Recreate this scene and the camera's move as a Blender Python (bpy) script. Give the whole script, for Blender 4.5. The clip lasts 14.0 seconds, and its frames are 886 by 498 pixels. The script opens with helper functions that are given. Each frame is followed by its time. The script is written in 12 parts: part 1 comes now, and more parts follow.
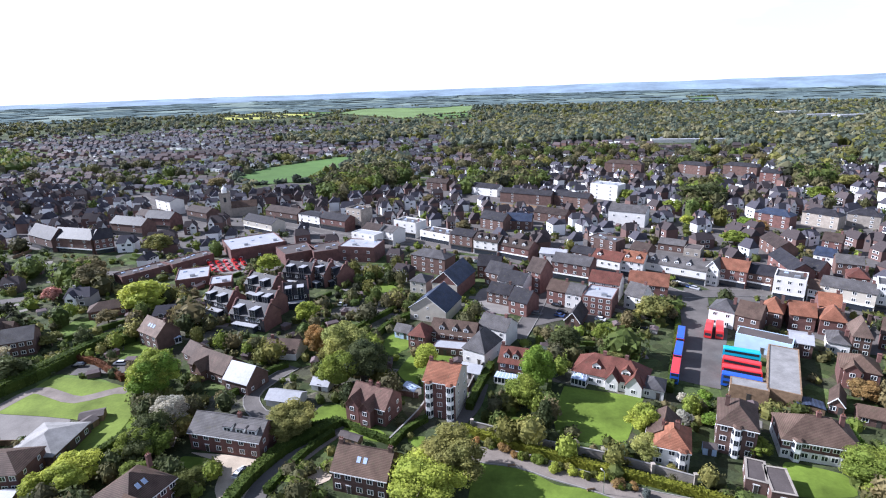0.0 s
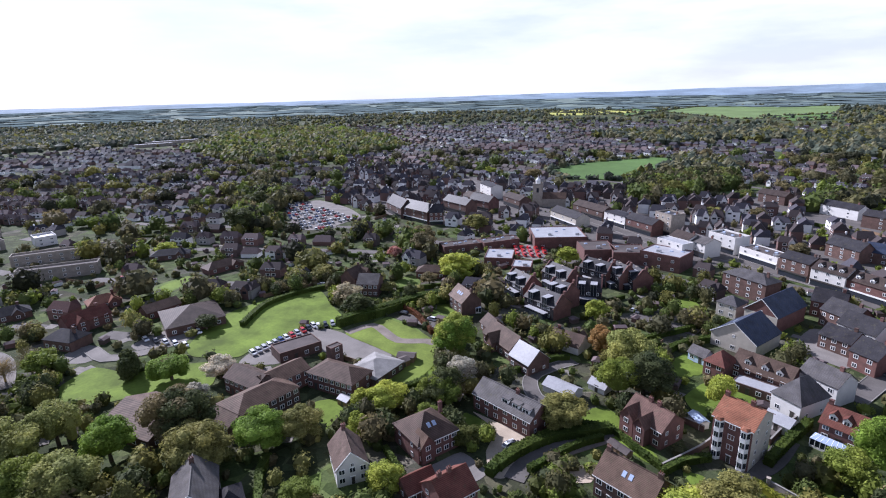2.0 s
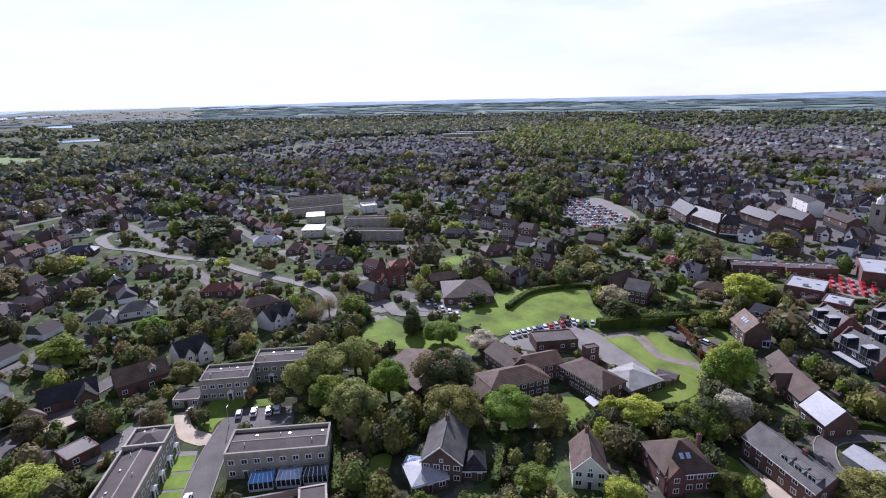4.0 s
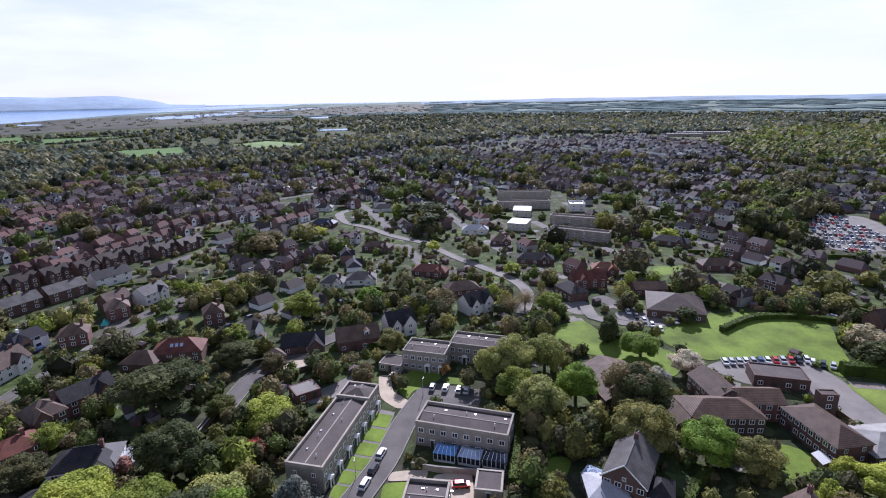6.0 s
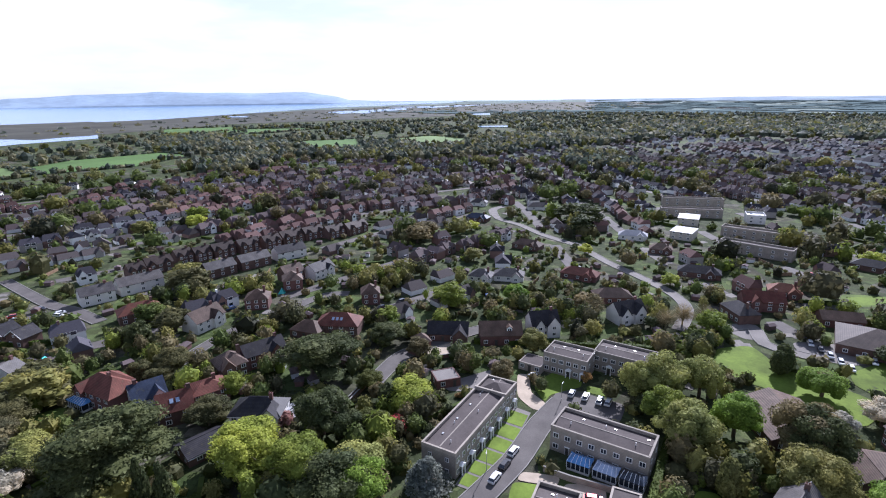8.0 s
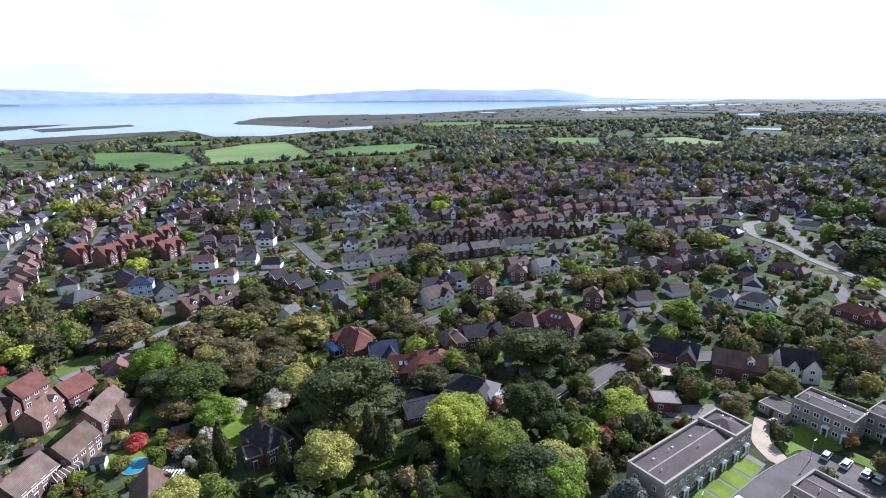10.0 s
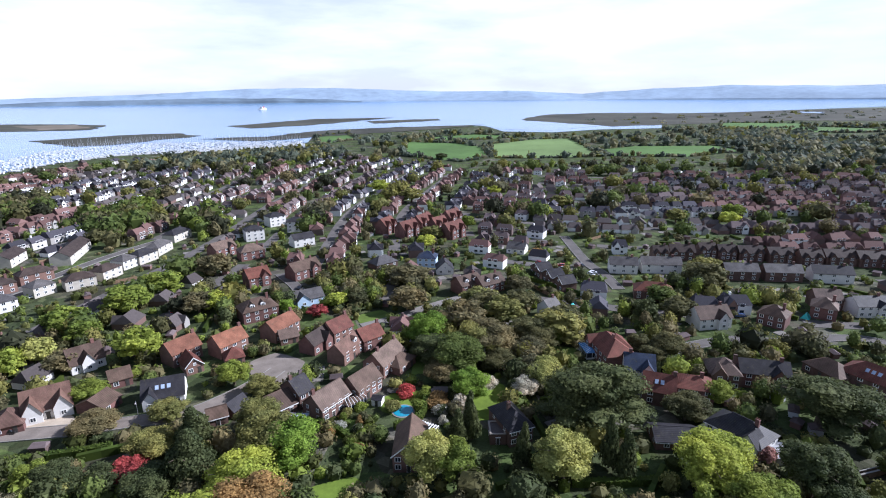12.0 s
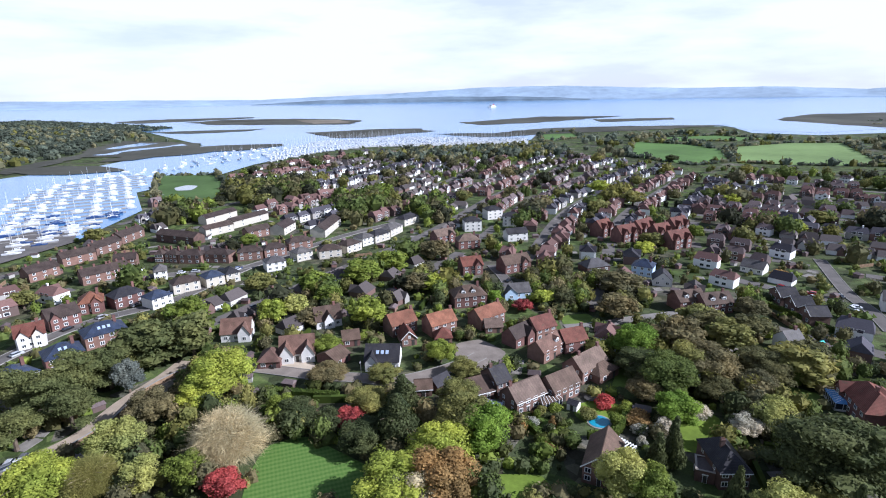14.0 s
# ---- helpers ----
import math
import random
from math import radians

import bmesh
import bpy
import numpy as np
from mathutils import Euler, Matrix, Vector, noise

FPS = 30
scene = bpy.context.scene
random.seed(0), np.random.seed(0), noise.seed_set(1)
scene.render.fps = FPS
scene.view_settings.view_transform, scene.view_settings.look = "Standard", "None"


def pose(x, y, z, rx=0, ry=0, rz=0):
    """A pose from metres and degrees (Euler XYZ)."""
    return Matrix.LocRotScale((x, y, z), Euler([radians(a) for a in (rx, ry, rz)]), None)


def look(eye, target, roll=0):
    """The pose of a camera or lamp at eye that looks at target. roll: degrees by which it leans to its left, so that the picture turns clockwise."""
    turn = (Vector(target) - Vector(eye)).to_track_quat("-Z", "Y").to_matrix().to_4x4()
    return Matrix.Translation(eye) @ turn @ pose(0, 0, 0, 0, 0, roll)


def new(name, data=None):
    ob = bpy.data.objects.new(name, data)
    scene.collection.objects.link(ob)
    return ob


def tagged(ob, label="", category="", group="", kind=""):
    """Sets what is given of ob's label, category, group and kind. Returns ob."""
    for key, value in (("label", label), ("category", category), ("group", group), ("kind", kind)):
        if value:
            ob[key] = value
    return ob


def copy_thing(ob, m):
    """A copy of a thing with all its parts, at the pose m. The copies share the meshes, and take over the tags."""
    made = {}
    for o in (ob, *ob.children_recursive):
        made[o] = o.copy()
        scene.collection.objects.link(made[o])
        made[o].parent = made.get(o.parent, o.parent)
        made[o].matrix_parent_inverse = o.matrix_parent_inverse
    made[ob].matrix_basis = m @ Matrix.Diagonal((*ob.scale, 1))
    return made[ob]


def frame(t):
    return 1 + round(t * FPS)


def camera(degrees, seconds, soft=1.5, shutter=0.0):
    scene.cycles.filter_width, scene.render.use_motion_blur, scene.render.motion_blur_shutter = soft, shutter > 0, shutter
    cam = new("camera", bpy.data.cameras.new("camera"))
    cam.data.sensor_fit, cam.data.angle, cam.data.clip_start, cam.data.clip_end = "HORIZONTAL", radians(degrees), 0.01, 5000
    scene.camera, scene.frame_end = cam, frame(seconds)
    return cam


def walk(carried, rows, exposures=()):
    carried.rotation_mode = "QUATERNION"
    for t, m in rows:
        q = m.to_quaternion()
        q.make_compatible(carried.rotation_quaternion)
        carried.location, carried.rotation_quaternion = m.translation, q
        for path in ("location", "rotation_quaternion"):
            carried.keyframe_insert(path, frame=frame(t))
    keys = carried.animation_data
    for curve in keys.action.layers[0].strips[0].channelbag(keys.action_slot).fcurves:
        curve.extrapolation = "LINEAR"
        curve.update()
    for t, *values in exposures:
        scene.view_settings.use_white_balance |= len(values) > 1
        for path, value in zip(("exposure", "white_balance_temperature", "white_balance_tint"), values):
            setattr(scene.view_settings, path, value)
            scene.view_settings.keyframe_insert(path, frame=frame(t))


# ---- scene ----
from mathutils import geometry

EYE = 88.0                                   # the camera hovers here and only turns

cam = camera(79.4, 14.0, soft=1.1)
PATH = [
    (0.0, pose(0, 0, EYE, 73.32, 1.58, 0.00)),
    (0.5, pose(0, 0, EYE, 73.46, 1.53, 8.35)),
    (1.0, pose(0, 0, EYE, 73.60, 1.46, 16.86)),
    (1.5, pose(0, 0, EYE, 73.72, 1.48, 24.87)),
    (2.0, pose(0, 0, EYE, 73.85, 1.43, 32.71)),
    (2.5, pose(0, 0, EYE, 73.93, 1.43, 40.80)),
    (3.0, pose(0, 0, EYE, 74.00, 1.35, 48.81)),
    (3.5, pose(0, 0, EYE, 74.08, 1.24, 55.99)),
    (4.0, pose(0, 0, EYE, 74.11, 1.10, 62.39)),
    (6.5, pose(0, 0, EYE, 74.05, 0.82, 89.52)),
    (7.0, pose(0, 0, EYE, 74.01, 0.75, 93.86)),
    (9.5, pose(0, 0, EYE, 73.97, 0.28, 118.01)),
    (10.0, pose(0, 0, EYE, 73.90, 0.29, 126.51)),
    (10.5, pose(0, 0, EYE, 73.85, 0.33, 134.20)),
    (11.0, pose(0, 0, EYE, 73.84, 0.35, 141.23)),
    (11.5, pose(0, 0, EYE, 73.81, 0.40, 148.44)),
    (12.0, pose(0, 0, EYE, 73.83, 0.46, 155.66)),
    (12.5, pose(0, 0, EYE, 73.83, 0.57, 161.84)),
    (13.0, pose(0, 0, EYE, 73.87, 0.69, 166.92)),
    (13.5, pose(0, 0, EYE, 73.88, 0.79, 172.23)),
    (14.0, pose(0, 0, EYE, 73.88, 0.87, 178.86)),
]
walk(cam, PATH, exposures=[(0.0, 1.1, 5460, 17), (0.7, 0.84, 5460, 17), (1.5, 0.73, 5500, 20), (3.0, 0.68, 5500, 24), (6.5, 0.64, 5480, 23), (9.5, 0.97, 5410, 18), (11.0, 0.81, 5420, 17), (14.0, 0.71, 5440, 15)])

# ---- sky and sun ----
SUN_YAW, SUN_HEIGHT = radians(77), radians(34)
SUN_WAY = Vector((-math.sin(SUN_YAW) * math.cos(SUN_HEIGHT), math.cos(SUN_YAW) * math.cos(SUN_HEIGHT), math.sin(SUN_HEIGHT)))
sun_data = bpy.data.lights.new("sun", "SUN")
sun_data.energy, sun_data.angle, sun_data.color = 5.0, radians(0.6), (1.0, 0.95, 0.88)
sun = new("sun", sun_data)
sun.matrix_world = look(SUN_WAY * 500, (0, 0, 0))

world = bpy.data.worlds.new("sky")
scene.world = world
world.use_nodes = True
wn, wl = world.node_tree.nodes, world.node_tree.links
wn.clear()


def wnode(kind, **values):
    n = wn.new(kind)
    for key, value in values.items():
        n.inputs[key].default_value = value
    return n


sky = wn.new("ShaderNodeTexSky")
sky.sky_type, sky.sun_disc = "NISHITA", False
sky.sun_elevation, sky.sun_rotation = SUN_HEIGHT, -SUN_YAW
sky.air_density, sky.dust_density, sky.ozone_density = 1.0, 0.6, 2.0
coord = wn.new("ShaderNodeTexCoord")
stretch = wnode("ShaderNodeMapping", Scale=(1.0, 1.0, 5.0))
wl.new(coord.outputs["Generated"], stretch.inputs["Vector"])
puffs = wnode("ShaderNodeTexNoise", Scale=2.6, Detail=7.0, Roughness=0.55)
wl.new(stretch.outputs["Vector"], puffs.inputs["Vector"])
cover = wn.new("ShaderNodeValToRGB")
cover.color_ramp.elements[0].position, cover.color_ramp.elements[1].position = 0.38, 0.56
cover.color_ramp.elements[0].color = (0.64, 0.64, 0.64, 1)
wl.new(puffs.outputs["Fac"], cover.inputs["Fac"])
cloud = wn.new("ShaderNodeMix")
cloud.data_type = "RGBA"
cloud.inputs["B"].default_value = (11.6, 11.7, 11.8, 1)
split = wn.new("ShaderNodeSeparateXYZ")
wl.new(coord.outputs["Generated"], split.inputs[0])
thin = wnode("ShaderNodeMapRange", **{"From Min": 0.18, "From Max": 0.42, "To Min": 1.0, "To Max": 0.17})
wl.new(split.outputs["Z"], thin.inputs["Value"])
share = wn.new("ShaderNodeMath")
share.operation = "MULTIPLY"
wl.new(cover.outputs["Color"], share.inputs[0])
wl.new(thin.outputs[0], share.inputs[1])
wl.new(share.outputs[0], cloud.inputs["Factor"])
wl.new(sky.outputs["Color"], cloud.inputs["A"])
backdrop_light = wnode("ShaderNodeBackground", Strength=0.057)
wl.new(cloud.outputs["Result"], backdrop_light.inputs["Color"])
wl.new(backdrop_light.outputs["Background"], wn.new("ShaderNodeOutputWorld").inputs["Surface"])


# ---- materials ----
class Mat:
    """A node material; each method returns a socket."""

    def __init__(self, name, rough=0.8, metal=0.0, coat=0.0):
        self.m = bpy.data.materials.new(name)
        self.m.use_nodes = True
        self.n, self.l = self.m.node_tree.nodes, self.m.node_tree.links
        self.n.clear()
        self.out = self.n.new("ShaderNodeOutputMaterial")
        self.b = self.n.new("ShaderNodeBsdfPrincipled")
        self.b.inputs["Roughness"].default_value = rough
        self.b.inputs["Metallic"].default_value = metal
        self.b.inputs["Coat Weight"].default_value = coat
        self.l.new(self.b.outputs[0], self.out.inputs[0])
        self.tc = self.n.new("ShaderNodeTexCoord")
        self.geo = self.n.new("ShaderNodeNewGeometry")
        self.info = self.n.new("ShaderNodeObjectInfo")

    def noise(self, scale, detail=3.0, vec=None, rough=0.55):
        t = self.n.new("ShaderNodeTexNoise")
        t.inputs["Scale"].default_value, t.inputs["Detail"].default_value, t.inputs["Roughness"].default_value = scale, detail, rough
        self.l.new(vec or self.geo.outputs["Position"], t.inputs["Vector"])
        return t.outputs["Fac"]

    def cells(self, scale):
        t = self.n.new("ShaderNodeTexVoronoi")
        t.inputs["Scale"].default_value = scale
        self.l.new(self.geo.outputs["Position"], t.inputs["Vector"])
        s = self.n.new("ShaderNodeSeparateColor")
        self.l.new(t.outputs["Color"], s.inputs[0])
        return s.outputs[0]

    def ramp(self, fac, stops, hard=False):
        r = self.n.new("ShaderNodeValToRGB")
        e = r.color_ramp.elements
        while len(e) < len(stops):
            e.new(0.5)
        for k, (p, c) in zip(e, stops):
            k.position, k.color = p, (*c, 1)
        if hard:
            r.color_ramp.interpolation = "CONSTANT"
        self.l.new(fac, r.inputs["Fac"])
        return r.outputs["Color"]

    def mix(self, fac, a, b, how="MIX"):
        x = self.n.new("ShaderNodeMix")
        x.data_type, x.blend_type = "RGBA", how
        for sock, value in (("Factor", fac), ("A", a), ("B", b)):
            if isinstance(value, (int, float)):
                x.inputs[sock].default_value = value
            elif isinstance(value, tuple):
                x.inputs[sock].default_value = (*value, 1)
            else:
                self.l.new(value, x.inputs[sock])
        return x.outputs["Result"]

    def sine(self, step, dark=0.75):
        """Courses at even heights, step metres apart."""
        s = self.n.new("ShaderNodeSeparateXYZ")
        self.l.new(self.geo.outputs["Position"], s.inputs[0])
        a = self.n.new("ShaderNodeMath")
        a.operation = "MULTIPLY"
        a.inputs[1].default_value = 2 * math.pi / step
        self.l.new(s.outputs["Z"], a.inputs[0])
        w = self.n.new("ShaderNodeMath")
        w.operation = "SINE"
        self.l.new(a.outputs[0], w.inputs[0])
        return self.ramp(w.outputs[0], ((0.0, (dark,) * 3), (0.6, (1, 1, 1))))

    def bump(self, fac, strength=0.4, dist=0.05):
        b = self.n.new("ShaderNodeBump")
        b.inputs["Strength"].default_value, b.inputs["Distance"].default_value = strength, dist
        self.l.new(fac, b.inputs["Height"])
        self.l.new(b.outputs[0], self.b.inputs["Normal"])

    def base(self, colour):
        if isinstance(colour, tuple):
            self.b.inputs["Base Color"].default_value = (*colour, 1)
        else:
            self.l.new(colour, self.b.inputs["Base Color"])
        return self.m


def grade(c, k):
    return tuple(min(1.0, v * k) for v in c)


def masonry(name, c, rough=0.85, courses=0.0, spread=0.25, painted=False):
    """Brick, stone or render: tone by the building, blotches of metres, grain, and courses."""
    m = Mat(name, rough)
    col = m.ramp(m.noise(0.5, 4), ((0.3, grade(c, 1 - spread)), (0.7, grade(c, 1 + spread))))
    col = m.mix(0.2 if painted else 0.5, col, m.ramp(m.noise(7.0, 5), ((0.3, (0.6, 0.6, 0.6)), (0.7, (1.0, 1.0, 1.0)))), "MULTIPLY")
    low = 0.9 if painted else 0.72
    tone = m.ramp(m.info.outputs["Random"], ((0.0, (low, low, low)), (1.0, (1.0, 0.98, 0.95))))
    col = m.mix(1.0, col, tone, "MULTIPLY")
    if courses:
        col = m.mix(0.7, col, m.sine(courses), "MULTIPLY")
    m.bump(m.noise(9.0, 4), 0.3, 0.03)
    return m.base(col)


def tiles(name, c, rough=0.64, spread=0.3):
    """Roof covering in courses, with moss and weather."""
    m = Mat(name, rough)
    m.b.inputs["Specular IOR Level"].default_value = 0.1
    col = m.ramp(m.noise(0.35, 5), ((0.3, grade(c, 1 - spread)), (0.7, grade(c, 1 + spread))))
    col = m.mix(0.6, col, m.ramp(m.noise(4.0, 6, rough=0.7), ((0.35, (0.55, 0.55, 0.52)), (0.65, (1.0, 1.0, 1.0)))), "MULTIPLY")
    moss = m.ramp(m.noise(0.9, 6), ((0.56, (0, 0, 0)), (0.72, (0.5, 0.5, 0.5))))
    col = m.mix(moss, col, (0.12, 0.11, 0.07))
    tone = m.ramp(m.info.outputs["Random"], ((0.0, (0.7, 0.7, 0.72)), (1.0, (1.0, 0.97, 0.92))))
    col = m.mix(1.0, col, tone, "MULTIPLY")
    col = m.mix(0.8, col, m.sine(0.22, 0.6), "MULTIPLY")
    m.bump(m.noise(6.0, 4), 0.5, 0.05)
    return m.base(col)


def leaf(name, c, spread=0.34, through_light=0.36):
    m = Mat(name, 0.7)
    m.b.inputs["Specular IOR Level"].default_value = 0.1
    col = m.ramp(m.geo.outputs["Random Per Island"], ((0.0, grade(c, 1 - spread)), (0.6, c), (1.0, grade(c, 1 + spread))))
    tone = m.ramp(m.info.outputs["Random"], ((0.0, (0.82, 0.8, 0.74)), (1.0, (1.16, 1.07, 0.93))))
    col = m.mix(1.0, col, tone, "MULTIPLY")
    col = m.mix(0.6, col, m.ramp(m.noise(0.12, 2), ((0.35, (0.62, 0.7, 0.66)), (0.65, (1.25, 1.15, 0.95)))), "MULTIPLY")
    m.base(col)
    t = m.n.new("ShaderNodeBsdfTranslucent")
    m.l.new(col, t.inputs["Color"])
    x = m.n.new("ShaderNodeMixShader")
    x.inputs[0].default_value = through_light
    m.l.new(m.b.outputs[0], x.inputs[1])
    m.l.new(t.outputs[0], x.inputs[2])
    m.l.new(x.outputs[0], m.out.inputs[0])
    return m.m


def plain(name, c, rough=0.5, metal=0.0, coat=0.0, spread=0.12):
    m = Mat(name, rough, metal, coat)
    return m.base(m.ramp(m.noise(2.5, 4), ((0.3, grade(c, 1 - spread)), (0.7, grade(c, 1 + spread)))))


def surface(name, c, big=0.08, small=2.5, spread=0.3, rough=0.9, stripes=None):
    m = Mat(name, rough)
    m.b.inputs["Specular IOR Level"].default_value = 0.15
    col = m.ramp(m.noise(big, 5), ((0.3, grade(c, 1 - spread)), (0.7, grade(c, 1 + spread))))
    col = m.mix(0.5, col, m.ramp(m.noise(small, 5, rough=0.7), ((0.3, (0.6, 0.6, 0.6)), (0.7, (1.1, 1.1, 1.1)))), "MULTIPLY")
    m.bump(m.noise(small * 2, 4), 0.4, 0.05)
    return m.base(col)


BRICK = masonry("red brick", (0.20, 0.097, 0.083), courses=0.3)
BRICK_DARK = masonry("brown brick", (0.155, 0.09, 0.073), courses=0.3)
BRICK_WARM = masonry("orange brick", (0.245, 0.142, 0.112), courses=0.3)
WHITE = masonry("white render", (0.70, 0.685, 0.66), spread=0.06, painted=True)
CREAM = masonry("cream render", (0.52, 0.48, 0.41), spread=0.1, painted=True)
PALE_BLUE = masonry("pale blue render", (0.46, 0.60, 0.76), spread=0.08, painted=True)
STONE = masonry("grey limestone", (0.42, 0.37, 0.315), courses=0.4, spread=0.18)
TILE_BROWN = tiles("brown roof tiles", (0.155, 0.106, 0.084))
TILE_RED = tiles("red clay tiles", (0.21, 0.085, 0.066))
TILE_ORANGE = tiles("orange clay tiles", (0.33, 0.145, 0.092))
TILE_TAN = tiles("weathered tan tiles", (0.215, 0.155, 0.128))
# In the old centre this darker tile also stands in for cloud shade.
TILE_OLD = tiles("old dark brown tiles", (0.088, 0.066, 0.06))
TILE_ROSE = tiles("rose tan clay tiles", (0.225, 0.135, 0.108))
SLATE = tiles("dark slate", (0.055, 0.053, 0.062), 0.5)
SLATE_BLUE = tiles("blue slate", (0.06, 0.078, 0.13), 0.45)
SLATE_GREY = tiles("grey slate", (0.15, 0.142, 0.145), 0.55)
FELT = surface("grey roofing felt", (0.098, 0.082, 0.077), 0.15, 2.0, 0.25, 0.85)
ROOF_PALE = surface("pale roof sheeting", (0.36, 0.36, 0.375), 0.2, 1.5, 0.12, 0.45)
SHEETS = surface("weathered grey roof sheets", (0.27, 0.258, 0.245), 0.35, 2.2, 0.22, 0.7)
PAINT = plain("white paint", (0.8, 0.8, 0.78), 0.45)
DARK_PAINT = plain("dark painted timber", (0.05, 0.045, 0.04), 0.5)
TIMBER = surface("weathered timber", (0.24, 0.16, 0.10), 0.8, 6.0, 0.3)
GLASS = plain("window glass", (0.025, 0.03, 0.04), 0.06, coat=0.5)
GLASS_BLUE = plain("blue conservatory glazing", (0.10, 0.26, 0.52), 0.1, coat=0.6)
SOLAR = plain("skylight glass", (0.35, 0.42, 0.55), 0.08, coat=0.6)
METAL = plain("galvanised metal", (0.45, 0.46, 0.48), 0.35, 0.8)
TYRE = plain("tyre rubber", (0.02, 0.02, 0.02), 0.8)
ASPHALT = surface("asphalt", (0.125, 0.113, 0.105), 0.15, 3.0, 0.22, 0.85)
ASPHALT_PALE = surface("worn pale asphalt", (0.21, 0.192, 0.176), 0.15, 3.0, 0.18, 0.9)
LANE = surface("brown tarmac lane", (0.215, 0.182, 0.155), 0.2, 3.0, 0.22)
TRACK = surface("sandy lane", (0.34, 0.275, 0.21), 0.25, 4.0, 0.2)
GRAVEL = surface("gravel drive", (0.46, 0.38, 0.29), 0.3, 6.0, 0.15)
KERB = surface("kerb stone", (0.27, 0.255, 0.235), 0.5, 5.0, 0.15)
LAWN = surface("lawn", (0.128, 0.182, 0.026), 0.09, 0.9, 0.42)
LAWN_STRIPED = Mat("striped mown lawn", 0.9)
_rows = LAWN_STRIPED.n.new("ShaderNodeTexWave")
_rows.inputs["Scale"].default_value, _rows.inputs["Distortion"].default_value = 0.2, 0.4
_way = LAWN_STRIPED.n.new("ShaderNodeMapping")
_way.inputs["Rotation"].default_value = (0, 0, radians(72))
LAWN_STRIPED.l.new(LAWN_STRIPED.geo.outputs["Position"], _way.inputs["Vector"])
LAWN_STRIPED.l.new(_way.outputs["Vector"], _rows.inputs["Vector"])
_cross = LAWN_STRIPED.n.new("ShaderNodeTexWave")
_cross.inputs["Scale"].default_value, _cross.inputs["Distortion"].default_value = 0.33, 0.5
_cross.bands_direction = "Y"
LAWN_STRIPED.l.new(_way.outputs["Vector"], _cross.inputs["Vector"])
LAWN_STRIPED.b.inputs["Specular IOR Level"].default_value = 0.1
_mown = LAWN_STRIPED.mix(0.35, LAWN_STRIPED.ramp(_rows.outputs["Fac"], ((0.3, (0.062, 0.125, 0.026)), (0.7, (0.135, 0.205, 0.055)))), LAWN_STRIPED.ramp(_cross.outputs["Fac"], ((0.3, (0.06, 0.12, 0.026)), (0.7, (0.13, 0.195, 0.05)))))
LAWN_STRIPED = LAWN_STRIPED.base(LAWN_STRIPED.mix(0.35, _mown, LAWN_STRIPED.ramp(LAWN_STRIPED.noise(1.5, 5), ((0.3, (0.05, 0.12, 0.02)), (0.7, (0.11, 0.19, 0.04))))))
# Darker copy of LAWN, with garden shade put into its colour.
LAWN_SHADED = surface("shaded garden lawn", (0.105, 0.15, 0.03), 0.10, 0.9, 0.4)
MEADOW = surface("rough grass", (0.145, 0.19, 0.034), 0.08, 1.2, 0.4)
FIELD = surface("pasture", (0.095, 0.165, 0.045), 0.008, 0.1, 0.25)
PARK_GRASS = surface("rough waterside grass", (0.07, 0.115, 0.035), 0.02, 0.3, 0.3)
POND = plain("pond water", (0.16, 0.19, 0.21), 0.08, coat=0.3)
FIELD_PALE = surface("pale crop", (0.15, 0.215, 0.075), 0.008, 0.1, 0.22)
RAPE = surface("yellow rape crop", (0.40, 0.40, 0.10), 0.01, 0.1, 0.15)
MARSH = surface("saltmarsh", (0.072, 0.07, 0.055), 0.006, 0.08, 0.4)
MUD = surface("mud bank", (0.19, 0.162, 0.125), 0.01, 0.1, 0.3)
TRUNK = surface("bark", (0.13, 0.10, 0.075), 1.0, 8.0, 0.3)
HEDGE = leaf("hedge leaves", (0.08, 0.12, 0.028))
HEDGE_LIME = leaf("yellow privet leaves", (0.21, 0.23, 0.035))
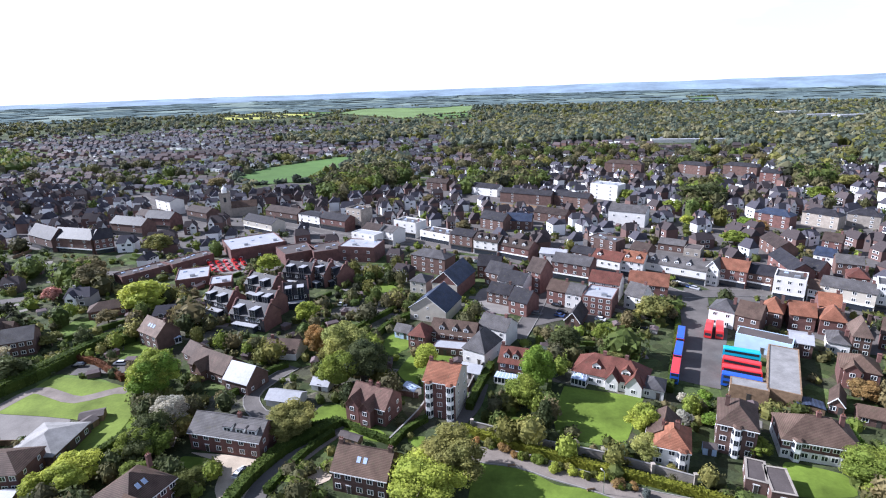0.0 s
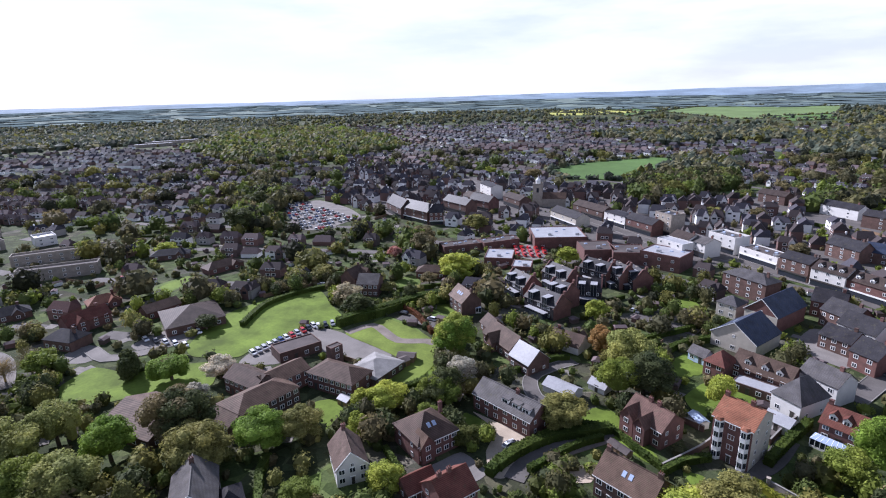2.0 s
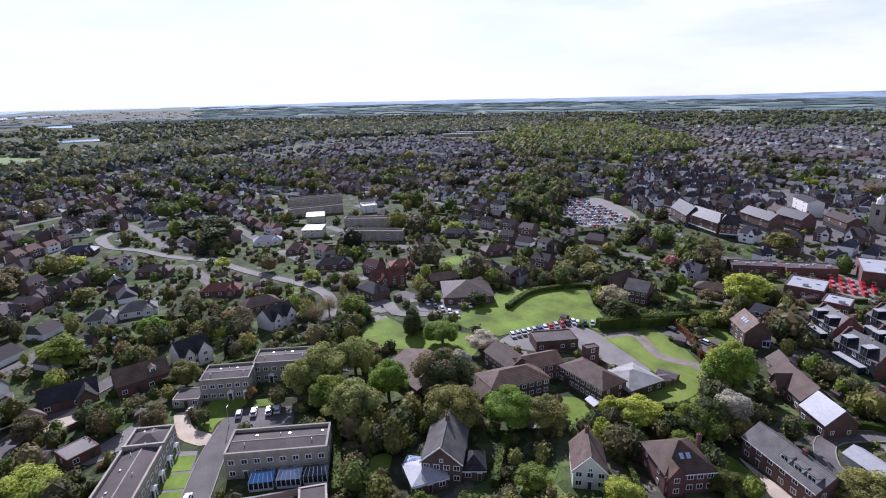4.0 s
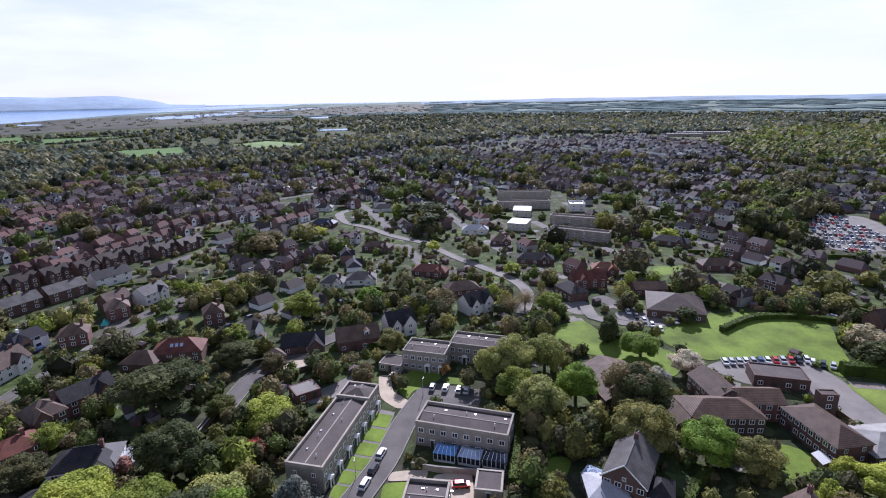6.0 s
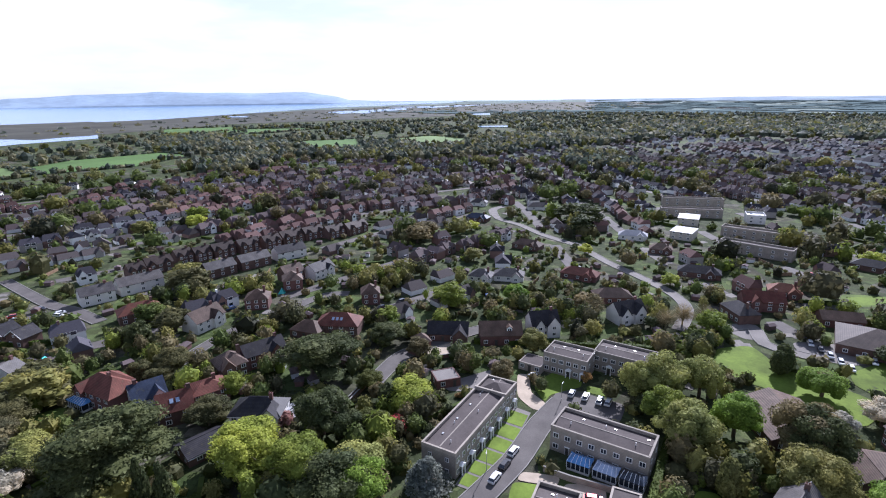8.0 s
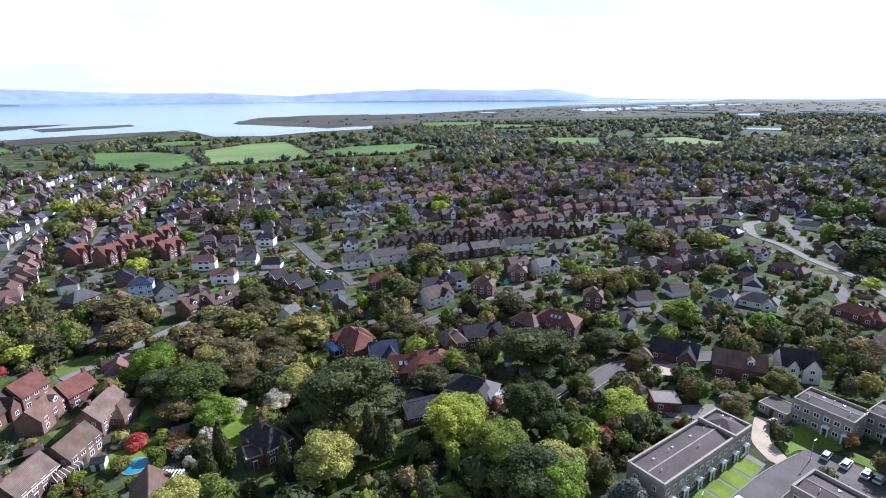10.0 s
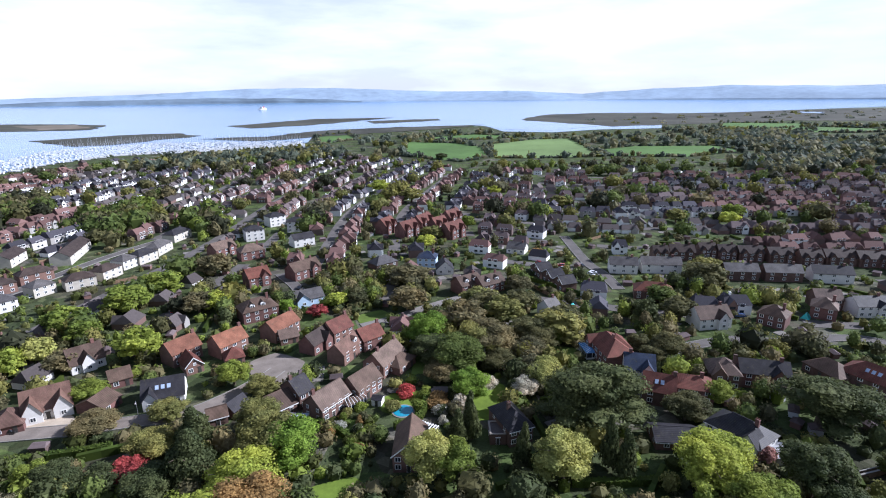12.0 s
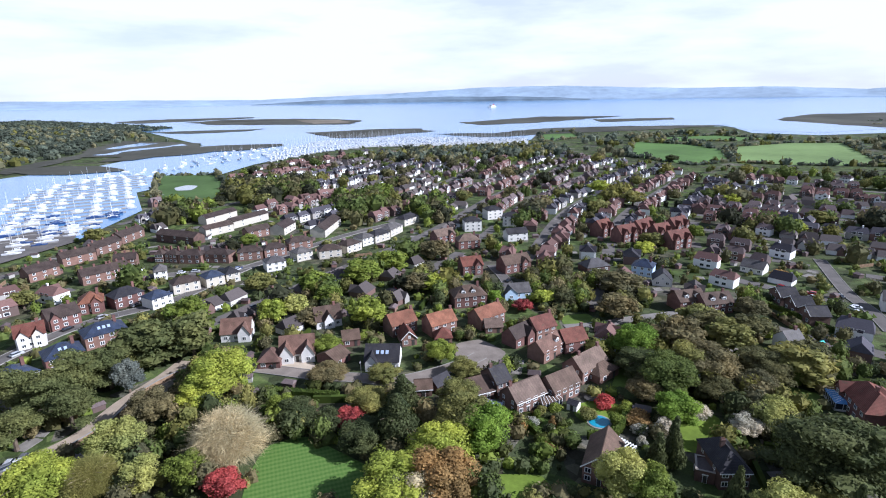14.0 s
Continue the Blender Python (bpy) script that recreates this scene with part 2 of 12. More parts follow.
LEAVES = {
    "green": leaf("green leaves", (0.195, 0.255, 0.056)),
    "lime": leaf("fresh lime leaves", (0.37, 0.435, 0.085)),
    "bright": leaf("bright green leaves", (0.19, 0.30, 0.055)),
    "willow": leaf("pale willow leaves", (0.33, 0.36, 0.13)),
    "olive": leaf("olive leaves", (0.235, 0.24, 0.09)),
    "dark": leaf("dark evergreen leaves", (0.092, 0.115, 0.056)),
    "pine": leaf("pine needles", (0.14, 0.163, 0.072)),
    "blue": leaf("blue grey needles", (0.19, 0.22, 0.225)),
    "brown": leaf("budding brown twigs", (0.20, 0.178, 0.102)),
    "pale": leaf("pale budding twigs", (0.50, 0.46, 0.34)),
    "russet": leaf("russet spring leaves", (0.36, 0.24, 0.11)),
    "red": leaf("red maple leaves", (0.40, 0.09, 0.10)),
    "pink": leaf("pink blossom", (0.42, 0.24, 0.24)),
    "blossom": leaf("white blossom", (0.56, 0.54, 0.5)),
    # Far tones carry the blue-grey haze of distance in their base colour.
    "far": leaf("hazed distant crowns", (0.135, 0.165, 0.14)),
    "far_olive": leaf("hazed distant olive crowns", (0.185, 0.19, 0.13)),
    "far_dark": leaf("hazed distant evergreen crowns", (0.085, 0.105, 0.09)),
    # Muted mid tones: dull budding crowns, with some haze in the colour.
    "mid_green": leaf("town tree leaves", (0.105, 0.145, 0.048)),
    "mid_olive": leaf("grey olive leaves", (0.125, 0.128, 0.066)),
    "mid_dark": leaf("dull evergreen leaves", (0.05, 0.056, 0.036)),
    "mid_brown": leaf("grey brown budding twigs", (0.14, 0.136, 0.082)),
    "mid_fresh": leaf("young spring leaves", (0.175, 0.18, 0.06)),
    "shrub": leaf("mixed shrub leaves", (0.105, 0.125, 0.04)),
}


# ---- building blocks ----
def dish(x, y):
    """Height of land and sea: level in town, rising to fit the camera's horizon."""
    r = np.hypot(x, y)
    return 49.0 * np.maximum(0.0, (r - 1200.0) / 3700.0) ** 2


class Geo:
    """Vertices and faces of one mesh, with a material number for each face."""

    def __init__(self):
        self.v, self.f, self.m = [], [], []

    def poly(self, pts, m=0):
        k = len(self.v)
        self.v += [tuple(p) for p in pts]
        self.f.append(tuple(range(k, k + len(pts))))
        self.m.append(m)
        return self

    def hull(self, low, high, m=0, cap=True):
        """A solid between two rings with the same number of corners, anticlockwise from above."""
        k, n = len(self.v), len(low)
        self.v += [tuple(p) for p in low] + [tuple(p) for p in high]
        sides = [(k + i, k + (i + 1) % n, k + n + (i + 1) % n, k + n + i) for i in range(n)]
        if cap:
            sides += [tuple(range(k + n, k + 2 * n)), tuple(range(k + n - 1, k - 1, -1))]
        self.f += sides
        self.m += [m] * len(sides)
        return self

    def box(self, x0, y0, z0, x1, y1, z1, m=0, inset=0.0):
        ring = lambda i, z: [(x0 + i, y0 + i, z), (x1 - i, y0 + i, z), (x1 - i, y1 - i, z), (x0 + i, y1 - i, z)]  # noqa: E731
        return self.hull(ring(0, z0), ring(inset, z1), m)

    def tube(self, x, y, z0, z1, r0, r1, n=8, m=0):
        ring = lambda r, z: [(x + r * math.cos(2 * math.pi * i / n), y + r * math.sin(2 * math.pi * i / n), z) for i in range(n)]  # noqa: E731
        return self.hull(ring(r0, z0), ring(r1, z1), m)

    def mesh(self, name, *mats):
        me = bpy.data.meshes.new(name)
        me.from_pydata(self.v, [], self.f)
        for one in mats:
            me.materials.append(one)
        if len(mats) > 1:
            me.polygons.foreach_set("material_index", self.m)
        return me


def part(name, geo, mats, parent, label="", at=None):
    """One mesh object under a thing or part; geo may be a mesh that others share."""
    me = geo.mesh(name, *(mats if isinstance(mats, (list, tuple)) else (mats,))) if isinstance(geo, Geo) else geo
    ob = new(name, me)
    ob.parent = parent
    if at is not None:
        ob.matrix_basis = at
    return tagged(ob, label)


def thing(name, x, y, turn, label, category, group="", z=None, geo=None, mats=()):
    ob = new(name, geo.mesh(name, *mats) if geo else None)
    ob.matrix_basis = pose(x, y, float(dish(x, y)) if z is None else z, 0, 0, turn)
    return tagged(ob, label, category, group)


taken = np.zeros((1300, 1300), bool)          # which 4 m squares are built over


clear = np.zeros((1300, 1300), bool)          # squares that no tree may hide from the camera


def claim(x, y, w, d, turn, margin=1.5, seen=False):
    c, s = math.cos(radians(turn)), math.sin(radians(turn))
    for u in np.arange(-w / 2 - margin, w / 2 + margin + 0.1, 2.0):
        for v in np.arange(-d / 2 - margin, d / 2 + margin + 0.1, 2.0):
            i, j = int((x + u * c - v * s) / 4 + 650), int((y + u * s + v * c) / 4 + 650)
            if 0 <= i < 1300 and 0 <= j < 1300:
                taken[i, j] = True
                clear[i, j] |= seen


def is_free(x, y):
    i, j = int(x / 4 + 650), int(y / 4 + 650)
    return not (0 <= i < 1300 and 0 <= j < 1300 and taken[i, j])


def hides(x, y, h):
    """Whether a tree of height h at x, y hides a road, lawn or house from the camera."""
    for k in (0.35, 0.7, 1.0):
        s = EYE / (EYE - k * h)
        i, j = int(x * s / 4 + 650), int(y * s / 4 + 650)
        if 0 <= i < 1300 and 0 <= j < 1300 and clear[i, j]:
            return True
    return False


def inside(pts, x, y):
    hit = False
    for (ax, ay), (bx, by) in zip(pts, pts[1:] + pts[:1]):
        if (ay > y) != (by > y) and x < (bx - ax) * (y - ay) / (by - ay) + ax:
            hit = not hit
    return hit


lift_count = [0]


def next_lift():
    """A few millimetres more for every sheet, so that no two lie in one plane."""
    lift_count[0] += 1
    return lift_count[0] % 30 * 0.0041


def sheet(name, pts, material, label, category, lift=0.05, keep=True, rounded=True, ragged=0.0):
    """A flat stretch of ground with the given corners, rounded off, or with a ragged shore."""
    if rounded:
        for cut in (0.14, 0.25):
            pts = [(p[0] * a + q[0] * (1 - a), p[1] * a + q[1] * (1 - a)) for p, q in zip(pts, pts[1:] + pts[:1]) for a in (1 - cut, cut)]
    if ragged:
        ends, pts = pts, []
        for p, q in zip(ends, ends[1:] + ends[:1]):
            n = max(1, int(math.dist(p, q) / (ragged * 1.6)))
            for i in range(n):
                x, y = p[0] + (q[0] - p[0]) * i / n, p[1] + (q[1] - p[1]) * i / n
                pts.append((x + ragged * 1.6 * noise.noise(Vector((x / ragged / 3, y / ragged / 3, 1))), y + ragged * 1.6 * noise.noise(Vector((x / ragged / 3, y / ragged / 3, 7)))))
    lift += next_lift()
    flat = [Vector((x, y, 0)) for x, y in pts]
    todo = [tuple(flat[i] for i in tri) for tri in geometry.tessellate_polygon([flat])]
    longest = 160 if max(p.length for p in flat) > 1200 else 1e9
    verts, faces, index = [], [], {}
    while todo:
        a, b, c = todo.pop()
        if (b - a).cross(c - a).z < 0:
            b, c = c, b
        edges = sorted((((b - a).length, a, b, c), ((c - b).length, b, c, a), ((a - c).length, c, a, b)), key=lambda e: -e[0])
        size, p, q, o = edges[0]
        if size > longest:
            mid = (p + q) / 2
            todo += [(p, mid, o), (mid, q, o)]
            continue
        row = []
        for v in (a, b, c):
            key = (round(v.x, 2), round(v.y, 2))
            if key not in index:
                index[key] = len(verts)
                verts.append((v.x, v.y, float(dish(v.x, v.y)) + lift))
            row.append(index[key])
        if len(set(row)) == 3:
            faces.append(row)
    me = bpy.data.meshes.new(name)
    me.from_pydata(verts, [], faces)
    me.materials.append(material)
    if keep:
        xs, ys = [p[0] for p in pts], [p[1] for p in pts]
        for i in range(max(0, int(min(xs) / 4 + 650)), min(1299, int(max(xs) / 4 + 650)) + 1):
            for j in range(max(0, int(min(ys) / 4 + 650)), min(1299, int(max(ys) / 4 + 650)) + 1):
                if not taken[i, j] and inside(pts, (i - 649.5) * 4, (j - 649.5) * 4):
                    taken[i, j] = clear[i, j] = True
    return tagged(new(name, me), label, category, kind="structure")


def smooth_line(pts, step=3.0):
    pts = [Vector((*p, 0)) for p in pts]
    out = []
    for i in range(len(pts) - 1):
        p0, p1, p2, p3 = pts[max(i - 1, 0)], pts[i], pts[i + 1], pts[min(i + 2, len(pts) - 1)]
        n = max(1, int((p2 - p1).length / step))
        for k in range(n):
            t = k / n
            out.append(0.5 * (2 * p1 + (p2 - p0) * t + (2 * p0 - 5 * p1 + 4 * p2 - p3) * t * t + (3 * p1 - p0 - 3 * p2 + p3) * t ** 3))
    return out + [pts[-1]]


def ribbon(pts, half, z0, z1, geo=None, shift=0.0, m=0):
    """A strip with thickness along a line of plan points."""
    geo = geo or Geo()
    line = smooth_line(pts)
    rims = []
    for i, p in enumerate(line):
        way = (line[min(i + 1, len(line) - 1)] - line[max(i - 1, 0)]).normalized()
        side = Vector((-way.y, way.x, 0))
        g = float(dish(p.x, p.y))
        a, b = p + side * (shift - half), p + side * (shift + half)
        rims.append([(a.x, a.y, g + z0), (b.x, b.y, g + z0), (b.x, b.y, g + z1), (a.x, a.y, g + z1)])
    for r, s in zip(rims, rims[1:]):
        for i in range(4):
            j = (i + 1) % 4
            geo.poly((r[i], s[i], s[j], r[j]), m)
    geo.poly(rims[0], m)
    geo.poly(rims[-1][::-1], m)
    return geo


def road(pts, width, label="grey asphalt road between gardens", material=None, kerbs=True, lift=0.18, name="road", seen=False):
    lift += next_lift() * 0.3
    base = tagged(new(name, ribbon(pts, width / 2, -0.3, lift).mesh(name, material or ASPHALT)), label, "road", kind="structure")
    if kerbs:
        for side in (-1, 1):
            part("kerb", ribbon(pts, 0.12, -0.2, lift + 0.11, shift=side * (width / 2 + 0.1)), KERB, base)
    line = smooth_line(pts, 3.0)
    for p in line:
        claim(p.x, p.y, width, width, 0, 0.5, seen or math.hypot(p.x, p.y) < 200)
    return base


def garden_wall(pts, height, material, label, width=0.3, cap=None):
    ob = thing("garden_wall", 0, 0, 0, label, "wall", z=0)
    part("wall_face", ribbon(pts, width / 2, -0.2, height), material, ob)
    part("coping", ribbon(pts, width / 2 + 0.07, height, height + 0.12), cap or KERB, ob)
    return ob


# ---- houses ----
shared = {}


def once(key, make):
    if key not in shared:
        shared[key] = make()
    return shared[key]


def framed(w, h, rim, deep, glazed):
    """A two-light frame with depth, in one piece; glazed fills the lights."""
    g = Geo()
    xs, zs = (-w / 2, -w / 2 + rim, -rim * 0.4, rim * 0.4, w / 2 - rim, w / 2), (0, rim, h - rim, h)
    g.v += [(x, -deep, z) for z in zs for x in xs] + [(x, 0.02, z) for z in (0, h) for x in (-w / 2, w / 2)]
    for k in range(3):
        for i in range(5):
            light = k == 1 and i in (1, 3)
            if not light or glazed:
                g.f.append((6 * k + i, 6 * k + i + 1, 6 * k + i + 7, 6 * k + i + 6))
                g.m.append(1 if light else 0)
    g.f += [(24, 25, 5, 4, 3, 2, 1, 0), (18, 19, 20, 21, 22, 23, 27, 26), (0, 6, 12, 18, 26, 24), (5, 25, 27, 23, 17, 11)]
    g.m += [0] * 4
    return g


def window_meshes(w, h):
    def make():
        return framed(w, h, 0.13, 0.08, False).mesh("window", PAINT), Geo().box(-w / 2 + 0.11, -0.05, 0.11, w / 2 - 0.11, 0.01, h - 0.11).mesh("pane", GLASS)
    return once(("window", round(w, 1), round(h, 1)), make)


def plain_window(w, h):
    return once(("plain", round(w, 1), round(h, 1)), lambda: framed(w, h, 0.15, 0.07, True).mesh("window", PAINT, GLASS))


def add_window(root, x, y, z, turn, w=1.2, h=1.2, fine=True):
    at = pose(x, y, z, 0, 0, turn)
    if fine:
        outer, pane = window_meshes(w, h)
        part("pane", pane, None, part("window", outer, None, root, at=at))
    else:
        part("window", plain_window(w, h), None, root, at=at)


def roof_gable(L, D, e, rise, axis="x", over=0.35, thick=0.16):
    """Two slabs of roof over a plan L by D; the ridge along axis."""
    g = Geo()
    a, b = (L / 2, D / 2) if axis == "x" else (D / 2, L / 2)
    drop = rise * over / b
    for s in (1, -1):
        pts = [(-a - over, s * (b + over), e - drop), (a + over, s * (b + over), e - drop), (a + over, 0, e + rise), (-a - over, 0, e + rise)]
        if axis == "y":
            pts = [(-y, x, z) for x, y, z in pts]
        if s < 0:
            pts = [pts[1], pts[0], pts[3], pts[2]]
        g.hull(pts[::-1] if s > 0 else pts[::-1], [(x, y, z + thick) for x, y, z in pts[::-1]])
    return g


def roof_hip(L, D, e, rise, over=0.35, thick=0.12, run=None):
    g = Geo()
    a, b = L / 2 + over, D / 2 + over
    run = min(D / 2, L / 2 - 0.2) if run is None else run
    ends = [(-a, -b), (a, -b), (a, b), (-a, b)]
    if L >= D:
        r0, r1 = (-L / 2 + run, 0), (L / 2 - run, 0)
        faces = ((0, 1, r1, r0), (1, 2, r1), (2, 3, r0, r1), (3, 0, r0))
    else:
        run = min(L / 2, D / 2 - 0.2)
        r0, r1 = (0, -D / 2 + run), (0, D / 2 - run)
        faces = ((0, 1, r0), (1, 2, r1, r0), (2, 3, r1), (3, 0, r0, r1))
    z0 = e - 0.1
    for fc in faces:
        g.poly([(*ends[c], z0 + thick) if isinstance(c, int) else (*c, e + rise + thick) for c in fc])
    g.hull([(x, y, z0) for x, y in ends], [(x, y, z0 + thick) for x, y in ends], cap=False)
    g.poly([(x, y, z0) for x, y in ends[::-1]])
    return g


def chimney(root, x, y, base, height, fine, material):
    g = Geo().box(x - 0.5, y - 0.35, base, x + 0.5, y + 0.35, base + height).box(x - 0.58, y - 0.43, base + height - 0.25, x + 0.58, y + 0.43, base + height - 0.1)
    stack = part("chimney", g, material, root)
    if fine and root.location.xy.length < 150:
        for dx in (-0.25, 0.25):
            part("chimney_pot", Geo().tube(x + dx, y, base + height, base + height + 0.45, 0.13, 0.1, 7), TILE_ORANGE, stack)


def dormer(root, x, D, e, rise, w=1.9, h=1.5, wall=None, cover=None, flat=False, fine=True):
    """A dormer on the front slope."""
    wall, cover = wall or PAINT, cover or SLATE_GREY
    y0 = -D / 2 * 0.72
    z0 = e + rise * 0.22
    back = y0 + h / rise * D / 2 + 0.6
    ob = part("dormer", Geo().box(x - w / 2, y0, z0 - 0.4, x + w / 2, back, z0 + h), wall, root)
    if flat:
        g = Geo().box(x - w / 2 - 0.15, y0 - 0.2, z0 + h, x + w / 2 + 0.15, back + 0.2, z0 + h + 0.15)
    else:
        g = Geo()
        for s in (1, -1):
            p = [(x + s * (w / 2 + 0.2), y0 - 0.25, z0 + h - 0.1), (x + s * (w / 2 + 0.2), back + 1.0, z0 + h - 0.1), (x, back + 1.0, z0 + h + w * 0.4), (x, y0 - 0.25, z0 + h + w * 0.4)]
            p = p if s > 0 else p[::-1]
            g.hull(p, [(u, v, q + 0.12) for u, v, q in p])
        part("gable_end", Geo().poly([(x - w / 2, y0, z0 + h), (x + w / 2, y0, z0 + h), (x, y0, z0 + h + w * 0.38)]), wall, ob)
    part("dormer_roof", g, cover, ob)
    outer, pane = window_meshes(round(w - 0.5, 1), round(h - 0.4, 1))
    glazed = part("window", outer, None, ob, at=pose(x, y0 - 0.01, z0 + 0.2))
    glazed["label"] = "white dormer window"
    part("pane", pane, None, ob, at=pose(x, y0 - 0.01, z0 + 0.2))


def windows_along(root, L, y, turn, storeys, floor_h, n, w, h, fine, centre=0.0, door=None, z0=0.9):
    """n windows on each storey of a wall whose outer face lies at y, before the turn."""
    m = pose(0, 0, 0, 0, 0, turn)
    for k in range(storeys):
        for i in range(n):
            x = centre + (i + 0.5) * L / n - L / 2
            if k == 0 and door == i:
                p = m @ Vector((x, y, 0))
                d = part("door", Geo().box(-0.5, -0.08, 0, 0.5, 0.02, 2.1).box(-0.7, -0.12, 2.1, 0.7, 0.02, 2.3), PAINT if fine else DARK_PAINT, root, at=pose(*p, 0, 0, turn))
                if fine:
                    part("door_leaf", Geo().box(-0.42, -0.11, 0.05, 0.42, -0.08, 2.02), DARK_PAINT, d)
                continue
            p = m @ Vector((x, y, z0 + k * floor_h))
            add_window(root, p.x, p.y, p.z, turn, w, h, fine)


def bay(root, x, y, storeys, wall, cover, floor_h=2.7, w=2.4, out=1.1, fine=True):
    """A canted bay window on the front wall."""
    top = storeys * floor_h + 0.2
    ring = lambda k, z: [(x - w / 2 - k, y + 0.1, z), (x - w / 4 - k, y - out - k, z), (x + w / 4 + k, y - out - k, z), (x + w / 2 + k, y + 0.1, z)]  # noqa: E731
    ob = part("bay_window", Geo().hull(ring(0, 0), ring(0, top)), wall, root)
    part("bay_roof", Geo().hull(ring(0.15, top), ring(-0.35, top + 0.5)), cover, ob)
    for k in range(storeys):
        part("pane", Geo().box(x - w / 4 + 0.1, y - out - 0.04, k * floor_h + 0.9, x - 0.05, y - out + 0.02, k * floor_h + 2.3).box(x + 0.05, y - out - 0.04, k * floor_h + 0.9, x + w / 4 - 0.1, y - out + 0.02, k * floor_h + 2.3), GLASS, ob)
        for s in (-1, 1):
            cx, ln = x + s * w * 0.375, math.hypot(w / 4, out)
            turn = math.degrees(math.atan2(out, w / 4)) * s
            part("pane", Geo().box(-ln * 0.33, -0.05, 0, ln * 0.33, 0.02, 1.4), GLASS, ob, at=pose(cx, y - out / 2, k * floor_h + 0.9, 0, 0, turn))


def house(x, y, turn, L, D, eave, rise, roof="gable", axis="x", wall=None, cover=None, label="", storeys=None, n=None, chimneys=(0.3,), dormers=(), bays=(),
          skylights=0, wings=(), base=None, fine=True, category="house", name="house", sides=1, group="", fascia=True, flat_dormers=False, dormer_w=1.9, dormer_wall=None, keep=True, door=1, front=None, bay_storeys=2, porches=()):
    """A building: plan L along its front by D, with its parts. Fronts look along local -y. wings: (x, width, depth out) with gables to the front."""
    wall, cover = wall or BRICK, cover or TILE_BROWN
    far = math.hypot(x, y)
    fine = fine and far < 146
    if keep:
        claim(x, y, L, D, turn, 1.5, True)
    root = thing(name, x, y, turn, label or "brick house with a tiled pitched roof", category, group)
    low = -0.6
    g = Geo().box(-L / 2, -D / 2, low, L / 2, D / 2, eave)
    if roof == "gable":
        if axis == "x":
            for s in (-1, 1):
                g.hull([(s * (L / 2 - 0.15), -D / 2, eave), (s * L / 2, -D / 2, eave), (s * L / 2, D / 2, eave), (s * (L / 2 - 0.15), D / 2, eave)],
                       [(s * (L / 2 - 0.15), -0.02, eave + rise), (s * L / 2, -0.02, eave + rise), (s * L / 2, 0.02, eave + rise), (s * (L / 2 - 0.15), 0.02, eave + rise)])
        else:
            for s in (-1, 1):
                g.hull([(-L / 2, s * (D / 2 - 0.15), eave), (L / 2, s * (D / 2 - 0.15), eave), (L / 2, s * D / 2, eave), (-L / 2, s * D / 2, eave)],
                       [(-0.02, s * (D / 2 - 0.15), eave + rise), (0.02, s * (D / 2 - 0.15), eave + rise), (0.02, s * D / 2, eave + rise), (-0.02, s * D / 2, eave + rise)])
    part("wall", g, wall, root)
    if base:
        part("lower_wall", Geo().box(-L / 2 - 0.04, -D / 2 - 0.04, low, L / 2 + 0.04, D / 2 + 0.04, 2.6), base, root)
    if roof == "gable":
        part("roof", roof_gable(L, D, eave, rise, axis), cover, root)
        run = L / 2 + 0.3 if axis == "x" else D / 2 + 0.3
        if fine or (axis == "y" and far < 260):
            at = pose(0, 0, eave + rise + 0.14, 0, 0, 0 if axis == "x" else 90)
            part("ridge", Geo().box(-run, -0.16, -0.1, run, 0.16, 0.1, inset=0.06), cover, root, at=at)
            if axis == "y":
                for s in (-1, 1):
                    ln = math.hypot(L / 2 + 0.35, rise)
                    part("bargeboard", Geo().box(0, -0.05, -0.25, ln, 0.05, 0.0), PAINT, root, at=Matrix.Translation((0, -D / 2 - 0.38, eave + rise + 0.05)) @ Euler((0, math.atan2(rise, s * (L / 2 + 0.35)), 0)).to_matrix().to_4x4())
    elif roof == "hip":
        part("roof", roof_hip(L, D, eave, rise), cover, root)
        if fine and L > D + 1:
            part("ridge", Geo().box(-(L - D) / 2 - 0.2, -0.16, eave + rise + 0.02, (L - D) / 2 + 0.2, 0.16, eave + rise + 0.22, inset=0.06), cover, root)
    else:
        h = max(rise, 0.15)
        g = Geo()
        for x0, y0, x1, y1 in ((-L / 2, -D / 2, L / 2, -D / 2 + 0.35), (-L / 2, D / 2 - 0.35, L / 2, D / 2), (-L / 2, -D / 2 + 0.35, -L / 2 + 0.35, D / 2 - 0.35), (L / 2 - 0.35, -D / 2 + 0.35, L / 2, D / 2 - 0.35)):
            g.box(x0, y0, eave, x1, y1, eave + h)
        part("parapet", g, wall, root)
        if fine:
            rim = Geo()
            for x0, y0, x1, y1 in ((-L / 2, -D / 2, L / 2, -D / 2 + 0.4), (-L / 2, D / 2 - 0.4, L / 2, D / 2), (-L / 2, -D / 2 + 0.4, -L / 2 + 0.4, D / 2 - 0.4), (L / 2 - 0.4, -D / 2 + 0.4, L / 2, D / 2 - 0.4)):
                rim.box(x0 - 0.05, y0 - 0.05, eave + h, x1 + 0.05, y1 + 0.05, eave + h + 0.1)
            part("coping", rim, STONE, root)
        part("roof", Geo().box(-L / 2 + 0.35, -D / 2 + 0.35, eave - 0.1, L / 2 - 0.35, D / 2 - 0.35, eave + 0.06), cover, root)
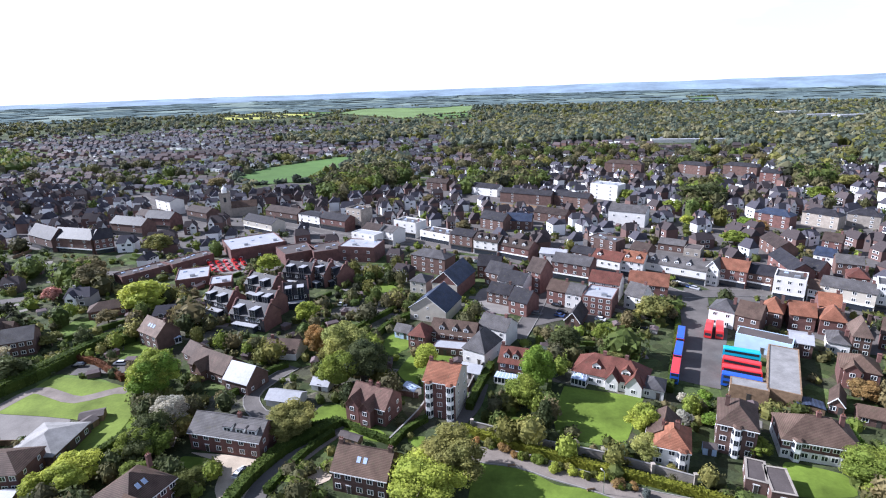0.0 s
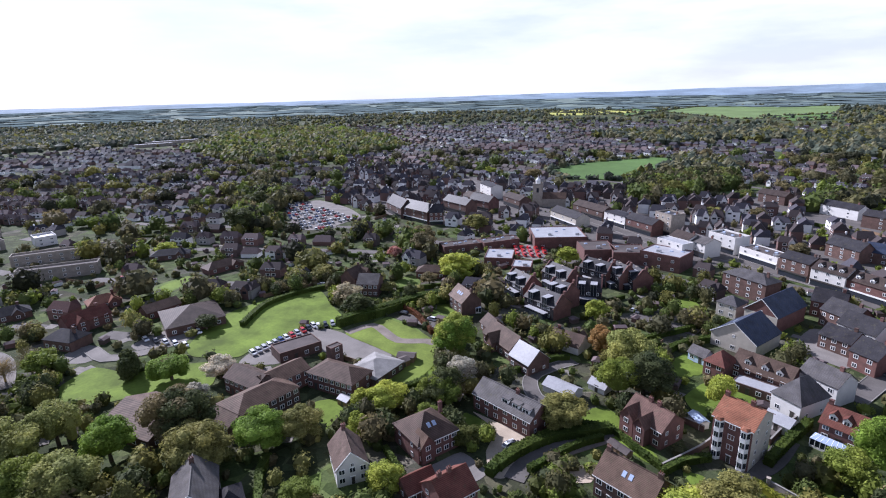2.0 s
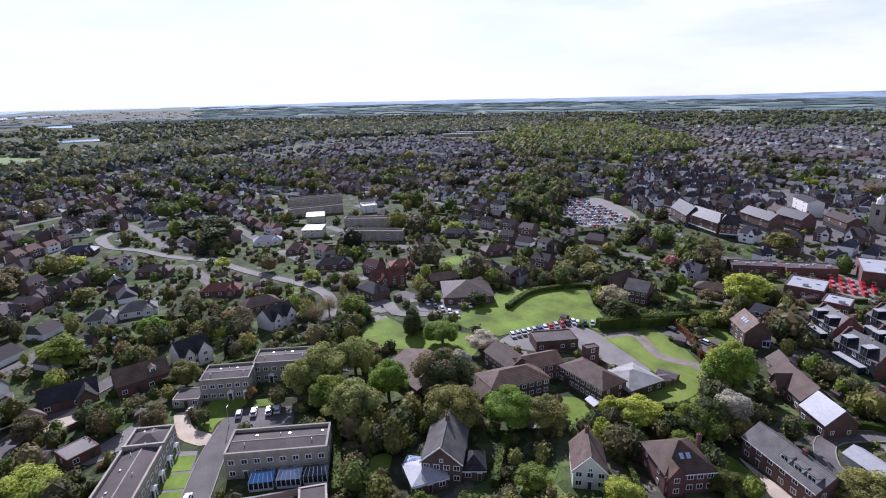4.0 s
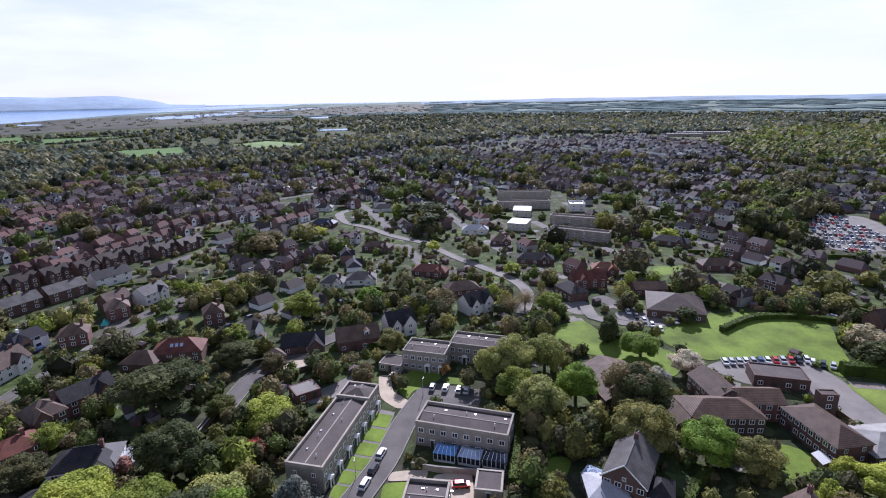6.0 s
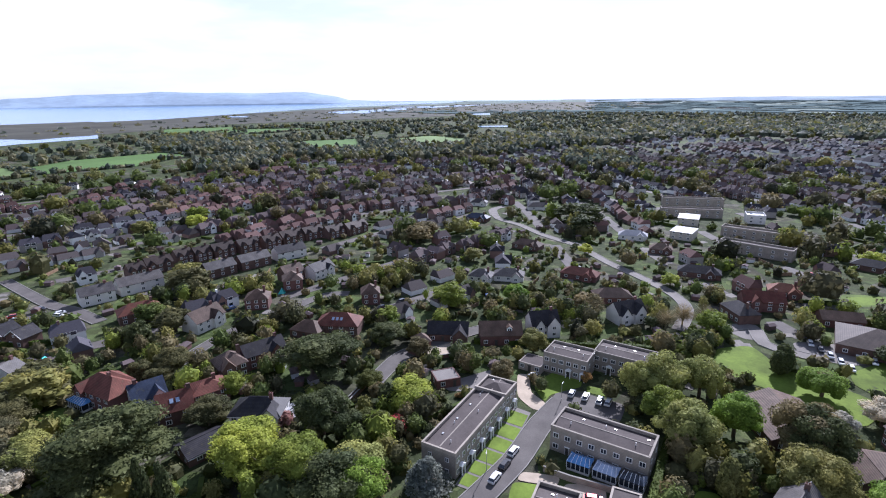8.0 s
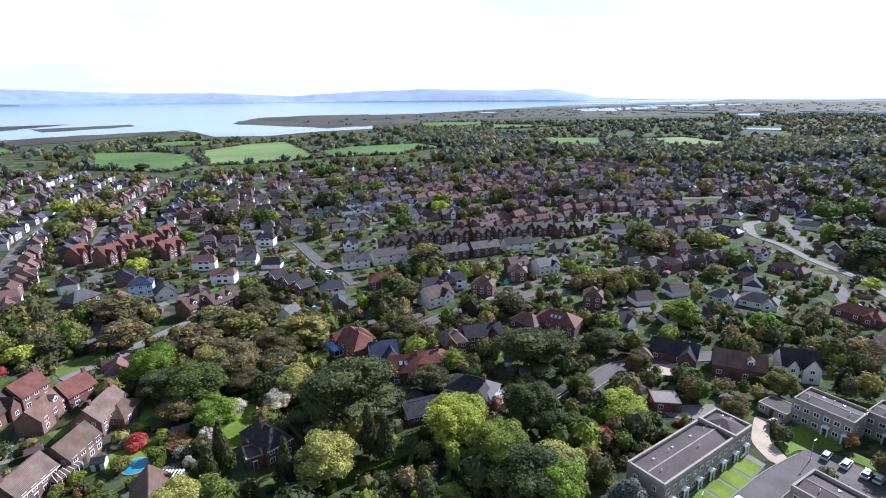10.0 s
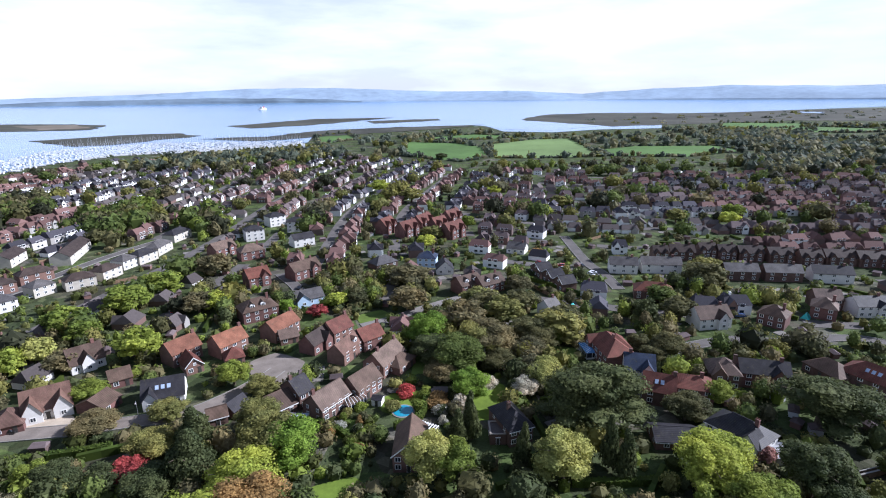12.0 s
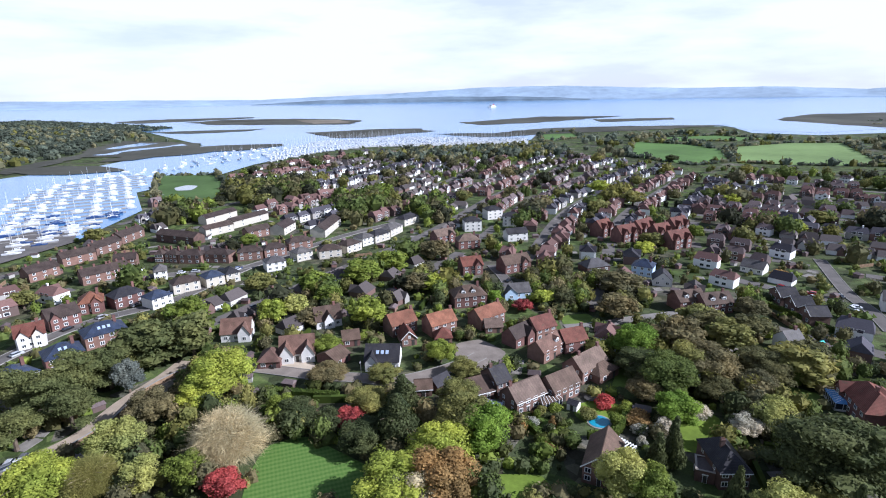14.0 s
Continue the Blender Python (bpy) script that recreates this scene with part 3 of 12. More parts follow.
        if name != "terrace" and far > 150 and L > 9 and D > 9:
            for i in range(min(5, round(L / 5))):
                u, v = (i + 0.5) / min(5, round(L / 5)) * (L - 3) - (L - 3) / 2, D * (0.22, -0.25, 0.05)[i % 3]
                if i % 3 == 1:
                    part("plant_box", once("plant box", lambda: Geo().box(-1.1, -0.8, 0, 1.1, 0.8, 1.1, inset=0.05).mesh("plant_box", METAL)), None, root, at=pose(u, v, eave + 0.04))
                else:
                    part("roof_light", once("roof light", lambda: Geo().box(-0.9, -0.6, 0, 0.9, 0.6, 0.45, inset=0.18).mesh("roof_light", SOLAR)), None, root, at=pose(u, v, eave + 0.04))
        if name == "terrace":
            part("low_roof", roof_gable(L - 1.0, D - 1.4, eave + 0.05, 0.7, over=0.1, thick=0.08), cover, root)
            part("ridge_capping", Geo().box(-L / 2 + 0.7, -0.2, eave + 0.76, L / 2 - 0.7, 0.2, eave + 0.9, inset=0.08), STONE, root)
            for i in range(max(3, round(L / 7))):
                u = (i + 0.5) * L / max(3, round(L / 7)) - L / 2
                part("vent_pipe", once("vent pipe", lambda: Geo().tube(0, 0, 0, 0.9, 0.12, 0.1, 7).mesh("vent_pipe", PAINT)), None, root, at=pose(u, D * (0.18 if i % 2 else -0.15), eave + 0.4))
                part("gutter_outlet", once("outlet", lambda: Geo().box(-0.35, -0.25, 0, 0.35, 0.25, 0.28, inset=0.05).mesh("gutter_outlet", METAL)), None, root, at=pose(u + 2.2, D * 0.22, eave + 0.42))
    if fascia and fine and roof != "flat" and axis == "x":
        part("fascia", Geo().box(-L / 2 - 0.3, -D / 2 - 0.42, eave - 0.38, L / 2 + 0.3, -D / 2 - 0.34, eave - 0.16), PAINT, root)
    if front:
        part("front_wall", Geo().box(-L / 2 + 0.02, -D / 2 - 0.06, low, L / 2 - 0.02, -D / 2 + 0.05, eave - 0.02), front, root)
    for p in porches:
        porch = part("porch", Geo().box(p * L - 0.9, -D / 2 - 1.0, 2.5, p * L + 0.9, -D / 2, 2.75).hull([(p * L - 0.95, -D / 2 - 1.05, 2.75), (p * L + 0.95, -D / 2 - 1.05, 2.75), (p * L + 0.95, -D / 2, 2.75), (p * L - 0.95, -D / 2, 2.75)], [(p * L - 0.02, -D / 2 - 1.0, 3.25), (p * L + 0.02, -D / 2 - 1.0, 3.25), (p * L + 0.02, -D / 2, 3.25), (p * L - 0.02, -D / 2, 3.25)]), PAINT, root)
        for s in (-0.7, 0.7):
            part("column", Geo().box(p * L + s - 0.12, -D / 2 - 0.95, 0, p * L + s + 0.12, -D / 2 - 0.7, 2.5), PAINT, porch)
        part("door_leaf", Geo().box(p * L - 0.5, -D / 2 - 0.1, 0, p * L + 0.5, -D / 2 - 0.07, 2.1), DARK_PAINT, porch)
    storeys = storeys or max(1, round(eave / 2.75))
    n = n or max(2, round(L / (2.6 if fine else 3.6)))
    n = min(n, 4 if far < 270 else 3 if far < 400 else 2) if far > 190 and name != "flats" else n
    windows_along(root, L, -D / 2, 0, storeys, eave / storeys, n, 1.5, 1.4, fine, door=min(door, n - 1) if door is not None and far < 200 else None)
    for turn_side, across, face in ((90, D, -L / 2), (-90, D, -L / 2)) if sides and (fine or far < 165) else ():
        windows_along(root, across, face, turn_side, storeys, eave / storeys, max(1, round(D / 5)) * sides, 1.0, 1.2, fine)
    if sides and far < 108:
        windows_along(root, L, -D / 2, 180, storeys, eave / storeys, max(2, round(L / 4.5)), 1.3, 1.3, False)
    if roof == "gable" and axis == "y" and rise > 2.4:
        add_window(root, 0, -D / 2, eave + 0.2, 0, 0.9, 1.0, fine)
    if name == "shop":
        front_glass = part("shopfront", Geo().box(-L / 2 + 0.4, -D / 2 - 0.1, 0.2, L / 2 - 0.4, -D / 2 + 0.02, 2.6), GLASS, root)
        part("sign_board", Geo().box(-L / 2 + 0.2, -D / 2 - 0.3, 2.6, L / 2 - 0.2, -D / 2 + 0.02, 3.2), PAINT if L % 1 < 0.5 else DARK_PAINT, front_glass)
    for c in chimneys:
        at = (c * L, 0.0) if axis == "x" else (0.0, c * D)
        chimney(root, *at, eave + rise * 0.55, rise * 0.45 + 1.3, fine, BRICK_DARK if wall in (BRICK_DARK, STONE) else BRICK)
    for d in dormers:
        dormer(root, d * L, D, eave, max(rise, 1.5), dormer_w, wall=dormer_wall or PAINT, cover=cover, flat=flat_dormers, fine=fine)
    for b in bays:
        bay(root, b * L, -D / 2, min(storeys, bay_storeys), PAINT if wall is not WHITE else WHITE, cover, fine=fine)
    slope = math.degrees(math.atan2(rise, (D if axis == "x" else L) / 2))
    for k in range(skylights):
        sx = (k - (skylights - 1) / 2) * 1.6
        if axis == "x":
            at = Matrix.Translation((sx, -D / 4, eave + rise / 2 + 0.17)) @ pose(0, 0, 0, slope)
        else:
            at = Matrix.Translation((-L / 4, sx, eave + rise / 2 + 0.17)) @ pose(0, 0, 0, 0, -slope, 0)
        part("skylight", Geo().box(-0.5, -0.7, 0, 0.5, 0.7, 0.09, inset=0.05), SOLAR, root, at=at)
    for wx, ww, out in wings:
        wr = rise * min(1.0, 0.25 + ww / max(D, 1))
        wg = Geo().box(wx * L - ww / 2, -D / 2 - out, low, wx * L + ww / 2, -D / 2 + 0.1, eave)
        wg.hull([(wx * L - ww / 2, -D / 2 - out, eave), (wx * L + ww / 2, -D / 2 - out, eave), (wx * L + ww / 2, -D / 2 - out + 0.15, eave), (wx * L - ww / 2, -D / 2 - out + 0.15, eave)],
                [(wx * L - 0.02, -D / 2 - out, eave + wr), (wx * L + 0.02, -D / 2 - out, eave + wr), (wx * L + 0.02, -D / 2 - out + 0.15, eave + wr), (wx * L - 0.02, -D / 2 - out + 0.15, eave + wr)])
        wing = part("wing", wg, wall, root)
        depth = out + D / 2 * wr / max(rise, 0.1)
        part("roof", roof_gable(ww, depth, eave, wr, "y"), cover, wing, at=pose(wx * L, -D / 2 - out + depth / 2, 0))
        for k in range(storeys):
            outer, pane = window_meshes(1.4, 1.3)
            part("window", outer, None, wing, at=pose(wx * L, -D / 2 - out, 0.9 + k * eave / storeys))
            part("pane", pane, None, wing, at=pose(wx * L, -D / 2 - out, 0.9 + k * eave / storeys))
    return root


def conservatory(x, y, turn, w, d, label="white framed glass conservatory beside a house", cover=None, h=2.4):
    ob = thing("conservatory", x, y, turn, label, "conservatory")
    claim(x, y, w, d, turn, 0.5)
    part("plinth", Geo().box(-w / 2, -d / 2, -0.3, w / 2, d / 2, 0.6), WHITE, ob)
    part("glazing", Geo().box(-w / 2 + 0.06, -d / 2 + 0.06, 0.6, w / 2 - 0.06, d / 2 - 0.06, h), GLASS, ob)
    n = max(3, round(w / 1.1))
    post = once(("post", h), lambda: Geo().box(-0.06, -0.06, 0.6, 0.06, 0.06, h).mesh("post", PAINT))
    for i in range(n + 1):
        part("post", post, None, ob, at=pose(-w / 2 + i * w / n, -d / 2, 0))
    for s in (-1, 1):
        for i in range(1, 3):
            part("post", post, None, ob, at=pose(s * w / 2, -d / 2 + i * d / 2, 0))
    part("roof", roof_hip(w, d, h + 0.1, 0.9, 0.12, 0.06), cover or SOLAR, ob)
    bar = Geo()
    for i in range(n + 1):
        u = -w / 2 + i * w / n
        bar.poly([(u - 0.05, -d / 2 - 0.1, h + 0.12), (u + 0.05, -d / 2 - 0.1, h + 0.12), (u * 0.8 + 0.05, 0, h + 1.1), (u * 0.8 - 0.05, 0, h + 1.1)])
    part("roof_frame", bar, PAINT, ob)
    return ob


def shed(x, y, turn, w=3.0, d=2.4, h=2.1, wall=None, cover=None, label="small timber garden shed with a pitched roof", name="garden_shed"):
    ob = thing(name, x, y, turn, label, "shed")
    claim(x, y, w, d, turn, 0.5)
    part("wall", Geo().box(-w / 2, -d / 2, -0.2, w / 2, d / 2, h), wall or TIMBER, ob)
    part("roof", roof_gable(w, d, h, 0.7, over=0.2, thick=0.08), cover or FELT, ob)
    part("door", Geo().box(-0.45, -d / 2 - 0.05, 0, 0.45, -d / 2, 1.85), DARK_PAINT, ob)
    return ob


def flat_block(x, y, turn, L, D, h, wall, cover, label, name="building", category="building", n=None, storeys=None, parapet=0.4, fine=True, sides=1, porches=(), door=1):
    return house(x, y, turn, L, D, h, parapet, "flat", wall=wall, cover=cover, label=label, chimneys=(), name=name, category=category, n=n, storeys=storeys, fine=fine, sides=sides, porches=porches, door=door)


def mews_house(x, y, turn, L, D, h):
    """A modern slate-fronted house between brick party walls."""
    root = house(x, y, turn, L, D, h - 2.2, 4.0, wall=BRICK, cover=SLATE, front=SLATE, label="modern slate-clad mews house between red brick gables", name="mews_house", storeys=2, n=3, chimneys=(), sides=0)
    for u in (-0.27, 0.2):
        box = part("dormer", Geo().box(u * L - 1.3, -D / 2 - 0.25, h - 4.4, u * L + 1.3, -D * 0.12, h + 0.7), GLASS, root, "tall dark glazed dormer")
        part("dormer_roof", Geo().box(u * L - 1.45, -D / 2 - 0.4, h + 0.7, u * L + 1.45, -D * 0.1, h + 0.9), ROOF_PALE, box)
        for q in (-1.3, -0.05, 1.2):
            part("mullion", Geo().box(u * L + q, -D / 2 - 0.32, h - 4.4, u * L + q + 0.1, -D / 2 - 0.24, h + 0.7), METAL, box)
    part("chimney", Geo().box(L / 2 - 0.6, 0.5, h, L / 2 + 0.3, 1.6, h + 3.4), BRICK, root)
    for s in (-1, 1):
        part("party_wall", Geo().hull([(s * L / 2 - 0.25, -D / 2 - 0.5, h - 3), (s * L / 2 + 0.25, -D / 2 - 0.5, h - 3), (s * L / 2 + 0.25, D / 2, h - 3), (s * L / 2 - 0.25, D / 2, h - 3)],
                                      [(s * L / 2 - 0.25, -0.7, h + 2.4), (s * L / 2 + 0.25, -0.7, h + 2.4), (s * L / 2 + 0.25, 0.7, h + 2.4), (s * L / 2 - 0.25, 0.7, h + 2.4)]), BRICK, root)
    part("roof_light", Geo().box(-0.6, -0.5, h + 1.2, 0.6, 0.5, h + 1.95), STONE, root)
    part("garden_room", Geo().box(-L * 0.3, -D / 2 - 2.6, 0, L * 0.3, -D / 2 - 0.08, 2.7), GLASS, root)
    part("garden_room_roof", Geo().box(-L * 0.33, -D / 2 - 2.8, 2.7, L * 0.33, -D / 2 - 0.08, 2.9), ROOF_PALE, root)
    return root


# ---- vehicles ----
CAR_PAINT = {c: plain(c + " car paint", v, 0.25, 0.2, 0.8, 0.03) for c, v in dict(white=(0.8, 0.8, 0.8), silver=(0.5, 0.51, 0.53), black=(0.02, 0.02, 0.022), grey=(0.16, 0.165, 0.17), blue=(0.04, 0.08, 0.22), red=(0.5, 0.02, 0.02), teal=(0.05, 0.45, 0.40)).items()}
LAMP = plain("lamp glass", (0.7, 0.65, 0.6), 0.1, coat=0.5)


def car_meshes(colour, van=False):
    def make():
        g = Geo()
        hull = lambda x0, x1, w, z, k=0.0: [(x0 + k, -w, z), (x1 - k, -w, z), (x1 - k, w, z), (x0 + k, w, z)]  # noqa: E731
        g.hull(hull(-2.1, 2.1, 0.86, 0.28), hull(-2.15, 2.12, 0.88, 0.6), cap=True)
        g.hull(hull(-2.15, 2.12, 0.88, 0.6), hull(-2.1, 2.0, 0.82, 0.9), cap=True)
        if van:
            g.hull(hull(-2.1, 1.3, 0.82, 0.9), hull(-2.05, 0.9, 0.78, 1.9), cap=True)
        else:
            g.hull(hull(-1.6, 0.75, 0.62, 1.42), hull(-1.45, 0.6, 0.56, 1.48), cap=True)
        body = g.mesh("body", CAR_PAINT[colour])
        cabin = Geo().hull(hull(-2.0, 1.3, 0.8, 0.9), hull(-1.6, 0.75, 0.62, 1.42)).mesh("cabin_glass", GLASS)
        wheel = Geo()
        ring = [(0.32 * math.cos(i * math.pi / 5), 0.32 * math.sin(i * math.pi / 5)) for i in range(10)]
        wheel.hull([(a, -0.1, b) for a, b in ring], [(a, 0.1, b) for a, b in ring])
        return body, cabin, wheel.mesh("wheel", TYRE), Geo().box(-0.04, -0.18, 0, 0.04, 0.18, 0.14).mesh("lamp", LAMP)
    return once(("car", colour, van), make)


def car(x, y, turn, colour="silver", label="", van=False):
    ob = thing("van" if van else "car", x, y, turn, label or f"{colour} parked car on grey tarmac", "van" if van else "car", "parked cars", z=float(dish(x, y)) + 0.2)
    body, cabin, wheel, lamp = car_meshes(colour, van)
    part("body", body, None, ob)
    if not van:
        part("cabin_glass", cabin, None, ob)
    else:
        part("windscreen", once("screen", lambda: Geo().box(1.05, -0.7, 1.0, 1.25, 0.7, 1.6).mesh("windscreen", GLASS)), None, ob)
    if math.hypot(x, y) > 150:
        return ob
    for wx in (-1.3, 1.3):
        for s in (-0.8, 0.8):
            part("wheel", wheel, None, ob, at=pose(wx, s, 0.32))
    for s in (-0.6, 0.6):
        part("headlight", lamp, None, ob, at=pose(2.1, s, 0.6))
    return ob


def bus(x, y, turn, main, top, label, L=10.8, h=4.2):
    claim(x, y, L + 4, 8, turn, 2, True)
    ob = thing("bus", x, y, turn, label, "bus", "buses in the depot", z=0.08)
    ring = lambda k, z: [(-L / 2 + k, -1.25 + k * 0.5, z), (L / 2 - k, -1.25 + k * 0.5, z), (L / 2 - k, 1.25 - k * 0.5, z), (-L / 2 + k, 1.25 - k * 0.5, z)]  # noqa: E731
    part("body", Geo().hull(ring(0, 0.35), ring(0, h * 0.94)), main, ob)
    part("roof", Geo().hull(ring(0.05, h * 0.94), ring(0.3, h)), top, ob)
    for k in range(2 if h > 3.6 else 1):
        for s in (-1.27, 1.27):
            part("window_band", Geo().box(-L / 2 + 0.5, s - 0.02, 1.2 + k * 1.75, L / 2 - 0.5, s + 0.02, 2.0 + k * 1.75), GLASS, ob)
        part("front_window", Geo().box(L / 2 - 0.02, -1.0, 1.2 + k * 1.75, L / 2 + 0.03, 1.0, 2.2 + k * 1.6), GLASS, ob)
    wheel = once("bus wheel", lambda: Geo().hull([(0.5 * math.cos(i * math.pi / 6), -0.14, 0.5 * math.sin(i * math.pi / 6)) for i in range(12)], [(0.5 * math.cos(i * math.pi / 6), 0.14, 0.5 * math.sin(i * math.pi / 6)) for i in range(12)]).mesh("wheel", TYRE))
    for wx in (-L * 0.28, L * 0.3):
        for s in (-1.15, 1.15):
            part("wheel", wheel, None, ob, at=pose(wx, s, 0.5))
    return ob


# ---- street and garden things ----
def street_lamp(x, y, turn, h=6.0):
    ob = thing("street_lamp", x, y, turn, "grey steel street lamp beside the road", "street lamp", "street lamps")
    part("post", once("lamp post", lambda: Geo().tube(0, 0, -0.2, h, 0.09, 0.05, 7).tube(0, 0, 0, 1.1, 0.13, 0.12, 7).mesh("post", METAL)), None, ob)
    part("arm", once("lamp arm", lambda: Geo().box(-0.04, -0.9, h - 0.1, 0.04, 0.0, h - 0.02).mesh("arm", METAL)), None, ob)
    part("lantern", once("lantern", lambda: Geo().box(-0.14, -1.4, h - 0.16, 0.14, -0.85, h + 0.02, inset=0.03).mesh("lantern", LAMP)), None, ob)
    return ob


def bench(x, y, turn):
    ob = thing("bench", x, y, turn, "brown timber park bench on the grass", "bench")
    for i in range(3):
        part("slat", Geo().box(-0.9, -0.25 + i * 0.17, 0.42, 0.9, -0.12 + i * 0.17, 0.47), TIMBER, ob)
        part("back_slat", Geo().box(-0.9, 0.27, 0.55 + i * 0.14, 0.9, 0.31, 0.65 + i * 0.14), TIMBER, ob)
    for s in (-0.75, 0.75):
        part("leg", Geo().box(s - 0.05, -0.25, 0, s + 0.05, 0.3, 0.42), TIMBER, ob)
    return ob


def trampoline(x, y):
    ob = thing("trampoline", x, y, 0, "round black garden trampoline on the lawn", "trampoline")
    part("mat", Geo().tube(0, 0, 0.75, 0.8, 1.9, 1.9, 18), DARK_PAINT, ob)
    for i in range(6):
        a = i * math.pi / 3
        part("leg", Geo().tube(1.9 * math.cos(a), 1.9 * math.sin(a), 0, 0.75, 0.05, 0.05, 6), METAL, ob)
    return ob


def play_tent(x, y, colour, label):
    ob = thing("garden_tent", x, y, 20, label, "tent")
    part("canopy", Geo().hull([(-2, -1.6, 0), (2, -1.6, 0), (2, 1.6, 0), (-2, 1.6, 0)], [(-0.9, -0.1, 2.2), (0.9, -0.1, 2.2), (0.9, 0.1, 2.2), (-0.9, 0.1, 2.2)]), CAR_PAINT[colour], ob)
    return ob


# ---- trees ----
def cards(rng, centres, normals, size, flat=0.5):
    """Many small three-cornered leaf sprays, turned at random about their outward way."""
    n = len(centres)
    nrm = normals + rng.normal(0, flat, (n, 3))
    nrm /= np.linalg.norm(nrm, axis=1, keepdims=True)
    a = np.cross(nrm, rng.normal(0, 1, (n, 3)))
    a /= np.linalg.norm(a, axis=1, keepdims=True) + 1e-9
    b = np.cross(nrm, a)
    s = size * rng.uniform(0.55, 1.25, (n, 1))
    v = np.stack([centres - a * s * 0.6 - b * s * 0.4, centres + a * s * 0.65 - b * s * 0.3, centres + a * s * 0.1 + b * s * 0.75], 1)
    return v.reshape(-1, 3)


def twigs(rng, count):
    """Thin upright twigs that fill a dome of radius 1 and height 2, as long triangles."""
    way = rng.normal(0, 1, (count, 3))
    way[:, 2] = np.abs(way[:, 2])
    way /= np.linalg.norm(way, axis=1, keepdims=True)
    root = way * (0.8, 0.8, 1.45) * rng.uniform(0.3, 1.08, (count, 1)) + (0, 0, 0.3)
    tip = root + (way * 0.5 + rng.normal(0, 0.42, (count, 3)) - (0, 0, 0.15)) * rng.uniform(0.1, 0.36, (count, 1))
    side = np.cross(tip - root, rng.normal(0, 1, (count, 3)))
    side /= np.linalg.norm(side, axis=1, keepdims=True) + 1e-9
    return np.stack([root - side * 0.0045, root + side * 0.0045, tip], 1).reshape(-1, 3)


BALL = {}
for level in (1, 2):
    bm = bmesh.new()
    bmesh.ops.create_icosphere(bm, subdivisions=level, radius=1.0)
    BALL[level] = (np.array([v.co[:] for v in bm.verts]), [tuple(v.index for v in f.verts) for f in bm.faces])
    bm.free()


ring = [(math.cos(i * math.pi / 3), math.sin(i * math.pi / 3)) for i in range(6)]
BALL[0] = (np.array([(0.85 * a, 0.85 * b, -0.9) for a, b in ring] + [(0.9 * a - 0.1 * b, 0.9 * b + 0.1 * a, 0.25) for a, b in ring] + [(0, 0, 1.0)]), [(i, (i + 1) % 6, 6 + (i + 1) % 6) for i in range(6)] + [(i, 6 + (i + 1) % 6, 6 + i) for i in range(6)] + [(6 + i, 6 + (i + 1) % 6, 12) for i in range(6)])


def lumps(kind, rng):
    """The lobes of a crown of height 2 and radius about 1, as rows of centre and radii."""
    out = []
    if kind in ("round", "bare"):
        out.append((0, 0, 0.95, 0.72, 0.72, 0.8))
        for i in range(26):
            a, z = rng.uniform(0, 6.28), rng.uniform(0.25, 1.75)
            q = rng.uniform(0.6, 0.8) * math.sqrt(max(0.05, 1 - ((z - 0.85) / 1.0) ** 2))
            r = rng.uniform(0.17, 0.36)
            out.append((q * math.cos(a), q * math.sin(a), z, r, r, r * 0.9))
    elif kind == "willow":
        out.append((0, 0, 1.0, 0.7, 0.7, 0.85))
        for i in range(12):
            a, q = rng.uniform(0, 6.28), rng.uniform(0.45, 0.72)
            out.append((q * math.cos(a), q * math.sin(a), rng.uniform(0.6, 1.1), 0.28, 0.28, rng.uniform(0.5, 0.75)))
    elif kind == "pine":
        out.append((0, 0, 1.1, 0.5, 0.5, 0.7))
        for i in range(24):
            a, z = rng.uniform(0, 6.28), rng.uniform(0.3, 1.8)
            q = rng.uniform(0.3, 0.75) * (1.2 - 0.45 * z / 1.8)
            r = rng.uniform(0.2, 0.42)
            out.append((q * math.cos(a), q * math.sin(a), z, r * 1.15, r * 1.15, r * 0.42))
    elif kind == "spire":
        for i in range(8):
            z = 0.15 + i * 0.24
            r = 0.95 * (1 - z / 2.2) + 0.1
            a = rng.uniform(0, 6.28)
            out.append((0.1 * math.cos(a), 0.1 * math.sin(a), z, r, r, 0.32))
    elif kind == "column":
        for i in range(6):
            z = 0.25 + i * 0.3
            out.append((rng.uniform(-0.08, 0.08), rng.uniform(-0.08, 0.08), z, 0.9 - 0.35 * abs(z - 0.8), 0.9 - 0.35 * abs(z - 0.8), 0.4))
    else:
        for i in range(7):
            a, q = rng.uniform(0, 6.28), rng.uniform(0.0, 0.6)
            r = rng.uniform(0.4, 0.6)
            out.append((q * math.cos(a), q * math.sin(a), rng.uniform(0.5, 1.2), r, r, r * 1.1))
    return np.array(out)


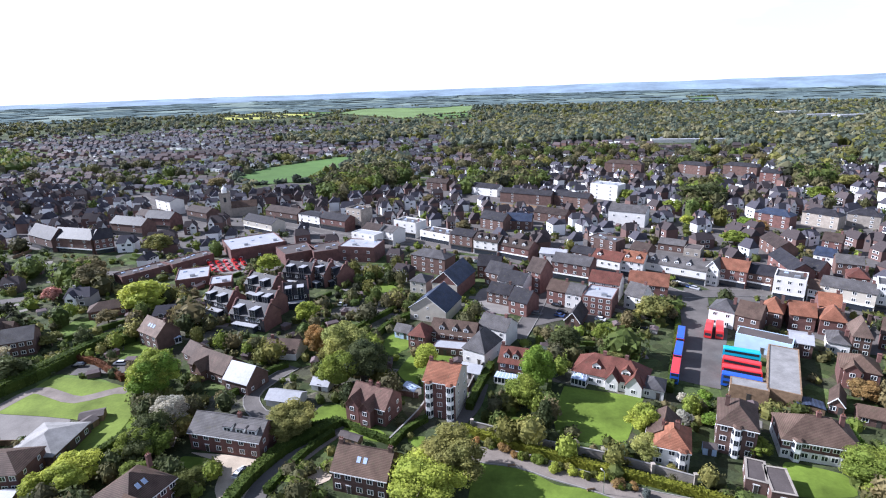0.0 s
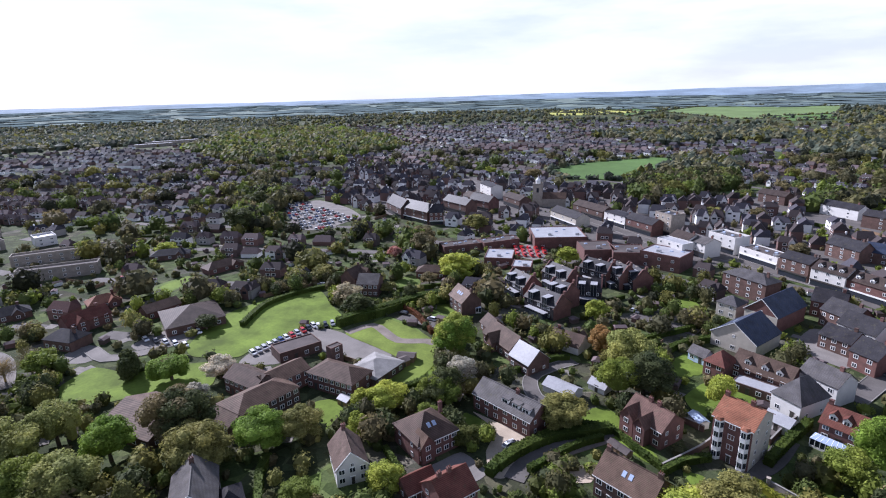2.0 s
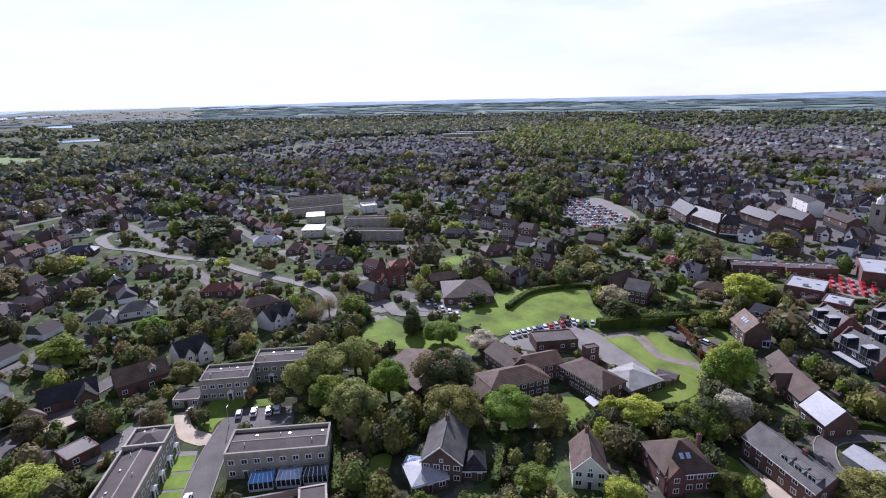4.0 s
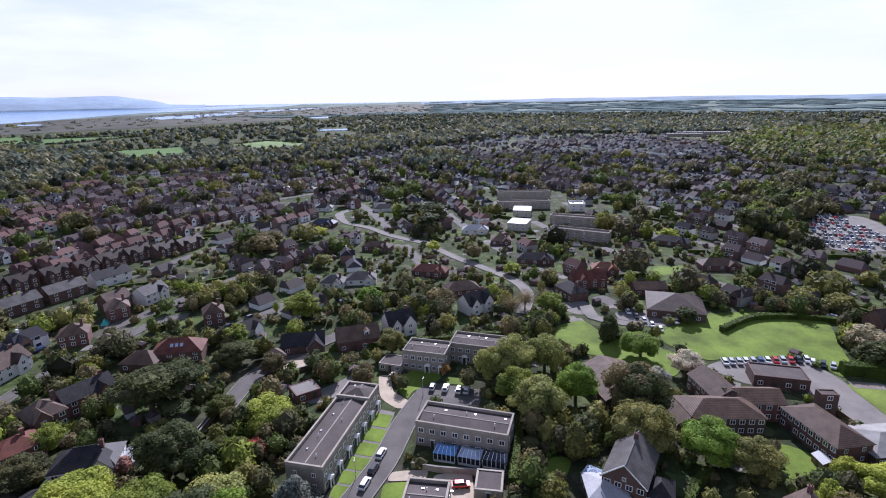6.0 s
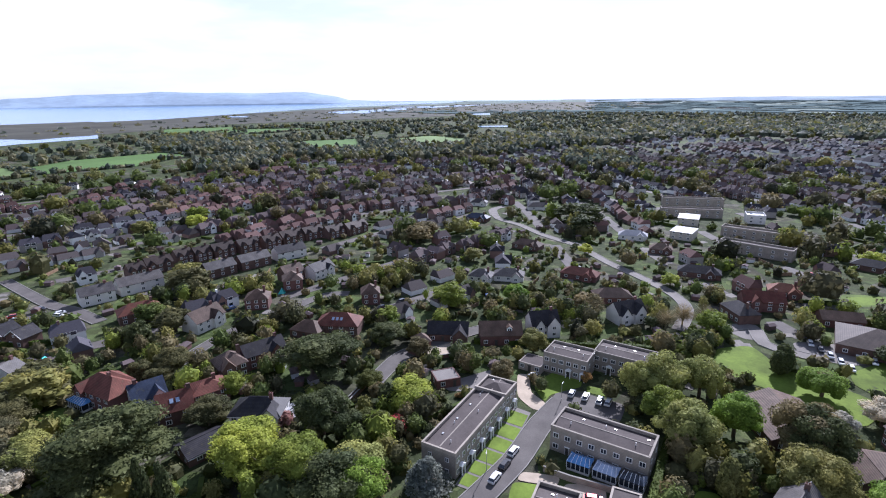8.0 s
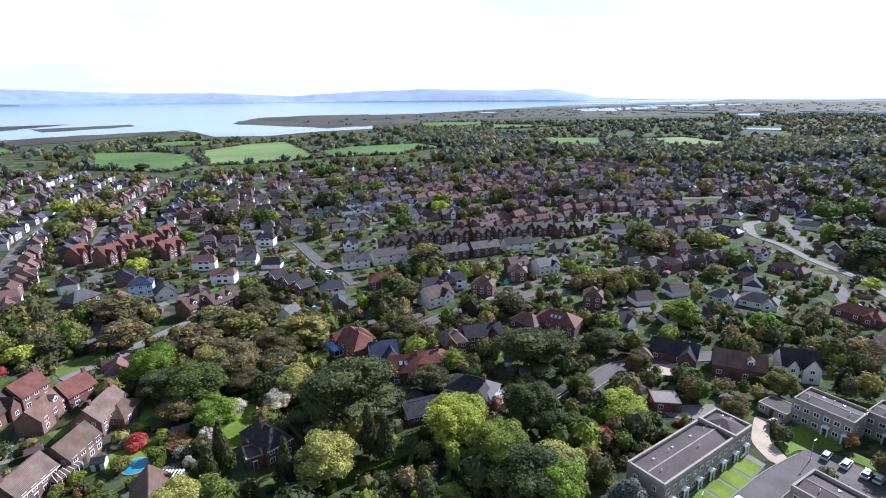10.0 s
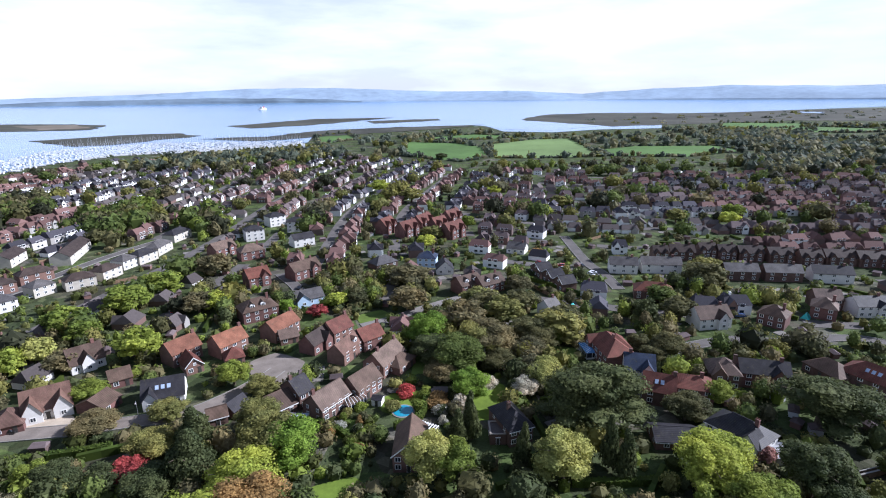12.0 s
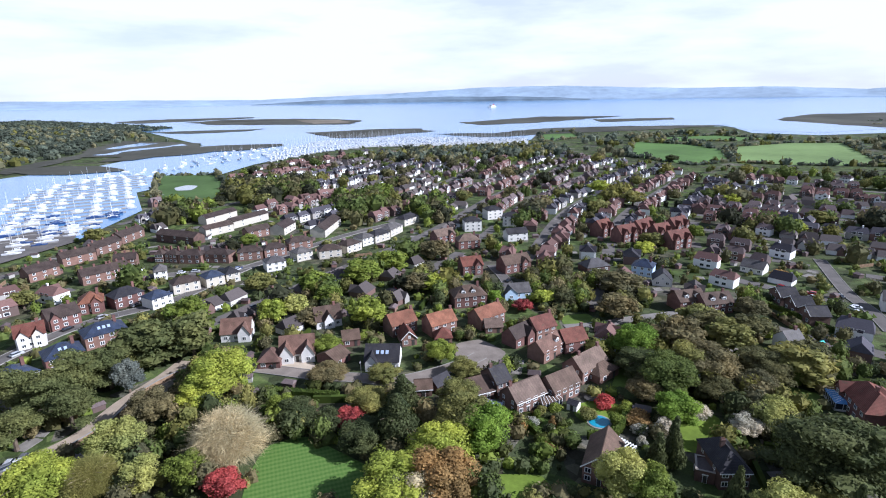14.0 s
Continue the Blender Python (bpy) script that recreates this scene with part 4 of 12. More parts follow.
def crown_arrays(kind, seed, count, size, core=True):
    rng = np.random.default_rng(seed)
    rows = lumps(kind, rng)
    area = rows[:, 3] * rows[:, 5]
    pick = rng.choice(len(rows), count, p=area / area.sum())
    way = rng.normal(0, 1, (count, 3))
    way /= np.linalg.norm(way, axis=1, keepdims=True)
    way[:, 2] = np.where(way[:, 2] < -0.55, -way[:, 2], way[:, 2])
    spot = rows[pick, :3] + way * rows[pick, 3:] * rng.uniform(0.86, 1.1, (count, 1))
    v = cards(rng, spot, way, size)
    f = [(3 * i, 3 * i + 1, 3 * i + 2) for i in range(count)]
    if core:
        ball, faces = BALL[0]
        for row in rows:
            k = len(v)
            v = np.vstack([v, ball * row[3:] * 0.8 * rng.uniform(0.88, 1.1, (len(ball), 1)) + row[:3]])
            f += [tuple(k + i for i in fc) for fc in faces]
    return v, f


def crown_mesh(kind, variant, colour, count):
    def make():
        if kind == "bare":
            v = twigs(np.random.default_rng(variant), count * 5)
            f = np.arange(len(v)).reshape(-1, 3).tolist()
        else:
            v, f = crown_arrays(kind, variant * 17 + len(kind), count, {"spire": 1.5, "column": 2.0, "pine": 1.0}.get(kind, 1.0) * 4.7 / math.sqrt(count))
        me = bpy.data.meshes.new("crown")
        me.from_pydata(v.tolist(), [], f)
        me.materials.append(LEAVES[colour])
        return me
    return once(("crown", kind, variant, colour, count), make)


def limb(geo, a, b, r0, r1, n=6):
    a, b = Vector(a), Vector(b)
    way = (b - a).normalized()
    u = way.orthogonal().normalized()
    w = way.cross(u)
    ring = lambda p, r: [tuple(p + (u * math.cos(2 * math.pi * i / n) + w * math.sin(2 * math.pi * i / n)) * r) for i in range(n)]  # noqa: E731
    geo.hull(ring(a, r0), ring(b, r1))


def trunk_mesh(bare):
    """A tapered trunk with limbs, for a crown of height 2 that begins at 0."""
    def make():
        rng = random.Random(5)
        g = Geo()
        limb(g, (0, 0, -1.0), (0.03, 0.02, 0.3), 0.09, 0.065)
        limb(g, (0.03, 0.02, 0.3), (0.0, 0.0, 1.3), 0.065, 0.03)
        for i in range(60 if bare else 7):
            z = rng.uniform(0.1, 1.1)
            a, q = rng.uniform(0, 6.28), rng.uniform(0.5, 0.85)
            tip = (q * math.cos(a), q * math.sin(a), min(1.75, z + rng.uniform(0.25, 0.7)))
            limb(g, (0.02, 0.01, z), tip, 0.022 if bare else 0.028, 0.006, 4)
        return g.mesh("trunk", LEAVES["pale"] if bare else TRUNK)
    return once(("trunk", bare), make)


TREE_WORDS = {"green": "leafy green", "lime": "fresh yellow-green", "bright": "bright green", "willow": "pale green drooping", "olive": "olive green", "dark": "dark evergreen", "pine": "dark green pine", "blue": "blue-grey",
              "brown": "brown budding", "pale": "pale bare-branched", "russet": "russet-leaved", "red": "red-leaved", "pink": "pink flowering", "blossom": "white blossoming", "shrub": "dense green", "far": "haze-tinted green", "far_olive": "olive", "far_dark": "haze-tinted dark green", "mid_green": "dull green", "mid_olive": "grey olive", "mid_dark": "dull dark green", "mid_brown": "grey-brown budding", "mid_fresh": "young green"}
tree_count = [0]


def tree(x, y, height, radius, colour="green", kind="round", where="in a garden", stem=0.16, leaves=None):
    """One tree or bush. stem: the share of the height below the crown."""
    tree_count[0] += 1
    if kind != "bush":
        claim(x, y, 3, 3, 0, 0)
    k = tree_count[0]
    bush = kind == "bush"
    radius *= 1.12
    ob = thing("shrub" if bush else "tree", x, y, (k * 77) % 360, f"{TREE_WORDS[colour]} {'shrub' if bush else 'tree'} {where}", "shrub" if bush else "tree")
    low = 0.0 if bush else stem * height
    crown_h = (height - low) / 2
    near = math.hypot(x, y) < 185
    count = leaves or (6400 if near and radius > 6 else 4000 if near and radius > 3.5 else 1800 if near else 1100) // (2 if bush else 1)
    part("crown", crown_mesh(kind, k % 3, colour, count), None, ob, at=Matrix.Translation((0, 0, low)) @ Matrix.Diagonal((radius, radius, crown_h, 1)))
    if not bush:
        part("trunk", trunk_mesh(kind == "bare"), None, ob, at=Matrix.Translation((0, 0, low)) @ Matrix.Diagonal((radius, radius, crown_h if low < crown_h else low, 1)))
    return ob


def hedge(pts, width, height, material=None, label="clipped green hedge along a garden edge", density=16.0):
    rng = np.random.default_rng(int(abs(pts[0][0] * 31 + pts[0][1] * 17)) + 3)
    ob = thing("hedge", 0, 0, 0, label, "hedge", z=0)
    part("hedge_body", ribbon(pts, width / 2 * 0.88, -0.2, height * 0.93), material or HEDGE, ob)
    line = np.array([p[:] for p in smooth_line(pts, 1.0)])
    n = int(len(line) * density * (width + 2 * height) / 4)
    i = rng.integers(0, len(line) - 1, n)
    t = rng.uniform(0, 1, (n, 1))
    p = line[i] * (1 - t) + line[i + 1] * t
    way = line[i + 1] - line[i]
    way /= np.linalg.norm(way, axis=1, keepdims=True) + 1e-9
    side = np.stack([-way[:, 1], way[:, 0], np.zeros(n)], 1)
    u = rng.uniform(-1, 1, (n, 1))
    top = rng.uniform(0, 1, (n, 1)) < 0.45
    off = np.where(top, u * width / 2, np.sign(u) * width / 2)
    zed = np.where(top, height * rng.uniform(0.92, 1.08, (n, 1)), rng.uniform(0.05, 1, (n, 1)) * height)
    c = p + side * off
    c[:, 2:3] = zed
    nrm = np.where(top, np.array([[0, 0, 1.0]]), side * np.sign(u))
    v = cards(rng, c, nrm, 0.42)
    me = bpy.data.meshes.new("leaves")
    me.from_pydata(v.tolist(), [], [(3 * k, 3 * k + 1, 3 * k + 2) for k in range(n)])
    me.materials.append(material or HEDGE)
    part("leaves", me, None, ob)
    for q in line[::3]:
        claim(q[0], q[1], 1.5, 1.5, 0, 0)
    return ob


# Woodland green with pale blue haze mixed into the colour.
HAZED_WOOD = surface("haze-tinted distant woodland", (0.135, 0.175, 0.175), 0.01, 0.05, 0.35, 1.0)
HAZED_WOOD.node_tree.nodes["Principled BSDF"].inputs["Specular IOR Level"].default_value = 0.0


def wood(name, spots, colours, label, sprays, spray_size, level=1, seed=1):
    """Uncountable trees as one mesh each tone: rows of x, y, height, radius."""
    rng = np.random.default_rng(seed)
    ball, faces = BALL[level]
    faces = np.array(faces)
    spots = np.array(spots)
    tone = rng.integers(0, len(colours), len(spots))
    for c, colour in enumerate(colours):
        rows = spots[tone == c]
        if not len(rows):
            continue
        verts, tris, quads, k = [], [], [], 0
        for x, y, h, r in rows:
            g = float(dish(x, y))
            core = ball * rng.uniform(0.72, 1.08, (len(ball), 1)) * (r, r, h * 0.52) + (x, y, g + h * 0.5)
            verts.append(core)
            tris.append(faces + k)
            k += len(core)
            if sprays:
                way = rng.normal(0, 1, (sprays, 3))
                way[:, 2] = np.abs(way[:, 2]) - 0.35
                way /= np.linalg.norm(way, axis=1, keepdims=True)
                v = cards(rng, way * (r, r, h * 0.52) * rng.uniform(0.8, 1.15, (sprays, 1)) + (x, y, g + h * 0.5), way, spray_size * r)
                verts.append(v)
                quads.append(np.arange(len(v)).reshape(-1, 3) + k)
                k += len(v)
        me = bpy.data.meshes.new(name)
        me.from_pydata(np.vstack(verts).tolist(), [], np.vstack(tris).tolist() + (np.vstack(quads).tolist() if quads else []))
        me.materials.append(HAZED_WOOD if colour == "far" and not sprays else LEAVES[colour])
        tagged(new(name, me), f"{label}, {TREE_WORDS[colour]} crowns", "trees", kind="stuff")


def far_cover(name, c, spread=0.28):
    """Roofs of one street: alike in tone, each a little its own."""
    m = Mat(name, 0.82)
    m.b.inputs["Specular IOR Level"].default_value = 0.12
    col = m.ramp(m.geo.outputs["Random Per Island"], ((0.0, grade(c, 1 - spread)), (0.5, c), (1.0, grade(c, 1 + spread))))
    return m.base(m.mix(0.5, col, m.ramp(m.noise(1.5, 4), ((0.3, (0.5, 0.5, 0.5)), (0.7, (1, 1, 1)))), "MULTIPLY"))


def far_wall(name, shares):
    m = Mat(name, 0.85)
    return m.base(m.ramp(m.geo.outputs["Random Per Island"], shares, True))


BRICKS_FAR = ((0.0, (0.11, 0.075, 0.066)), (0.4, (0.165, 0.09, 0.075)), (0.72, (0.20, 0.115, 0.088)), (0.74, (0.34, 0.32, 0.30)), (0.8, (0.74, 0.74, 0.73)))
PALES_FAR = ((0.0, (0.14, 0.085, 0.072)), (0.3, (0.30, 0.28, 0.26)), (0.46, (0.55, 0.53, 0.50)), (0.56, (0.78, 0.78, 0.77)))
# Old town walls and roofs darkened, partly for the cloud shade over them.
OLDS_FAR = ((0.0, (0.085, 0.062, 0.056)), (0.35, (0.125, 0.072, 0.062)), (0.62, (0.16, 0.088, 0.072)), (0.76, (0.25, 0.235, 0.22)), (0.86, (0.62, 0.61, 0.59)))
FAR_STYLES = [(far_wall("far brick walls", BRICKS_FAR), far_cover("far brown roofs", (0.13, 0.10, 0.099), 0.4)), (far_wall("far rendered walls", PALES_FAR), far_cover("far slate roofs", (0.07, 0.066, 0.078), 0.4)),
              (far_wall("far red brick walls", BRICKS_FAR), far_cover("far red roofs", (0.15, 0.088, 0.078), 0.36)), (far_wall("far bungalow walls", PALES_FAR), far_cover("far grey brown roofs", (0.098, 0.083, 0.08))),
              (far_wall("old town walls", OLDS_FAR), far_cover("old town roofs", (0.064, 0.052, 0.052), 0.4))]


def far_town(name, spots, label, style=0):
    """Far houses as one mesh: rows of x, y, turn, length, depth, eave, rise."""
    g = Geo()
    for x, y, turn, L, D, e, rise in spots:
        z = float(dish(x, y))
        c, s = math.cos(radians(turn)), math.sin(radians(turn))
        at = lambda u, v, w: (x + u * c - v * s, y + u * s + v * c, z + w)  # noqa: E731
        a, b = L / 2, D / 2
        g.hull([at(-a, -b, -0.5), at(a, -b, -0.5), at(a, b, -0.5), at(-a, b, -0.5)], [at(-a, -b, e), at(a, -b, e), at(a, b, e), at(-a, b, e)], 0, False)
        k, h = len(g.v), 0.3
        g.v += [at(-a - h, -b - h, e - 0.1), at(a + h, -b - h, e - 0.1), at(a + h, b + h, e - 0.1), at(-a - h, b + h, e - 0.1), at(-a + rise * 0.3, 0, e + rise), at(a - rise * 0.3, 0, e + rise)]
        g.f += [(k, k + 1, k + 5, k + 4), (k + 1, k + 2, k + 5), (k + 2, k + 3, k + 4, k + 5), (k + 3, k, k + 4)]
        g.m += [1] * 4
        if x * x + y * y > 640000:
            continue
        kind = (int(x * 7) + int(y * 13)) % 4
        if kind and L > 6:
            # a cross wing with a gable to the front, or to both sides
            ww, wx, out, wr = D * 0.26, a * (0.45 if kind % 2 else -0.45), b + 0.9, rise * 0.8
            for face in (-1, 1) if kind == 3 else (-1,):
                f = lambda u, v, w: at(u, v * face, w)  # noqa: E731
                g.poly([f(wx - ww, out, -0.4), f(wx + ww, out, -0.4), f(wx + ww, out, e), f(wx, out, e + wr), f(wx - ww, out, e)], 0)
                for s2 in (-1, 1):
                    g.poly([f(wx + s2 * ww, out, -0.4), f(wx + s2 * ww, b - 0.1, -0.4), f(wx + s2 * ww, b - 0.1, e), f(wx + s2 * ww, out, e)], 0)
                    g.poly([f(wx + s2 * (ww + 0.2), out + 0.25, e - 0.2), f(wx, out + 0.25, e + wr + 0.05), f(wx, 0.2, e + wr + 0.05), f(wx + s2 * (ww + 0.2), b * 0.55, e - 0.2)], 1)
                if e > 2.5:
                    g.poly([f(wx - ww * 0.55, out + 0.03, e - 1.6), f(wx + ww * 0.55, out + 0.03, e - 1.6), f(wx + ww * 0.55, out + 0.03, e - 0.4), f(wx - ww * 0.55, out + 0.03, e - 0.4)], 2)
        if e > 2.5 and (int(x * 3) + int(y * 5)) % 3:
            g.hull([at(a * 0.4 - 0.4, -0.4, e), at(a * 0.4 + 0.4, -0.4, e), at(a * 0.4 + 0.4, 0.4, e), at(a * 0.4 - 0.4, 0.4, e)], [at(a * 0.4 - 0.4, -0.4, e + rise + 1), at(a * 0.4 + 0.4, -0.4, e + rise + 1), at(a * 0.4 + 0.4, 0.4, e + rise + 1), at(a * 0.4 - 0.4, 0.4, e + rise + 1)], 0)
        for u in (-0.3, 0.25) if e > 2.5 else ():
            for w in (1.0, 3.7) if e > 4 else (1.0,):
                for face in (-1, 1):
                    p = [at(a * (u - 0.16), face * (b + 0.03), w), at(a * (u + 0.16), face * (b + 0.03), w), at(a * (u + 0.16), face * (b + 0.03), w + 1.2), at(a * (u - 0.16), face * (b + 0.03), w + 1.2)]
                    g.poly(p if face < 0 else p[::-1], 2)
                    if x * x + y * y < 490000:
                        p = [at(a * (u - 0.21), face * (b + 0.02), w - 0.15), at(a * (u + 0.21), face * (b + 0.02), w - 0.15), at(a * (u + 0.21), face * (b + 0.02), w + 1.35), at(a * (u - 0.21), face * (b + 0.02), w + 1.35)]
                        g.poly(p if face < 0 else p[::-1], 3)
    return tagged(new(name, g.mesh(name, *FAR_STYLES[style], GLASS, PAINT)), label, "houses", kind="stuff")


# ---- lawns, drives and roads ----
sheet('lawn', [(34.6, 144.2), (56.4, 137.0), (44.3, 116.1), (37.4, 115.9), (27.4, 120.0), (28.2, 129.4)], LAWN, 'mown green lawn before the large white house', 'lawn', rounded=False)
sheet('lawn', [(5.4, 111.2), (12.2, 109.5), (19.8, 105.7), (23.7, 101.8), (31.8, 100.5), (39.7, 97.4), (34.8, 89.9), (1.9, 90.8)], LAWN, 'striped green lawn in the park', 'lawn')
sheet('lawn', [(79.5, 108.6), (91.3, 103.3), (89.0, 95.9), (73.9, 96.4), (76.6, 103.8)], LAWN, 'small green garden lawn', 'lawn')
sheet('lawn', [(-100.2, 120.3), (-102.0, 130.4), (-97.1, 137.1), (-89.6, 132.6), (-87.0, 122.2), (-89.0, 113.3), (-94.2, 109.3), (-95.0, 105.5)], LAWN, 'bright grass bank beside the hall of the home', 'lawn')
sheet('lawn', [(-38.7, 136.3), (-33.1, 137.6), (-25.1, 128.8), (-17.4, 122.7), (-19.2, 118.7), (-32.3, 125.3), (-40.3, 129.5)], LAWN, 'green garden lawn beside old brick house', 'lawn')
sheet('lawn', [(-25.0, 177.5), (-12.7, 180.1), (-15.2, 170.4), (-21.0, 168.6)], LAWN, 'green garden lawn', 'lawn')
sheet('lawn', [(-17.9, 154.8), (-12.2, 170.2), (0.8, 169.5), (0.6, 161.4), (-9.5, 152.6), (-10.9, 144.3)], LAWN, 'green garden lawn', 'lawn')
sheet('lawn', [(-35.6, 237.2), (-27.9, 240.4), (-21.6, 228.8), (-26.2, 222.1), (-33.0, 226.0)], LAWN, 'walled garden lawn', 'lawn')
sheet('lawn', [(-70.0, 115.8), (-57.8, 113.4), (-61.6, 107.4), (-66.2, 108.6)], LAWN, 'green garden lawn with gravel edge', 'lawn')
sheet('lawn', [(-157.6, 197.5), (-150.0, 205.3), (-142.6, 199.3), (-146.3, 189.1)], LAWN_SHADED, 'garden lawn', 'lawn')
sheet('lawn', [(-122.0, 176.1), (-110.3, 175.4), (-104.6, 166.7), (-114.8, 167.3)], LAWN_SHADED, 'garden lawn', 'lawn')
sheet('lawn', [(-12.0, 120.8), (-6.8, 121.3), (-8.1, 116.0), (-11.0, 117.3)], LAWN, 'green lawn strip', 'lawn')
sheet('drive', [(-68.8, 117.1), (-57.9, 115.4), (-49.9, 115.3), (-49.8, 109.0), (-52.2, 106.1), (-49.5, 98.8), (-53.4, 98.9), (-57.4, 112.4)], GRAVEL, 'pale gravel drive before house', 'drive')
sheet('drive', [(-39.0, 104.8), (-33.6, 110.5), (-29.1, 108.9), (-29.1, 105.4), (-32.0, 103.6), (-36.9, 101.9)], GRAVEL, 'pale gravel drive beside house', 'drive')
sheet('car_park', [(68.5, 147.2), (95.8, 204.3), (105.1, 223.2), (113.3, 219.2), (105.7, 200.7), (106.7, 186.9), (80.3, 140.2), (74.3, 143.6)], ASPHALT, 'dark tarmac bus depot yard', 'car park', rounded=False)
sheet('car_park', [(34.2, 205.3), (48.5, 223.8), (57.3, 213.1), (68.0, 197.4), (57.3, 187.3), (45.6, 193.3), (31.2, 186.3)], ASPHALT, 'grey tarmac car park behind shops', 'car park')
sheet('car_park', [(8.5, 207.0), (14.7, 229.8), (27.6, 228.8), (31.2, 208.6), (23.9, 197.3)], ASPHALT_PALE, 'pale concrete yard behind shops', 'car park')
sheet('car_park', [(0.5, 153.9), (3.4, 157.5), (9.7, 155.3), (6.5, 146.7), (2.5, 145.3)], ASPHALT, 'tarmac yard with parked van', 'car park')
road([(-0.1, 116.9), (6.2, 113.3), (16.5, 110.8), (24.0, 106.5), (32.3, 102.5), (41.0, 97.7), (53.9, 93.2)], 5.5, label='curving brown park road beside a hedge', material=LANE)
road([(-42.8, 104.0), (-39.5, 111.7), (-31.8, 122.8), (-30.9, 123.9)], 4.0, label='narrow brown lane between hedges', kerbs=False, material=LANE)
road([(-45.0, 97.0), (-44.7, 105.9), (-38.3, 118.3), (-31.2, 127.3)], 5.0, label='narrow shaded lane between tall hedges', kerbs=False)
road([(-52.5, 160.2), (-58.7, 149.8), (-60.5, 141.8), (-54.9, 132.8), (-46.7, 129.7)], 4.5, label='narrow lane curving between gardens')
road([(100.5, 215.3), (88.0, 231.8), (67.0, 241.2), (50.0, 267.2), (27.3, 279.2), (2.8, 294.5), (-19.1, 308.4), (-52.8, 317.9), (-106.0, 359.4), (-157.1, 390.9), (-202.4, 405.8), (-280.6, 484.5)], 7.5, label='busy high street between shops')
road([(100.5, 215.3), (130.5, 214.6), (158.5, 209.4), (180.4, 195.8)], 7.5, label='high street between white shops')
road([(9.2, 146.6), (5.9, 134.5), (0.0, 124.0), (-1.6, 116.9)], 5, label='narrow lane beside the tall house', kerbs=False)
road([(24.6, 177.1), (34.9, 202.3), (45.5, 235.0), (51.5, 259.6)], 6, label='lane between shops')
sheet('meadow', [(-179.0, 97.9), (-194.8, 121.9), (-193.1, 150.2), (-181.8, 169.7), (-160.9, 156.2), (-143.3, 146.9), (-139.2, 138.8), (-155.6, 138.5), (-156.4, 109.7), (-155.4, 103.6), (-170.3, 95.3)], LAWN, 'broad mown field edged by hedges', 'field')
sheet('meadow', [(-190.0, 60.7), (-194.8, 73.8), (-177.3, 77.4), (-173.5, 84.8), (-159.9, 98.9), (-146.0, 87.4), (-149.8, 72.0), (-162.6, 70.1), (-168.3, 58.3), (-178.7, 56.4)], LAWN, 'green lawn among trees', 'lawn')
sheet('meadow', [(-137.3, 136.9), (-133.2, 148.9), (-132.2, 158.1), (-108.2, 152.4), (-99.9, 147.8), (-91.7, 133.0), (-91.4, 118.1), (-96.2, 113.1), (-103.6, 131.8), (-118.9, 134.6)], MEADOW, 'rough green bank beside the home', 'lawn')
sheet('meadow', [(-111.9, 96.5), (-107.0, 101.6), (-99.5, 100.3), (-96.0, 93.3), (-99.5, 85.6)], LAWN, 'garden lawn behind the home', 'lawn')
sheet('meadow', [(-132.4, 149.7), (-132.2, 159.9), (-112.7, 154.9), (-106.8, 150.5), (-112.5, 144.5)], LAWN_SHADED, 'rough grass beside brick wall', 'lawn')
sheet('lawn', [(-123.7, 175.4), (-117.1, 184.0), (-108.2, 174.6), (-112.8, 166.0)], LAWN, 'garden lawn', 'lawn')
sheet('lawn', [(-159.0, 196.0), (-152.8, 208.2), (-140.1, 195.7), (-147.0, 185.6)], LAWN_SHADED, 'garden lawn', 'lawn')
sheet('lawn', [(-258.0, 130.3), (-258.3, 144.7), (-246.7, 148.7), (-240.0, 123.9)], LAWN_SHADED, 'garden lawn', 'lawn')
sheet('lawn', [(-68.6, 113.4), (-63.1, 114.8), (-57.0, 112.7), (-59.7, 106.6), (-65.1, 109.1)], LAWN, 'green lawn beside drive', 'lawn')
sheet('lawn', [(-112.5, 36.0), (-112.1, 40.9), (-103.4, 36.9), (-103.4, 32.3)], LAWN, 'green lawn strip in the shade', 'lawn')
sheet('lawn', [(-90.1, 66.1), (-86.6, 76.1), (-81.4, 69.5), (-81.3, 60.9)], LAWN_SHADED, 'shaded garden lawn', 'lawn')
sheet('lawn', [(-26.1, 173.7), (-20.2, 188.7), (-16.4, 168.4), (-21.9, 166.3)], LAWN, 'green garden lawn', 'lawn')
sheet('car_park', [(-152.2, 100.0), (-155.6, 109.1), (-153.4, 136.5), (-140.0, 138.0), (-121.2, 135.6), (-108.2, 132.9), (-110.9, 124.2), (-137.5, 122.1), (-139.1, 107.0)], ASPHALT_PALE, 'pale concrete yard with a row of cars', 'car park')
sheet('car_park', [(-200.2, 88.6), (-202.0, 100.2), (-199.6, 107.2), (-187.8, 110.1), (-184.0, 100.9), (-188.7, 87.9)], ASPHALT_PALE, 'small grey car park', 'car park')
sheet('drive', [(-67.0, 86.5), (-64.1, 92.6), (-61.2, 100.2), (-51.3, 96.5), (-51.9, 92.7), (-57.9, 84.2), (-63.5, 83.3)], ASPHALT_PALE, 'grey paved forecourt', 'drive')
sheet('drive', [(-55.9, 102.9), (-56.9, 111.2), (-54.0, 114.3), (-49.6, 114.3), (-47.5, 106.1), (-46.9, 96.1), (-50.3, 94.9)], GRAVEL, 'pale gravel drive', 'drive')
road([(-135.7, 138.5), (-131.7, 148.9), (-121.6, 145.6), (-114.0, 143.0), (-104.8, 147.8), (-101.1, 147.8)], 4, label='curving garden path', kerbs=False, material=LANE)
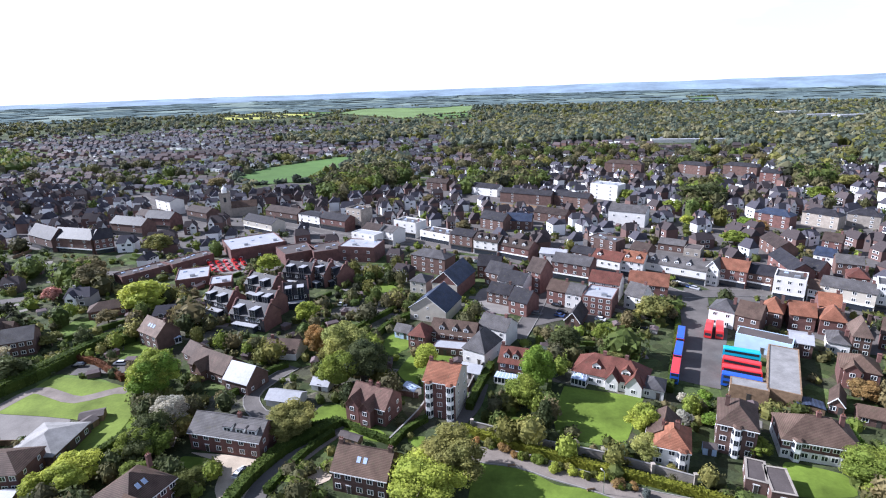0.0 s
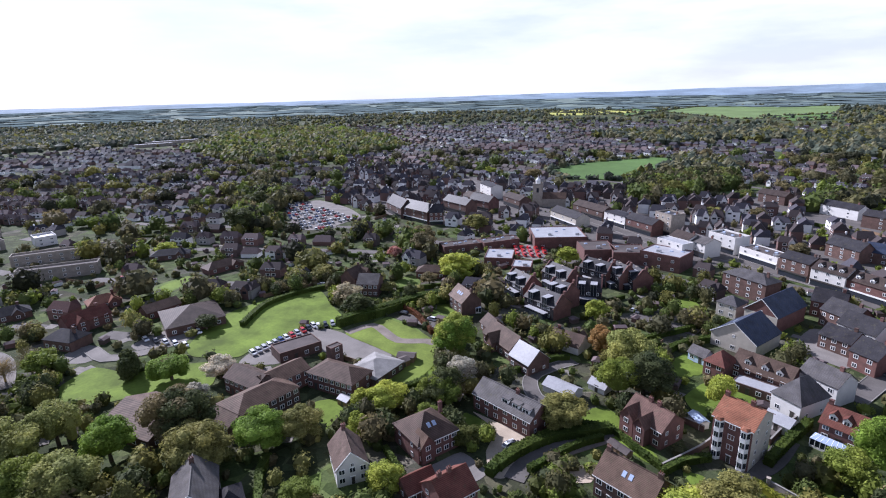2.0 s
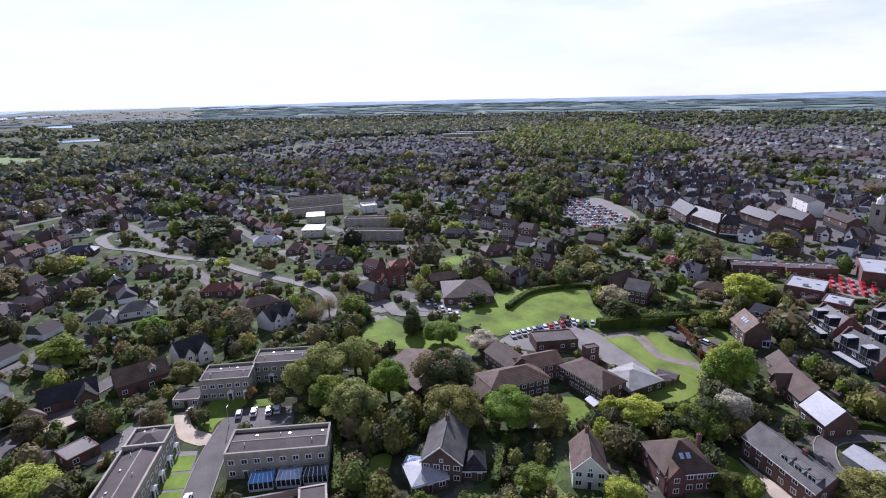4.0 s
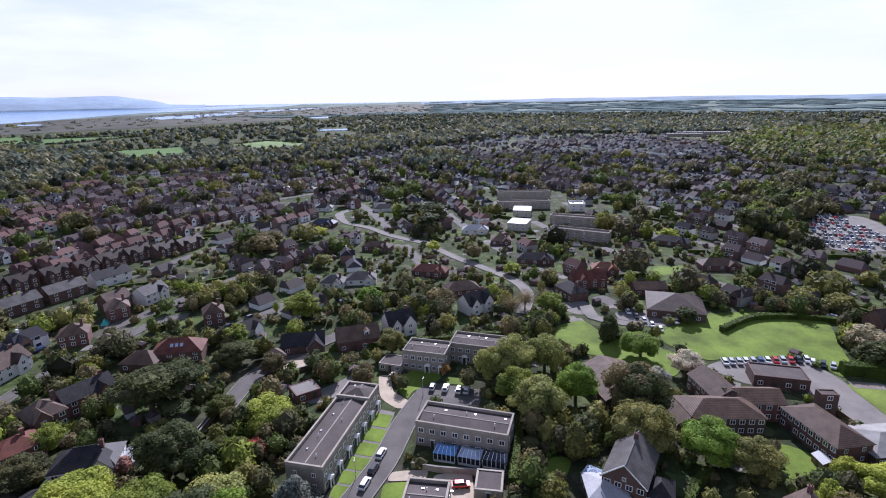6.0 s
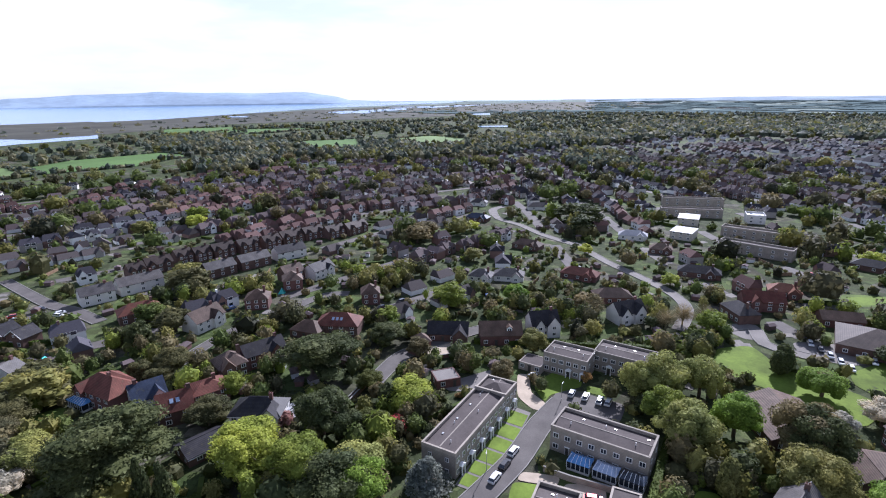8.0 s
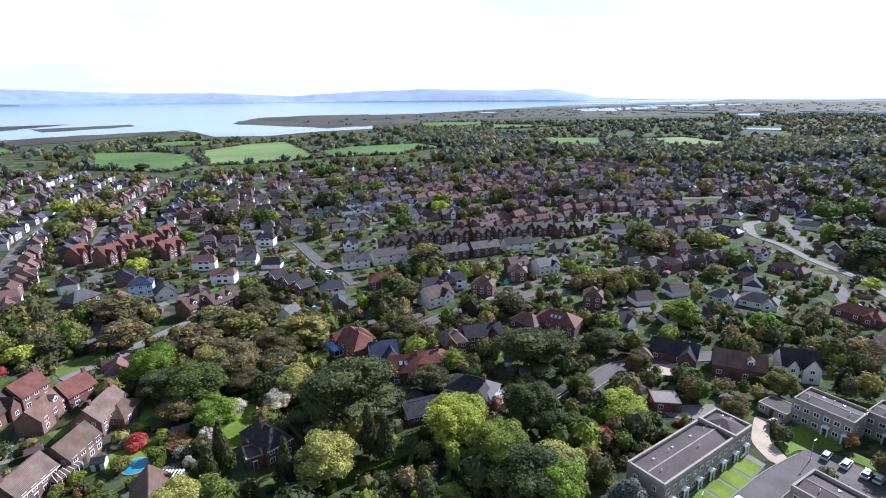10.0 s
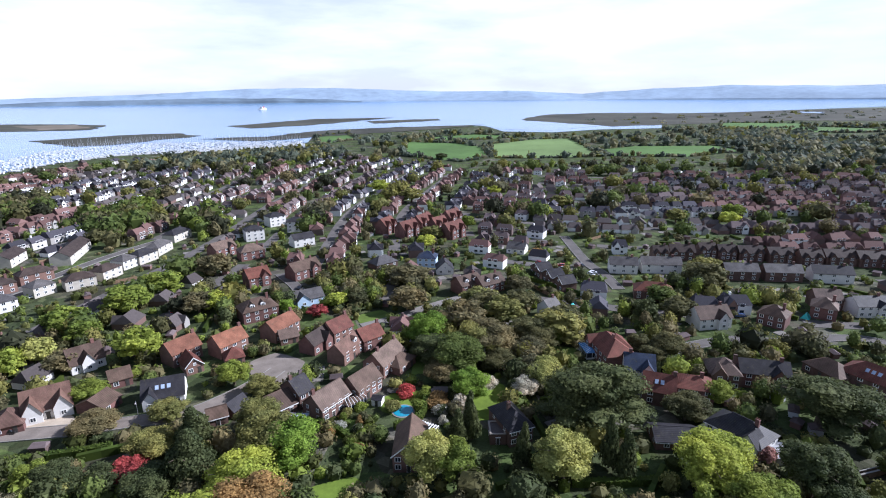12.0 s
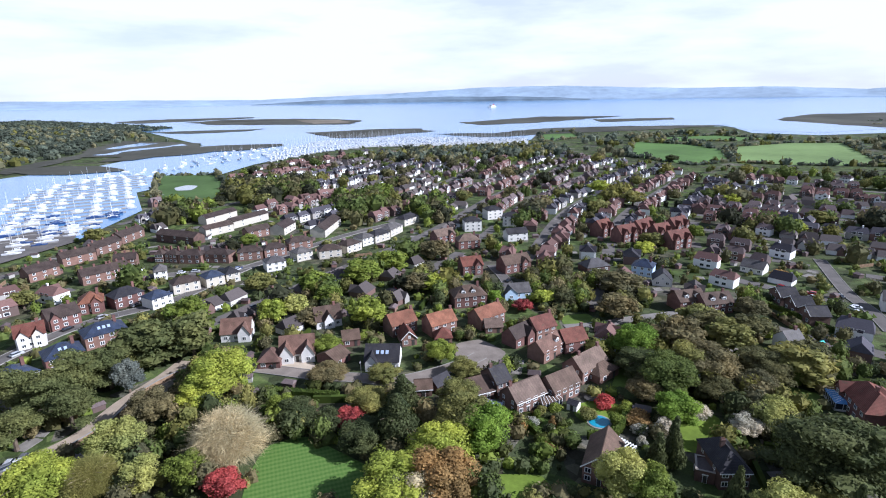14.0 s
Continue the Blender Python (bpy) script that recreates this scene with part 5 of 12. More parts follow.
road([(-93.7, -16.7), (-103.7, -11.4), (-114.6, -5.9), (-122.5, -3.1), (-131.5, 0.0), (-140.9, 4.3), (-144.6, 6.2)], 6.5, label='grey estate road beside stone terraces')
sheet('car_park', [(-144.7, 2.7), (-153.0, 5.7), (-147.4, 21.3), (-145.6, 24.5), (-135.0, 21.3), (-138.2, 12.6), (-140.0, 2.6)], ASPHALT, 'grey tarmac forecourt with parked cars', 'car park')
sheet('drive', [(-159.0, -8.2), (-158.8, -4.1), (-148.2, -3.4), (-143.2, 1.0), (-138.5, 2.6), (-138.7, -2.4), (-145.0, -7.3)], GRAVEL, 'sandy drive beside terrace', 'drive')
sheet('lawn', [(-151.6, -2.9), (-162.4, 3.2), (-158.3, 12.4), (-153.9, 12.1), (-148.0, 2.8), (-143.2, 1.0)], LAWN, 'green front lawn of the terrace', 'lawn')
sheet('lawn', [(-155.3, 13.6), (-153.6, 20.3), (-149.1, 21.5), (-151.0, 13.7)], LAWN, 'green front lawn', 'lawn')
sheet('path', [(-103.6, -19.0), (-101.2, -10.7), (-136.9, -2.8), (-139.4, -8.1)], ASPHALT_PALE, 'pale paved front paths of the stone terrace', 'path', rounded=False, lift=0.02)
sheet('lawn', [(-104.3, -18.3), (-101.9, -11.3), (-105.9, -10.3), (-108.2, -17.1)], LAWN, 'small front lawn between paths of the stone terrace', 'lawn', rounded=False)
sheet('lawn', [(-108.9, -16.9), (-106.6, -10.2), (-110.9, -9.2), (-113.2, -15.7)], LAWN, 'small front lawn between paths of the stone terrace', 'lawn', rounded=False)
sheet('lawn', [(-113.9, -15.5), (-111.6, -9.0), (-116.3, -7.9), (-118.5, -14.1)], LAWN, 'small front lawn between paths of the stone terrace', 'lawn', rounded=False)
sheet('lawn', [(-119.3, -13.9), (-117.1, -7.7), (-122.1, -6.6), (-124.3, -12.4)], LAWN, 'small front lawn between paths of the stone terrace', 'lawn', rounded=False)
sheet('lawn', [(-125.1, -12.1), (-123.0, -6.4), (-128.4, -5.1), (-130.5, -10.6)], LAWN, 'small front lawn between paths of the stone terrace', 'lawn', rounded=False)
sheet('lawn', [(-131.4, -10.3), (-129.4, -4.9), (-135.3, -3.5), (-137.3, -8.6)], LAWN, 'small front lawn between paths of the stone terrace', 'lawn', rounded=False)
sheet('drive', [(-109.0, 6.2), (-109.8, 15.6), (-103.1, 15.4), (-94.5, 13.7), (-94.7, 4.5), (-103.3, 5.6)], GRAVEL, 'gravel parking court', 'drive')
sheet('lawn', [(-107.4, -6.0), (-107.2, 1.8), (-106.1, 4.4), (-98.1, 3.5), (-96.6, -6.5)], LAWN, 'green lawn', 'lawn')
sheet('drive', [(-111.3, -3.7), (-111.1, 5.4), (-107.5, 4.5), (-107.8, -5.0)], GRAVEL, 'pale paved path', 'drive')
sheet('lawn', [(-108.3, 35.2), (-112.3, 39.8), (-110.2, 41.2), (-103.4, 37.1), (-103.5, 33.9)], LAWN, 'sunlit lawn under trees', 'lawn')
sheet('car_park', [(-174.7, -48.4), (-176.6, -39.6), (-178.5, -29.6), (-167.7, -33.0), (-166.1, -43.5)], GRAVEL, 'concrete drive before bungalow', 'drive')
sheet('car_park', [(-149.1, -32.7), (-152.3, -26.0), (-161.1, -15.8), (-152.0, -15.1), (-145.5, -21.6), (-144.1, -28.3)], ASPHALT_PALE, 'concrete yard', 'drive')
road([(-141.8, -53.4), (-153.2, -51.5), (-164.2, -48.8), (-174.4, -41.2), (-185.6, -30.6), (-192.9, -22.7)], 6, label='tree-lined suburban road')
road([(-142.4, -123.3), (-159.1, -122.4), (-175.0, -118.6), (-188.6, -109.2), (-204.5, -105.6), (-216.3, -98.7), (-219.2, -89.9)], 5, label='suburban road with driveways')
road([(-328.1, 14.4), (-289.8, 32.0), (-268.4, 44.7), (-245.5, 56.3), (-226.2, 58.6), (-203.9, 50.9)], 5, label='pale suburban road', material=ASPHALT_PALE, seen=True)
road([(-419.4, -44.8), (-388.4, -37.6), (-369.1, -19.9), (-343.8, -3.6), (-321.1, 17.7)], 5, label='pale suburban road', material=ASPHALT_PALE, seen=True)
road([(-434.6, -36.9), (-419.4, -44.8), (-398.4, -41.5)], 6, label='pale suburban road', material=ASPHALT_PALE, seen=True)
road([(-209.1, 70.0), (-211.8, 79.3), (-197.0, 78.8), (-191.3, 85.6), (-188.4, 91.0)], 5, label='curving access road', material=ASPHALT_PALE)
sheet('drive', [(-206.1, 69.1), (-211.9, 78.1), (-208.6, 81.8), (-199.8, 78.7), (-200.0, 73.0)], ASPHALT_PALE, 'grey access yard', 'drive')
sheet('lawn', [(-254.6, 131.1), (-258.2, 150.2), (-249.3, 148.3), (-242.0, 127.8)], LAWN, 'garden lawn', 'lawn')
sheet('lawn', [(-67.0, -130.1), (-75.0, -133.7), (-78.8, -128.1), (-72.9, -118.8), (-65.8, -113.4), (-60.0, -115.7)], LAWN, 'long green garden lawn', 'lawn')
sheet('lawn', [(-59.6, -157.4), (-63.3, -156.1), (-59.4, -144.6), (-55.7, -146.7)], LAWN_SHADED, 'garden lawn', 'lawn')
sheet('lawn', [(-107.1, -145.1), (-114.4, -139.7), (-112.4, -134.8), (-103.6, -135.5)], LAWN_SHADED, 'garden lawn', 'lawn')
sheet('lawn', [(45.6, -121.2), (36.2, -125.7), (22.5, -115.8), (16.3, -111.3), (17.5, -98.2), (44.7, -97.6), (46.4, -110.4)], LAWN_STRIPED, 'finely striped mown lawn under tall trees', 'lawn')
sheet('lawn', [(-38.7, -136.1), (-48.2, -140.2), (-54.2, -135.4), (-52.6, -128.4), (-44.7, -123.6), (-38.8, -130.4)], LAWN, 'garden lawn with a small pool', 'lawn')
sheet('lawn', [(-21.6, -132.5), (-29.6, -132.2), (-34.4, -125.3), (-30.5, -121.7), (-23.3, -123.2)], LAWN_SHADED, 'garden lawn', 'lawn')
sheet('lawn', [(-11.2, -108.2), (-24.7, -107.6), (-27.0, -99.7), (-12.8, -98.8)], LAWN, 'garden lawn', 'lawn')
sheet('lawn', [(-58.2, -154.9), (-59.4, -147.8), (-53.1, -144.7)], LAWN_SHADED, 'garden lawn', 'lawn')
sheet('lawn', [(-50.5, -201.7), (-62.7, -203.9), (-64.8, -195.2), (-50.1, -190.6)], LAWN_SHADED, 'garden lawn', 'lawn')
sheet('court', [(-5.5, -178.1), (-16.3, -182.3), (-25.2, -170.5), (-18.2, -160.6), (-13.9, -155.2), (-7.0, -165.1)], LANE, 'tarmac turning court between brick houses', 'road')
road([(66.2, -164.6), (55.9, -162.2), (39.8, -157.7), (24.7, -155.2), (13.5, -152.9), (0.8, -157.7), (-10.9, -164.9), (-15.1, -168.8)], 5.5, label='brown tarmac estate road', material=LANE)
sheet('drive', [(56.5, -164.2), (54.7, -168.1), (42.8, -167.5), (40.6, -161.5), (47.8, -159.9)], GRAVEL, 'red brick paved forecourt', 'drive')
road([(155.8, -165.0), (152.7, -181.5), (147.1, -198.4), (137.0, -212.0), (120.3, -227.1), (110.1, -252.9), (99.0, -279.7), (78.6, -311.8), (56.0, -344.1), (28.0, -374.3)], 6, label='straight road between semi-detached houses', seen=True)
road([(109.7, -114.9), (103.4, -117.9), (97.0, -128.2), (94.6, -143.4), (89.8, -158.2), (87.5, -169.7)], 6, label='sandy brown lane beside a fence under trees', kerbs=False, material=TRACK)
road([(168.0, -261.0), (137.0, -266.0), (111.0, -271.0), (93.0, -286.0), (76.0, -300.0)], 6, label='grey street before red brick semis', seen=True)
road([(-205.9, -269.1), (-183.7, -219.6), (-178.6, -200.4), (-170.2, -179.2)], 5.5, label='suburban road with parked cars', seen=True)
road([(-30.1, -271.0), (-33.7, -252.3), (-34.8, -239.9)], 5, label='estate road')
road([(-50.1, -190.6), (-64.0, -192.5), (-79.2, -197.2), (-99.6, -201.9), (-116.3, -207.0)], 5, label='pale track beside gardens', kerbs=False, material=ASPHALT_PALE)

# ---- houses by the park and lanes ----
house(-1.4, 134.5, -19.2, 9.2, 11, 11.2, 3.2, label='tall four-storey brick house with white bay towers and orange roof', cover=TILE_ORANGE, wall=CREAM, front=BRICK, storeys=4, n=3, chimneys=(-0.45, 0.2), bays=(-0.33, 0.33), bay_storeys=4)
house(-21.4, 132.3, -26.2, 11.7, 9, 5.4, 3.6, label='red brick Victorian house with cross gables and tiled roof', wall=BRICK, cover=TILE_ROSE, wings=((-0.32, 4.2, 1.6), (0.08, 3.4, 2.4)), bays=(-0.32,), bay_storeys=1, chimneys=(-0.1, 0.12))
house(-19.9, 104.6, -17.0, 13.4, 9.5, 5.6, 4.0, label='brown brick detached house with a steep tiled roof', wall=BRICK_DARK, cover=TILE_BROWN, skylights=2, chimneys=(-0.46, 0.46), n=5)
house(-57.0, 120.2, -14.4, 20.5, 9, 5.2, 3.2, label='red brick house with a pale grey roof and white dormers', wall=BRICK, cover=SLATE_GREY, dormers=(0.03, 0.21, 0.38), dormer_w=2.5, chimneys=(0.12,), n=6, flat_dormers=True)
house(-70.7, 97.7, 67.7, 12.0, 12, 5.4, 4.2, label='square brick house with a hipped red-brown roof', wall=BRICK, cover=TILE_BROWN, roof='hip', skylights=2, wings=((-0.3, 3.6, 0.8),), chimneys=(0.4,))
house(-81.3, 79.8, 53.3, 7.6, 11, 4.6, 4.2, label='white rendered gabled house with a tan tiled roof', wall=WHITE, cover=TILE_TAN, chimneys=(0.4,), axis='y')
house(-101.1, 51.8, 54.0, 9.6, 14, 5.4, 4.4, label='dark gabled house with tile-hung front and slate roof', wall=BRICK_DARK, cover=SLATE_GREY, chimneys=(0.3,), axis='y')
conservatory(-102.7, 43.8, 47.2, 4.5, 4, label='white octagonal glass conservatory')
house(-97.7, 44.5, 82.1, 8.6, 8, 3, 1.2, label='pale flat-roofed house extension', wall=BRICK, cover=ROOF_PALE, roof='hip', chimneys=())
house(-95.4, 56.4, 61.3, 5.5, 7, 3, 2.2, label='dark low outbuilding with a conical slate roof', wall=BRICK_DARK, cover=SLATE, roof='hip', chimneys=())
house(-62.5, 82.1, 65.9, 7.6, 6, 3.0, 2.4, label='brick garage with a red tiled roof', wall=BRICK, cover=TILE_RED, chimneys=())
house(-54.0, 82.8, 68.0, 8.8, 9, 5, 3.5, label='brick house with red tiled roof and chimneys', wall=BRICK, cover=TILE_RED, chimneys=(-0.3, 0.0))
house(-107.9, 181.4, -33.4, 12.2, 9, 5.6, 4.2, label='brick house with a steep pale tiled gable roof', wall=BRICK_DARK, cover=TILE_TAN, chimneys=(0.45,), skylights=3)
conservatory(-104.4, 179.5, 36.8, 9, 3, label='white lean-to conservatory beside brick house')
house(-87.9, 168.2, -37.7, 7.6, 7, 3, 3, label='low brown-roofed brick outbuilding', wall=BRICK_DARK, cover=TILE_BROWN, chimneys=())
house(-76.7, 157.5, -30.5, 17.0, 9, 4, 4, label='brown-roofed brick barn conversion', wall=BRICK_DARK, cover=TILE_BROWN, chimneys=(), wings=((-0.1, 4, 2),))
house(-64.2, 149.0, -25.2, 9.4, 9, 4, 4, label='brick barn with a bright solar roof', wall=BRICK_DARK, cover=ROOF_PALE, chimneys=())
house(-48.9, 139.2, -14.2, 10.1, 6, 2.2, 1.6, label='white canvas marquee roof in a garden', wall=WHITE, cover=ROOF_PALE, chimneys=(), name='marquee', category='marquee', n=1, sides=0, fascia=False)
house(-39.8, 146.8, -16.1, 5.6, 4, 2.0, 1.4, label='small white garden marquee', wall=WHITE, cover=ROOF_PALE, chimneys=(), name='marquee', category='marquee', n=1, sides=0, fascia=False)
house(-144.7, 210.5, 26.6, 14.2, 8, 3.5, 2.5, label='brown-roofed bungalow among trees', wall=BRICK, cover=TILE_BROWN, roof='hip', chimneys=())
house(-156.4, 177.2, 24.5, 9.6, 10, 6, 3.5, label='brick house with pale roof and white conservatory', wall=BRICK_DARK, cover=SLATE_GREY, chimneys=(), n=4)
conservatory(-156.0, 174.7, 48.4, 9, 3)
house(-168.4, 180.0, 90.6, 10.0, 9, 6, 4, label='dark brick house with gables by the field', wall=BRICK_DARK, cover=TILE_BROWN, wings=((0.35, 5, 1),))

# ---- care home ----
house(-121.3, 85.7, 82.9, 19.9, 11, 5.2, 2.6, label='two-storey brown brick wing with hipped tiled roof', wall=BRICK_DARK, cover=TILE_BROWN, roof='hip', chimneys=(), n=8, name='care_home_wing', category='building')
house(-132.3, 91.5, 0.1, 14.3, 9, 5.2, 2.6, label='brick wing of the home with tiled roof', wall=BRICK, cover=TILE_BROWN, roof='gable', chimneys=(), n=6, name='care_home_wing', category='building', keep=True)
house(-125.5, 97.7, 81.8, 14.9, 9, 5.4, 2.2, label='linking brick range with tiled roof', wall=BRICK, cover=TILE_BROWN, roof='gable', chimneys=(), n=5, name='care_home_wing', category='building')
house(-110.4, 107.8, 3.5, 17.9, 10, 5.3, 2.6, label='two-storey red brick wing with hipped roof', wall=BRICK, cover=TILE_BROWN, roof='hip', chimneys=(), n=8, name='care_home_wing', category='building')
house(-105.7, 119.5, 89.0, 14.1, 12.5, 3.2, 2.2, label='single-storey hall with pale grey roof', wall=BRICK_DARK, cover=SHEETS, roof='hip', chimneys=(), name='care_home_wing', category='building')
flat_block(-140.1, 116.9, 69.6, 15.4, 9, 3.6, BRICK_DARK, FELT, 'flat-roofed brick block with roof lights', name='care_home_wing')
house(-121.2, 117.0, 79.8, 4.7, 3, 7.5, 0.3, label='square brick chimney tower', roof='flat', wall=BRICK_DARK, cover=FELT, chimneys=(), name='boiler_tower', category='tower', n=1, sides=0)
house(-141.8, 65.2, 9.0, 19.3, 18, 3.4, 3.4, label='large hall with a low brown tiled roof', wall=BRICK_DARK, cover=TILE_TAN, roof='gable', chimneys=(), name='hall', category='building')
house(-122.1, 75.7, -0.5, 9.3, 7, 3.5, 2, label='low brick wing beside the home', wall=BRICK_DARK, cover=TILE_BROWN, chimneys=(), name='care_home_wing', category='building')

# ---- stone crescent ----
long_terrace = flat_block(-124.8, -17.7, 161.4, 37.5, 9.5, 6.2, STONE, FELT, 'long two-storey stone terrace with parapet and flat grey roof', name='terrace', n=14, storeys=2, parapet=0.9, porches=(-0.43, -0.29, -0.14, 0.0, 0.14, 0.29, 0.43), door=None)
part("end_roof", roof_hip(7.5, 8.4, 6.4, 1.5, 0.1), FELT, long_terrace, "low hipped roof over the end house", at=pose(14.3, 0, 0))
part("end_parapet", Geo().box(10.2, -4.8, 6.3, 10.55, 4.8, 7.5).box(10.1, -4.9, 7.5, 10.65, 4.9, 7.62), STONE, long_terrace)
flat_block(-121.6, 15.8, 68.5, 24.3, 10, 6.2, STONE, FELT, 'two-storey stone terrace with parapet and glazed garden rooms', name='terrace', n=8, storeys=2, parapet=0.9)
flat_block(-164.7, 8.6, 69.7, 14.6, 10, 6.2, STONE, FELT, 'stone terrace with white porches and flat roof', name='terrace', n=6, storeys=2, parapet=0.9, porches=(0.1, 0.42), door=None)
flat_block(-167.4, 26.5, 68.2, 18.4, 10, 6.2, STONE, FELT, 'stone terrace with flat roof beside trees', name='terrace', n=7, storeys=2, parapet=0.9, porches=(-0.2, 0.2), door=None)
flat_block(-164.3, -3.0, 67.3, 7.9, 7, 2.6, STONE, FELT, 'low flat-roofed garage block', name='garage', category='garage', n=3, storeys=1, parapet=0.2)
flat_block(-94.3, 3.7, 76.4, 9.4, 10, 6.2, STONE, FELT, 'stone terrace with flat dark roof', name='terrace', n=4, storeys=2, parapet=0.9)
conservatory(-115.2, 10.0, 70.5, 5.5, 4, label='garden room with a bright blue glass roof', cover=GLASS_BLUE)
conservatory(-113.1, 16.0, 68.1, 5.5, 4, label='garden room with a pale glass roof', cover=SOLAR)
conservatory(-111.2, 21.9, 68.0, 5.5, 4, label='white framed garden room with dark glass', cover=GLASS)
flat_block(-102.6, 18.9, 75.6, 6.3, 7, 2.6, STONE, FELT, 'flat-roofed garage by parking court', name='garage', category='garage', n=1, storeys=1, parapet=0.15)
flat_block(-149.3, -30.3, 119.4, 7.7, 7, 2.8, BRICK, ASPHALT_PALE, 'low flat-roofed garage with concrete roof', name='garage', category='garage', n=2, storeys=1, parapet=0.15)

# ---- houses west of the crescent ----
house(-118.5, -77.2, 100.1, 14.1, 9, 4.8, 3.2, label='white house with a dark hipped roof', wall=WHITE, cover=SLATE, roof='hip', wings=((0.3, 5, 1.0),), chimneys=(0.25,))
house(-122.1, -69.2, 165.8, 4.9, 5, 2.4, 0.8, label='white garden marquee beside house', wall=WHITE, cover=ROOF_PALE, chimneys=(), name='marquee', category='marquee', n=1, sides=0, fascia=False)
house(-120.0, -128.1, 74.7, 16.8, 10, 5.2, 3.6, label='red brick house with hipped red roof', wall=BRICK, cover=TILE_RED, roof='hip', chimneys=(0.1,), wings=((-0.3, 3.5, 1),))
house(-122.6, -128.8, 159.2, 8.2, 9, 5.2, 3.4, label='red tiled brick house in row', wall=BRICK, cover=TILE_RED, roof='hip', chimneys=())
conservatory(-115.6, -134.1, 73.3, 8, 4, cover=GLASS_BLUE, label='long conservatory with blue glazed roof')
house(-119.5, -114.3, 142.2, 9.0, 9, 5, 3.6, label='house with a blue slate roof and white gable', wall=WHITE, cover=SLATE_BLUE, wings=((0.25, 4, 1),), chimneys=(-0.3,))
house(-116.1, -102.4, 133.1, 8.9, 9, 4.6, 3.8, label='house with a deep red tiled roof', wall=BRICK_DARK, cover=TILE_RED, skylights=2, chimneys=(0.45,))
house(-126.4, -99.2, 137.9, 10.6, 9, 4.5, 2.4, label='red brick house with flat white roof lights', wall=BRICK, cover=TILE_RED, roof='hip', chimneys=(0.2,))
house(-67.5, -106.8, 177.6, 6.9, 12, 4.8, 3.2, label='dark purple-slate hipped house in deep shade', wall=BRICK_DARK, cover=SLATE, roof='hip', chimneys=(-0.1,), wings=())
house(-62.9, -106.1, 156.2, 4.2, 6, 2.8, 0.3, label='flat grey garage roof beside house', roof='flat', wall=BRICK_DARK, cover=FELT, chimneys=(), n=1)
house(-103.9, -85.3, 150.3, 10.9, 8, 2.6, 1.8, label='low grey-roofed garage under trees', wall=BRICK_DARK, cover=SLATE, chimneys=(), n=2)
house(-193.0, -1.0, 111.1, 10.7, 9, 5.0, 4.0, label='white half-timbered house with steep dark gables', wall=WHITE, cover=SLATE, wings=((0.25, 5, 1.2), (-0.25, 3.5, 1.2)))
house(-210.9, 31.9, 120.7, 12.7, 8.5, 4.6, 3.8, label='white house with steep dark gables', wall=WHITE, cover=SLATE, wings=((0.25, 5, 1.2), (-0.28, 4, 1.0)))
house(-183.4, -16.3, 102.3, 15.2, 10, 4.0, 3.6, label='brown brick chalet house with tiled roof', wall=BRICK, cover=TILE_BROWN, dormers=(0.2,), chimneys=())
house(-182.4, -35.7, 96.9, 14.8, 9, 3.2, 3.2, label='dark-roofed bungalow with cross gable', wall=BRICK_DARK, cover=SLATE, wings=((0.3, 5, 2),), chimneys=())
house(-173.4, -44.1, 121.0, 5.6, 6, 2.6, 2.4, label='brown tiled double garage', wall=BRICK, cover=TILE_TAN, roof='hip', chimneys=(), n=2)
house(-180.1, -78.5, 95.7, 16.6, 10, 4.2, 3.6, label='dark red-roofed house with skylights', wall=BRICK_DARK, cover=TILE_RED, roof='hip', chimneys=(), skylights=3)
house(-175.3, -88.6, 81.8, 12.2, 9, 3.0, 3, label='dark hipped bungalow beside road', wall=BRICK_DARK, cover=TILE_BROWN, roof='hip', chimneys=())
house(-197.7, -123.4, 110.6, 9.7, 9, 4.8, 3.4, label='brick house with red-brown roof', wall=BRICK, cover=TILE_BROWN, roof='hip')
house(-174.2, -133.7, 165.5, 13.6, 9, 4.6, 3.6, label='dark house with white gable', wall=WHITE, cover=TILE_BROWN, wings=((0.2, 4, 1),))
house(-212.1, -76.8, 110.8, 7.9, 9, 5, 3.4, label='brown hipped brick house in garden', wall=BRICK, cover=TILE_BROWN, roof='hip')
house(-222.8, -119.7, 119.6, 8.9, 9, 5, 3.4, label='brick house with tan roof', wall=BRICK, cover=TILE_TAN, roof='hip')
house(-199.8, 114.7, 66.5, 21.9, 22, 3.6, 4, label='large dark-roofed brick surgery with a car park', wall=BRICK_DARK, cover=TILE_OLD, roof='hip', chimneys=(), name='surgery', category='building')
house(-220.7, 113.3, 85.6, 14.4, 8, 3.2, 2.4, label='brown-roofed brick bungalow among gardens', wall=BRICK, cover=TILE_BROWN, chimneys=())
house(-233.9, 89.5, 89.1, 16.2, 9, 4.2, 3.4, label='red brick house with red roof', wall=BRICK, cover=TILE_RED, wings=((-0.2, 4, 1),))
house(-220.8, 77.3, 16.3, 13.2, 9, 4, 3, label='dark-roofed brick house beside drive', wall=BRICK_DARK, cover=SLATE, roof='hip')
house(-231.9, 28.5, 98.9, 16.2, 9, 3, 3, label='red-brown roofed bungalow in garden', wall=BRICK, cover=TILE_BROWN, roof='hip', chimneys=())

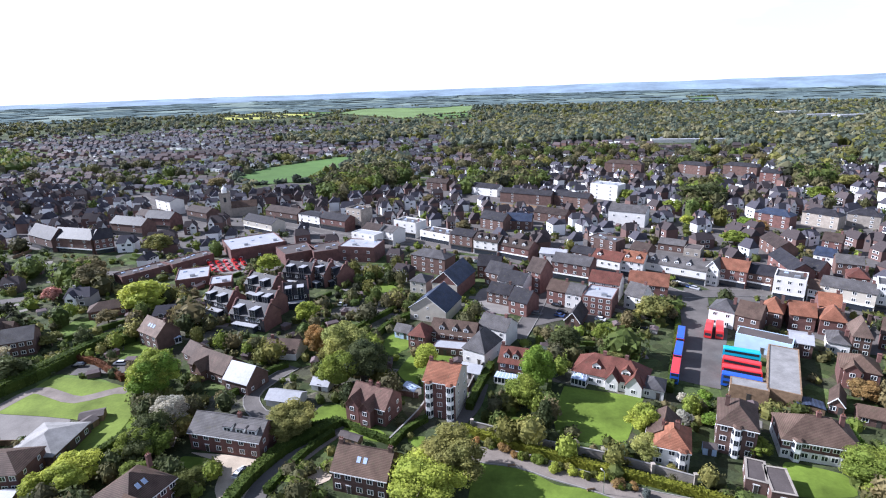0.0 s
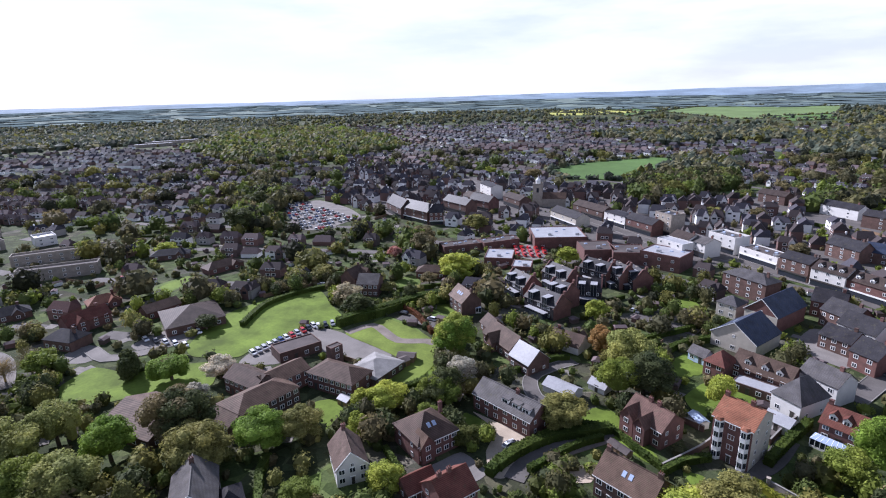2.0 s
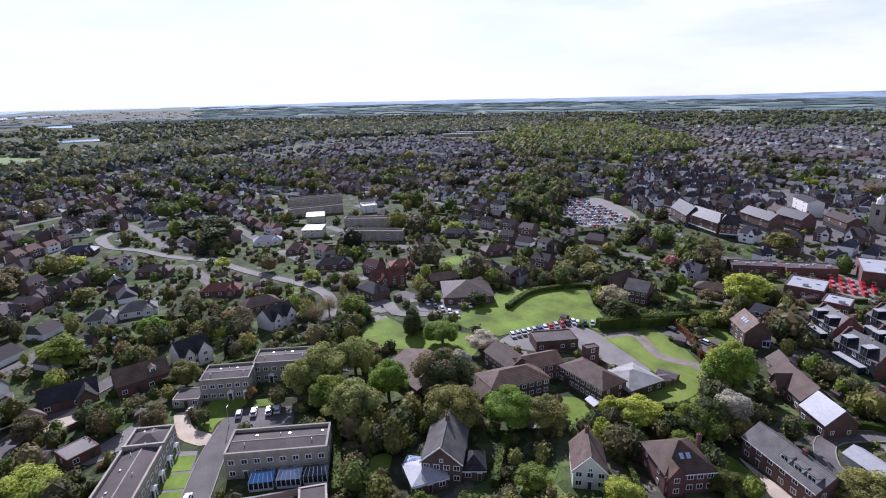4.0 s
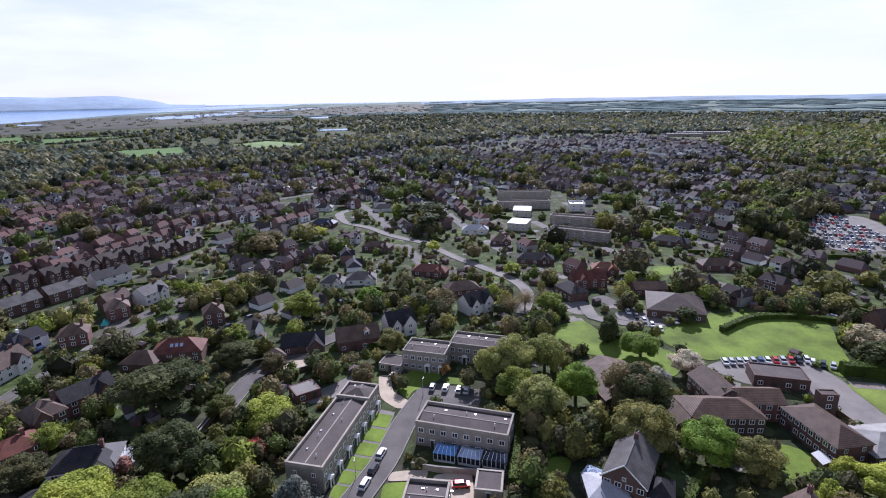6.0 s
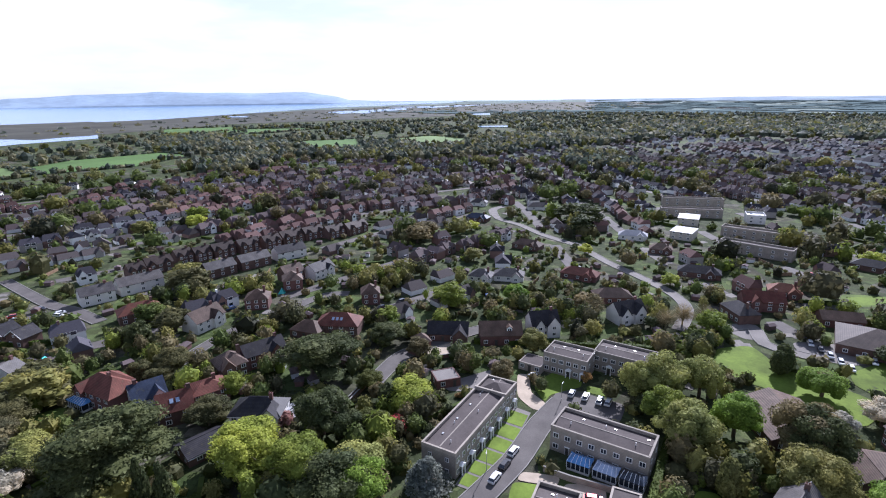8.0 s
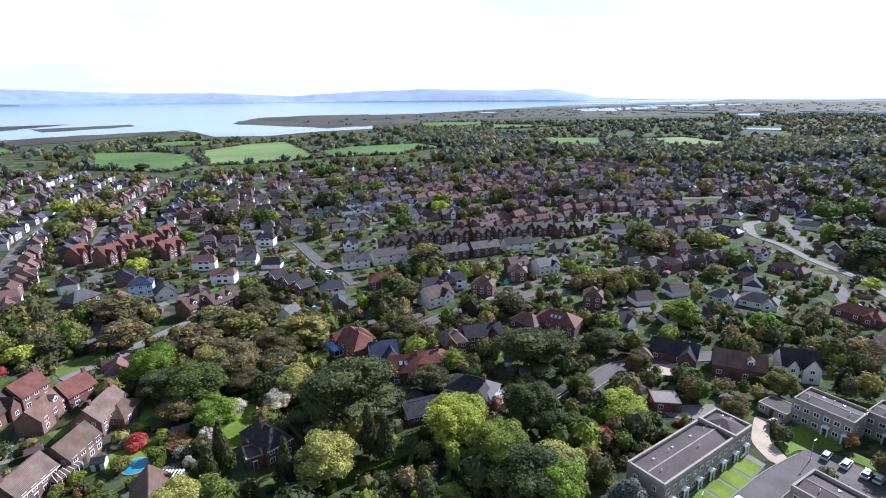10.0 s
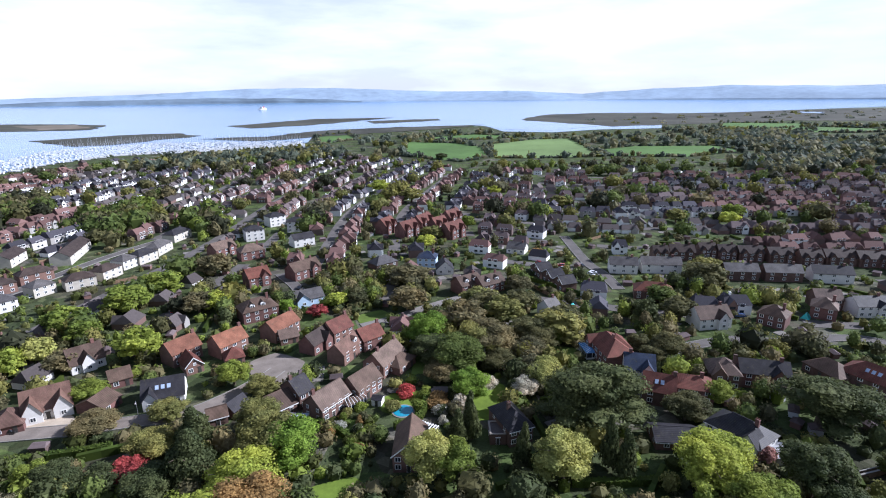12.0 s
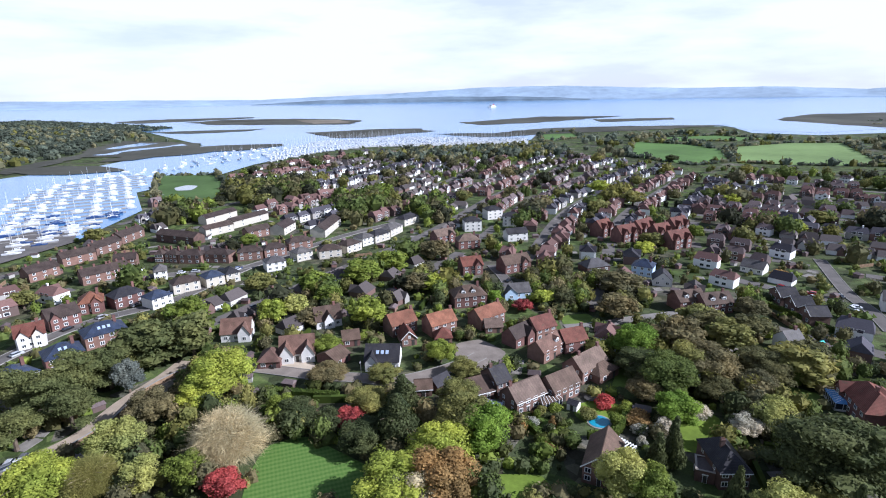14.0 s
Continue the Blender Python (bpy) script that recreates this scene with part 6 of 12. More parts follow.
# ---- brick close by the pool ----
house(-24.8, -137.9, -148.0, 11.0, 8, 4.3, 3.6, label='orange brick house with a tan tiled roof', wall=BRICK_WARM, cover=TILE_TAN, chimneys=(-0.45,), n=4)
house(-36.4, -142.9, -147.4, 10.6, 8, 4.3, 3.6, label='orange brick house with a brown tiled roof', wall=BRICK_WARM, cover=TILE_BROWN, chimneys=(), n=4)
house(-47.9, -155.0, -141.6, 13.2, 8, 4.5, 3.6, label='orange brick house with tan tiled roof and chimney', wall=BRICK_WARM, cover=TILE_TAN, chimneys=(-0.3, 0.45), n=4)
house(-52.4, -153.3, -142.4, 10.0, 7, 2.8, 2.2, label='low hipped garage beside brick house', wall=BRICK_WARM, cover=TILE_BROWN, roof='hip', chimneys=(), n=2)
house(-38.2, -168.4, -137.7, 12.5, 7, 4.2, 3.2, label='brick house with a pinkish tiled roof', wall=BRICK_WARM, cover=TILE_ROSE, chimneys=(), dormers=(0.2,))
house(-47.8, -173.6, -160.8, 9.0, 8, 4.4, 3.4, label='brick house with a dark red roof and chimney', wall=BRICK, cover=TILE_RED, roof='gable', chimneys=(0.46,))
house(-30.0, -179.2, -139.9, 10.5, 7, 4.0, 3.2, label='brown brick house with dark roof', wall=BRICK, cover=TILE_OLD, wings=((0.2, 4, 1),), chimneys=())
house(-38.8, -184.1, -151.2, 9.4, 8, 4.8, 3.6, label='brick house with tall chimney', wall=BRICK_WARM, cover=TILE_RED, chimneys=(0.46,))
house(-19.9, -196.1, -142.5, 12.8, 8, 4.8, 3.2, label='orange brick house with bright orange roof', wall=BRICK_WARM, cover=TILE_ORANGE, chimneys=(0.46,))
house(-21.7, -189.9, -174.1, 6.6, 6, 2.6, 2.4, label='brick garage with tan roof', wall=BRICK_WARM, cover=TILE_TAN, chimneys=(), n=2)
house(-1.0, -190.1, -148.4, 11.0, 8, 4.8, 3.4, label='orange brick house with orange tiled roof', wall=BRICK_WARM, cover=TILE_ORANGE, chimneys=(0.46,))
house(-2.2, -181.1, -174.3, 6.2, 6, 2.6, 3, label='brick garage with steep red roof', wall=BRICK_WARM, cover=TILE_RED, roof='hip', chimneys=(), n=2)
house(14.2, -190.9, -147.1, 10.7, 8, 4.8, 3.4, label='orange brick house with orange tiled roof', wall=BRICK_WARM, cover=TILE_ORANGE, chimneys=(0.46,))
house(11.1, -181.6, -163.1, 5.5, 8, 2.8, 3, label='brick garage gable with red roof', wall=BRICK_WARM, cover=TILE_RED, chimneys=(), axis='y')
house(18.3, -165.3, 177.2, 11.3, 10, 3.2, 4, label='dark slate chalet house with skylights', wall=WHITE, cover=SLATE, skylights=3, chimneys=(), wings=((-0.3, 4, 1),))
house(32.0, -181.8, -165.2, 6.1, 7, 2.8, 2.4, label='brown tiled double garage', wall=BRICK, cover=TILE_BROWN, chimneys=(), n=2)
house(35.8, -167.6, -123.1, 7.1, 9, 2.6, 2.2, label='low brown tiled garage roof', wall=BRICK, cover=TILE_BROWN, chimneys=(), n=2)
house(49.0, -171.9, -170.2, 11.5, 9, 3.4, 4.8, label='white gabled house with brown tiled roof', wall=WHITE, cover=TILE_ROSE, wings=((-0.3, 4.5, 1.2), (0.32, 4.5, 1.2)), chimneys=())
house(57.0, -167.4, -176.7, 7.5, 9, 2.6, 3, label='brown hipped house wing with a skylight', wall=BRICK, cover=TILE_ROSE, roof='hip', chimneys=(), skylights=1)
house(76.0, -189.0, -172.4, 10.8, 8.5, 3.4, 4.4, label='white house with brown gabled roof', wall=WHITE, cover=TILE_ROSE, wings=((0.3, 4.5, 1.2),), chimneys=())
house(44.0, -199.5, -157.2, 10.1, 8.5, 3.4, 4.4, label='white gabled house behind trees', wall=WHITE, cover=TILE_BROWN, wings=((0.0, 4, 1),))
house(-11.7, -144.1, -158.0, 7.5, 9, 3.0, 3.0, label='grey roofed house beside brick house', wall=BRICK_DARK, cover=TILE_BROWN, chimneys=(), n=2)
house(-17.9, -146.3, -152.1, 5.2, 9, 5, 3.4, label='dark roofed brick house', wall=BRICK_DARK, cover=SLATE, chimneys=(-0.4,))
conservatory(-15.7, -134.6, 150.5, 5, 4)
conservatory(-32.2, -136.8, -154.6, 7, 4, cover=TILE_BROWN, label='brown roofed garden room beside house')
house(4.5, -145.8, -175.4, 5.1, 5, 2.6, 2, label='small dark roofed outbuilding', wall=BRICK_DARK, cover=TILE_BROWN, chimneys=(), n=1)
house(-0.5, -148.3, -137.0, 6.1, 5, 2.6, 2, label='small dark roofed outbuilding', wall=BRICK_DARK, cover=SLATE, chimneys=(), n=1)
house(-39.6, -109.0, 154.7, 7.8, 13, 4.2, 3.6, label='brown tiled house below tall trees', wall=BRICK_WARM, cover=TILE_BROWN, chimneys=(), axis='y')
house(-13.9, -218.1, -167.3, 14.4, 10, 5, 3.6, label='brick house with brown tiled roof and dormers', wall=BRICK, cover=TILE_BROWN, dormers=(-0.2, 0.1), roof='hip')
conservatory(-10.9, -221.2, 176.6, 5, 4, cover=GLASS_BLUE, label='blue glazed conservatory beside house')
house(-35.9, -226.4, -169.7, 11.9, 9, 3, 3, label='pale blue rendered bungalow with a grey roof', wall=PALE_BLUE, cover=SLATE_GREY, wings=((-0.3, 6, 1),), chimneys=())
house(-17.9, -260.6, -163.5, 10.7, 9, 5, 3.6, label='red brick house with red roof', wall=BRICK, cover=TILE_RED, wings=((0.25, 4, 1),))
house(-40.5, -262.6, -154.6, 15.5, 9, 5, 3.6, label='brick house with white gables', wall=BRICK, cover=TILE_BROWN, wings=((0.25, 4, 1),))
house(-19.5, -307.9, -167.6, 13.2, 9, 5, 3.4, label='brick house with tan roof', wall=BRICK, cover=TILE_TAN, roof='hip')
house(-81.7, -260.2, -163.3, 13.2, 9, 3, 3.4, label='grey roofed bungalow among trees', wall=BRICK_DARK, cover=SLATE_GREY, roof='hip')
house(-104.3, -252.3, 149.0, 9.9, 9, 5, 3, label='pale blue house with slate roof', wall=PALE_BLUE, cover=SLATE_BLUE, roof='hip')
house(-107.7, -238.0, 160.4, 8.6, 9, 3, 3.8, label='white gabled house with slate roof', wall=WHITE, cover=SLATE, axis='y')
house(-105.6, -208.4, -168.1, 12.0, 9, 4.6, 3.4, label='brick house with brown roof and white dormers', wall=BRICK, cover=TILE_BROWN, dormers=(-0.2, 0.2))
house(-115.0, -204.8, -169.7, 13.0, 9, 4.6, 3.4, label='brick house with brown roof and white dormers', wall=BRICK, cover=TILE_BROWN, dormers=(-0.2, 0.2))
house(-149.6, -211.9, 85.3, 9.5, 7.5, 4.0, 2.8, label='slate-roofed terrace house with white bargeboards and porch', wall=BRICK_DARK, cover=SLATE, chimneys=(), axis='y')
house(-148.9, -200.9, 85.3, 8.7, 7.5, 4.0, 2.8, label='slate-roofed terrace house with white bargeboards and porch', wall=BRICK_DARK, cover=SLATE, chimneys=(), axis='y')
house(-148.1, -190.8, 85.3, 7.9, 7.5, 4.0, 2.8, label='slate-roofed terrace house with white bargeboards and porch', wall=BRICK_DARK, cover=SLATE, chimneys=(), axis='y')
house(-122.7, -167.6, -167.1, 6.4, 7, 4.8, 3, label='white gabled house with grey roof', wall=WHITE, cover=SLATE_GREY)
house(-160.7, -252.6, 131.8, 10.3, 9, 3, 3, label='grey roofed bungalow among trees', wall=WHITE, cover=SLATE_GREY)
house(-106.7, -329.4, -144.1, 11.5, 9, 6, 4.4, label='large red brick flats with gabled red roofs', wall=BRICK, cover=TILE_RED, wings=((-0.28, 3.6, 1.2), (0.28, 3.6, 1.2)), fine=False)
house(-116.3, -314.7, -154.6, 13.8, 9, 6, 4.4, label='large red brick flats with gabled red roofs', wall=BRICK, cover=TILE_RED, wings=((-0.28, 3.6, 1.2), (0.28, 3.6, 1.2)), fine=False)
house(-132.5, -328.8, -143.2, 15.9, 9, 6, 4.4, label='large red brick flats with gabled red roofs', wall=BRICK, cover=TILE_RED, wings=((-0.28, 3.6, 1.2), (0.28, 3.6, 1.2)), fine=False)
house(-138.7, -316.5, -156.0, 11.7, 9, 6, 4.4, label='large red brick flats with gabled red roofs', wall=BRICK, cover=TILE_RED, wings=((-0.28, 3.6, 1.2), (0.28, 3.6, 1.2)), fine=False)
house(-141.7, -299.7, -159.3, 14.9, 9, 6, 4.4, label='large red brick flats with gabled red roofs', wall=BRICK, cover=TILE_RED, wings=((-0.28, 3.6, 1.2), (0.28, 3.6, 1.2)), fine=False)
house(-156.4, -333.3, -151.0, 13.9, 9, 6, 4.4, label='large red brick flats with gabled red roofs', wall=BRICK, cover=TILE_RED, wings=((-0.28, 3.6, 1.2), (0.28, 3.6, 1.2)), fine=False)

# ---- semi-detached street ----
house(153.6, -291.4, 175.2, 4.5, 8, 5, 2.6, label='red brick semi-detached pair with a brown hipped roof', wall=BRICK_WARM, cover=TILE_OLD, roof='hip', n=4, chimneys=(-0.3, 0.3), fine=False)
house(146.1, -290.7, 165.0, 8.0, 8, 5, 2.6, label='red brick semi-detached pair with a brown hipped roof', wall=BRICK_WARM, cover=TILE_OLD, roof='hip', n=4, chimneys=(-0.3, 0.3), fine=False)
house(135.3, -288.7, 171.9, 13.4, 8, 5, 2.6, label='red brick semi-detached pair with a brown hipped roof', wall=BRICK_WARM, cover=TILE_OLD, roof='hip', n=4, chimneys=(-0.3, 0.3), fine=False)
house(121.0, -289.1, 171.2, 15.3, 8, 5, 2.6, label='red brick semi-detached pair with a brown hipped roof', wall=BRICK_WARM, cover=TILE_OLD, roof='hip', n=4, chimneys=(-0.3, 0.3), fine=False)
house(105.0, -293.0, -163.8, 13.5, 8, 5, 2.6, label='red brick semi-detached pair with a brown hipped roof', wall=BRICK_WARM, cover=TILE_OLD, roof='hip', n=4, chimneys=(-0.3, 0.3), fine=False)
house(93.3, -298.5, -148.0, 12.7, 8, 5, 2.6, label='red brick semi-detached pair with a brown hipped roof', wall=BRICK_WARM, cover=TILE_OLD, roof='hip', n=4, chimneys=(-0.3, 0.3), fine=False)
house(82.3, -313.0, -149.0, 14.4, 8, 5, 2.6, label='red brick semi-detached pair with a brown hipped roof', wall=BRICK_WARM, cover=TILE_OLD, roof='hip', n=4, chimneys=(-0.3, 0.3), fine=False)
# White terrace walls given cream so their shade sits in the colour.
house(147.7, -354.2, -125.8, 20.8, 8, 5, 2.2, label='white rendered terrace toned cream for shade, with a low brown roof', wall=CREAM, cover=TILE_OLD, n=5, chimneys=(), sides=0, fine=False)
house(161.8, -393.9, -114.3, 30.1, 8, 5, 2.2, label='white rendered terrace toned cream for shade, with a low brown roof', wall=CREAM, cover=TILE_OLD, n=5, chimneys=(), sides=0, fine=False)
house(136.1, -382.5, -118.7, 32.7, 8, 5, 2.2, label='white rendered terrace toned cream for shade, with a low brown roof', wall=CREAM, cover=TILE_OLD, n=5, chimneys=(), sides=0, fine=False)
house(117.4, -343.7, -132.8, 16.1, 8, 5, 2.4, label='brick terrace with a low brown roof', wall=BRICK_WARM, cover=TILE_OLD, n=4, chimneys=(), sides=0, fine=False)
house(162.7, -333.3, 157.3, 31.6, 9, 5, 2.6, label='long dark brick terrace with a brown roof', wall=BRICK_DARK, cover=TILE_OLD, n=6, chimneys=(), sides=0, fine=False)
house(102.8, -354.2, -99.7, 18.5, 10, 5, 3, label='brown-roofed house with a cream gable end', wall=CREAM, cover=TILE_OLD, chimneys=(), fine=False)
house(73.8, -354.8, -96.8, 36.1, 10, 5, 3, label='long brown-roofed house with a cream gable end', wall=CREAM, cover=TILE_OLD, chimneys=(), fine=False)
house(123.7, -223.9, -122.5, 9.5, 8.5, 4.8, 2.5, label='white rendered house with a dark hipped roof', wall=WHITE, cover=SLATE_BLUE, roof='hip', chimneys=(), fine=False)
house(119.9, -242.8, -142.7, 11.9, 8.5, 4.8, 2.5, label='cream rendered house with a dark hipped roof', wall=CREAM, cover=TILE_OLD, roof='hip', chimneys=(), fine=False)
house(109.8, -250.4, -136.4, 9.0, 8.5, 4.8, 2.5, label='pale cream rendered house with a dark hipped roof', wall=CREAM, cover=SLATE_BLUE, roof='hip', chimneys=(), fine=False)
house(102.9, -255.7, -140.9, 6.7, 8.5, 4.8, 2.5, label='cream rendered house with a dark hipped roof', wall=CREAM, cover=SLATE, roof='hip', chimneys=(), fine=False)
house(85.8, -273.2, -150.0, 10.1, 8.5, 4.8, 2.5, label='white rendered house with a dark hipped roof', wall=WHITE, cover=SLATE_GREY, roof='hip', chimneys=(), fine=False)
house(75.4, -290.0, -138.6, 9.8, 8.5, 4.8, 2.5, label='cream rendered house with a dark hipped roof', wall=CREAM, cover=SLATE_GREY, roof='hip', chimneys=(), fine=False)
house(60.5, -294.3, -158.6, 12.8, 8.5, 4.8, 2.5, label='pale cream rendered house with a dark hipped roof', wall=CREAM, cover=TILE_OLD, roof='hip', chimneys=(), fine=False)
house(50.6, -304.6, -125.5, 12.3, 8.5, 4.8, 2.5, label='cream rendered house with a dark hipped roof', wall=CREAM, cover=TILE_OLD, roof='hip', chimneys=(), fine=False)
house(43.7, -319.5, -129.7, 10.1, 8.5, 4.8, 2.5, label='white rendered house with a dark hipped roof', wall=WHITE, cover=SLATE_GREY, roof='hip', chimneys=(), fine=False)
house(35.8, -327.2, -128.9, 13.3, 8.5, 4.8, 2.5, label='cream rendered house with a dark hipped roof', wall=CREAM, cover=SLATE, roof='hip', chimneys=(), fine=False)
house(28.7, -343.0, -114.6, 16.5, 8.5, 4.8, 2.5, label='pale cream rendered house with a dark hipped roof', wall=CREAM, cover=SLATE_GREY, roof='hip', chimneys=(), fine=False)
house(19.4, -371.7, -125.5, 16.9, 8.5, 4.8, 2.5, label='cream rendered house with a dark hipped roof', wall=CREAM, cover=SLATE, roof='hip', chimneys=(), fine=False)
house(140.5, -261.5, -153.3, 5.9, 8.5, 4.8, 2.5, label='white rendered house with a dark hipped roof', wall=WHITE, cover=SLATE_GREY, roof='hip', chimneys=(), fine=False)
house(-25.2, -349.8, -172.6, 11.4, 9, 7, 2.4, label='tall white rendered villa with a slate roof', wall=WHITE, cover=SLATE, roof='hip', n=3, storeys=3, chimneys=(0.3,), fine=False)
house(-53.7, -361.5, 171.9, 12.1, 9, 7, 2.4, label='tall white rendered villa with a slate roof', wall=WHITE, cover=SLATE, roof='hip', n=3, storeys=3, chimneys=(0.3,), fine=False)
house(-42.9, -384.4, -159.2, 12.1, 9, 7, 2.4, label='tall white rendered villa with a slate roof', wall=WHITE, cover=SLATE, roof='hip', n=3, storeys=3, chimneys=(0.3,), fine=False)
house(-50.6, -322.9, -165.1, 13.2, 8, 5, 2.6, label='long white house with a slate roof', wall=WHITE, cover=SLATE, chimneys=(), fine=False)
house(-4.9, -321.0, -146.8, 13.2, 9, 5, 3.4, label='brown-roofed brick house with a tan gable', wall=BRICK, cover=TILE_TAN, wings=((0.25, 4, 1),), fine=False)
house(-190.3, -199.3, 146.2, 13.5, 8.5, 4.8, 3.0, label='semi-detached pair with a grey roof and garden sheds behind', wall=WHITE, cover=SLATE_GREY, n=4, fine=False)
house(-207.4, -191.3, 150.3, 19.4, 8.5, 4.8, 3.0, label='semi-detached pair with a grey roof and garden sheds behind', wall=WHITE, cover=SLATE_GREY, n=4, fine=False)
house(-234.0, -166.6, 149.7, 15.5, 8.5, 4.8, 3.0, label='semi-detached pair with a grey roof and garden sheds behind', wall=BRICK_DARK, cover=SLATE_GREY, n=4, fine=False)
house(-250.4, -156.8, 148.8, 16.9, 8.5, 4.8, 3.0, label='semi-detached pair with a grey roof and garden sheds behind', wall=BRICK_DARK, cover=SLATE_GREY, n=4, fine=False)
house(-269.2, -145.2, 145.0, 17.5, 8.5, 4.8, 3.0, label='semi-detached pair with a grey roof and garden sheds behind', wall=WHITE, cover=SLATE, n=4, fine=False)
house(-222.4, -206.4, 152.4, 7.7, 8.5, 4.8, 3.2, label='brick semi-detached pair with twin gables and brown roof', wall=BRICK_DARK, cover=TILE_OLD, n=3, wings=((-0.3, 3.0, 0.7), (0.3, 3.0, 0.7)), fine=False)
house(-234.6, -202.9, 148.0, 12.7, 8.5, 4.8, 3.2, label='brick semi-detached pair with twin gables and brown roof', wall=BRICK_DARK, cover=TILE_OLD, n=3, wings=((-0.3, 3.0, 0.7), (0.3, 3.0, 0.7)), fine=False)
house(-249.8, -199.6, 151.9, 8.7, 8.5, 4.8, 3.2, label='brick semi-detached pair with twin gables and brown roof', wall=BRICK_DARK, cover=TILE_OLD, n=3, wings=((-0.3, 3.0, 0.7), (0.3, 3.0, 0.7)), fine=False)
house(-256.5, -192.5, 150.7, 9.2, 8.5, 4.8, 3.2, label='brick semi-detached pair with twin gables and brown roof', wall=BRICK_DARK, cover=TILE_OLD, n=3, wings=((-0.3, 3.0, 0.7), (0.3, 3.0, 0.7)), fine=False)
house(-265.7, -185.3, 150.6, 12.5, 8.5, 4.8, 3.2, label='brick semi-detached pair with twin gables and brown roof', wall=BRICK_DARK, cover=TILE_OLD, n=3, wings=((-0.3, 3.0, 0.7), (0.3, 3.0, 0.7)), fine=False)
house(-276.9, -176.4, 151.8, 12.2, 8.5, 4.8, 3.2, label='brick semi-detached pair with twin gables and brown roof', wall=BRICK_DARK, cover=TILE_OLD, n=3, wings=((-0.3, 3.0, 0.7), (0.3, 3.0, 0.7)), fine=False)
house(-286.7, -166.3, 148.5, 10.5, 8.5, 4.8, 3.2, label='brick semi-detached pair with twin gables and brown roof', wall=BRICK_DARK, cover=TILE_OLD, n=3, wings=((-0.3, 3.0, 0.7), (0.3, 3.0, 0.7)), fine=False)
house(-300.6, -160.1, 147.9, 14.9, 8.5, 4.8, 3.2, label='brick semi-detached pair with twin gables and brown roof', wall=BRICK_DARK, cover=TILE_OLD, n=3, wings=((-0.3, 3.0, 0.7), (0.3, 3.0, 0.7)), fine=False)
house(-312.2, -151.2, 150.1, 14.0, 8.5, 4.8, 3.2, label='brick semi-detached pair with twin gables and brown roof', wall=BRICK_DARK, cover=TILE_OLD, n=3, wings=((-0.3, 3.0, 0.7), (0.3, 3.0, 0.7)), fine=False)
house(-317.7, -138.3, 150.9, 13.4, 8.5, 4.8, 3.2, label='brick semi-detached pair with twin gables and brown roof', wall=BRICK_DARK, cover=TILE_OLD, n=3, wings=((-0.3, 3.0, 0.7), (0.3, 3.0, 0.7)), fine=False)
house(-329.9, -128.4, 155.9, 17.4, 8.5, 4.8, 3.2, label='brick semi-detached pair with twin gables and brown roof', wall=BRICK_DARK, cover=TILE_OLD, n=3, wings=((-0.3, 3.0, 0.7), (0.3, 3.0, 0.7)), fine=False)
house(-176.6, -165.2, 139.4, 16.0, 9, 4.2, 3.2, label='dark red hipped house in a walled garden', wall=BRICK_DARK, cover=TILE_RED, roof='hip', fine=False)
house(-233.5, -126.0, 146.0, 10.3, 9, 4.8, 3.2, label='brown brick house with a tan roof', wall=BRICK_DARK, cover=TILE_TAN, fine=False)
house(-241.1, -114.1, 154.9, 12.8, 9, 4.8, 3.0, label='slate-roofed house with white gables', wall=WHITE, cover=SLATE, wings=((0.25, 3.4, 0.8),), fine=False)
house(-417.9, 102.5, 87.3, 42.0, 8, 5.6, 1.0, label='long grey stone-faced terrace with a low pale roof', wall=STONE, cover=FELT, roof='flat', n=6, chimneys=(), sides=0, name='flats', category='flats', fine=False)
house(-461.8, 113.2, 86.4, 46.1, 8, 5.6, 1.0, label='long grey stone-faced terrace with a low pale roof', wall=STONE, cover=FELT, roof='flat', n=6, chimneys=(), sides=0, name='flats', category='flats', fine=False)
house(-356.5, 123.9, 60.9, 32.3, 8, 5.6, 1.0, label='long grey stone-faced terrace with a low pale roof', wall=STONE, cover=FELT, roof='flat', n=6, chimneys=(), sides=0, name='flats', category='flats', fine=False)
house(-318.4, 115.0, 56.1, 37.1, 8, 5.6, 1.0, label='long grey stone-faced terrace with a low pale roof', wall=STONE, cover=FELT, roof='flat', n=6, chimneys=(), sides=0, name='flats', category='flats', fine=False)
house(-352.4, 83.9, 64.7, 13.0, 16, 5.2, 1.4, label='pale long school range with a low roof', wall=CREAM, cover=ROOF_PALE, roof='hip', chimneys=(), n=3, fine=False)
house(-394.2, 96.0, 74.0, 13.1, 16, 5.2, 1.4, label='pale long school range with a low roof', wall=CREAM, cover=ROOF_PALE, roof='hip', chimneys=(), n=3, fine=False)
house(-405.9, 142.3, 78.7, 11.8, 14, 5.0, 1.2, label='pale flat-roofed hall with white walls', wall=WHITE, cover=ROOF_PALE, roof='flat', chimneys=(), n=3, fine=False)
house(-311.0, -12.1, 68.5, 17.0, 8.5, 2.8, 2.8, label='low bungalow with a hipped roof in a garden', wall=BRICK_DARK, cover=TILE_BROWN, roof='hip', n=3, wings=((0.25, 4, 1.2),), fine=False)
house(-379.2, -51.9, 74.8, 17.1, 8.5, 2.8, 2.8, label='low bungalow with a hipped roof in a garden', wall=BRICK_DARK, cover=SLATE_BLUE, roof='hip', n=3, wings=((0.25, 4, 1.2),), fine=False)
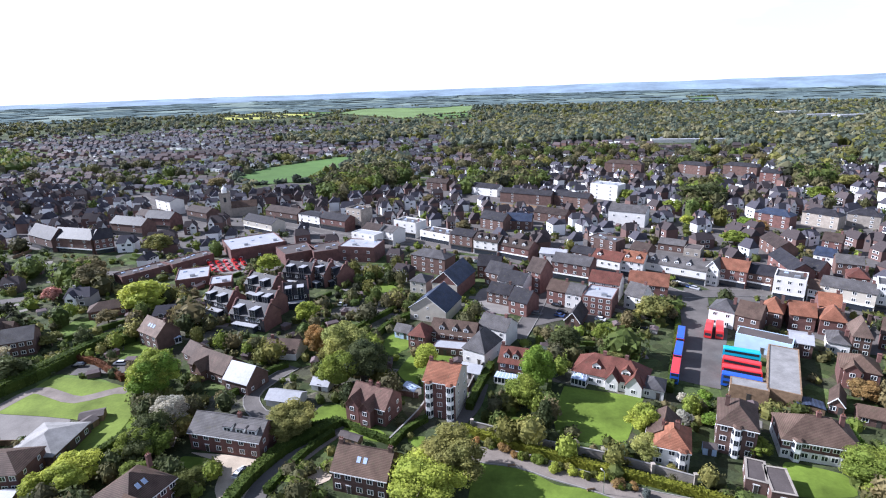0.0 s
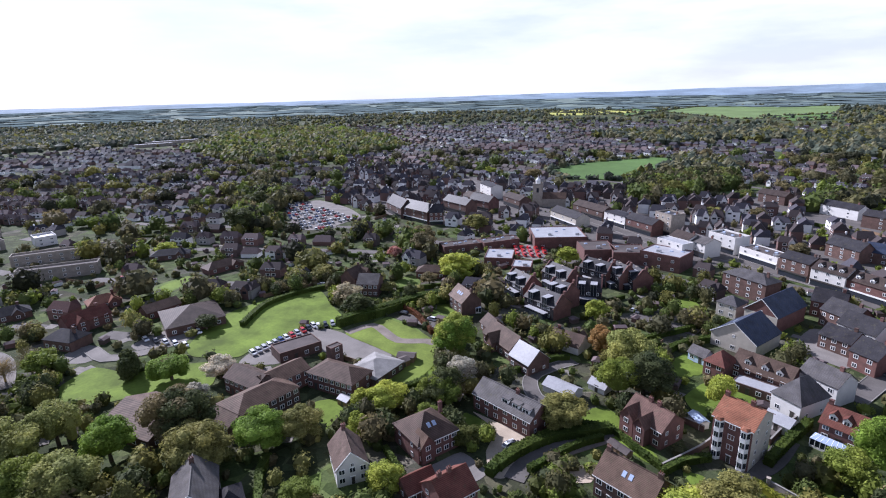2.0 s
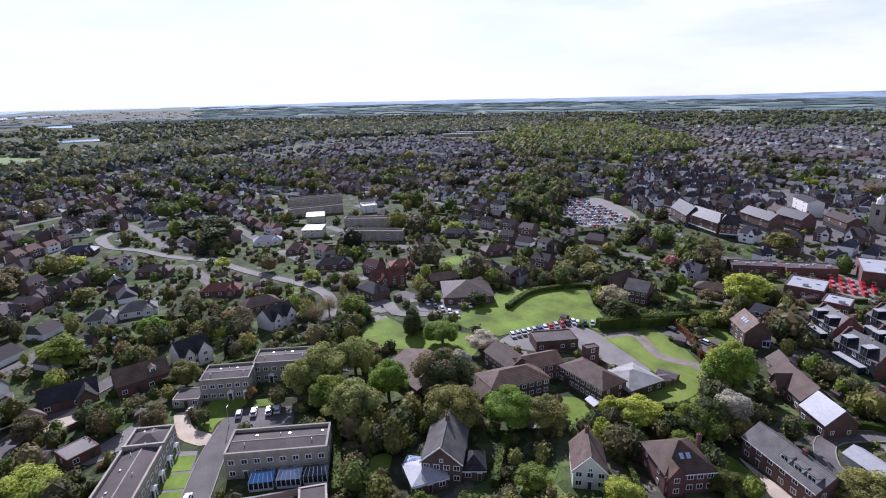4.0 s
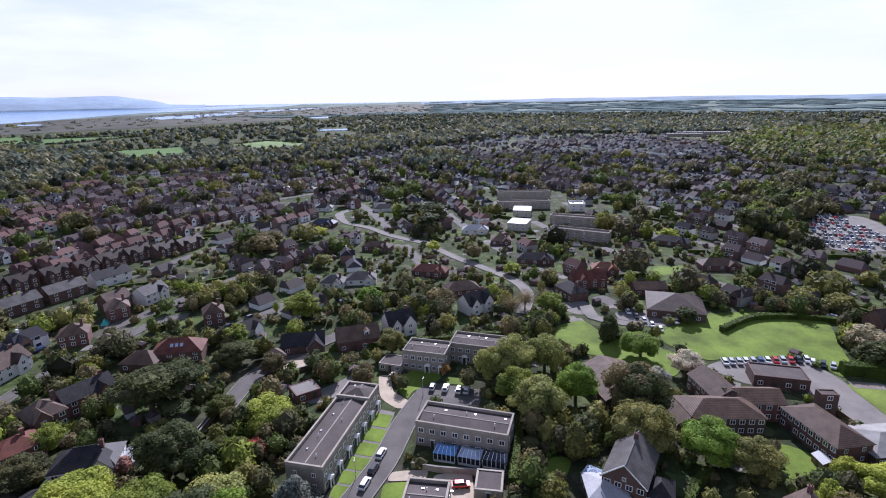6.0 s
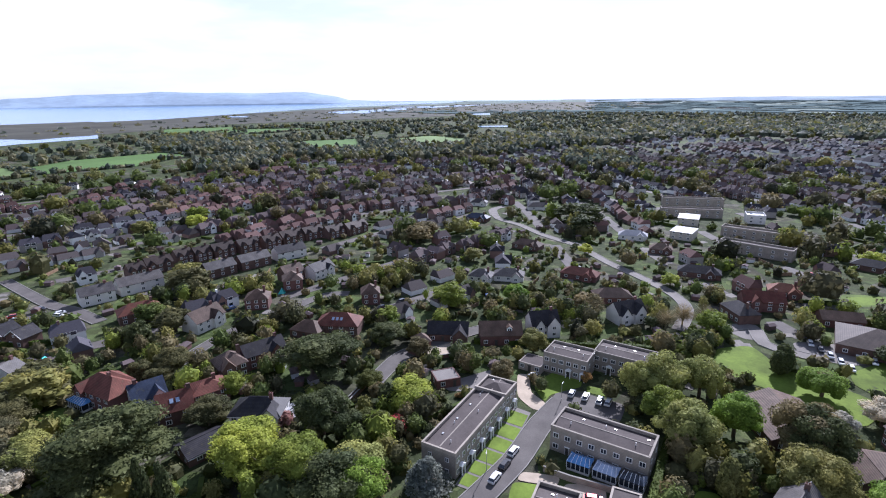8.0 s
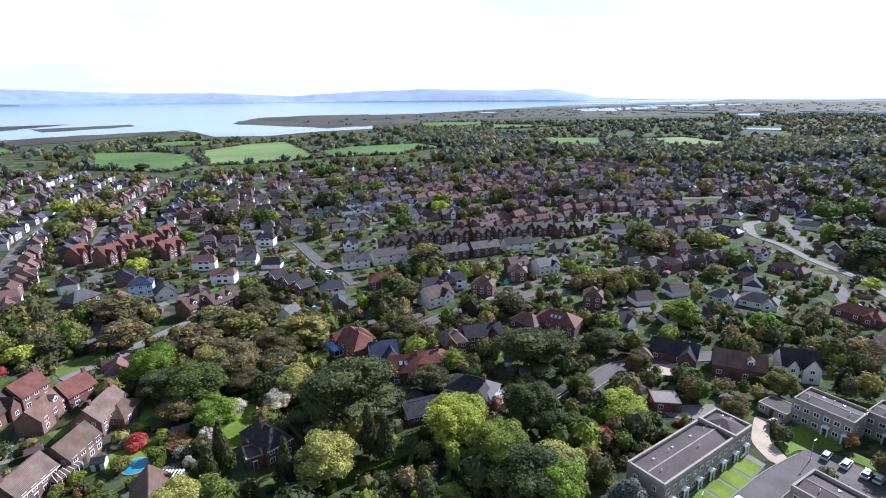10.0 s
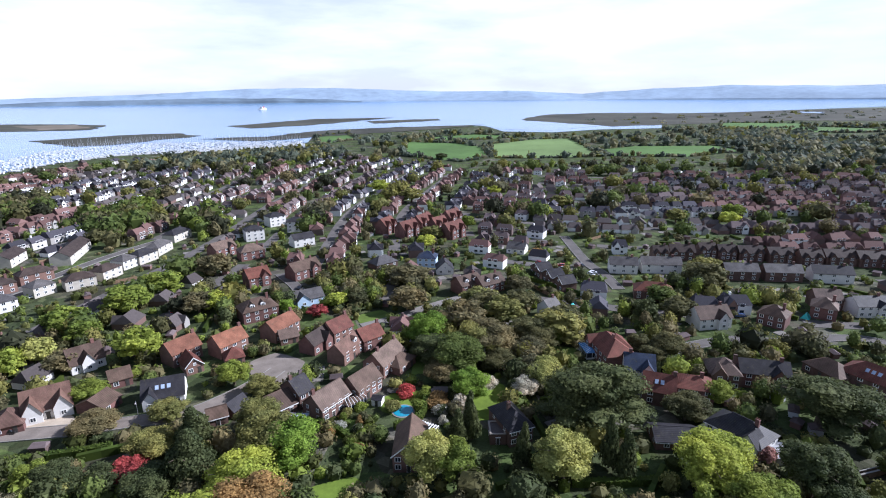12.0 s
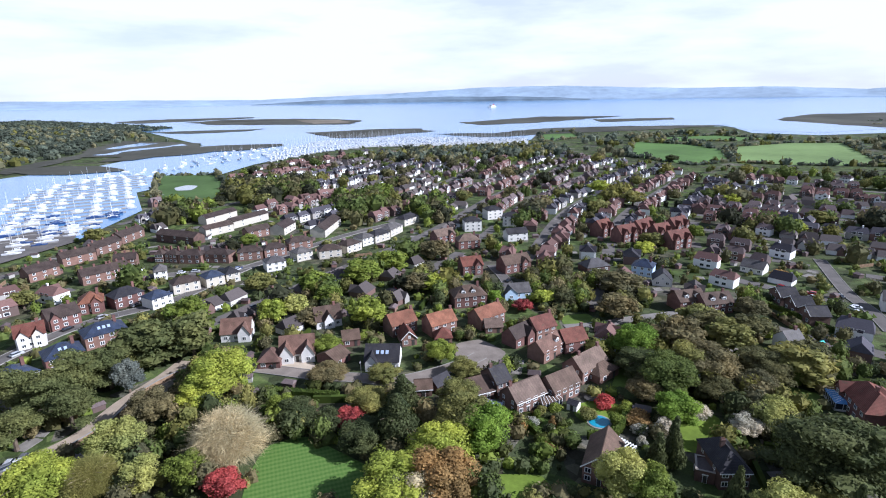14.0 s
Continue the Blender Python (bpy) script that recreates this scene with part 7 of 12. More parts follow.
house(-250.0, -31.9, 80.5, 11.2, 8.5, 2.8, 2.8, label='low bungalow with a hipped roof in a garden', wall=WHITE, cover=SLATE_GREY, roof='hip', n=3, wings=((0.25, 4, 1.2),), fine=False)
house(-253.2, -18.6, 90.2, 14.5, 8.5, 2.8, 2.8, label='low bungalow with a hipped roof in a garden', wall=WHITE, cover=SLATE_GREY, roof='hip', n=3, wings=((0.25, 4, 1.2),), fine=False)
house(-260.9, 16.1, 71.5, 17.7, 8.5, 2.8, 2.8, label='low bungalow with a hipped roof in a garden', wall=BRICK, cover=TILE_RED, roof='hip', n=3, wings=((0.25, 4, 1.2),), fine=False)
house(-344.2, 52.0, 81.4, 17.1, 8.5, 2.8, 2.8, label='low bungalow with a hipped roof in a garden', wall=WHITE, cover=ROOF_PALE, roof='hip', n=3, wings=((0.25, 4, 1.2),), fine=False)
house(-273.9, 74.5, 76.6, 19.5, 8.5, 2.8, 2.8, label='low bungalow with a hipped roof in a garden', wall=BRICK_DARK, cover=SLATE, roof='hip', n=3, wings=((0.25, 4, 1.2),), fine=False)
house(-314.4, 63.4, 81.8, 12.1, 8.5, 2.8, 2.8, label='low bungalow with a hipped roof in a garden', wall=BRICK_DARK, cover=TILE_BROWN, roof='hip', n=3, wings=((0.25, 4, 1.2),), fine=False)
house(-252.2, 105.1, 76.1, 13.0, 8.5, 2.8, 2.8, label='low bungalow with a hipped roof in a garden', wall=BRICK, cover=TILE_ORANGE, roof='hip', n=3, wings=((0.25, 4, 1.2),), fine=False)
house(-436.7, -58.5, 85.8, 13.3, 8.5, 2.8, 2.8, label='low bungalow with a hipped roof in a garden', wall=WHITE, cover=SLATE, roof='hip', n=3, wings=((0.25, 4, 1.2),), fine=False)
house(-427.1, -8.9, 97.9, 18.3, 8.5, 2.8, 2.8, label='low bungalow with a hipped roof in a garden', wall=WHITE, cover=SLATE, roof='hip', n=3, wings=((0.25, 4, 1.2),), fine=False)
house(-541.6, -113.3, 70.3, 18.9, 8.5, 2.8, 2.8, label='low bungalow with a hipped roof in a garden', wall=BRICK_DARK, cover=SLATE_GREY, roof='hip', n=3, wings=((0.25, 4, 1.2),), fine=False)
house(-534.8, -89.1, 75.8, 20.5, 8.5, 2.8, 2.8, label='low bungalow with a hipped roof in a garden', wall=WHITE, cover=TILE_BROWN, roof='hip', n=3, wings=((0.25, 4, 1.2),), fine=False)
house(-297.3, 164.3, 50.1, 20.6, 8.5, 2.8, 2.8, label='low bungalow with a hipped roof in a garden', wall=BRICK_DARK, cover=SLATE, roof='hip', n=3, wings=((0.25, 4, 1.2),), fine=False)
house(-250.3, 165.5, 82.5, 19.8, 8.5, 2.8, 2.8, label='low bungalow with a hipped roof in a garden', wall=BRICK, cover=TILE_BROWN, roof='hip', n=3, wings=((0.25, 4, 1.2),), fine=False)
house(152.8, -187.0, -144.2, 9.2, 9, 5, 3.4, label='semi-detached house with red tiled roof and white bays', wall=WHITE, cover=TILE_RED, wings=((-0.25, 3.5, 0.8), (0.25, 3.5, 0.8)))
house(152.7, -204.0, -129.1, 11.2, 9, 5, 3.4, label='brick semi-detached house with brown roof', wall=BRICK, cover=TILE_OLD, wings=((-0.3, 3.5, 0.8),))
house(150.0, -219.8, -149.2, 9.2, 10, 5, 3.6, label='house with bright orange hipped roof', wall=BRICK, cover=TILE_ORANGE, roof='hip', wings=((0.2, 4, 1),))
house(139.2, -226.7, -127.0, 12.5, 9, 5, 3, label='brick semi-detached house with grey roof', wall=BRICK, cover=SLATE, roof='hip')
house(129.5, -169.9, -136.6, 11.3, 10, 5, 3.2, label='house with blue slate roof and skylights', wall=BRICK, cover=SLATE_BLUE, roof='hip', skylights=2)
house(125.9, -187.6, -137.8, 13.8, 10, 5, 3.2, label='house with blue slate roof', wall=BRICK_WARM, cover=SLATE_BLUE, roof='hip', skylights=3)
house(134.5, -154.5, -116.8, 9.6, 10, 5, 3.2, label='house with blue slate roof', wall=WHITE, cover=SLATE_BLUE, roof='hip')
house(169.3, -282.6, -161.6, 10.8, 8, 5, 2.8, label='row of brick terraced houses with brown roofs', wall=BRICK_WARM, cover=TILE_OLD, fine=False, name='terrace', n=6, chimneys=(-0.4, 0, 0.4))
house(202.4, -292.5, -127.1, 17.0, 8, 5, 2.8, label='row of brick terraced houses with brown roofs', wall=BRICK_WARM, cover=TILE_OLD, fine=False, name='terrace', n=9, chimneys=(-0.4, 0, 0.4))
house(199.4, -313.3, -103.3, 19.1, 8, 5, 2.8, label='row of brick terraced houses with brown roofs', wall=BRICK_WARM, cover=TILE_OLD, fine=False, name='terrace', n=9, chimneys=(-0.4, 0, 0.4))
house(199.8, -340.2, -97.4, 22.1, 8, 5, 2.8, label='row of brick terraced houses with brown roofs', wall=BRICK_WARM, cover=TILE_OLD, fine=False, name='terrace', n=6, chimneys=(-0.4, 0, 0.4))
house(204.3, -265.8, -115.9, 14.9, 8, 5, 2.8, label='row of brick terraced houses with brown roofs', wall=BRICK_WARM, cover=TILE_OLD, fine=False, name='terrace', n=9, chimneys=(-0.4, 0, 0.4))
house(171.6, -258.8, -133.6, 13.7, 8, 5, 2.8, label='row of brick terraced houses with brown roofs', wall=BRICK_WARM, cover=TILE_OLD, fine=False, name='terrace', n=9, chimneys=(-0.4, 0, 0.4))
house(165.0, -266.8, -123.1, 8.6, 8, 5, 2.8, label='row of brick terraced houses with brown roofs', wall=BRICK_WARM, cover=TILE_OLD, fine=False, name='terrace', n=6, chimneys=(-0.4, 0, 0.4))

# ---- large houses east of the lane ----
house(49.8, 147.5, -28.7, 21.7, 11, 3.4, 4.6, label='large white house with a red hipped roof and dormers', wall=WHITE, cover=TILE_RED, roof='hip', dormers=(-0.17, 0.23), dormer_w=2.6, wings=((0.07, 3.6, 1.0), (0.36, 4.6, 1.4)), n=9, chimneys=(-0.1, 0.2))
conservatory(39.9, 145.8, -30.9, 4.5, 4.5, label='white octagonal conservatory beside large house')
house(59.9, 139.4, -25.9, 6.1, 7, 3.2, 2.0, label='white low wing with a grey roof', wall=WHITE, cover=SLATE_GREY, chimneys=(), roof='hip')
house(22.2, 153.6, -21.2, 11.4, 9, 5, 3.6, label='house with red tiled roof and white dormer windows', wall=BRICK, cover=TILE_RED, dormers=(-0.3, -0.04, 0.24), chimneys=(-0.46,), n=4)
conservatory(18.3, 146.8, -20.9, 9, 3.4, label='white veranda conservatory with striped glass roof')
house(53.7, 111.4, -23.6, 7.9, 10, 5.4, 3.2, label='white two-storey house with orange hipped roof and bay', wall=WHITE, cover=TILE_ORANGE, roof='hip', bays=(0.3,), chimneys=(0.1,))
house(53.7, 116.7, -117.3, 10.7, 7, 4.5, 2.6, label='long brown roofed wing behind white house', wall=BRICK, cover=TILE_BROWN, chimneys=(0.3,), sides=0)
house(71.5, 116.0, -26.8, 8.6, 12, 8.2, 3.4, label='three-storey brown brick villa with white bay tower', wall=BRICK_DARK, cover=TILE_BROWN, roof='hip', storeys=3, n=3, bays=(0.0,), bay_storeys=3, chimneys=(-0.3,))
house(89.0, 112.4, -20.0, 16.3, 11, 5.2, 4.2, label='long tile-hung house with white ground floor', wall=BRICK, base=WHITE, cover=TILE_BROWN, roof='hip', n=8, bays=(0.42, -0.3), chimneys=(0.0, 0.3))
flat_block(68.8, 101.8, -25.9, 4.3, 8, 3, BRICK_DARK, FELT, 'flat-roofed grey garage beside lawn', name='garage', category='garage', n=1, storeys=1, parapet=0.15)
flat_block(72.1, 98.4, -17.6, 4.9, 9, 3, BRICK_DARK, FELT, 'flat-roofed grey garage beside lawn', name='garage', category='garage', n=1, storeys=1, parapet=0.15)
house(107.5, 130.3, -36.5, 3.4, 9, 2.6, 2.4, label='small brown tiled garden house', wall=BRICK_WARM, cover=TILE_BROWN, chimneys=(), axis='y')
house(122.2, 143.0, -31.4, 9.5, 10, 6, 3, label='red brick house with grey-brown hipped roof', wall=BRICK, cover=TILE_BROWN, roof='hip', wings=((-0.2, 4, 1),), chimneys=(0.45,))
house(111.2, 123.1, -27.3, 5.9, 5, 2.6, 2, label='brown tiled garage beside garden', wall=BRICK_DARK, cover=TILE_BROWN, chimneys=())
house(2.4, 177.2, -20.8, 16.6, 10, 4.2, 3.8, label='brown tiled house with arched dormers', wall=BRICK, cover=TILE_BROWN, dormers=(-0.25, 0.05, 0.3), chimneys=())
flat_block(1.9, 167.7, -14.3, 14.9, 6, 2.8, BRICK_DARK, ROOF_PALE, 'low pale-roofed extension with trellis', n=5, storeys=1, parapet=0.2)
house(-10.1, 175.1, -23.0, 6.6, 8, 4.8, 3.4, label='red hipped brick house by lawn', wall=BRICK, cover=TILE_RED, roof='hip', chimneys=())
house(-16.6, 181.8, -27.3, 5.9, 5, 2.8, 2, label='small pale blue gabled wing', wall=PALE_BLUE, cover=SLATE_GREY, chimneys=())
house(11.1, 164.2, -34.1, 8.4, 12, 5.0, 5.6, label='white chapel with pointed windows and a hipped slate roof', wall=WHITE, cover=SLATE_GREY, roof='hip', chimneys=(), name='chapel', category='chapel', n=2, storeys=1)
house(17.6, 176.5, -34.1, 11, 9, 6.5, 3.2, label='pale house with a grey roof behind the chapel', wall=WHITE, cover=SLATE_GREY, chimneys=(0.3,), sides=0)
house(7.1, 151.9, -25.4, 6.4, 5, 2.6, 1.6, label='pale metal-roofed lean-to beside the chapel', wall=WHITE, cover=ROOF_PALE, chimneys=(), n=1)
house(-5.1, 202.0, -22.5, 15.5, 17, 5, 5.6, label='church hall with pale gable and dark blue slate roof', wall=CREAM, cover=SLATE_BLUE, chimneys=(), name='church_hall', category='church', skylights=2, axis='y', n=3, storeys=1)
house(2.8, 228.6, -24.2, 12, 21.7, 6.5, 5.6, label='tall brick church with a pale gable and dark blue slate roof', wall=BRICK, cover=SLATE_BLUE, chimneys=(), name='church', category='church', axis='y', front=CREAM, n=2, storeys=1)
house(-12.0, 229.0, -24.0, 8.0, 8, 5.5, 2.6, label='small pale vestry with a grey hipped roof', wall=CREAM, cover=SLATE_GREY, chimneys=(), roof='hip')
house(49.4, 190.5, -27.6, 5.6, 13, 2.6, 3.8, label='steep slate-roofed outbuilding beside the yard', wall=BRICK_DARK, cover=SLATE, chimneys=(), axis='y', n=1)

# ---- bus depot ----
flat_block(106.4, 164.0, -36.7, 16.6, 7, 5.5, PALE_BLUE, FELT, 'long depot shed with pale blue front', name='depot_shed', n=1, storeys=1, parapet=0.1)
flat_block(86.1, 136.2, -27.8, 9.8, 5, 4.2, TIMBER, SHEETS, 'timber clad depot range with grey sheet roof', name='depot_shed', n=1, storeys=1, parapet=0.1)
house(101.0, 144.5, 59.0, 30.8, 8.5, 4.2, 0.3, label='depot range with a flat pale grey ribbed sheet roof', roof='flat', wall=TIMBER, cover=SHEETS, chimneys=(), name='depot_shed', category='building', n=4, storeys=1)
BUS_RED, BUS_BLUE, BUS_CYAN = (plain(n, c, 0.3, 0.0, 0.6, 0.04) for n, c in (("red bus paint", (0.62, 0.03, 0.03)), ("blue bus paint", (0.02, 0.09, 0.45)), ("cyan bus paint", (0.03, 0.42, 0.62))))
bus(95.0, 156.9, 153.4, BUS_CYAN, BUS_CYAN, 'cyan double-decker bus parked in the depot', h=4.2)
bus(91.4, 150.1, 149.6, BUS_RED, BUS_RED, 'red double-decker bus parked in the depot', h=4.2)
bus(88.8, 145.2, 154.3, BUS_RED, BUS_RED, 'red double-decker bus parked in the depot', h=4.2)
bus(86.5, 140.8, 151.8, BUS_BLUE, BUS_BLUE, 'blue and red double-decker bus in the depot', h=4.2)
bus(81.3, 171.0, -116.1, BUS_RED, BUS_BLUE, 'red and blue bus by the depot wall', h=4.2)
bus(75.6, 159.4, -117.4, BUS_RED, BUS_BLUE, 'red and blue bus by the depot wall', h=4.2)
bus(70.0, 148.2, -116.4, BUS_BLUE, BUS_RED, 'red and blue bus by the depot wall', h=4.2)
bus(94.6, 178.0, -119.6, BUS_RED, BUS_RED, 'red bus facing out of the depot', h=3.2)
bus(98.0, 177.1, -116.4, BUS_RED, BUS_RED, 'red bus facing out of the depot', h=3.2)

# ---- high street ----
# Brown brick and dark covers here partly paint in a cloud's shade.
house(-4.0, 311.5, -39.9, 23.1, 11, 6, 0.4, label='white rendered shop building on the high street', wall=WHITE, cover=FELT, storeys=2, fine=False, name='shop', category='shop building', door=None, roof='flat', chimneys=())
house(11.1, 293.9, -35.6, 14.5, 11, 9, 2.5, label='brown brick shop building on the high street', wall=BRICK_DARK, cover=SLATE, storeys=3, fine=False, name='shop', category='shop building', door=None, chimneys=(0.4,))
house(23.8, 284.7, -32.9, 14.7, 11, 8, 3, label='white rendered shop building on the high street', wall=WHITE, cover=TILE_OLD, storeys=3, fine=False, name='shop', category='shop building', door=None, dormers=(-0.3, 0, 0.3), chimneys=(0.4,))
house(38.1, 275.6, -38.7, 19.2, 11, 7, 3, label='red brick shop building on the high street', wall=BRICK, cover=TILE_OLD, storeys=2, fine=False, name='shop', category='shop building', door=None, dormers=(-0.3, 0, 0.3), chimneys=(0.4,))
house(60.1, 240.8, -32.6, 18.0, 11, 8.5, 3, label='red brick shop building on the high street', wall=BRICK, cover=SLATE_GREY, storeys=3, fine=False, name='shop', category='shop building', door=None, chimneys=(0.4,))
house(79.6, 248.4, -39.8, 13.9, 11, 7.5, 3, label='white rendered shop building on the high street', wall=WHITE, cover=TILE_RED, storeys=2, fine=False, name='shop', category='shop building', door=None, dormers=(-0.3,), chimneys=(0.4,))
house(89.6, 243.1, -34.3, 10.4, 11, 8, 3.6, label='white rendered shop building on the high street', wall=WHITE, cover=TILE_ORANGE, storeys=3, fine=False, name='shop', category='shop building', door=None, dormers=(-0.25, 0.25), chimneys=(0.4,))
house(108.0, 237.1, -38.2, 26.6, 11, 7, 3, label='white rendered shop building on the high street', wall=WHITE, cover=SLATE_GREY, storeys=2, fine=False, name='shop', category='shop building', door=None, dormers=(-0.4, -0.2, 0, 0.2), chimneys=(0.4,))
house(129.2, 227.5, -37.7, 11.2, 11, 8, 3.4, label='red brick shop building on the high street', wall=BRICK, cover=TILE_ORANGE, storeys=3, fine=False, name='shop', category='shop building', door=None, chimneys=(0.4,))
house(139.3, 223.4, -40.7, 10.0, 11, 7, 3, label='brown brick shop building on the high street', wall=BRICK_DARK, cover=SLATE, storeys=2, fine=False, name='shop', category='shop building', door=None, chimneys=(0.4,))
house(143.5, 210.3, -36.6, 11.4, 11, 9.5, 0.6, label='white rendered shop building on the high street', wall=WHITE, cover=SLATE_GREY, storeys=3, fine=False, name='shop', category='shop building', door=None, roof='flat', chimneys=(0.4,))
house(152.3, 207.2, -41.2, 4.2, 11, 6, 2.5, label='white rendered shop building on the high street', wall=WHITE, cover=TILE_BROWN, storeys=2, fine=False, name='shop', category='shop building', door=None, chimneys=(0.4,))
house(161.1, 200.8, -42.1, 18.0, 11, 8, 2.6, label='cream rendered shop building on the high street', wall=CREAM, cover=SLATE_GREY, storeys=3, fine=False, name='shop', category='shop building', door=None, chimneys=(0.4,))
house(172.0, 195.1, -36.7, 7.9, 11, 11, 0.6, label='white rendered shop building on the high street', wall=WHITE, cover=SLATE_GREY, storeys=4, fine=False, name='shop', category='shop building', door=None, roof='flat', chimneys=(0.4,))
house(-43.2, 315.3, -36.5, 13.2, 11, 8, 3, label='white rendered shop building on the high street', wall=WHITE, cover=TILE_OLD, storeys=3, fine=False, name='shop', category='shop building', door=None, chimneys=(0.4,))
house(-33.4, 311.6, -37.6, 12.5, 11, 8, 2.5, label='white rendered shop building on the high street', wall=WHITE, cover=SLATE_GREY, storeys=3, fine=False, name='shop', category='shop building', door=None, chimneys=(0.4,))
house(-22.9, 326.8, -36.3, 17.5, 11, 9, 1, label='white rendered shop building on the high street', wall=WHITE, cover=SLATE_GREY, storeys=3, fine=False, name='shop', category='shop building', door=None, roof='flat', chimneys=(0.4,))
house(-91.1, 361.0, -35.4, 21.3, 11, 8, 1, label='white rendered shop building on the high street', wall=WHITE, cover=SLATE, storeys=3, fine=False, name='shop', category='shop building', door=None, roof='hip', chimneys=(0.4,))
house(-115.2, 377.3, -33.2, 32.9, 11, 7, 3, label='brown brick shop building on the high street', wall=BRICK_DARK, cover=TILE_OLD, storeys=2, fine=False, name='shop', category='shop building', door=None, chimneys=(0.4,))
house(-72.8, 348.6, -34.5, 23.7, 11, 7.5, 3, label='red brick shop building on the high street', wall=BRICK, cover=SLATE, storeys=2, fine=False, name='shop', category='shop building', door=None, chimneys=(0.4,))
house(-58.4, 350.3, -36.7, 13.8, 11, 13, 1, label='stone shop building on the high street', wall=STONE, cover=SLATE, storeys=4, fine=False, name='shop', category='shop building', door=None, roof='flat', chimneys=(0.4,))
house(-122.8, 349.2, -36.6, 31.2, 11, 7, 3, label='cream rendered shop building on the high street', wall=CREAM, cover=SLATE, storeys=2, fine=False, name='shop', category='shop building', door=None, chimneys=(0.4,))
house(-180.2, 387.0, -33.7, 24.9, 11, 7, 3, label='brown brick shop building on the high street', wall=BRICK_DARK, cover=TILE_OLD, storeys=2, fine=False, name='shop', category='shop building', door=None, chimneys=(0.4,))
house(-198.5, 364.8, -19.3, 22.9, 11, 8, 4, label='red brick shop building on the high street', wall=BRICK, cover=SLATE, storeys=3, fine=False, name='shop', category='shop building', door=None, chimneys=(0.4,))
house(-210.7, 348.4, -21.7, 28.9, 11, 8, 4, label='brown brick shop building on the high street', wall=BRICK_DARK, cover=SLATE, storeys=3, fine=False, name='shop', category='shop building', door=None, chimneys=(0.4,))
house(-206.1, 308.4, 32.5, 10.0, 11, 9, 5, label='red brick shop building on the high street', wall=BRICK, cover=SLATE, storeys=3, fine=False, name='shop', category='shop building', door=None, chimneys=(0.4,))
house(-222.4, 311.1, -17.2, 31.3, 11, 9, 5, label='brown brick shop building on the high street', wall=BRICK_DARK, cover=SLATE, storeys=3, fine=False, name='shop', category='shop building', door=None, chimneys=(0.4,))
house(-246.9, 320.1, -31.6, 29.7, 11, 8, 6, label='brown brick shop building on the high street', wall=BRICK_DARK, cover=SLATE, storeys=3, fine=False, name='shop', category='shop building', door=None, chimneys=(0.4,))
house(-213.4, 378.4, -26.0, 21.5, 11, 7, 3, label='white rendered shop building on the high street', wall=WHITE, cover=TILE_OLD, storeys=2, fine=False, name='shop', category='shop building', door=None, chimneys=(0.4,))
house(-217.6, 413.6, -39.7, 24.8, 11, 11, 2, label='white rendered shop building on the high street', wall=WHITE, cover=SLATE, storeys=4, fine=False, name='shop', category='shop building', door=None, chimneys=(0.4,))
house(121.7, 229.3, -43.3, 5.0, 11, 8, 3.5, label='white gabled shop building', wall=WHITE, cover=SLATE_GREY, fine=False, axis='y')
house(-7.3, 256.8, -32.2, 20.3, 10, 8.5, 2.6, label='brown brick town house in the old centre', wall=BRICK_DARK, cover=SLATE_GREY, roof='hip', fine=False, chimneys=(0.35,))
house(41.1, 225.7, -43.9, 7.2, 10, 10, 5, label='red brick town house in the old centre', wall=BRICK, cover=TILE_OLD, roof='gable', fine=False, chimneys=(0.35,))
house(25.3, 234.1, -41.9, 12.8, 10, 6.5, 4, label='brown brick town house in the old centre', wall=BRICK_DARK, cover=SLATE, roof='gable', fine=False, chimneys=(0.35,))
house(30.1, 224.1, -37.8, 12.9, 10, 6, 4, label='white rendered town house in the old centre', wall=WHITE, cover=SLATE, roof='gable', fine=False, chimneys=(0.35,))
house(20.8, 246.7, -13.7, 10.9, 10, 6.5, 4, label='red brick town house in the old centre', wall=BRICK, cover=SLATE, roof='gable', fine=False, chimneys=(0.35,))
house(23.3, 214.2, -31.1, 10.0, 10, 5, 3, label='brown brick town house in the old centre', wall=BRICK_DARK, cover=SLATE, roof='gable', fine=False, chimneys=(0.35,))
house(30.6, 201.9, -38.4, 8.3, 10, 6, 4, label='red brick town house in the old centre', wall=BRICK, cover=SLATE, roof='gable', fine=False, chimneys=(0.35,))
house(47.4, 211.5, -33.4, 7.9, 10, 6.5, 3, label='red brick town house in the old centre', wall=BRICK, cover=TILE_BROWN, roof='gable', fine=False, chimneys=(0.35,))
house(53.5, 207.6, -32.1, 6.6, 10, 6.5, 3, label='white rendered town house in the old centre', wall=WHITE, cover=SLATE_GREY, roof='gable', fine=False, chimneys=(0.35,))
house(68.0, 215.5, -30.2, 12.5, 10, 8, 3.5, label='white rendered town house in the old centre', wall=WHITE, cover=TILE_RED, roof='gable', fine=False, chimneys=(0.35,))
house(78.0, 204.3, -46.3, 7.3, 10, 6, 4, label='white rendered town house in the old centre', wall=WHITE, cover=SLATE_GREY, roof='gable', fine=False, chimneys=(0.35,))
house(87.0, 217.6, -24.5, 15.8, 10, 6, 4, label='red brick town house in the old centre', wall=BRICK, cover=TILE_ORANGE, roof='gable', fine=False, chimneys=(0.35,))
house(104.5, 186.8, -41.0, 8.7, 10, 6.5, 3, label='white rendered town house in the old centre', wall=WHITE, cover=SLATE_GREY, roof='hip', fine=False, chimneys=(0.35,))
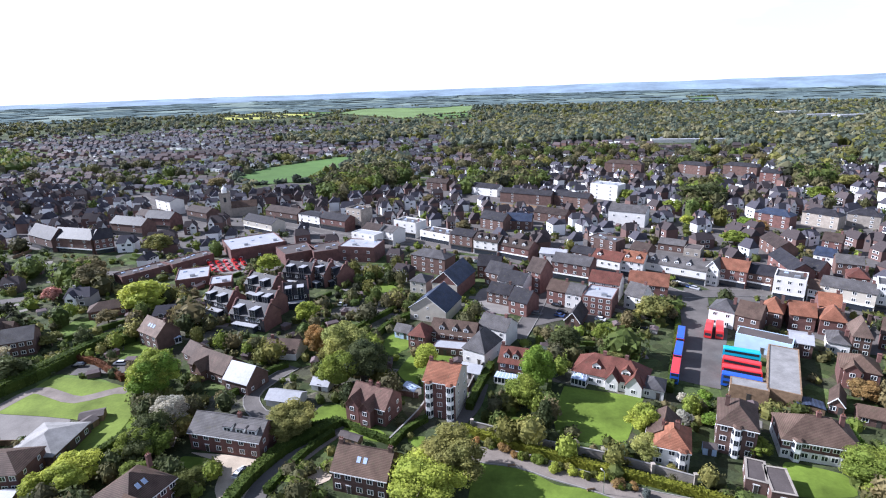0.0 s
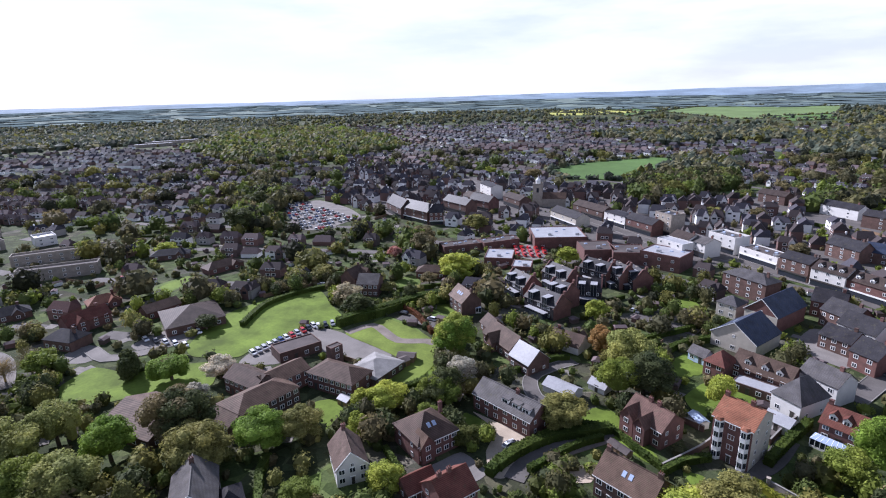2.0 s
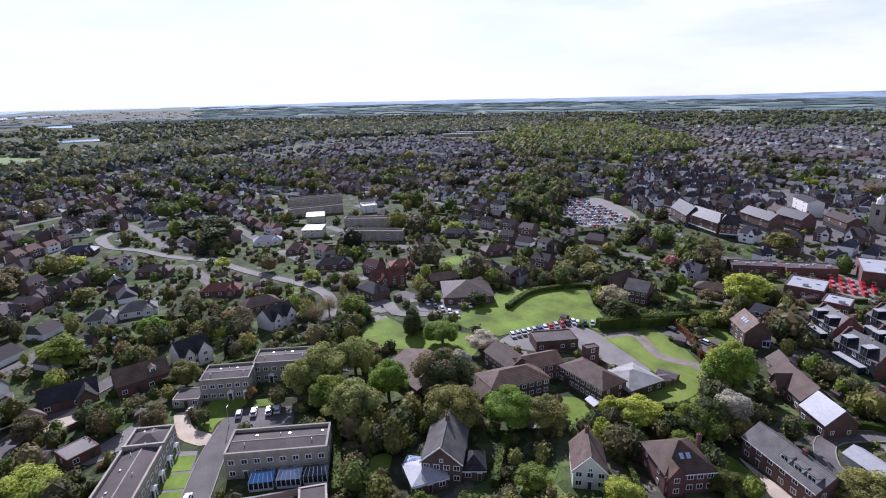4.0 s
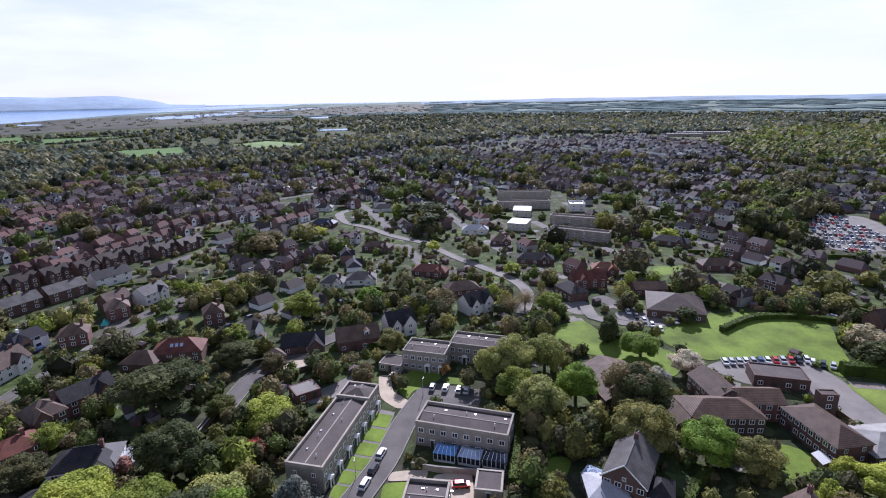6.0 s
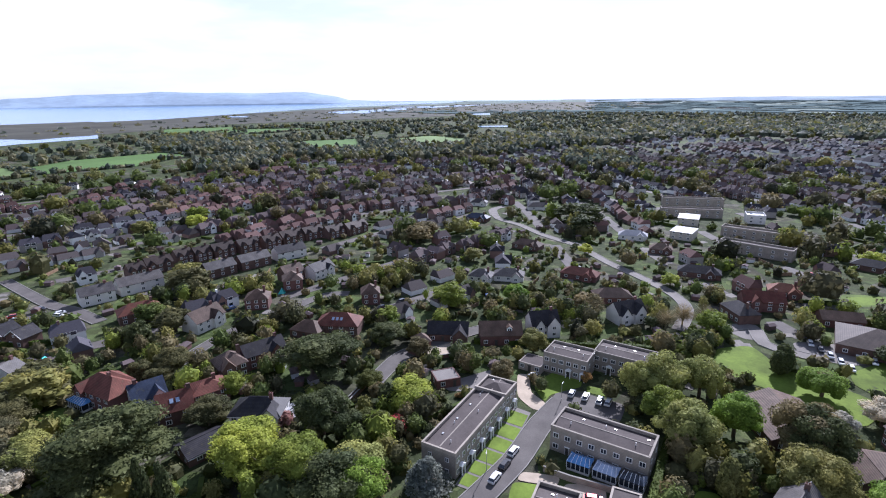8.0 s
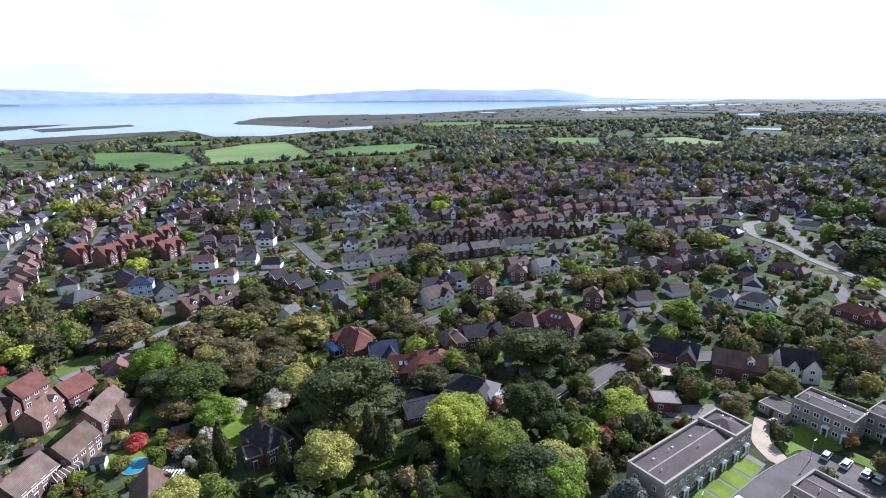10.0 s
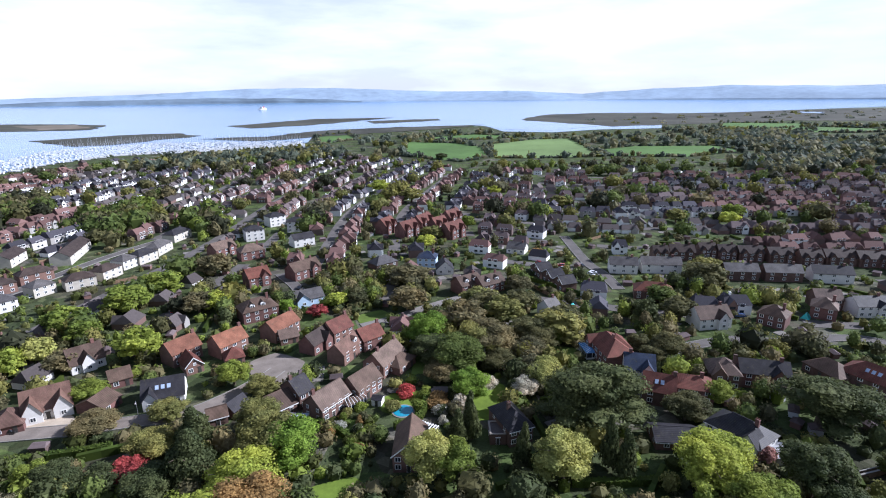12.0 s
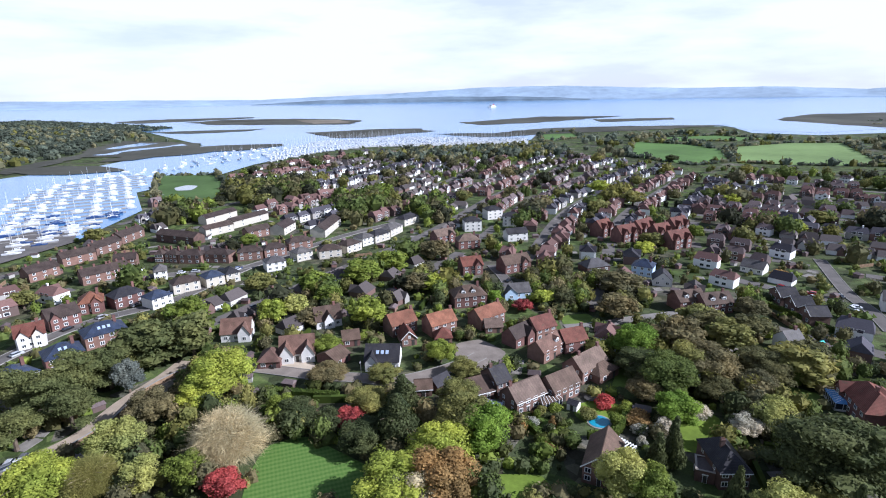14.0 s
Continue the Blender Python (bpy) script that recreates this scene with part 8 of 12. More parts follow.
house(110.9, 180.7, -42.6, 7.9, 10, 6.5, 4, label='brown brick town house in the old centre', wall=BRICK_DARK, cover=TILE_BROWN, roof='gable', fine=False, chimneys=(0.35,))
house(122.1, 185.9, -38.8, 7.2, 10, 6, 4, label='brown brick town house in the old centre', wall=BRICK_DARK, cover=TILE_ORANGE, roof='hip', fine=False, chimneys=(0.35,))
house(130.1, 182.3, -25.4, 8.1, 10, 6, 3.6, label='red brick town house in the old centre', wall=BRICK, cover=TILE_ORANGE, roof='gable', fine=False, chimneys=(0.35,))
house(137.9, 177.1, -28.7, 7.8, 10, 6, 4, label='red brick town house in the old centre', wall=BRICK, cover=TILE_ORANGE, roof='hip', fine=False, chimneys=(0.35,))
house(144.5, 188.8, -26.5, 7.0, 10, 6.5, 3.6, label='red brick town house in the old centre', wall=BRICK, cover=TILE_ORANGE, roof='gable', fine=False, chimneys=(0.35,))
house(117.6, 162.8, -28.8, 6.5, 10, 5, 1.5, label='brown brick town house in the old centre', wall=BRICK_DARK, cover=ROOF_PALE, roof='gable', fine=False, chimneys=(0.35,))
house(136.5, 162.2, -26.5, 5.2, 10, 7, 5, label='brown brick town house in the old centre', wall=BRICK_DARK, cover=TILE_TAN, roof='hip', fine=False, chimneys=(0.35,))
house(131.0, 163.9, -31.1, 6.1, 10, 4, 2, label='white rendered town house in the old centre', wall=WHITE, cover=SLATE_GREY, roof='hip', fine=False, chimneys=(0.35,))
house(149.5, 164.5, -38.9, 5.8, 10, 6, 4, label='red brick town house in the old centre', wall=BRICK, cover=TILE_BROWN, roof='gable', fine=False, chimneys=(0.35,))
house(55.3, 264.3, -22.5, 13.0, 10, 6, 1.5, label='white rendered town house in the old centre', wall=WHITE, cover=ROOF_PALE, roof='gable', fine=False, chimneys=(0.35,))
house(71.2, 263.5, -42.8, 11.2, 10, 6, 2.5, label='brown brick town house in the old centre', wall=BRICK_DARK, cover=SLATE, roof='gable', fine=False, chimneys=(0.35,))
house(87.8, 283.2, -46.7, 17.2, 10, 7, 0.4, label='brown brick town house in the old centre', wall=BRICK_DARK, cover=FELT, roof='flat', fine=False, chimneys=())
house(160.4, 236.9, -100.3, 25.6, 10, 6, 3.5, label='red brick town house in the old centre', wall=BRICK, cover=SLATE, roof='gable', fine=False, chimneys=(0.35,))
house(173.8, 269.0, -99.3, 21.5, 10, 6, 3.5, label='brown brick town house in the old centre', wall=BRICK_DARK, cover=TILE_OLD, roof='gable', fine=False, chimneys=(0.35,))
house(167.0, 230.9, -60.4, 9.6, 10, 6, 3.5, label='red brick town house in the old centre', wall=BRICK, cover=SLATE, roof='gable', fine=False, chimneys=(0.35,))
house(185.0, 248.9, -47.5, 8.1, 10, 6, 3, label='white rendered town house in the old centre', wall=WHITE, cover=SLATE_BLUE, roof='gable', fine=False, chimneys=(0.35,))
house(202.7, 269.3, -44.4, 8.5, 10, 7, 3.5, label='red brick town house in the old centre', wall=BRICK, cover=TILE_OLD, roof='gable', fine=False, chimneys=(0.35,))
house(187.1, 237.0, -27.8, 10.5, 10, 6, 3, label='brown brick town house in the old centre', wall=BRICK_DARK, cover=SLATE_GREY, roof='gable', fine=False, chimneys=(0.35,))
house(177.7, 218.5, -31.7, 7.7, 10, 6, 3, label='red brick town house in the old centre', wall=BRICK, cover=TILE_RED, roof='hip', fine=False, chimneys=(0.35,))
house(124.1, 281.7, -35.5, 13.1, 10, 4, 2, label='brown brick town house in the old centre', wall=BRICK_DARK, cover=SLATE_GREY, roof='gable', fine=False, chimneys=(0.35,))
house(131.0, 271.5, -35.0, 8.2, 10, 4, 0.3, label='stone town house in the old centre', wall=STONE, cover=FELT, roof='flat', fine=False, chimneys=())
house(100.6, 262.8, -46.0, 9.1, 10, 7, 3, label='brown brick town house in the old centre', wall=BRICK_DARK, cover=TILE_OLD, roof='gable', fine=False, chimneys=(0.35,))
house(205.8, 325.8, -54.8, 20.8, 10, 8, 3, label='red brick town house in the old centre', wall=BRICK, cover=SLATE_BLUE, roof='hip', fine=False, chimneys=(0.35,))
house(233.6, 322.4, -56.4, 20.1, 10, 8, 3, label='grey stone-faced town house in the old centre', wall=STONE, cover=SLATE, roof='hip', fine=False, chimneys=(0.35,))
house(256.0, 318.0, -46.2, 16.5, 10, 8, 3, label='grey stone-faced town house in the old centre', wall=STONE, cover=SLATE, roof='hip', fine=False, chimneys=(0.35,))
house(64.3, 415.5, -30.8, 42.4, 10, 8, 3, label='brown brick town house in the old centre', wall=BRICK_DARK, cover=SLATE, roof='gable', fine=False, chimneys=(0.35,))
house(96.8, 399.0, -40.9, 28.1, 10, 8, 3, label='brown brick town house in the old centre', wall=BRICK_DARK, cover=SLATE, roof='gable', fine=False, chimneys=(0.35,))
house(47.5, 337.1, -17.2, 16.3, 10, 6, 4, label='brown brick town house in the old centre', wall=BRICK_DARK, cover=SLATE_BLUE, roof='gable', fine=False, chimneys=(0.35,))
house(32.3, 337.8, -42.7, 18.3, 10, 7, 4, label='brown brick town house in the old centre', wall=BRICK_DARK, cover=SLATE, roof='gable', fine=False, chimneys=(0.35,))
house(72.2, 353.9, -37.8, 23.0, 10, 6, 3, label='brown brick town house in the old centre', wall=BRICK_DARK, cover=TILE_OLD, roof='gable', fine=False, chimneys=(0.35,))
house(249.2, 534.4, -54.4, 29.6, 10, 9, 3, label='brown brick town house in the old centre', wall=BRICK_DARK, cover=SLATE, roof='hip', fine=False, chimneys=(0.35,))
house(288.0, 518.9, -49.9, 31.0, 10, 9, 3, label='brown brick town house in the old centre', wall=BRICK_DARK, cover=SLATE, roof='hip', fine=False, chimneys=(0.35,))
house(290.9, 474.8, -48.6, 15.8, 10, 9, 3, label='red brick town house in the old centre', wall=BRICK, cover=SLATE, roof='hip', fine=False, chimneys=(0.35,))
house(184.7, 551.6, -38.1, 38.0, 10, 10, 3, label='brown brick town house in the old centre', wall=BRICK_DARK, cover=TILE_OLD, roof='hip', fine=False, chimneys=(0.35,))
house(36.0, 452.4, -39.4, 26.3, 10, 7, 3, label='white rendered town house in the old centre', wall=WHITE, cover=SLATE, roof='gable', fine=False, chimneys=(0.35,))
house(-5.5, 485.1, -33.8, 21.8, 10, 7, 3, label='brown brick town house in the old centre', wall=BRICK_DARK, cover=TILE_OLD, roof='gable', fine=False, chimneys=(0.35,))
flat_block(61.7, 201.9, -27.9, 11.6, 14, 7.5, BRICK, ROOF_PALE, 'modern brick block with a pale flat roof', n=5, fine=False)
house(119.1, 340.2, -32.2, 23.0, 13, 9.5, 3.4, label='tall white rendered public hall with a grey roof', wall=WHITE, cover=SLATE_GREY, storeys=2, n=4, fine=False, chimneys=(), name='public_hall', category='building')
flat_block(130.0, 424.1, -42.9, 23.1, 14, 12, WHITE, ROOF_PALE, 'white rendered block of flats', n=5, fine=False)
flat_block(-112.6, 298.5, 31.3, 30.0, 26, 6.5, BRICK, ROOF_PALE, 'brick supermarket with a bright pale roof', n=6, storeys=1, fine=False)
flat_block(-83.0, 280.5, 32.1, 17.0, 18, 6.5, BRICK, FELT, 'brick store with flat brown roof', n=4, storeys=1, fine=False)
flat_block(-66.7, 281.9, 24.5, 16.8, 16, 6.5, BRICK, FELT, 'brick store with flat brown roof', n=4, storeys=1, fine=False)
flat_block(-47.0, 281.8, -14.1, 20.8, 16, 8, BRICK, ROOF_PALE, 'red brick store with pale flat roof', n=4, storeys=2, fine=False)
flat_block(-45.3, 293.5, -32.0, 16.5, 8, 11, WHITE, ROOF_PALE, 'white rendered tower block of the store', n=3, fine=False)
flat_block(-139.6, 274.4, 53.4, 23.1, 10, 4.5, BRICK, FELT, 'long low brick range with flat roof', n=8, storeys=1, fine=False)
flat_block(-156.1, 258.0, 50.7, 23.2, 10, 4, BRICK, FELT, 'long low brick range with flat roof', n=8, storeys=1, fine=False)
flat_block(-126.1, 249.8, 20.8, 14.9, 18, 4, BRICK, ROOF_PALE, 'low brick store with pale roof', n=4, storeys=1, fine=False)
flat_block(-108.0, 239.3, 18.2, 9.8, 12, 4, BRICK, ROOF_PALE, 'low brick store with pale roof', n=4, storeys=1, fine=False)
mews_house(-94.9, 211.4, -30.1, 14.3, 10, 8)
mews_house(-82.5, 227.5, -30.2, 16.7, 10, 8.5)
mews_house(-69.8, 242.8, -20.4, 15.2, 10, 9)
mews_house(-76.8, 195.7, -22.8, 16.8, 10, 8)
mews_house(-66.4, 217.7, 14.4, 10.5, 10, 8)
mews_house(-52.8, 243.8, -46.5, 12.5, 10, 8)
mews_house(-74.1, 206.1, -21.7, 10.0, 10, 9)
mews_house(-60.2, 242.8, -36.1, 12.7, 10, 9)
sheet('car_park', [(-130.9, 274.7), (-126.0, 289.5), (-110.8, 282.9), (-105.2, 258.8), (-120.3, 260.0)], ASPHALT_PALE, 'store car park with red vehicles', 'car park')
car(-128.5, 274.3, -45.0, 'red', label='small red van parked behind the store', van=True)
car(-124.7, 275.4, -45.5, 'red', label='small red van parked behind the store', van=True)
car(-120.8, 276.6, -46.0, 'red', label='small red van parked behind the store', van=True)
car(-116.9, 277.8, -46.5, 'red', label='small red van parked behind the store', van=True)
car(-113.0, 278.9, -47.0, 'red', label='small red van parked behind the store', van=True)
car(-124.8, 268.3, -44.8, 'red', label='small red van parked behind the store', van=True)
car(-121.0, 269.4, -45.3, 'red', label='small red van parked behind the store', van=True)
car(-117.2, 270.5, -45.8, 'red', label='small red van parked behind the store', van=True)
car(-113.4, 271.6, -46.3, 'red', label='small red van parked behind the store', van=True)
car(-109.5, 272.7, -46.8, 'red', label='small red van parked behind the store', van=True)
car(-121.2, 262.5, -44.6, 'red', label='small red van parked behind the store', van=True)
car(-117.5, 263.5, -45.1, 'red', label='small red van parked behind the store', van=True)
car(-113.7, 264.6, -45.6, 'red', label='small red van parked behind the store', van=True)
car(-110.0, 265.7, -46.0, 'red', label='small red van parked behind the store', van=True)

# ---- church tower ----
TOWER_X, TOWER_Y = -166.2, 395.7

# ---- trees ----
tree(-131.1, 214.7, 13, 9, 'lime', 'round', 'in a garden')
tree(-90.1, 143.9, 15, 7, 'lime', 'round', 'in a garden')
tree(-179.8, 250.1, 12, 6, 'green', 'round', 'in a garden')
tree(-170.2, 239.5, 13, 7, 'brown', 'round', 'in a garden')
tree(-168.8, 299.8, 12, 8, 'olive', 'round', 'in a garden')
tree(-92.3, 261.2, 9, 6, 'lime', 'round', 'in a garden')
tree(-173.6, 194.0, 6, 4, 'dark', 'round', 'in a garden')
tree(-35.0, 161.6, 15, 7.5, 'willow', 'round', 'in a garden')
tree(-46.6, 169.9, 10, 4.5, 'russet', 'round', 'in a garden')
tree(-56.2, 196.7, 9, 4.5, 'lime', 'round', 'in a garden')
tree(-27.7, 149.7, 13, 8, 'dark', 'round', 'in a garden')
tree(-34.1, 145.8, 12, 6, 'green', 'round', 'in a garden')
tree(-42.9, 123.6, 9, 6, 'olive', 'round', 'in a garden')
tree(-7.6, 155.5, 10, 4.5, 'lime', 'willow', 'in a garden')
tree(25.8, 142.6, 14, 5.5, 'bright', 'round', 'in a garden')
tree(20.5, 134.8, 9, 5, 'green', 'round', 'in a garden')
tree(24.9, 123.0, 8, 2.2, 'dark', 'column', 'in a garden')
tree(-0.1, 105.0, 12, 8, 'olive', 'round', 'in a garden')
tree(-5.9, 97.5, 11, 8, 'lime', 'round', 'in a garden')
tree(39.5, 166.2, 9, 5, 'dark', 'round', 'in a garden')
tree(54.5, 170.9, 8, 4, 'green', 'round', 'in a garden')
tree(78.2, 189.5, 10, 6, 'olive', 'round', 'in a garden')
tree(50.2, 120.7, 8, 4.5, 'lime', 'round', 'in a garden')
tree(47.4, 110.7, 6, 4, 'willow', 'round', 'in a garden')
tree(62.5, 124.7, 4, 2.5, 'blossom', 'bush', 'in a garden')
tree(-23.3, 140.3, 5, 3, 'brown', 'round', 'in a garden')
tree(97.6, 111.8, 5, 3, 'bright', 'round', 'in a garden')
tree(93.5, 99.1, 9, 6, 'green', 'round', 'in a garden')
tree(-77.2, 118.5, 11, 4.5, 'dark', 'round', 'in a garden')
tree(-77.0, 126.8, 10, 5, 'blossom', 'round', 'in a garden')
tree(-78.2, 113.1, 9, 4, 'dark', 'round', 'in a garden')
tree(-89.8, 106.0, 8, 6, 'lime', 'round', 'in a garden')
tree(-74.6, 104.9, 6, 4, 'green', 'round', 'in a garden')
tree(-61.9, 103.2, 5, 4, 'shrub', 'round', 'in a garden')
tree(-96.4, 101.8, 6, 3, 'lime', 'round', 'in a garden')
tree(-148.9, 181.2, 5, 4, 'olive', 'round', 'in a garden')
tree(-139.0, 200.0, 6, 4, 'brown', 'round', 'in a garden')
tree(-180.8, 226.6, 7, 4, 'pink', 'round', 'in a garden')
tree(52.0, 152.8, 6, 4, 'olive', 'round', 'in a garden')
tree(74.1, 110.5, 5, 3, 'green', 'round', 'in a garden')
tree(69.3, 123.1, 4, 3, 'bright', 'bush', 'in a garden')
tree(117.0, 133.1, 6, 4, 'russet', 'round', 'in a garden')
tree(180.1, 380.6, 18, 12, 'dark', 'pine', 'in a garden')
tree(199.2, 394.7, 16, 10, 'dark', 'pine', 'in a garden')
tree(-220.7, 513.0, 12, 9, 'brown', 'round', 'in a garden')
tree(-283.1, 532.8, 9, 7, 'lime', 'round', 'in a garden')
tree(157.9, 365.1, 10, 7, 'green', 'round', 'in the old town')
tree(183.3, 317.5, 8, 6, 'bright', 'round', 'in the old town')
tree(188.8, 312.0, 7, 5, 'russet', 'round', 'in the old town')
tree(160.6, 287.2, 8, 7, 'green', 'round', 'in the old town')
tree(141.9, 411.8, 9, 6, 'green', 'round', 'in the old town')
tree(283.3, 400.0, 10, 8, 'green', 'round', 'in the old town')
tree(350.3, 542.2, 11, 9, 'green', 'round', 'in the old town')
tree(333.7, 440.4, 11, 9, 'olive', 'round', 'in the old town')
tree(55.2, 463.5, 9, 7, 'green', 'round', 'in the old town')
tree(107.2, 397.1, 8, 6, 'olive', 'round', 'in the old town')
tree(152.8, 330.6, 7, 5, 'lime', 'round', 'in the old town')
tree(10.6, 329.3, 8, 5, 'brown', 'round', 'in the old town')
tree(-38.8, 403.4, 9, 7, 'olive', 'round', 'in the old town')
tree(-12.9, 410.7, 9, 6, 'brown', 'round', 'in the old town')
tree(-161.6, 82.3, 9, 6.5, 'bright', 'willow', 'on the lawn')
tree(-173.6, 74.9, 8, 3.0, 'dark', 'column', 'on the lawn')
tree(-187.2, 112.8, 6, 4.5, 'dark', 'round', 'by the car park')
tree(-148.0, 91.4, 8, 5, 'blossom', 'round', 'in a garden')
tree(-139.3, 77.0, 8, 4, 'blossom', 'round', 'in a garden')
tree(-126.3, 65.7, 15, 7.5, 'dark', 'round', 'in a garden')
tree(-113.5, 60.7, 13, 7, 'olive', 'round', 'in a garden')
tree(-135.8, 50.7, 12, 6, 'bright', 'round', 'in a garden')
tree(-154.9, 46.6, 14, 6, 'willow', 'willow', 'in a garden')
tree(-152.4, 35.0, 14, 7, 'willow', 'round', 'in a garden')
tree(-128.8, 36.9, 13, 7.5, 'willow', 'round', 'in a garden')
tree(-149.9, 27.3, 12, 5, 'willow', 'round', 'in a garden')
tree(-106.7, 74.4, 11, 6.5, 'bright', 'round', 'in a garden')
tree(-101.1, 82.9, 9, 6, 'olive', 'round', 'in a garden')
tree(-88.2, 91.1, 7, 3, 'lime', 'round', 'in a garden')
tree(-69.0, 78.7, 7, 4, 'lime', 'round', 'in a garden')
tree(-112.2, 42.2, 9, 2.5, 'olive', 'column', 'in a garden')
tree(-89.1, 142.9, 14, 7, 'bright', 'round', 'in a garden')
tree(-156.9, 161.9, 9, 6, 'pale', 'round', 'in a garden')
tree(-144.8, 154.6, 9, 6, 'dark', 'round', 'in a garden')
tree(-209.1, 53.1, 10, 4.5, 'brown', 'bare', 'in a garden')
tree(-209.4, 60.8, 10, 4.5, 'brown', 'bare', 'in a garden')
tree(-202.6, 61.7, 9, 5, 'green', 'round', 'in a garden')
tree(-44.1, 122.7, 8, 6, 'olive', 'round', 'in a garden')
tree(-82.9, 64.8, 6, 4, 'green', 'round', 'in a garden')
tree(-70.2, 98.2, 8, 4, 'dark', 'round', 'in a garden')
tree(-79.9, 113.7, 9, 4, 'green', 'round', 'in a garden')
tree(-74.9, 114.8, 9, 4, 'green', 'round', 'in a garden')
tree(-305.2, 166.5, 8, 6, 'lime', 'round', 'in a garden')
tree(-315.2, 226.8, 16, 10, 'dark', 'round', 'in a garden')
tree(-363.2, 280.2, 16, 10, 'dark', 'round', 'in a garden')
tree(-178.7, 252.9, 13, 8, 'brown', 'round', 'in a garden')
tree(-227.9, 199.5, 9, 5, 'green', 'round', 'in a garden')
tree(-256.5, 57.5, 6, 4, 'lime', 'round', 'in a garden')
tree(-387.3, 14.8, 14, 12, 'dark', 'pine', 'in a garden')
tree(-351.8, 20.7, 13, 10, 'dark', 'pine', 'in a garden')
tree(-303.7, 20.7, 6, 4, 'lime', 'round', 'in a garden')
tree(-214.2, 17.9, 9, 6.5, 'brown', 'bare', 'in a garden')
tree(-176.0, -3.5, 8, 5, 'olive', 'round', 'in a garden')
tree(-212.4, 10.5, 5, 3, 'lime', 'bush', 'in a garden')
tree(-188.3, 179.8, 8, 6, 'olive', 'round', 'in a garden')
tree(-351.0, 142.1, 9, 6, 'green', 'round', 'in a garden')
tree(-133.4, -38.3, 9, 6.5, 'lime', 'round', 'in a garden')
tree(-144.6, -73.8, 15, 11, 'dark', 'pine', 'in deep shade')
tree(-148.9, -67.9, 14, 9, 'dark', 'pine', 'in deep shade')
tree(-211.7, -41.0, 11, 7, 'green', 'round', 'in a garden')
tree(-220.0, -12.8, 9, 5.5, 'bright', 'round', 'in a garden')
tree(-187.4, -60.7, 8, 5, 'green', 'round', 'in a garden')
tree(-172.8, -56.6, 8, 6, 'dark', 'round', 'in a garden')
tree(-116.4, -57.5, 13, 7.5, 'dark', 'round', 'in a garden')
tree(-101.7, -70.8, 11, 8.5, 'lime', 'round', 'in a garden')
tree(-99.5, -55.8, 11, 6, 'green', 'round', 'in a garden')
tree(-99.1, -42.0, 11, 7.5, 'willow', 'willow', 'in a garden')
tree(-100.7, -25.0, 8, 5, 'blue', 'spire', 'in a garden')
tree(-210.9, -166.9, 11, 9, 'mid_olive', 'round', 'in a garden')
tree(-168.3, -142.0, 9, 7, 'mid_olive', 'round', 'in a garden')
tree(-151.2, -12.2, 8, 4, 'brown', 'round', 'in a garden')
tree(-281.1, -40.5, 7, 5, 'olive', 'round', 'in a garden')
tree(-344.0, -257.3, 11, 8, 'green', 'round', 'in a garden')
tree(-311.4, -80.0, 11, 9, 'brown', 'round', 'in a garden')
tree(-372.5, 24.5, 16, 12, 'dark', 'pine', 'in a garden')
tree(-175.8, 76.8, 9, 3, 'dark', 'column', 'in a garden')
tree(-129.2, 64.5, 15, 8, 'brown', 'round', 'in a garden')
tree(-111.6, 60.5, 12, 7, 'olive', 'round', 'in a garden')
tree(-135.9, 33.4, 12, 6, 'green', 'round', 'in a garden')
tree(-110.7, 41.8, 8, 2.6, 'olive', 'column', 'in a garden')
tree(-141.0, -52.8, 6, 4, 'shrub', 'round', 'in a garden')
tree(-117.6, -44.0, 8, 5, 'shrub', 'round', 'in a garden')
tree(-114.7, -50.1, 9, 5, 'dark', 'round', 'in a garden')
tree(-121.3, -37.8, 6, 4, 'red', 'bush', 'in a garden')
tree(-134.9, -47.7, 6, 3, 'brown', 'round', 'in a garden')
tree(-164.8, -42.9, 7, 4, 'brown', 'round', 'in a garden')
tree(-131.4, -119.3, 6, 5, 'mid_olive', 'round', 'in a garden')
tree(-114.4, -90.7, 8, 6, 'mid_olive', 'round', 'in a garden')
tree(-216.7, 16.8, 8, 6, 'brown', 'round', 'in a garden')
tree(-209.3, 65.0, 7, 4, 'green', 'round', 'in a garden')
tree(-203.8, 40.3, 5, 3, 'dark', 'round', 'in a garden')
tree(-204.2, 46.1, 9, 5, 'brown', 'bare', 'in a garden')
tree(-91.4, -99.8, 19, 12, 'dark', 'pine', 'with wide layered boughs')
tree(-82.8, -101.5, 16, 8, 'dark', 'pine', 'with wide layered boughs')
tree(-68.1, -164.6, 12, 7, 'bright', 'round', 'in a garden')
tree(-79.6, -149.4, 12, 8, 'olive', 'round', 'in a garden')
tree(-92.0, -124.8, 9, 5, 'willow', 'willow', 'in a garden')
tree(-102.6, -144.3, 8, 6, 'mid_olive', 'round', 'in a garden')
tree(-84.8, -169.6, 12, 8, 'brown', 'round', 'in a garden')
tree(-223.1, -176.6, 9, 8, 'olive', 'round', 'in a garden')
tree(-174.0, -158.1, 8, 6, 'mid_green', 'round', 'in a garden')
tree(-153.9, -146.6, 10, 4.5, 'dark', 'round', 'in a garden')
tree(-138.6, -119.5, 9, 6, 'mid_olive', 'round', 'in a garden')
tree(-75.0, -197.5, 8, 6, 'mid_brown', 'round', 'in a garden')
tree(-68.3, -85.1, 13, 6.5, 'willow', 'round', 'in a garden')
tree(-96.7, -68.8, 12, 7.5, 'lime', 'round', 'in a garden')
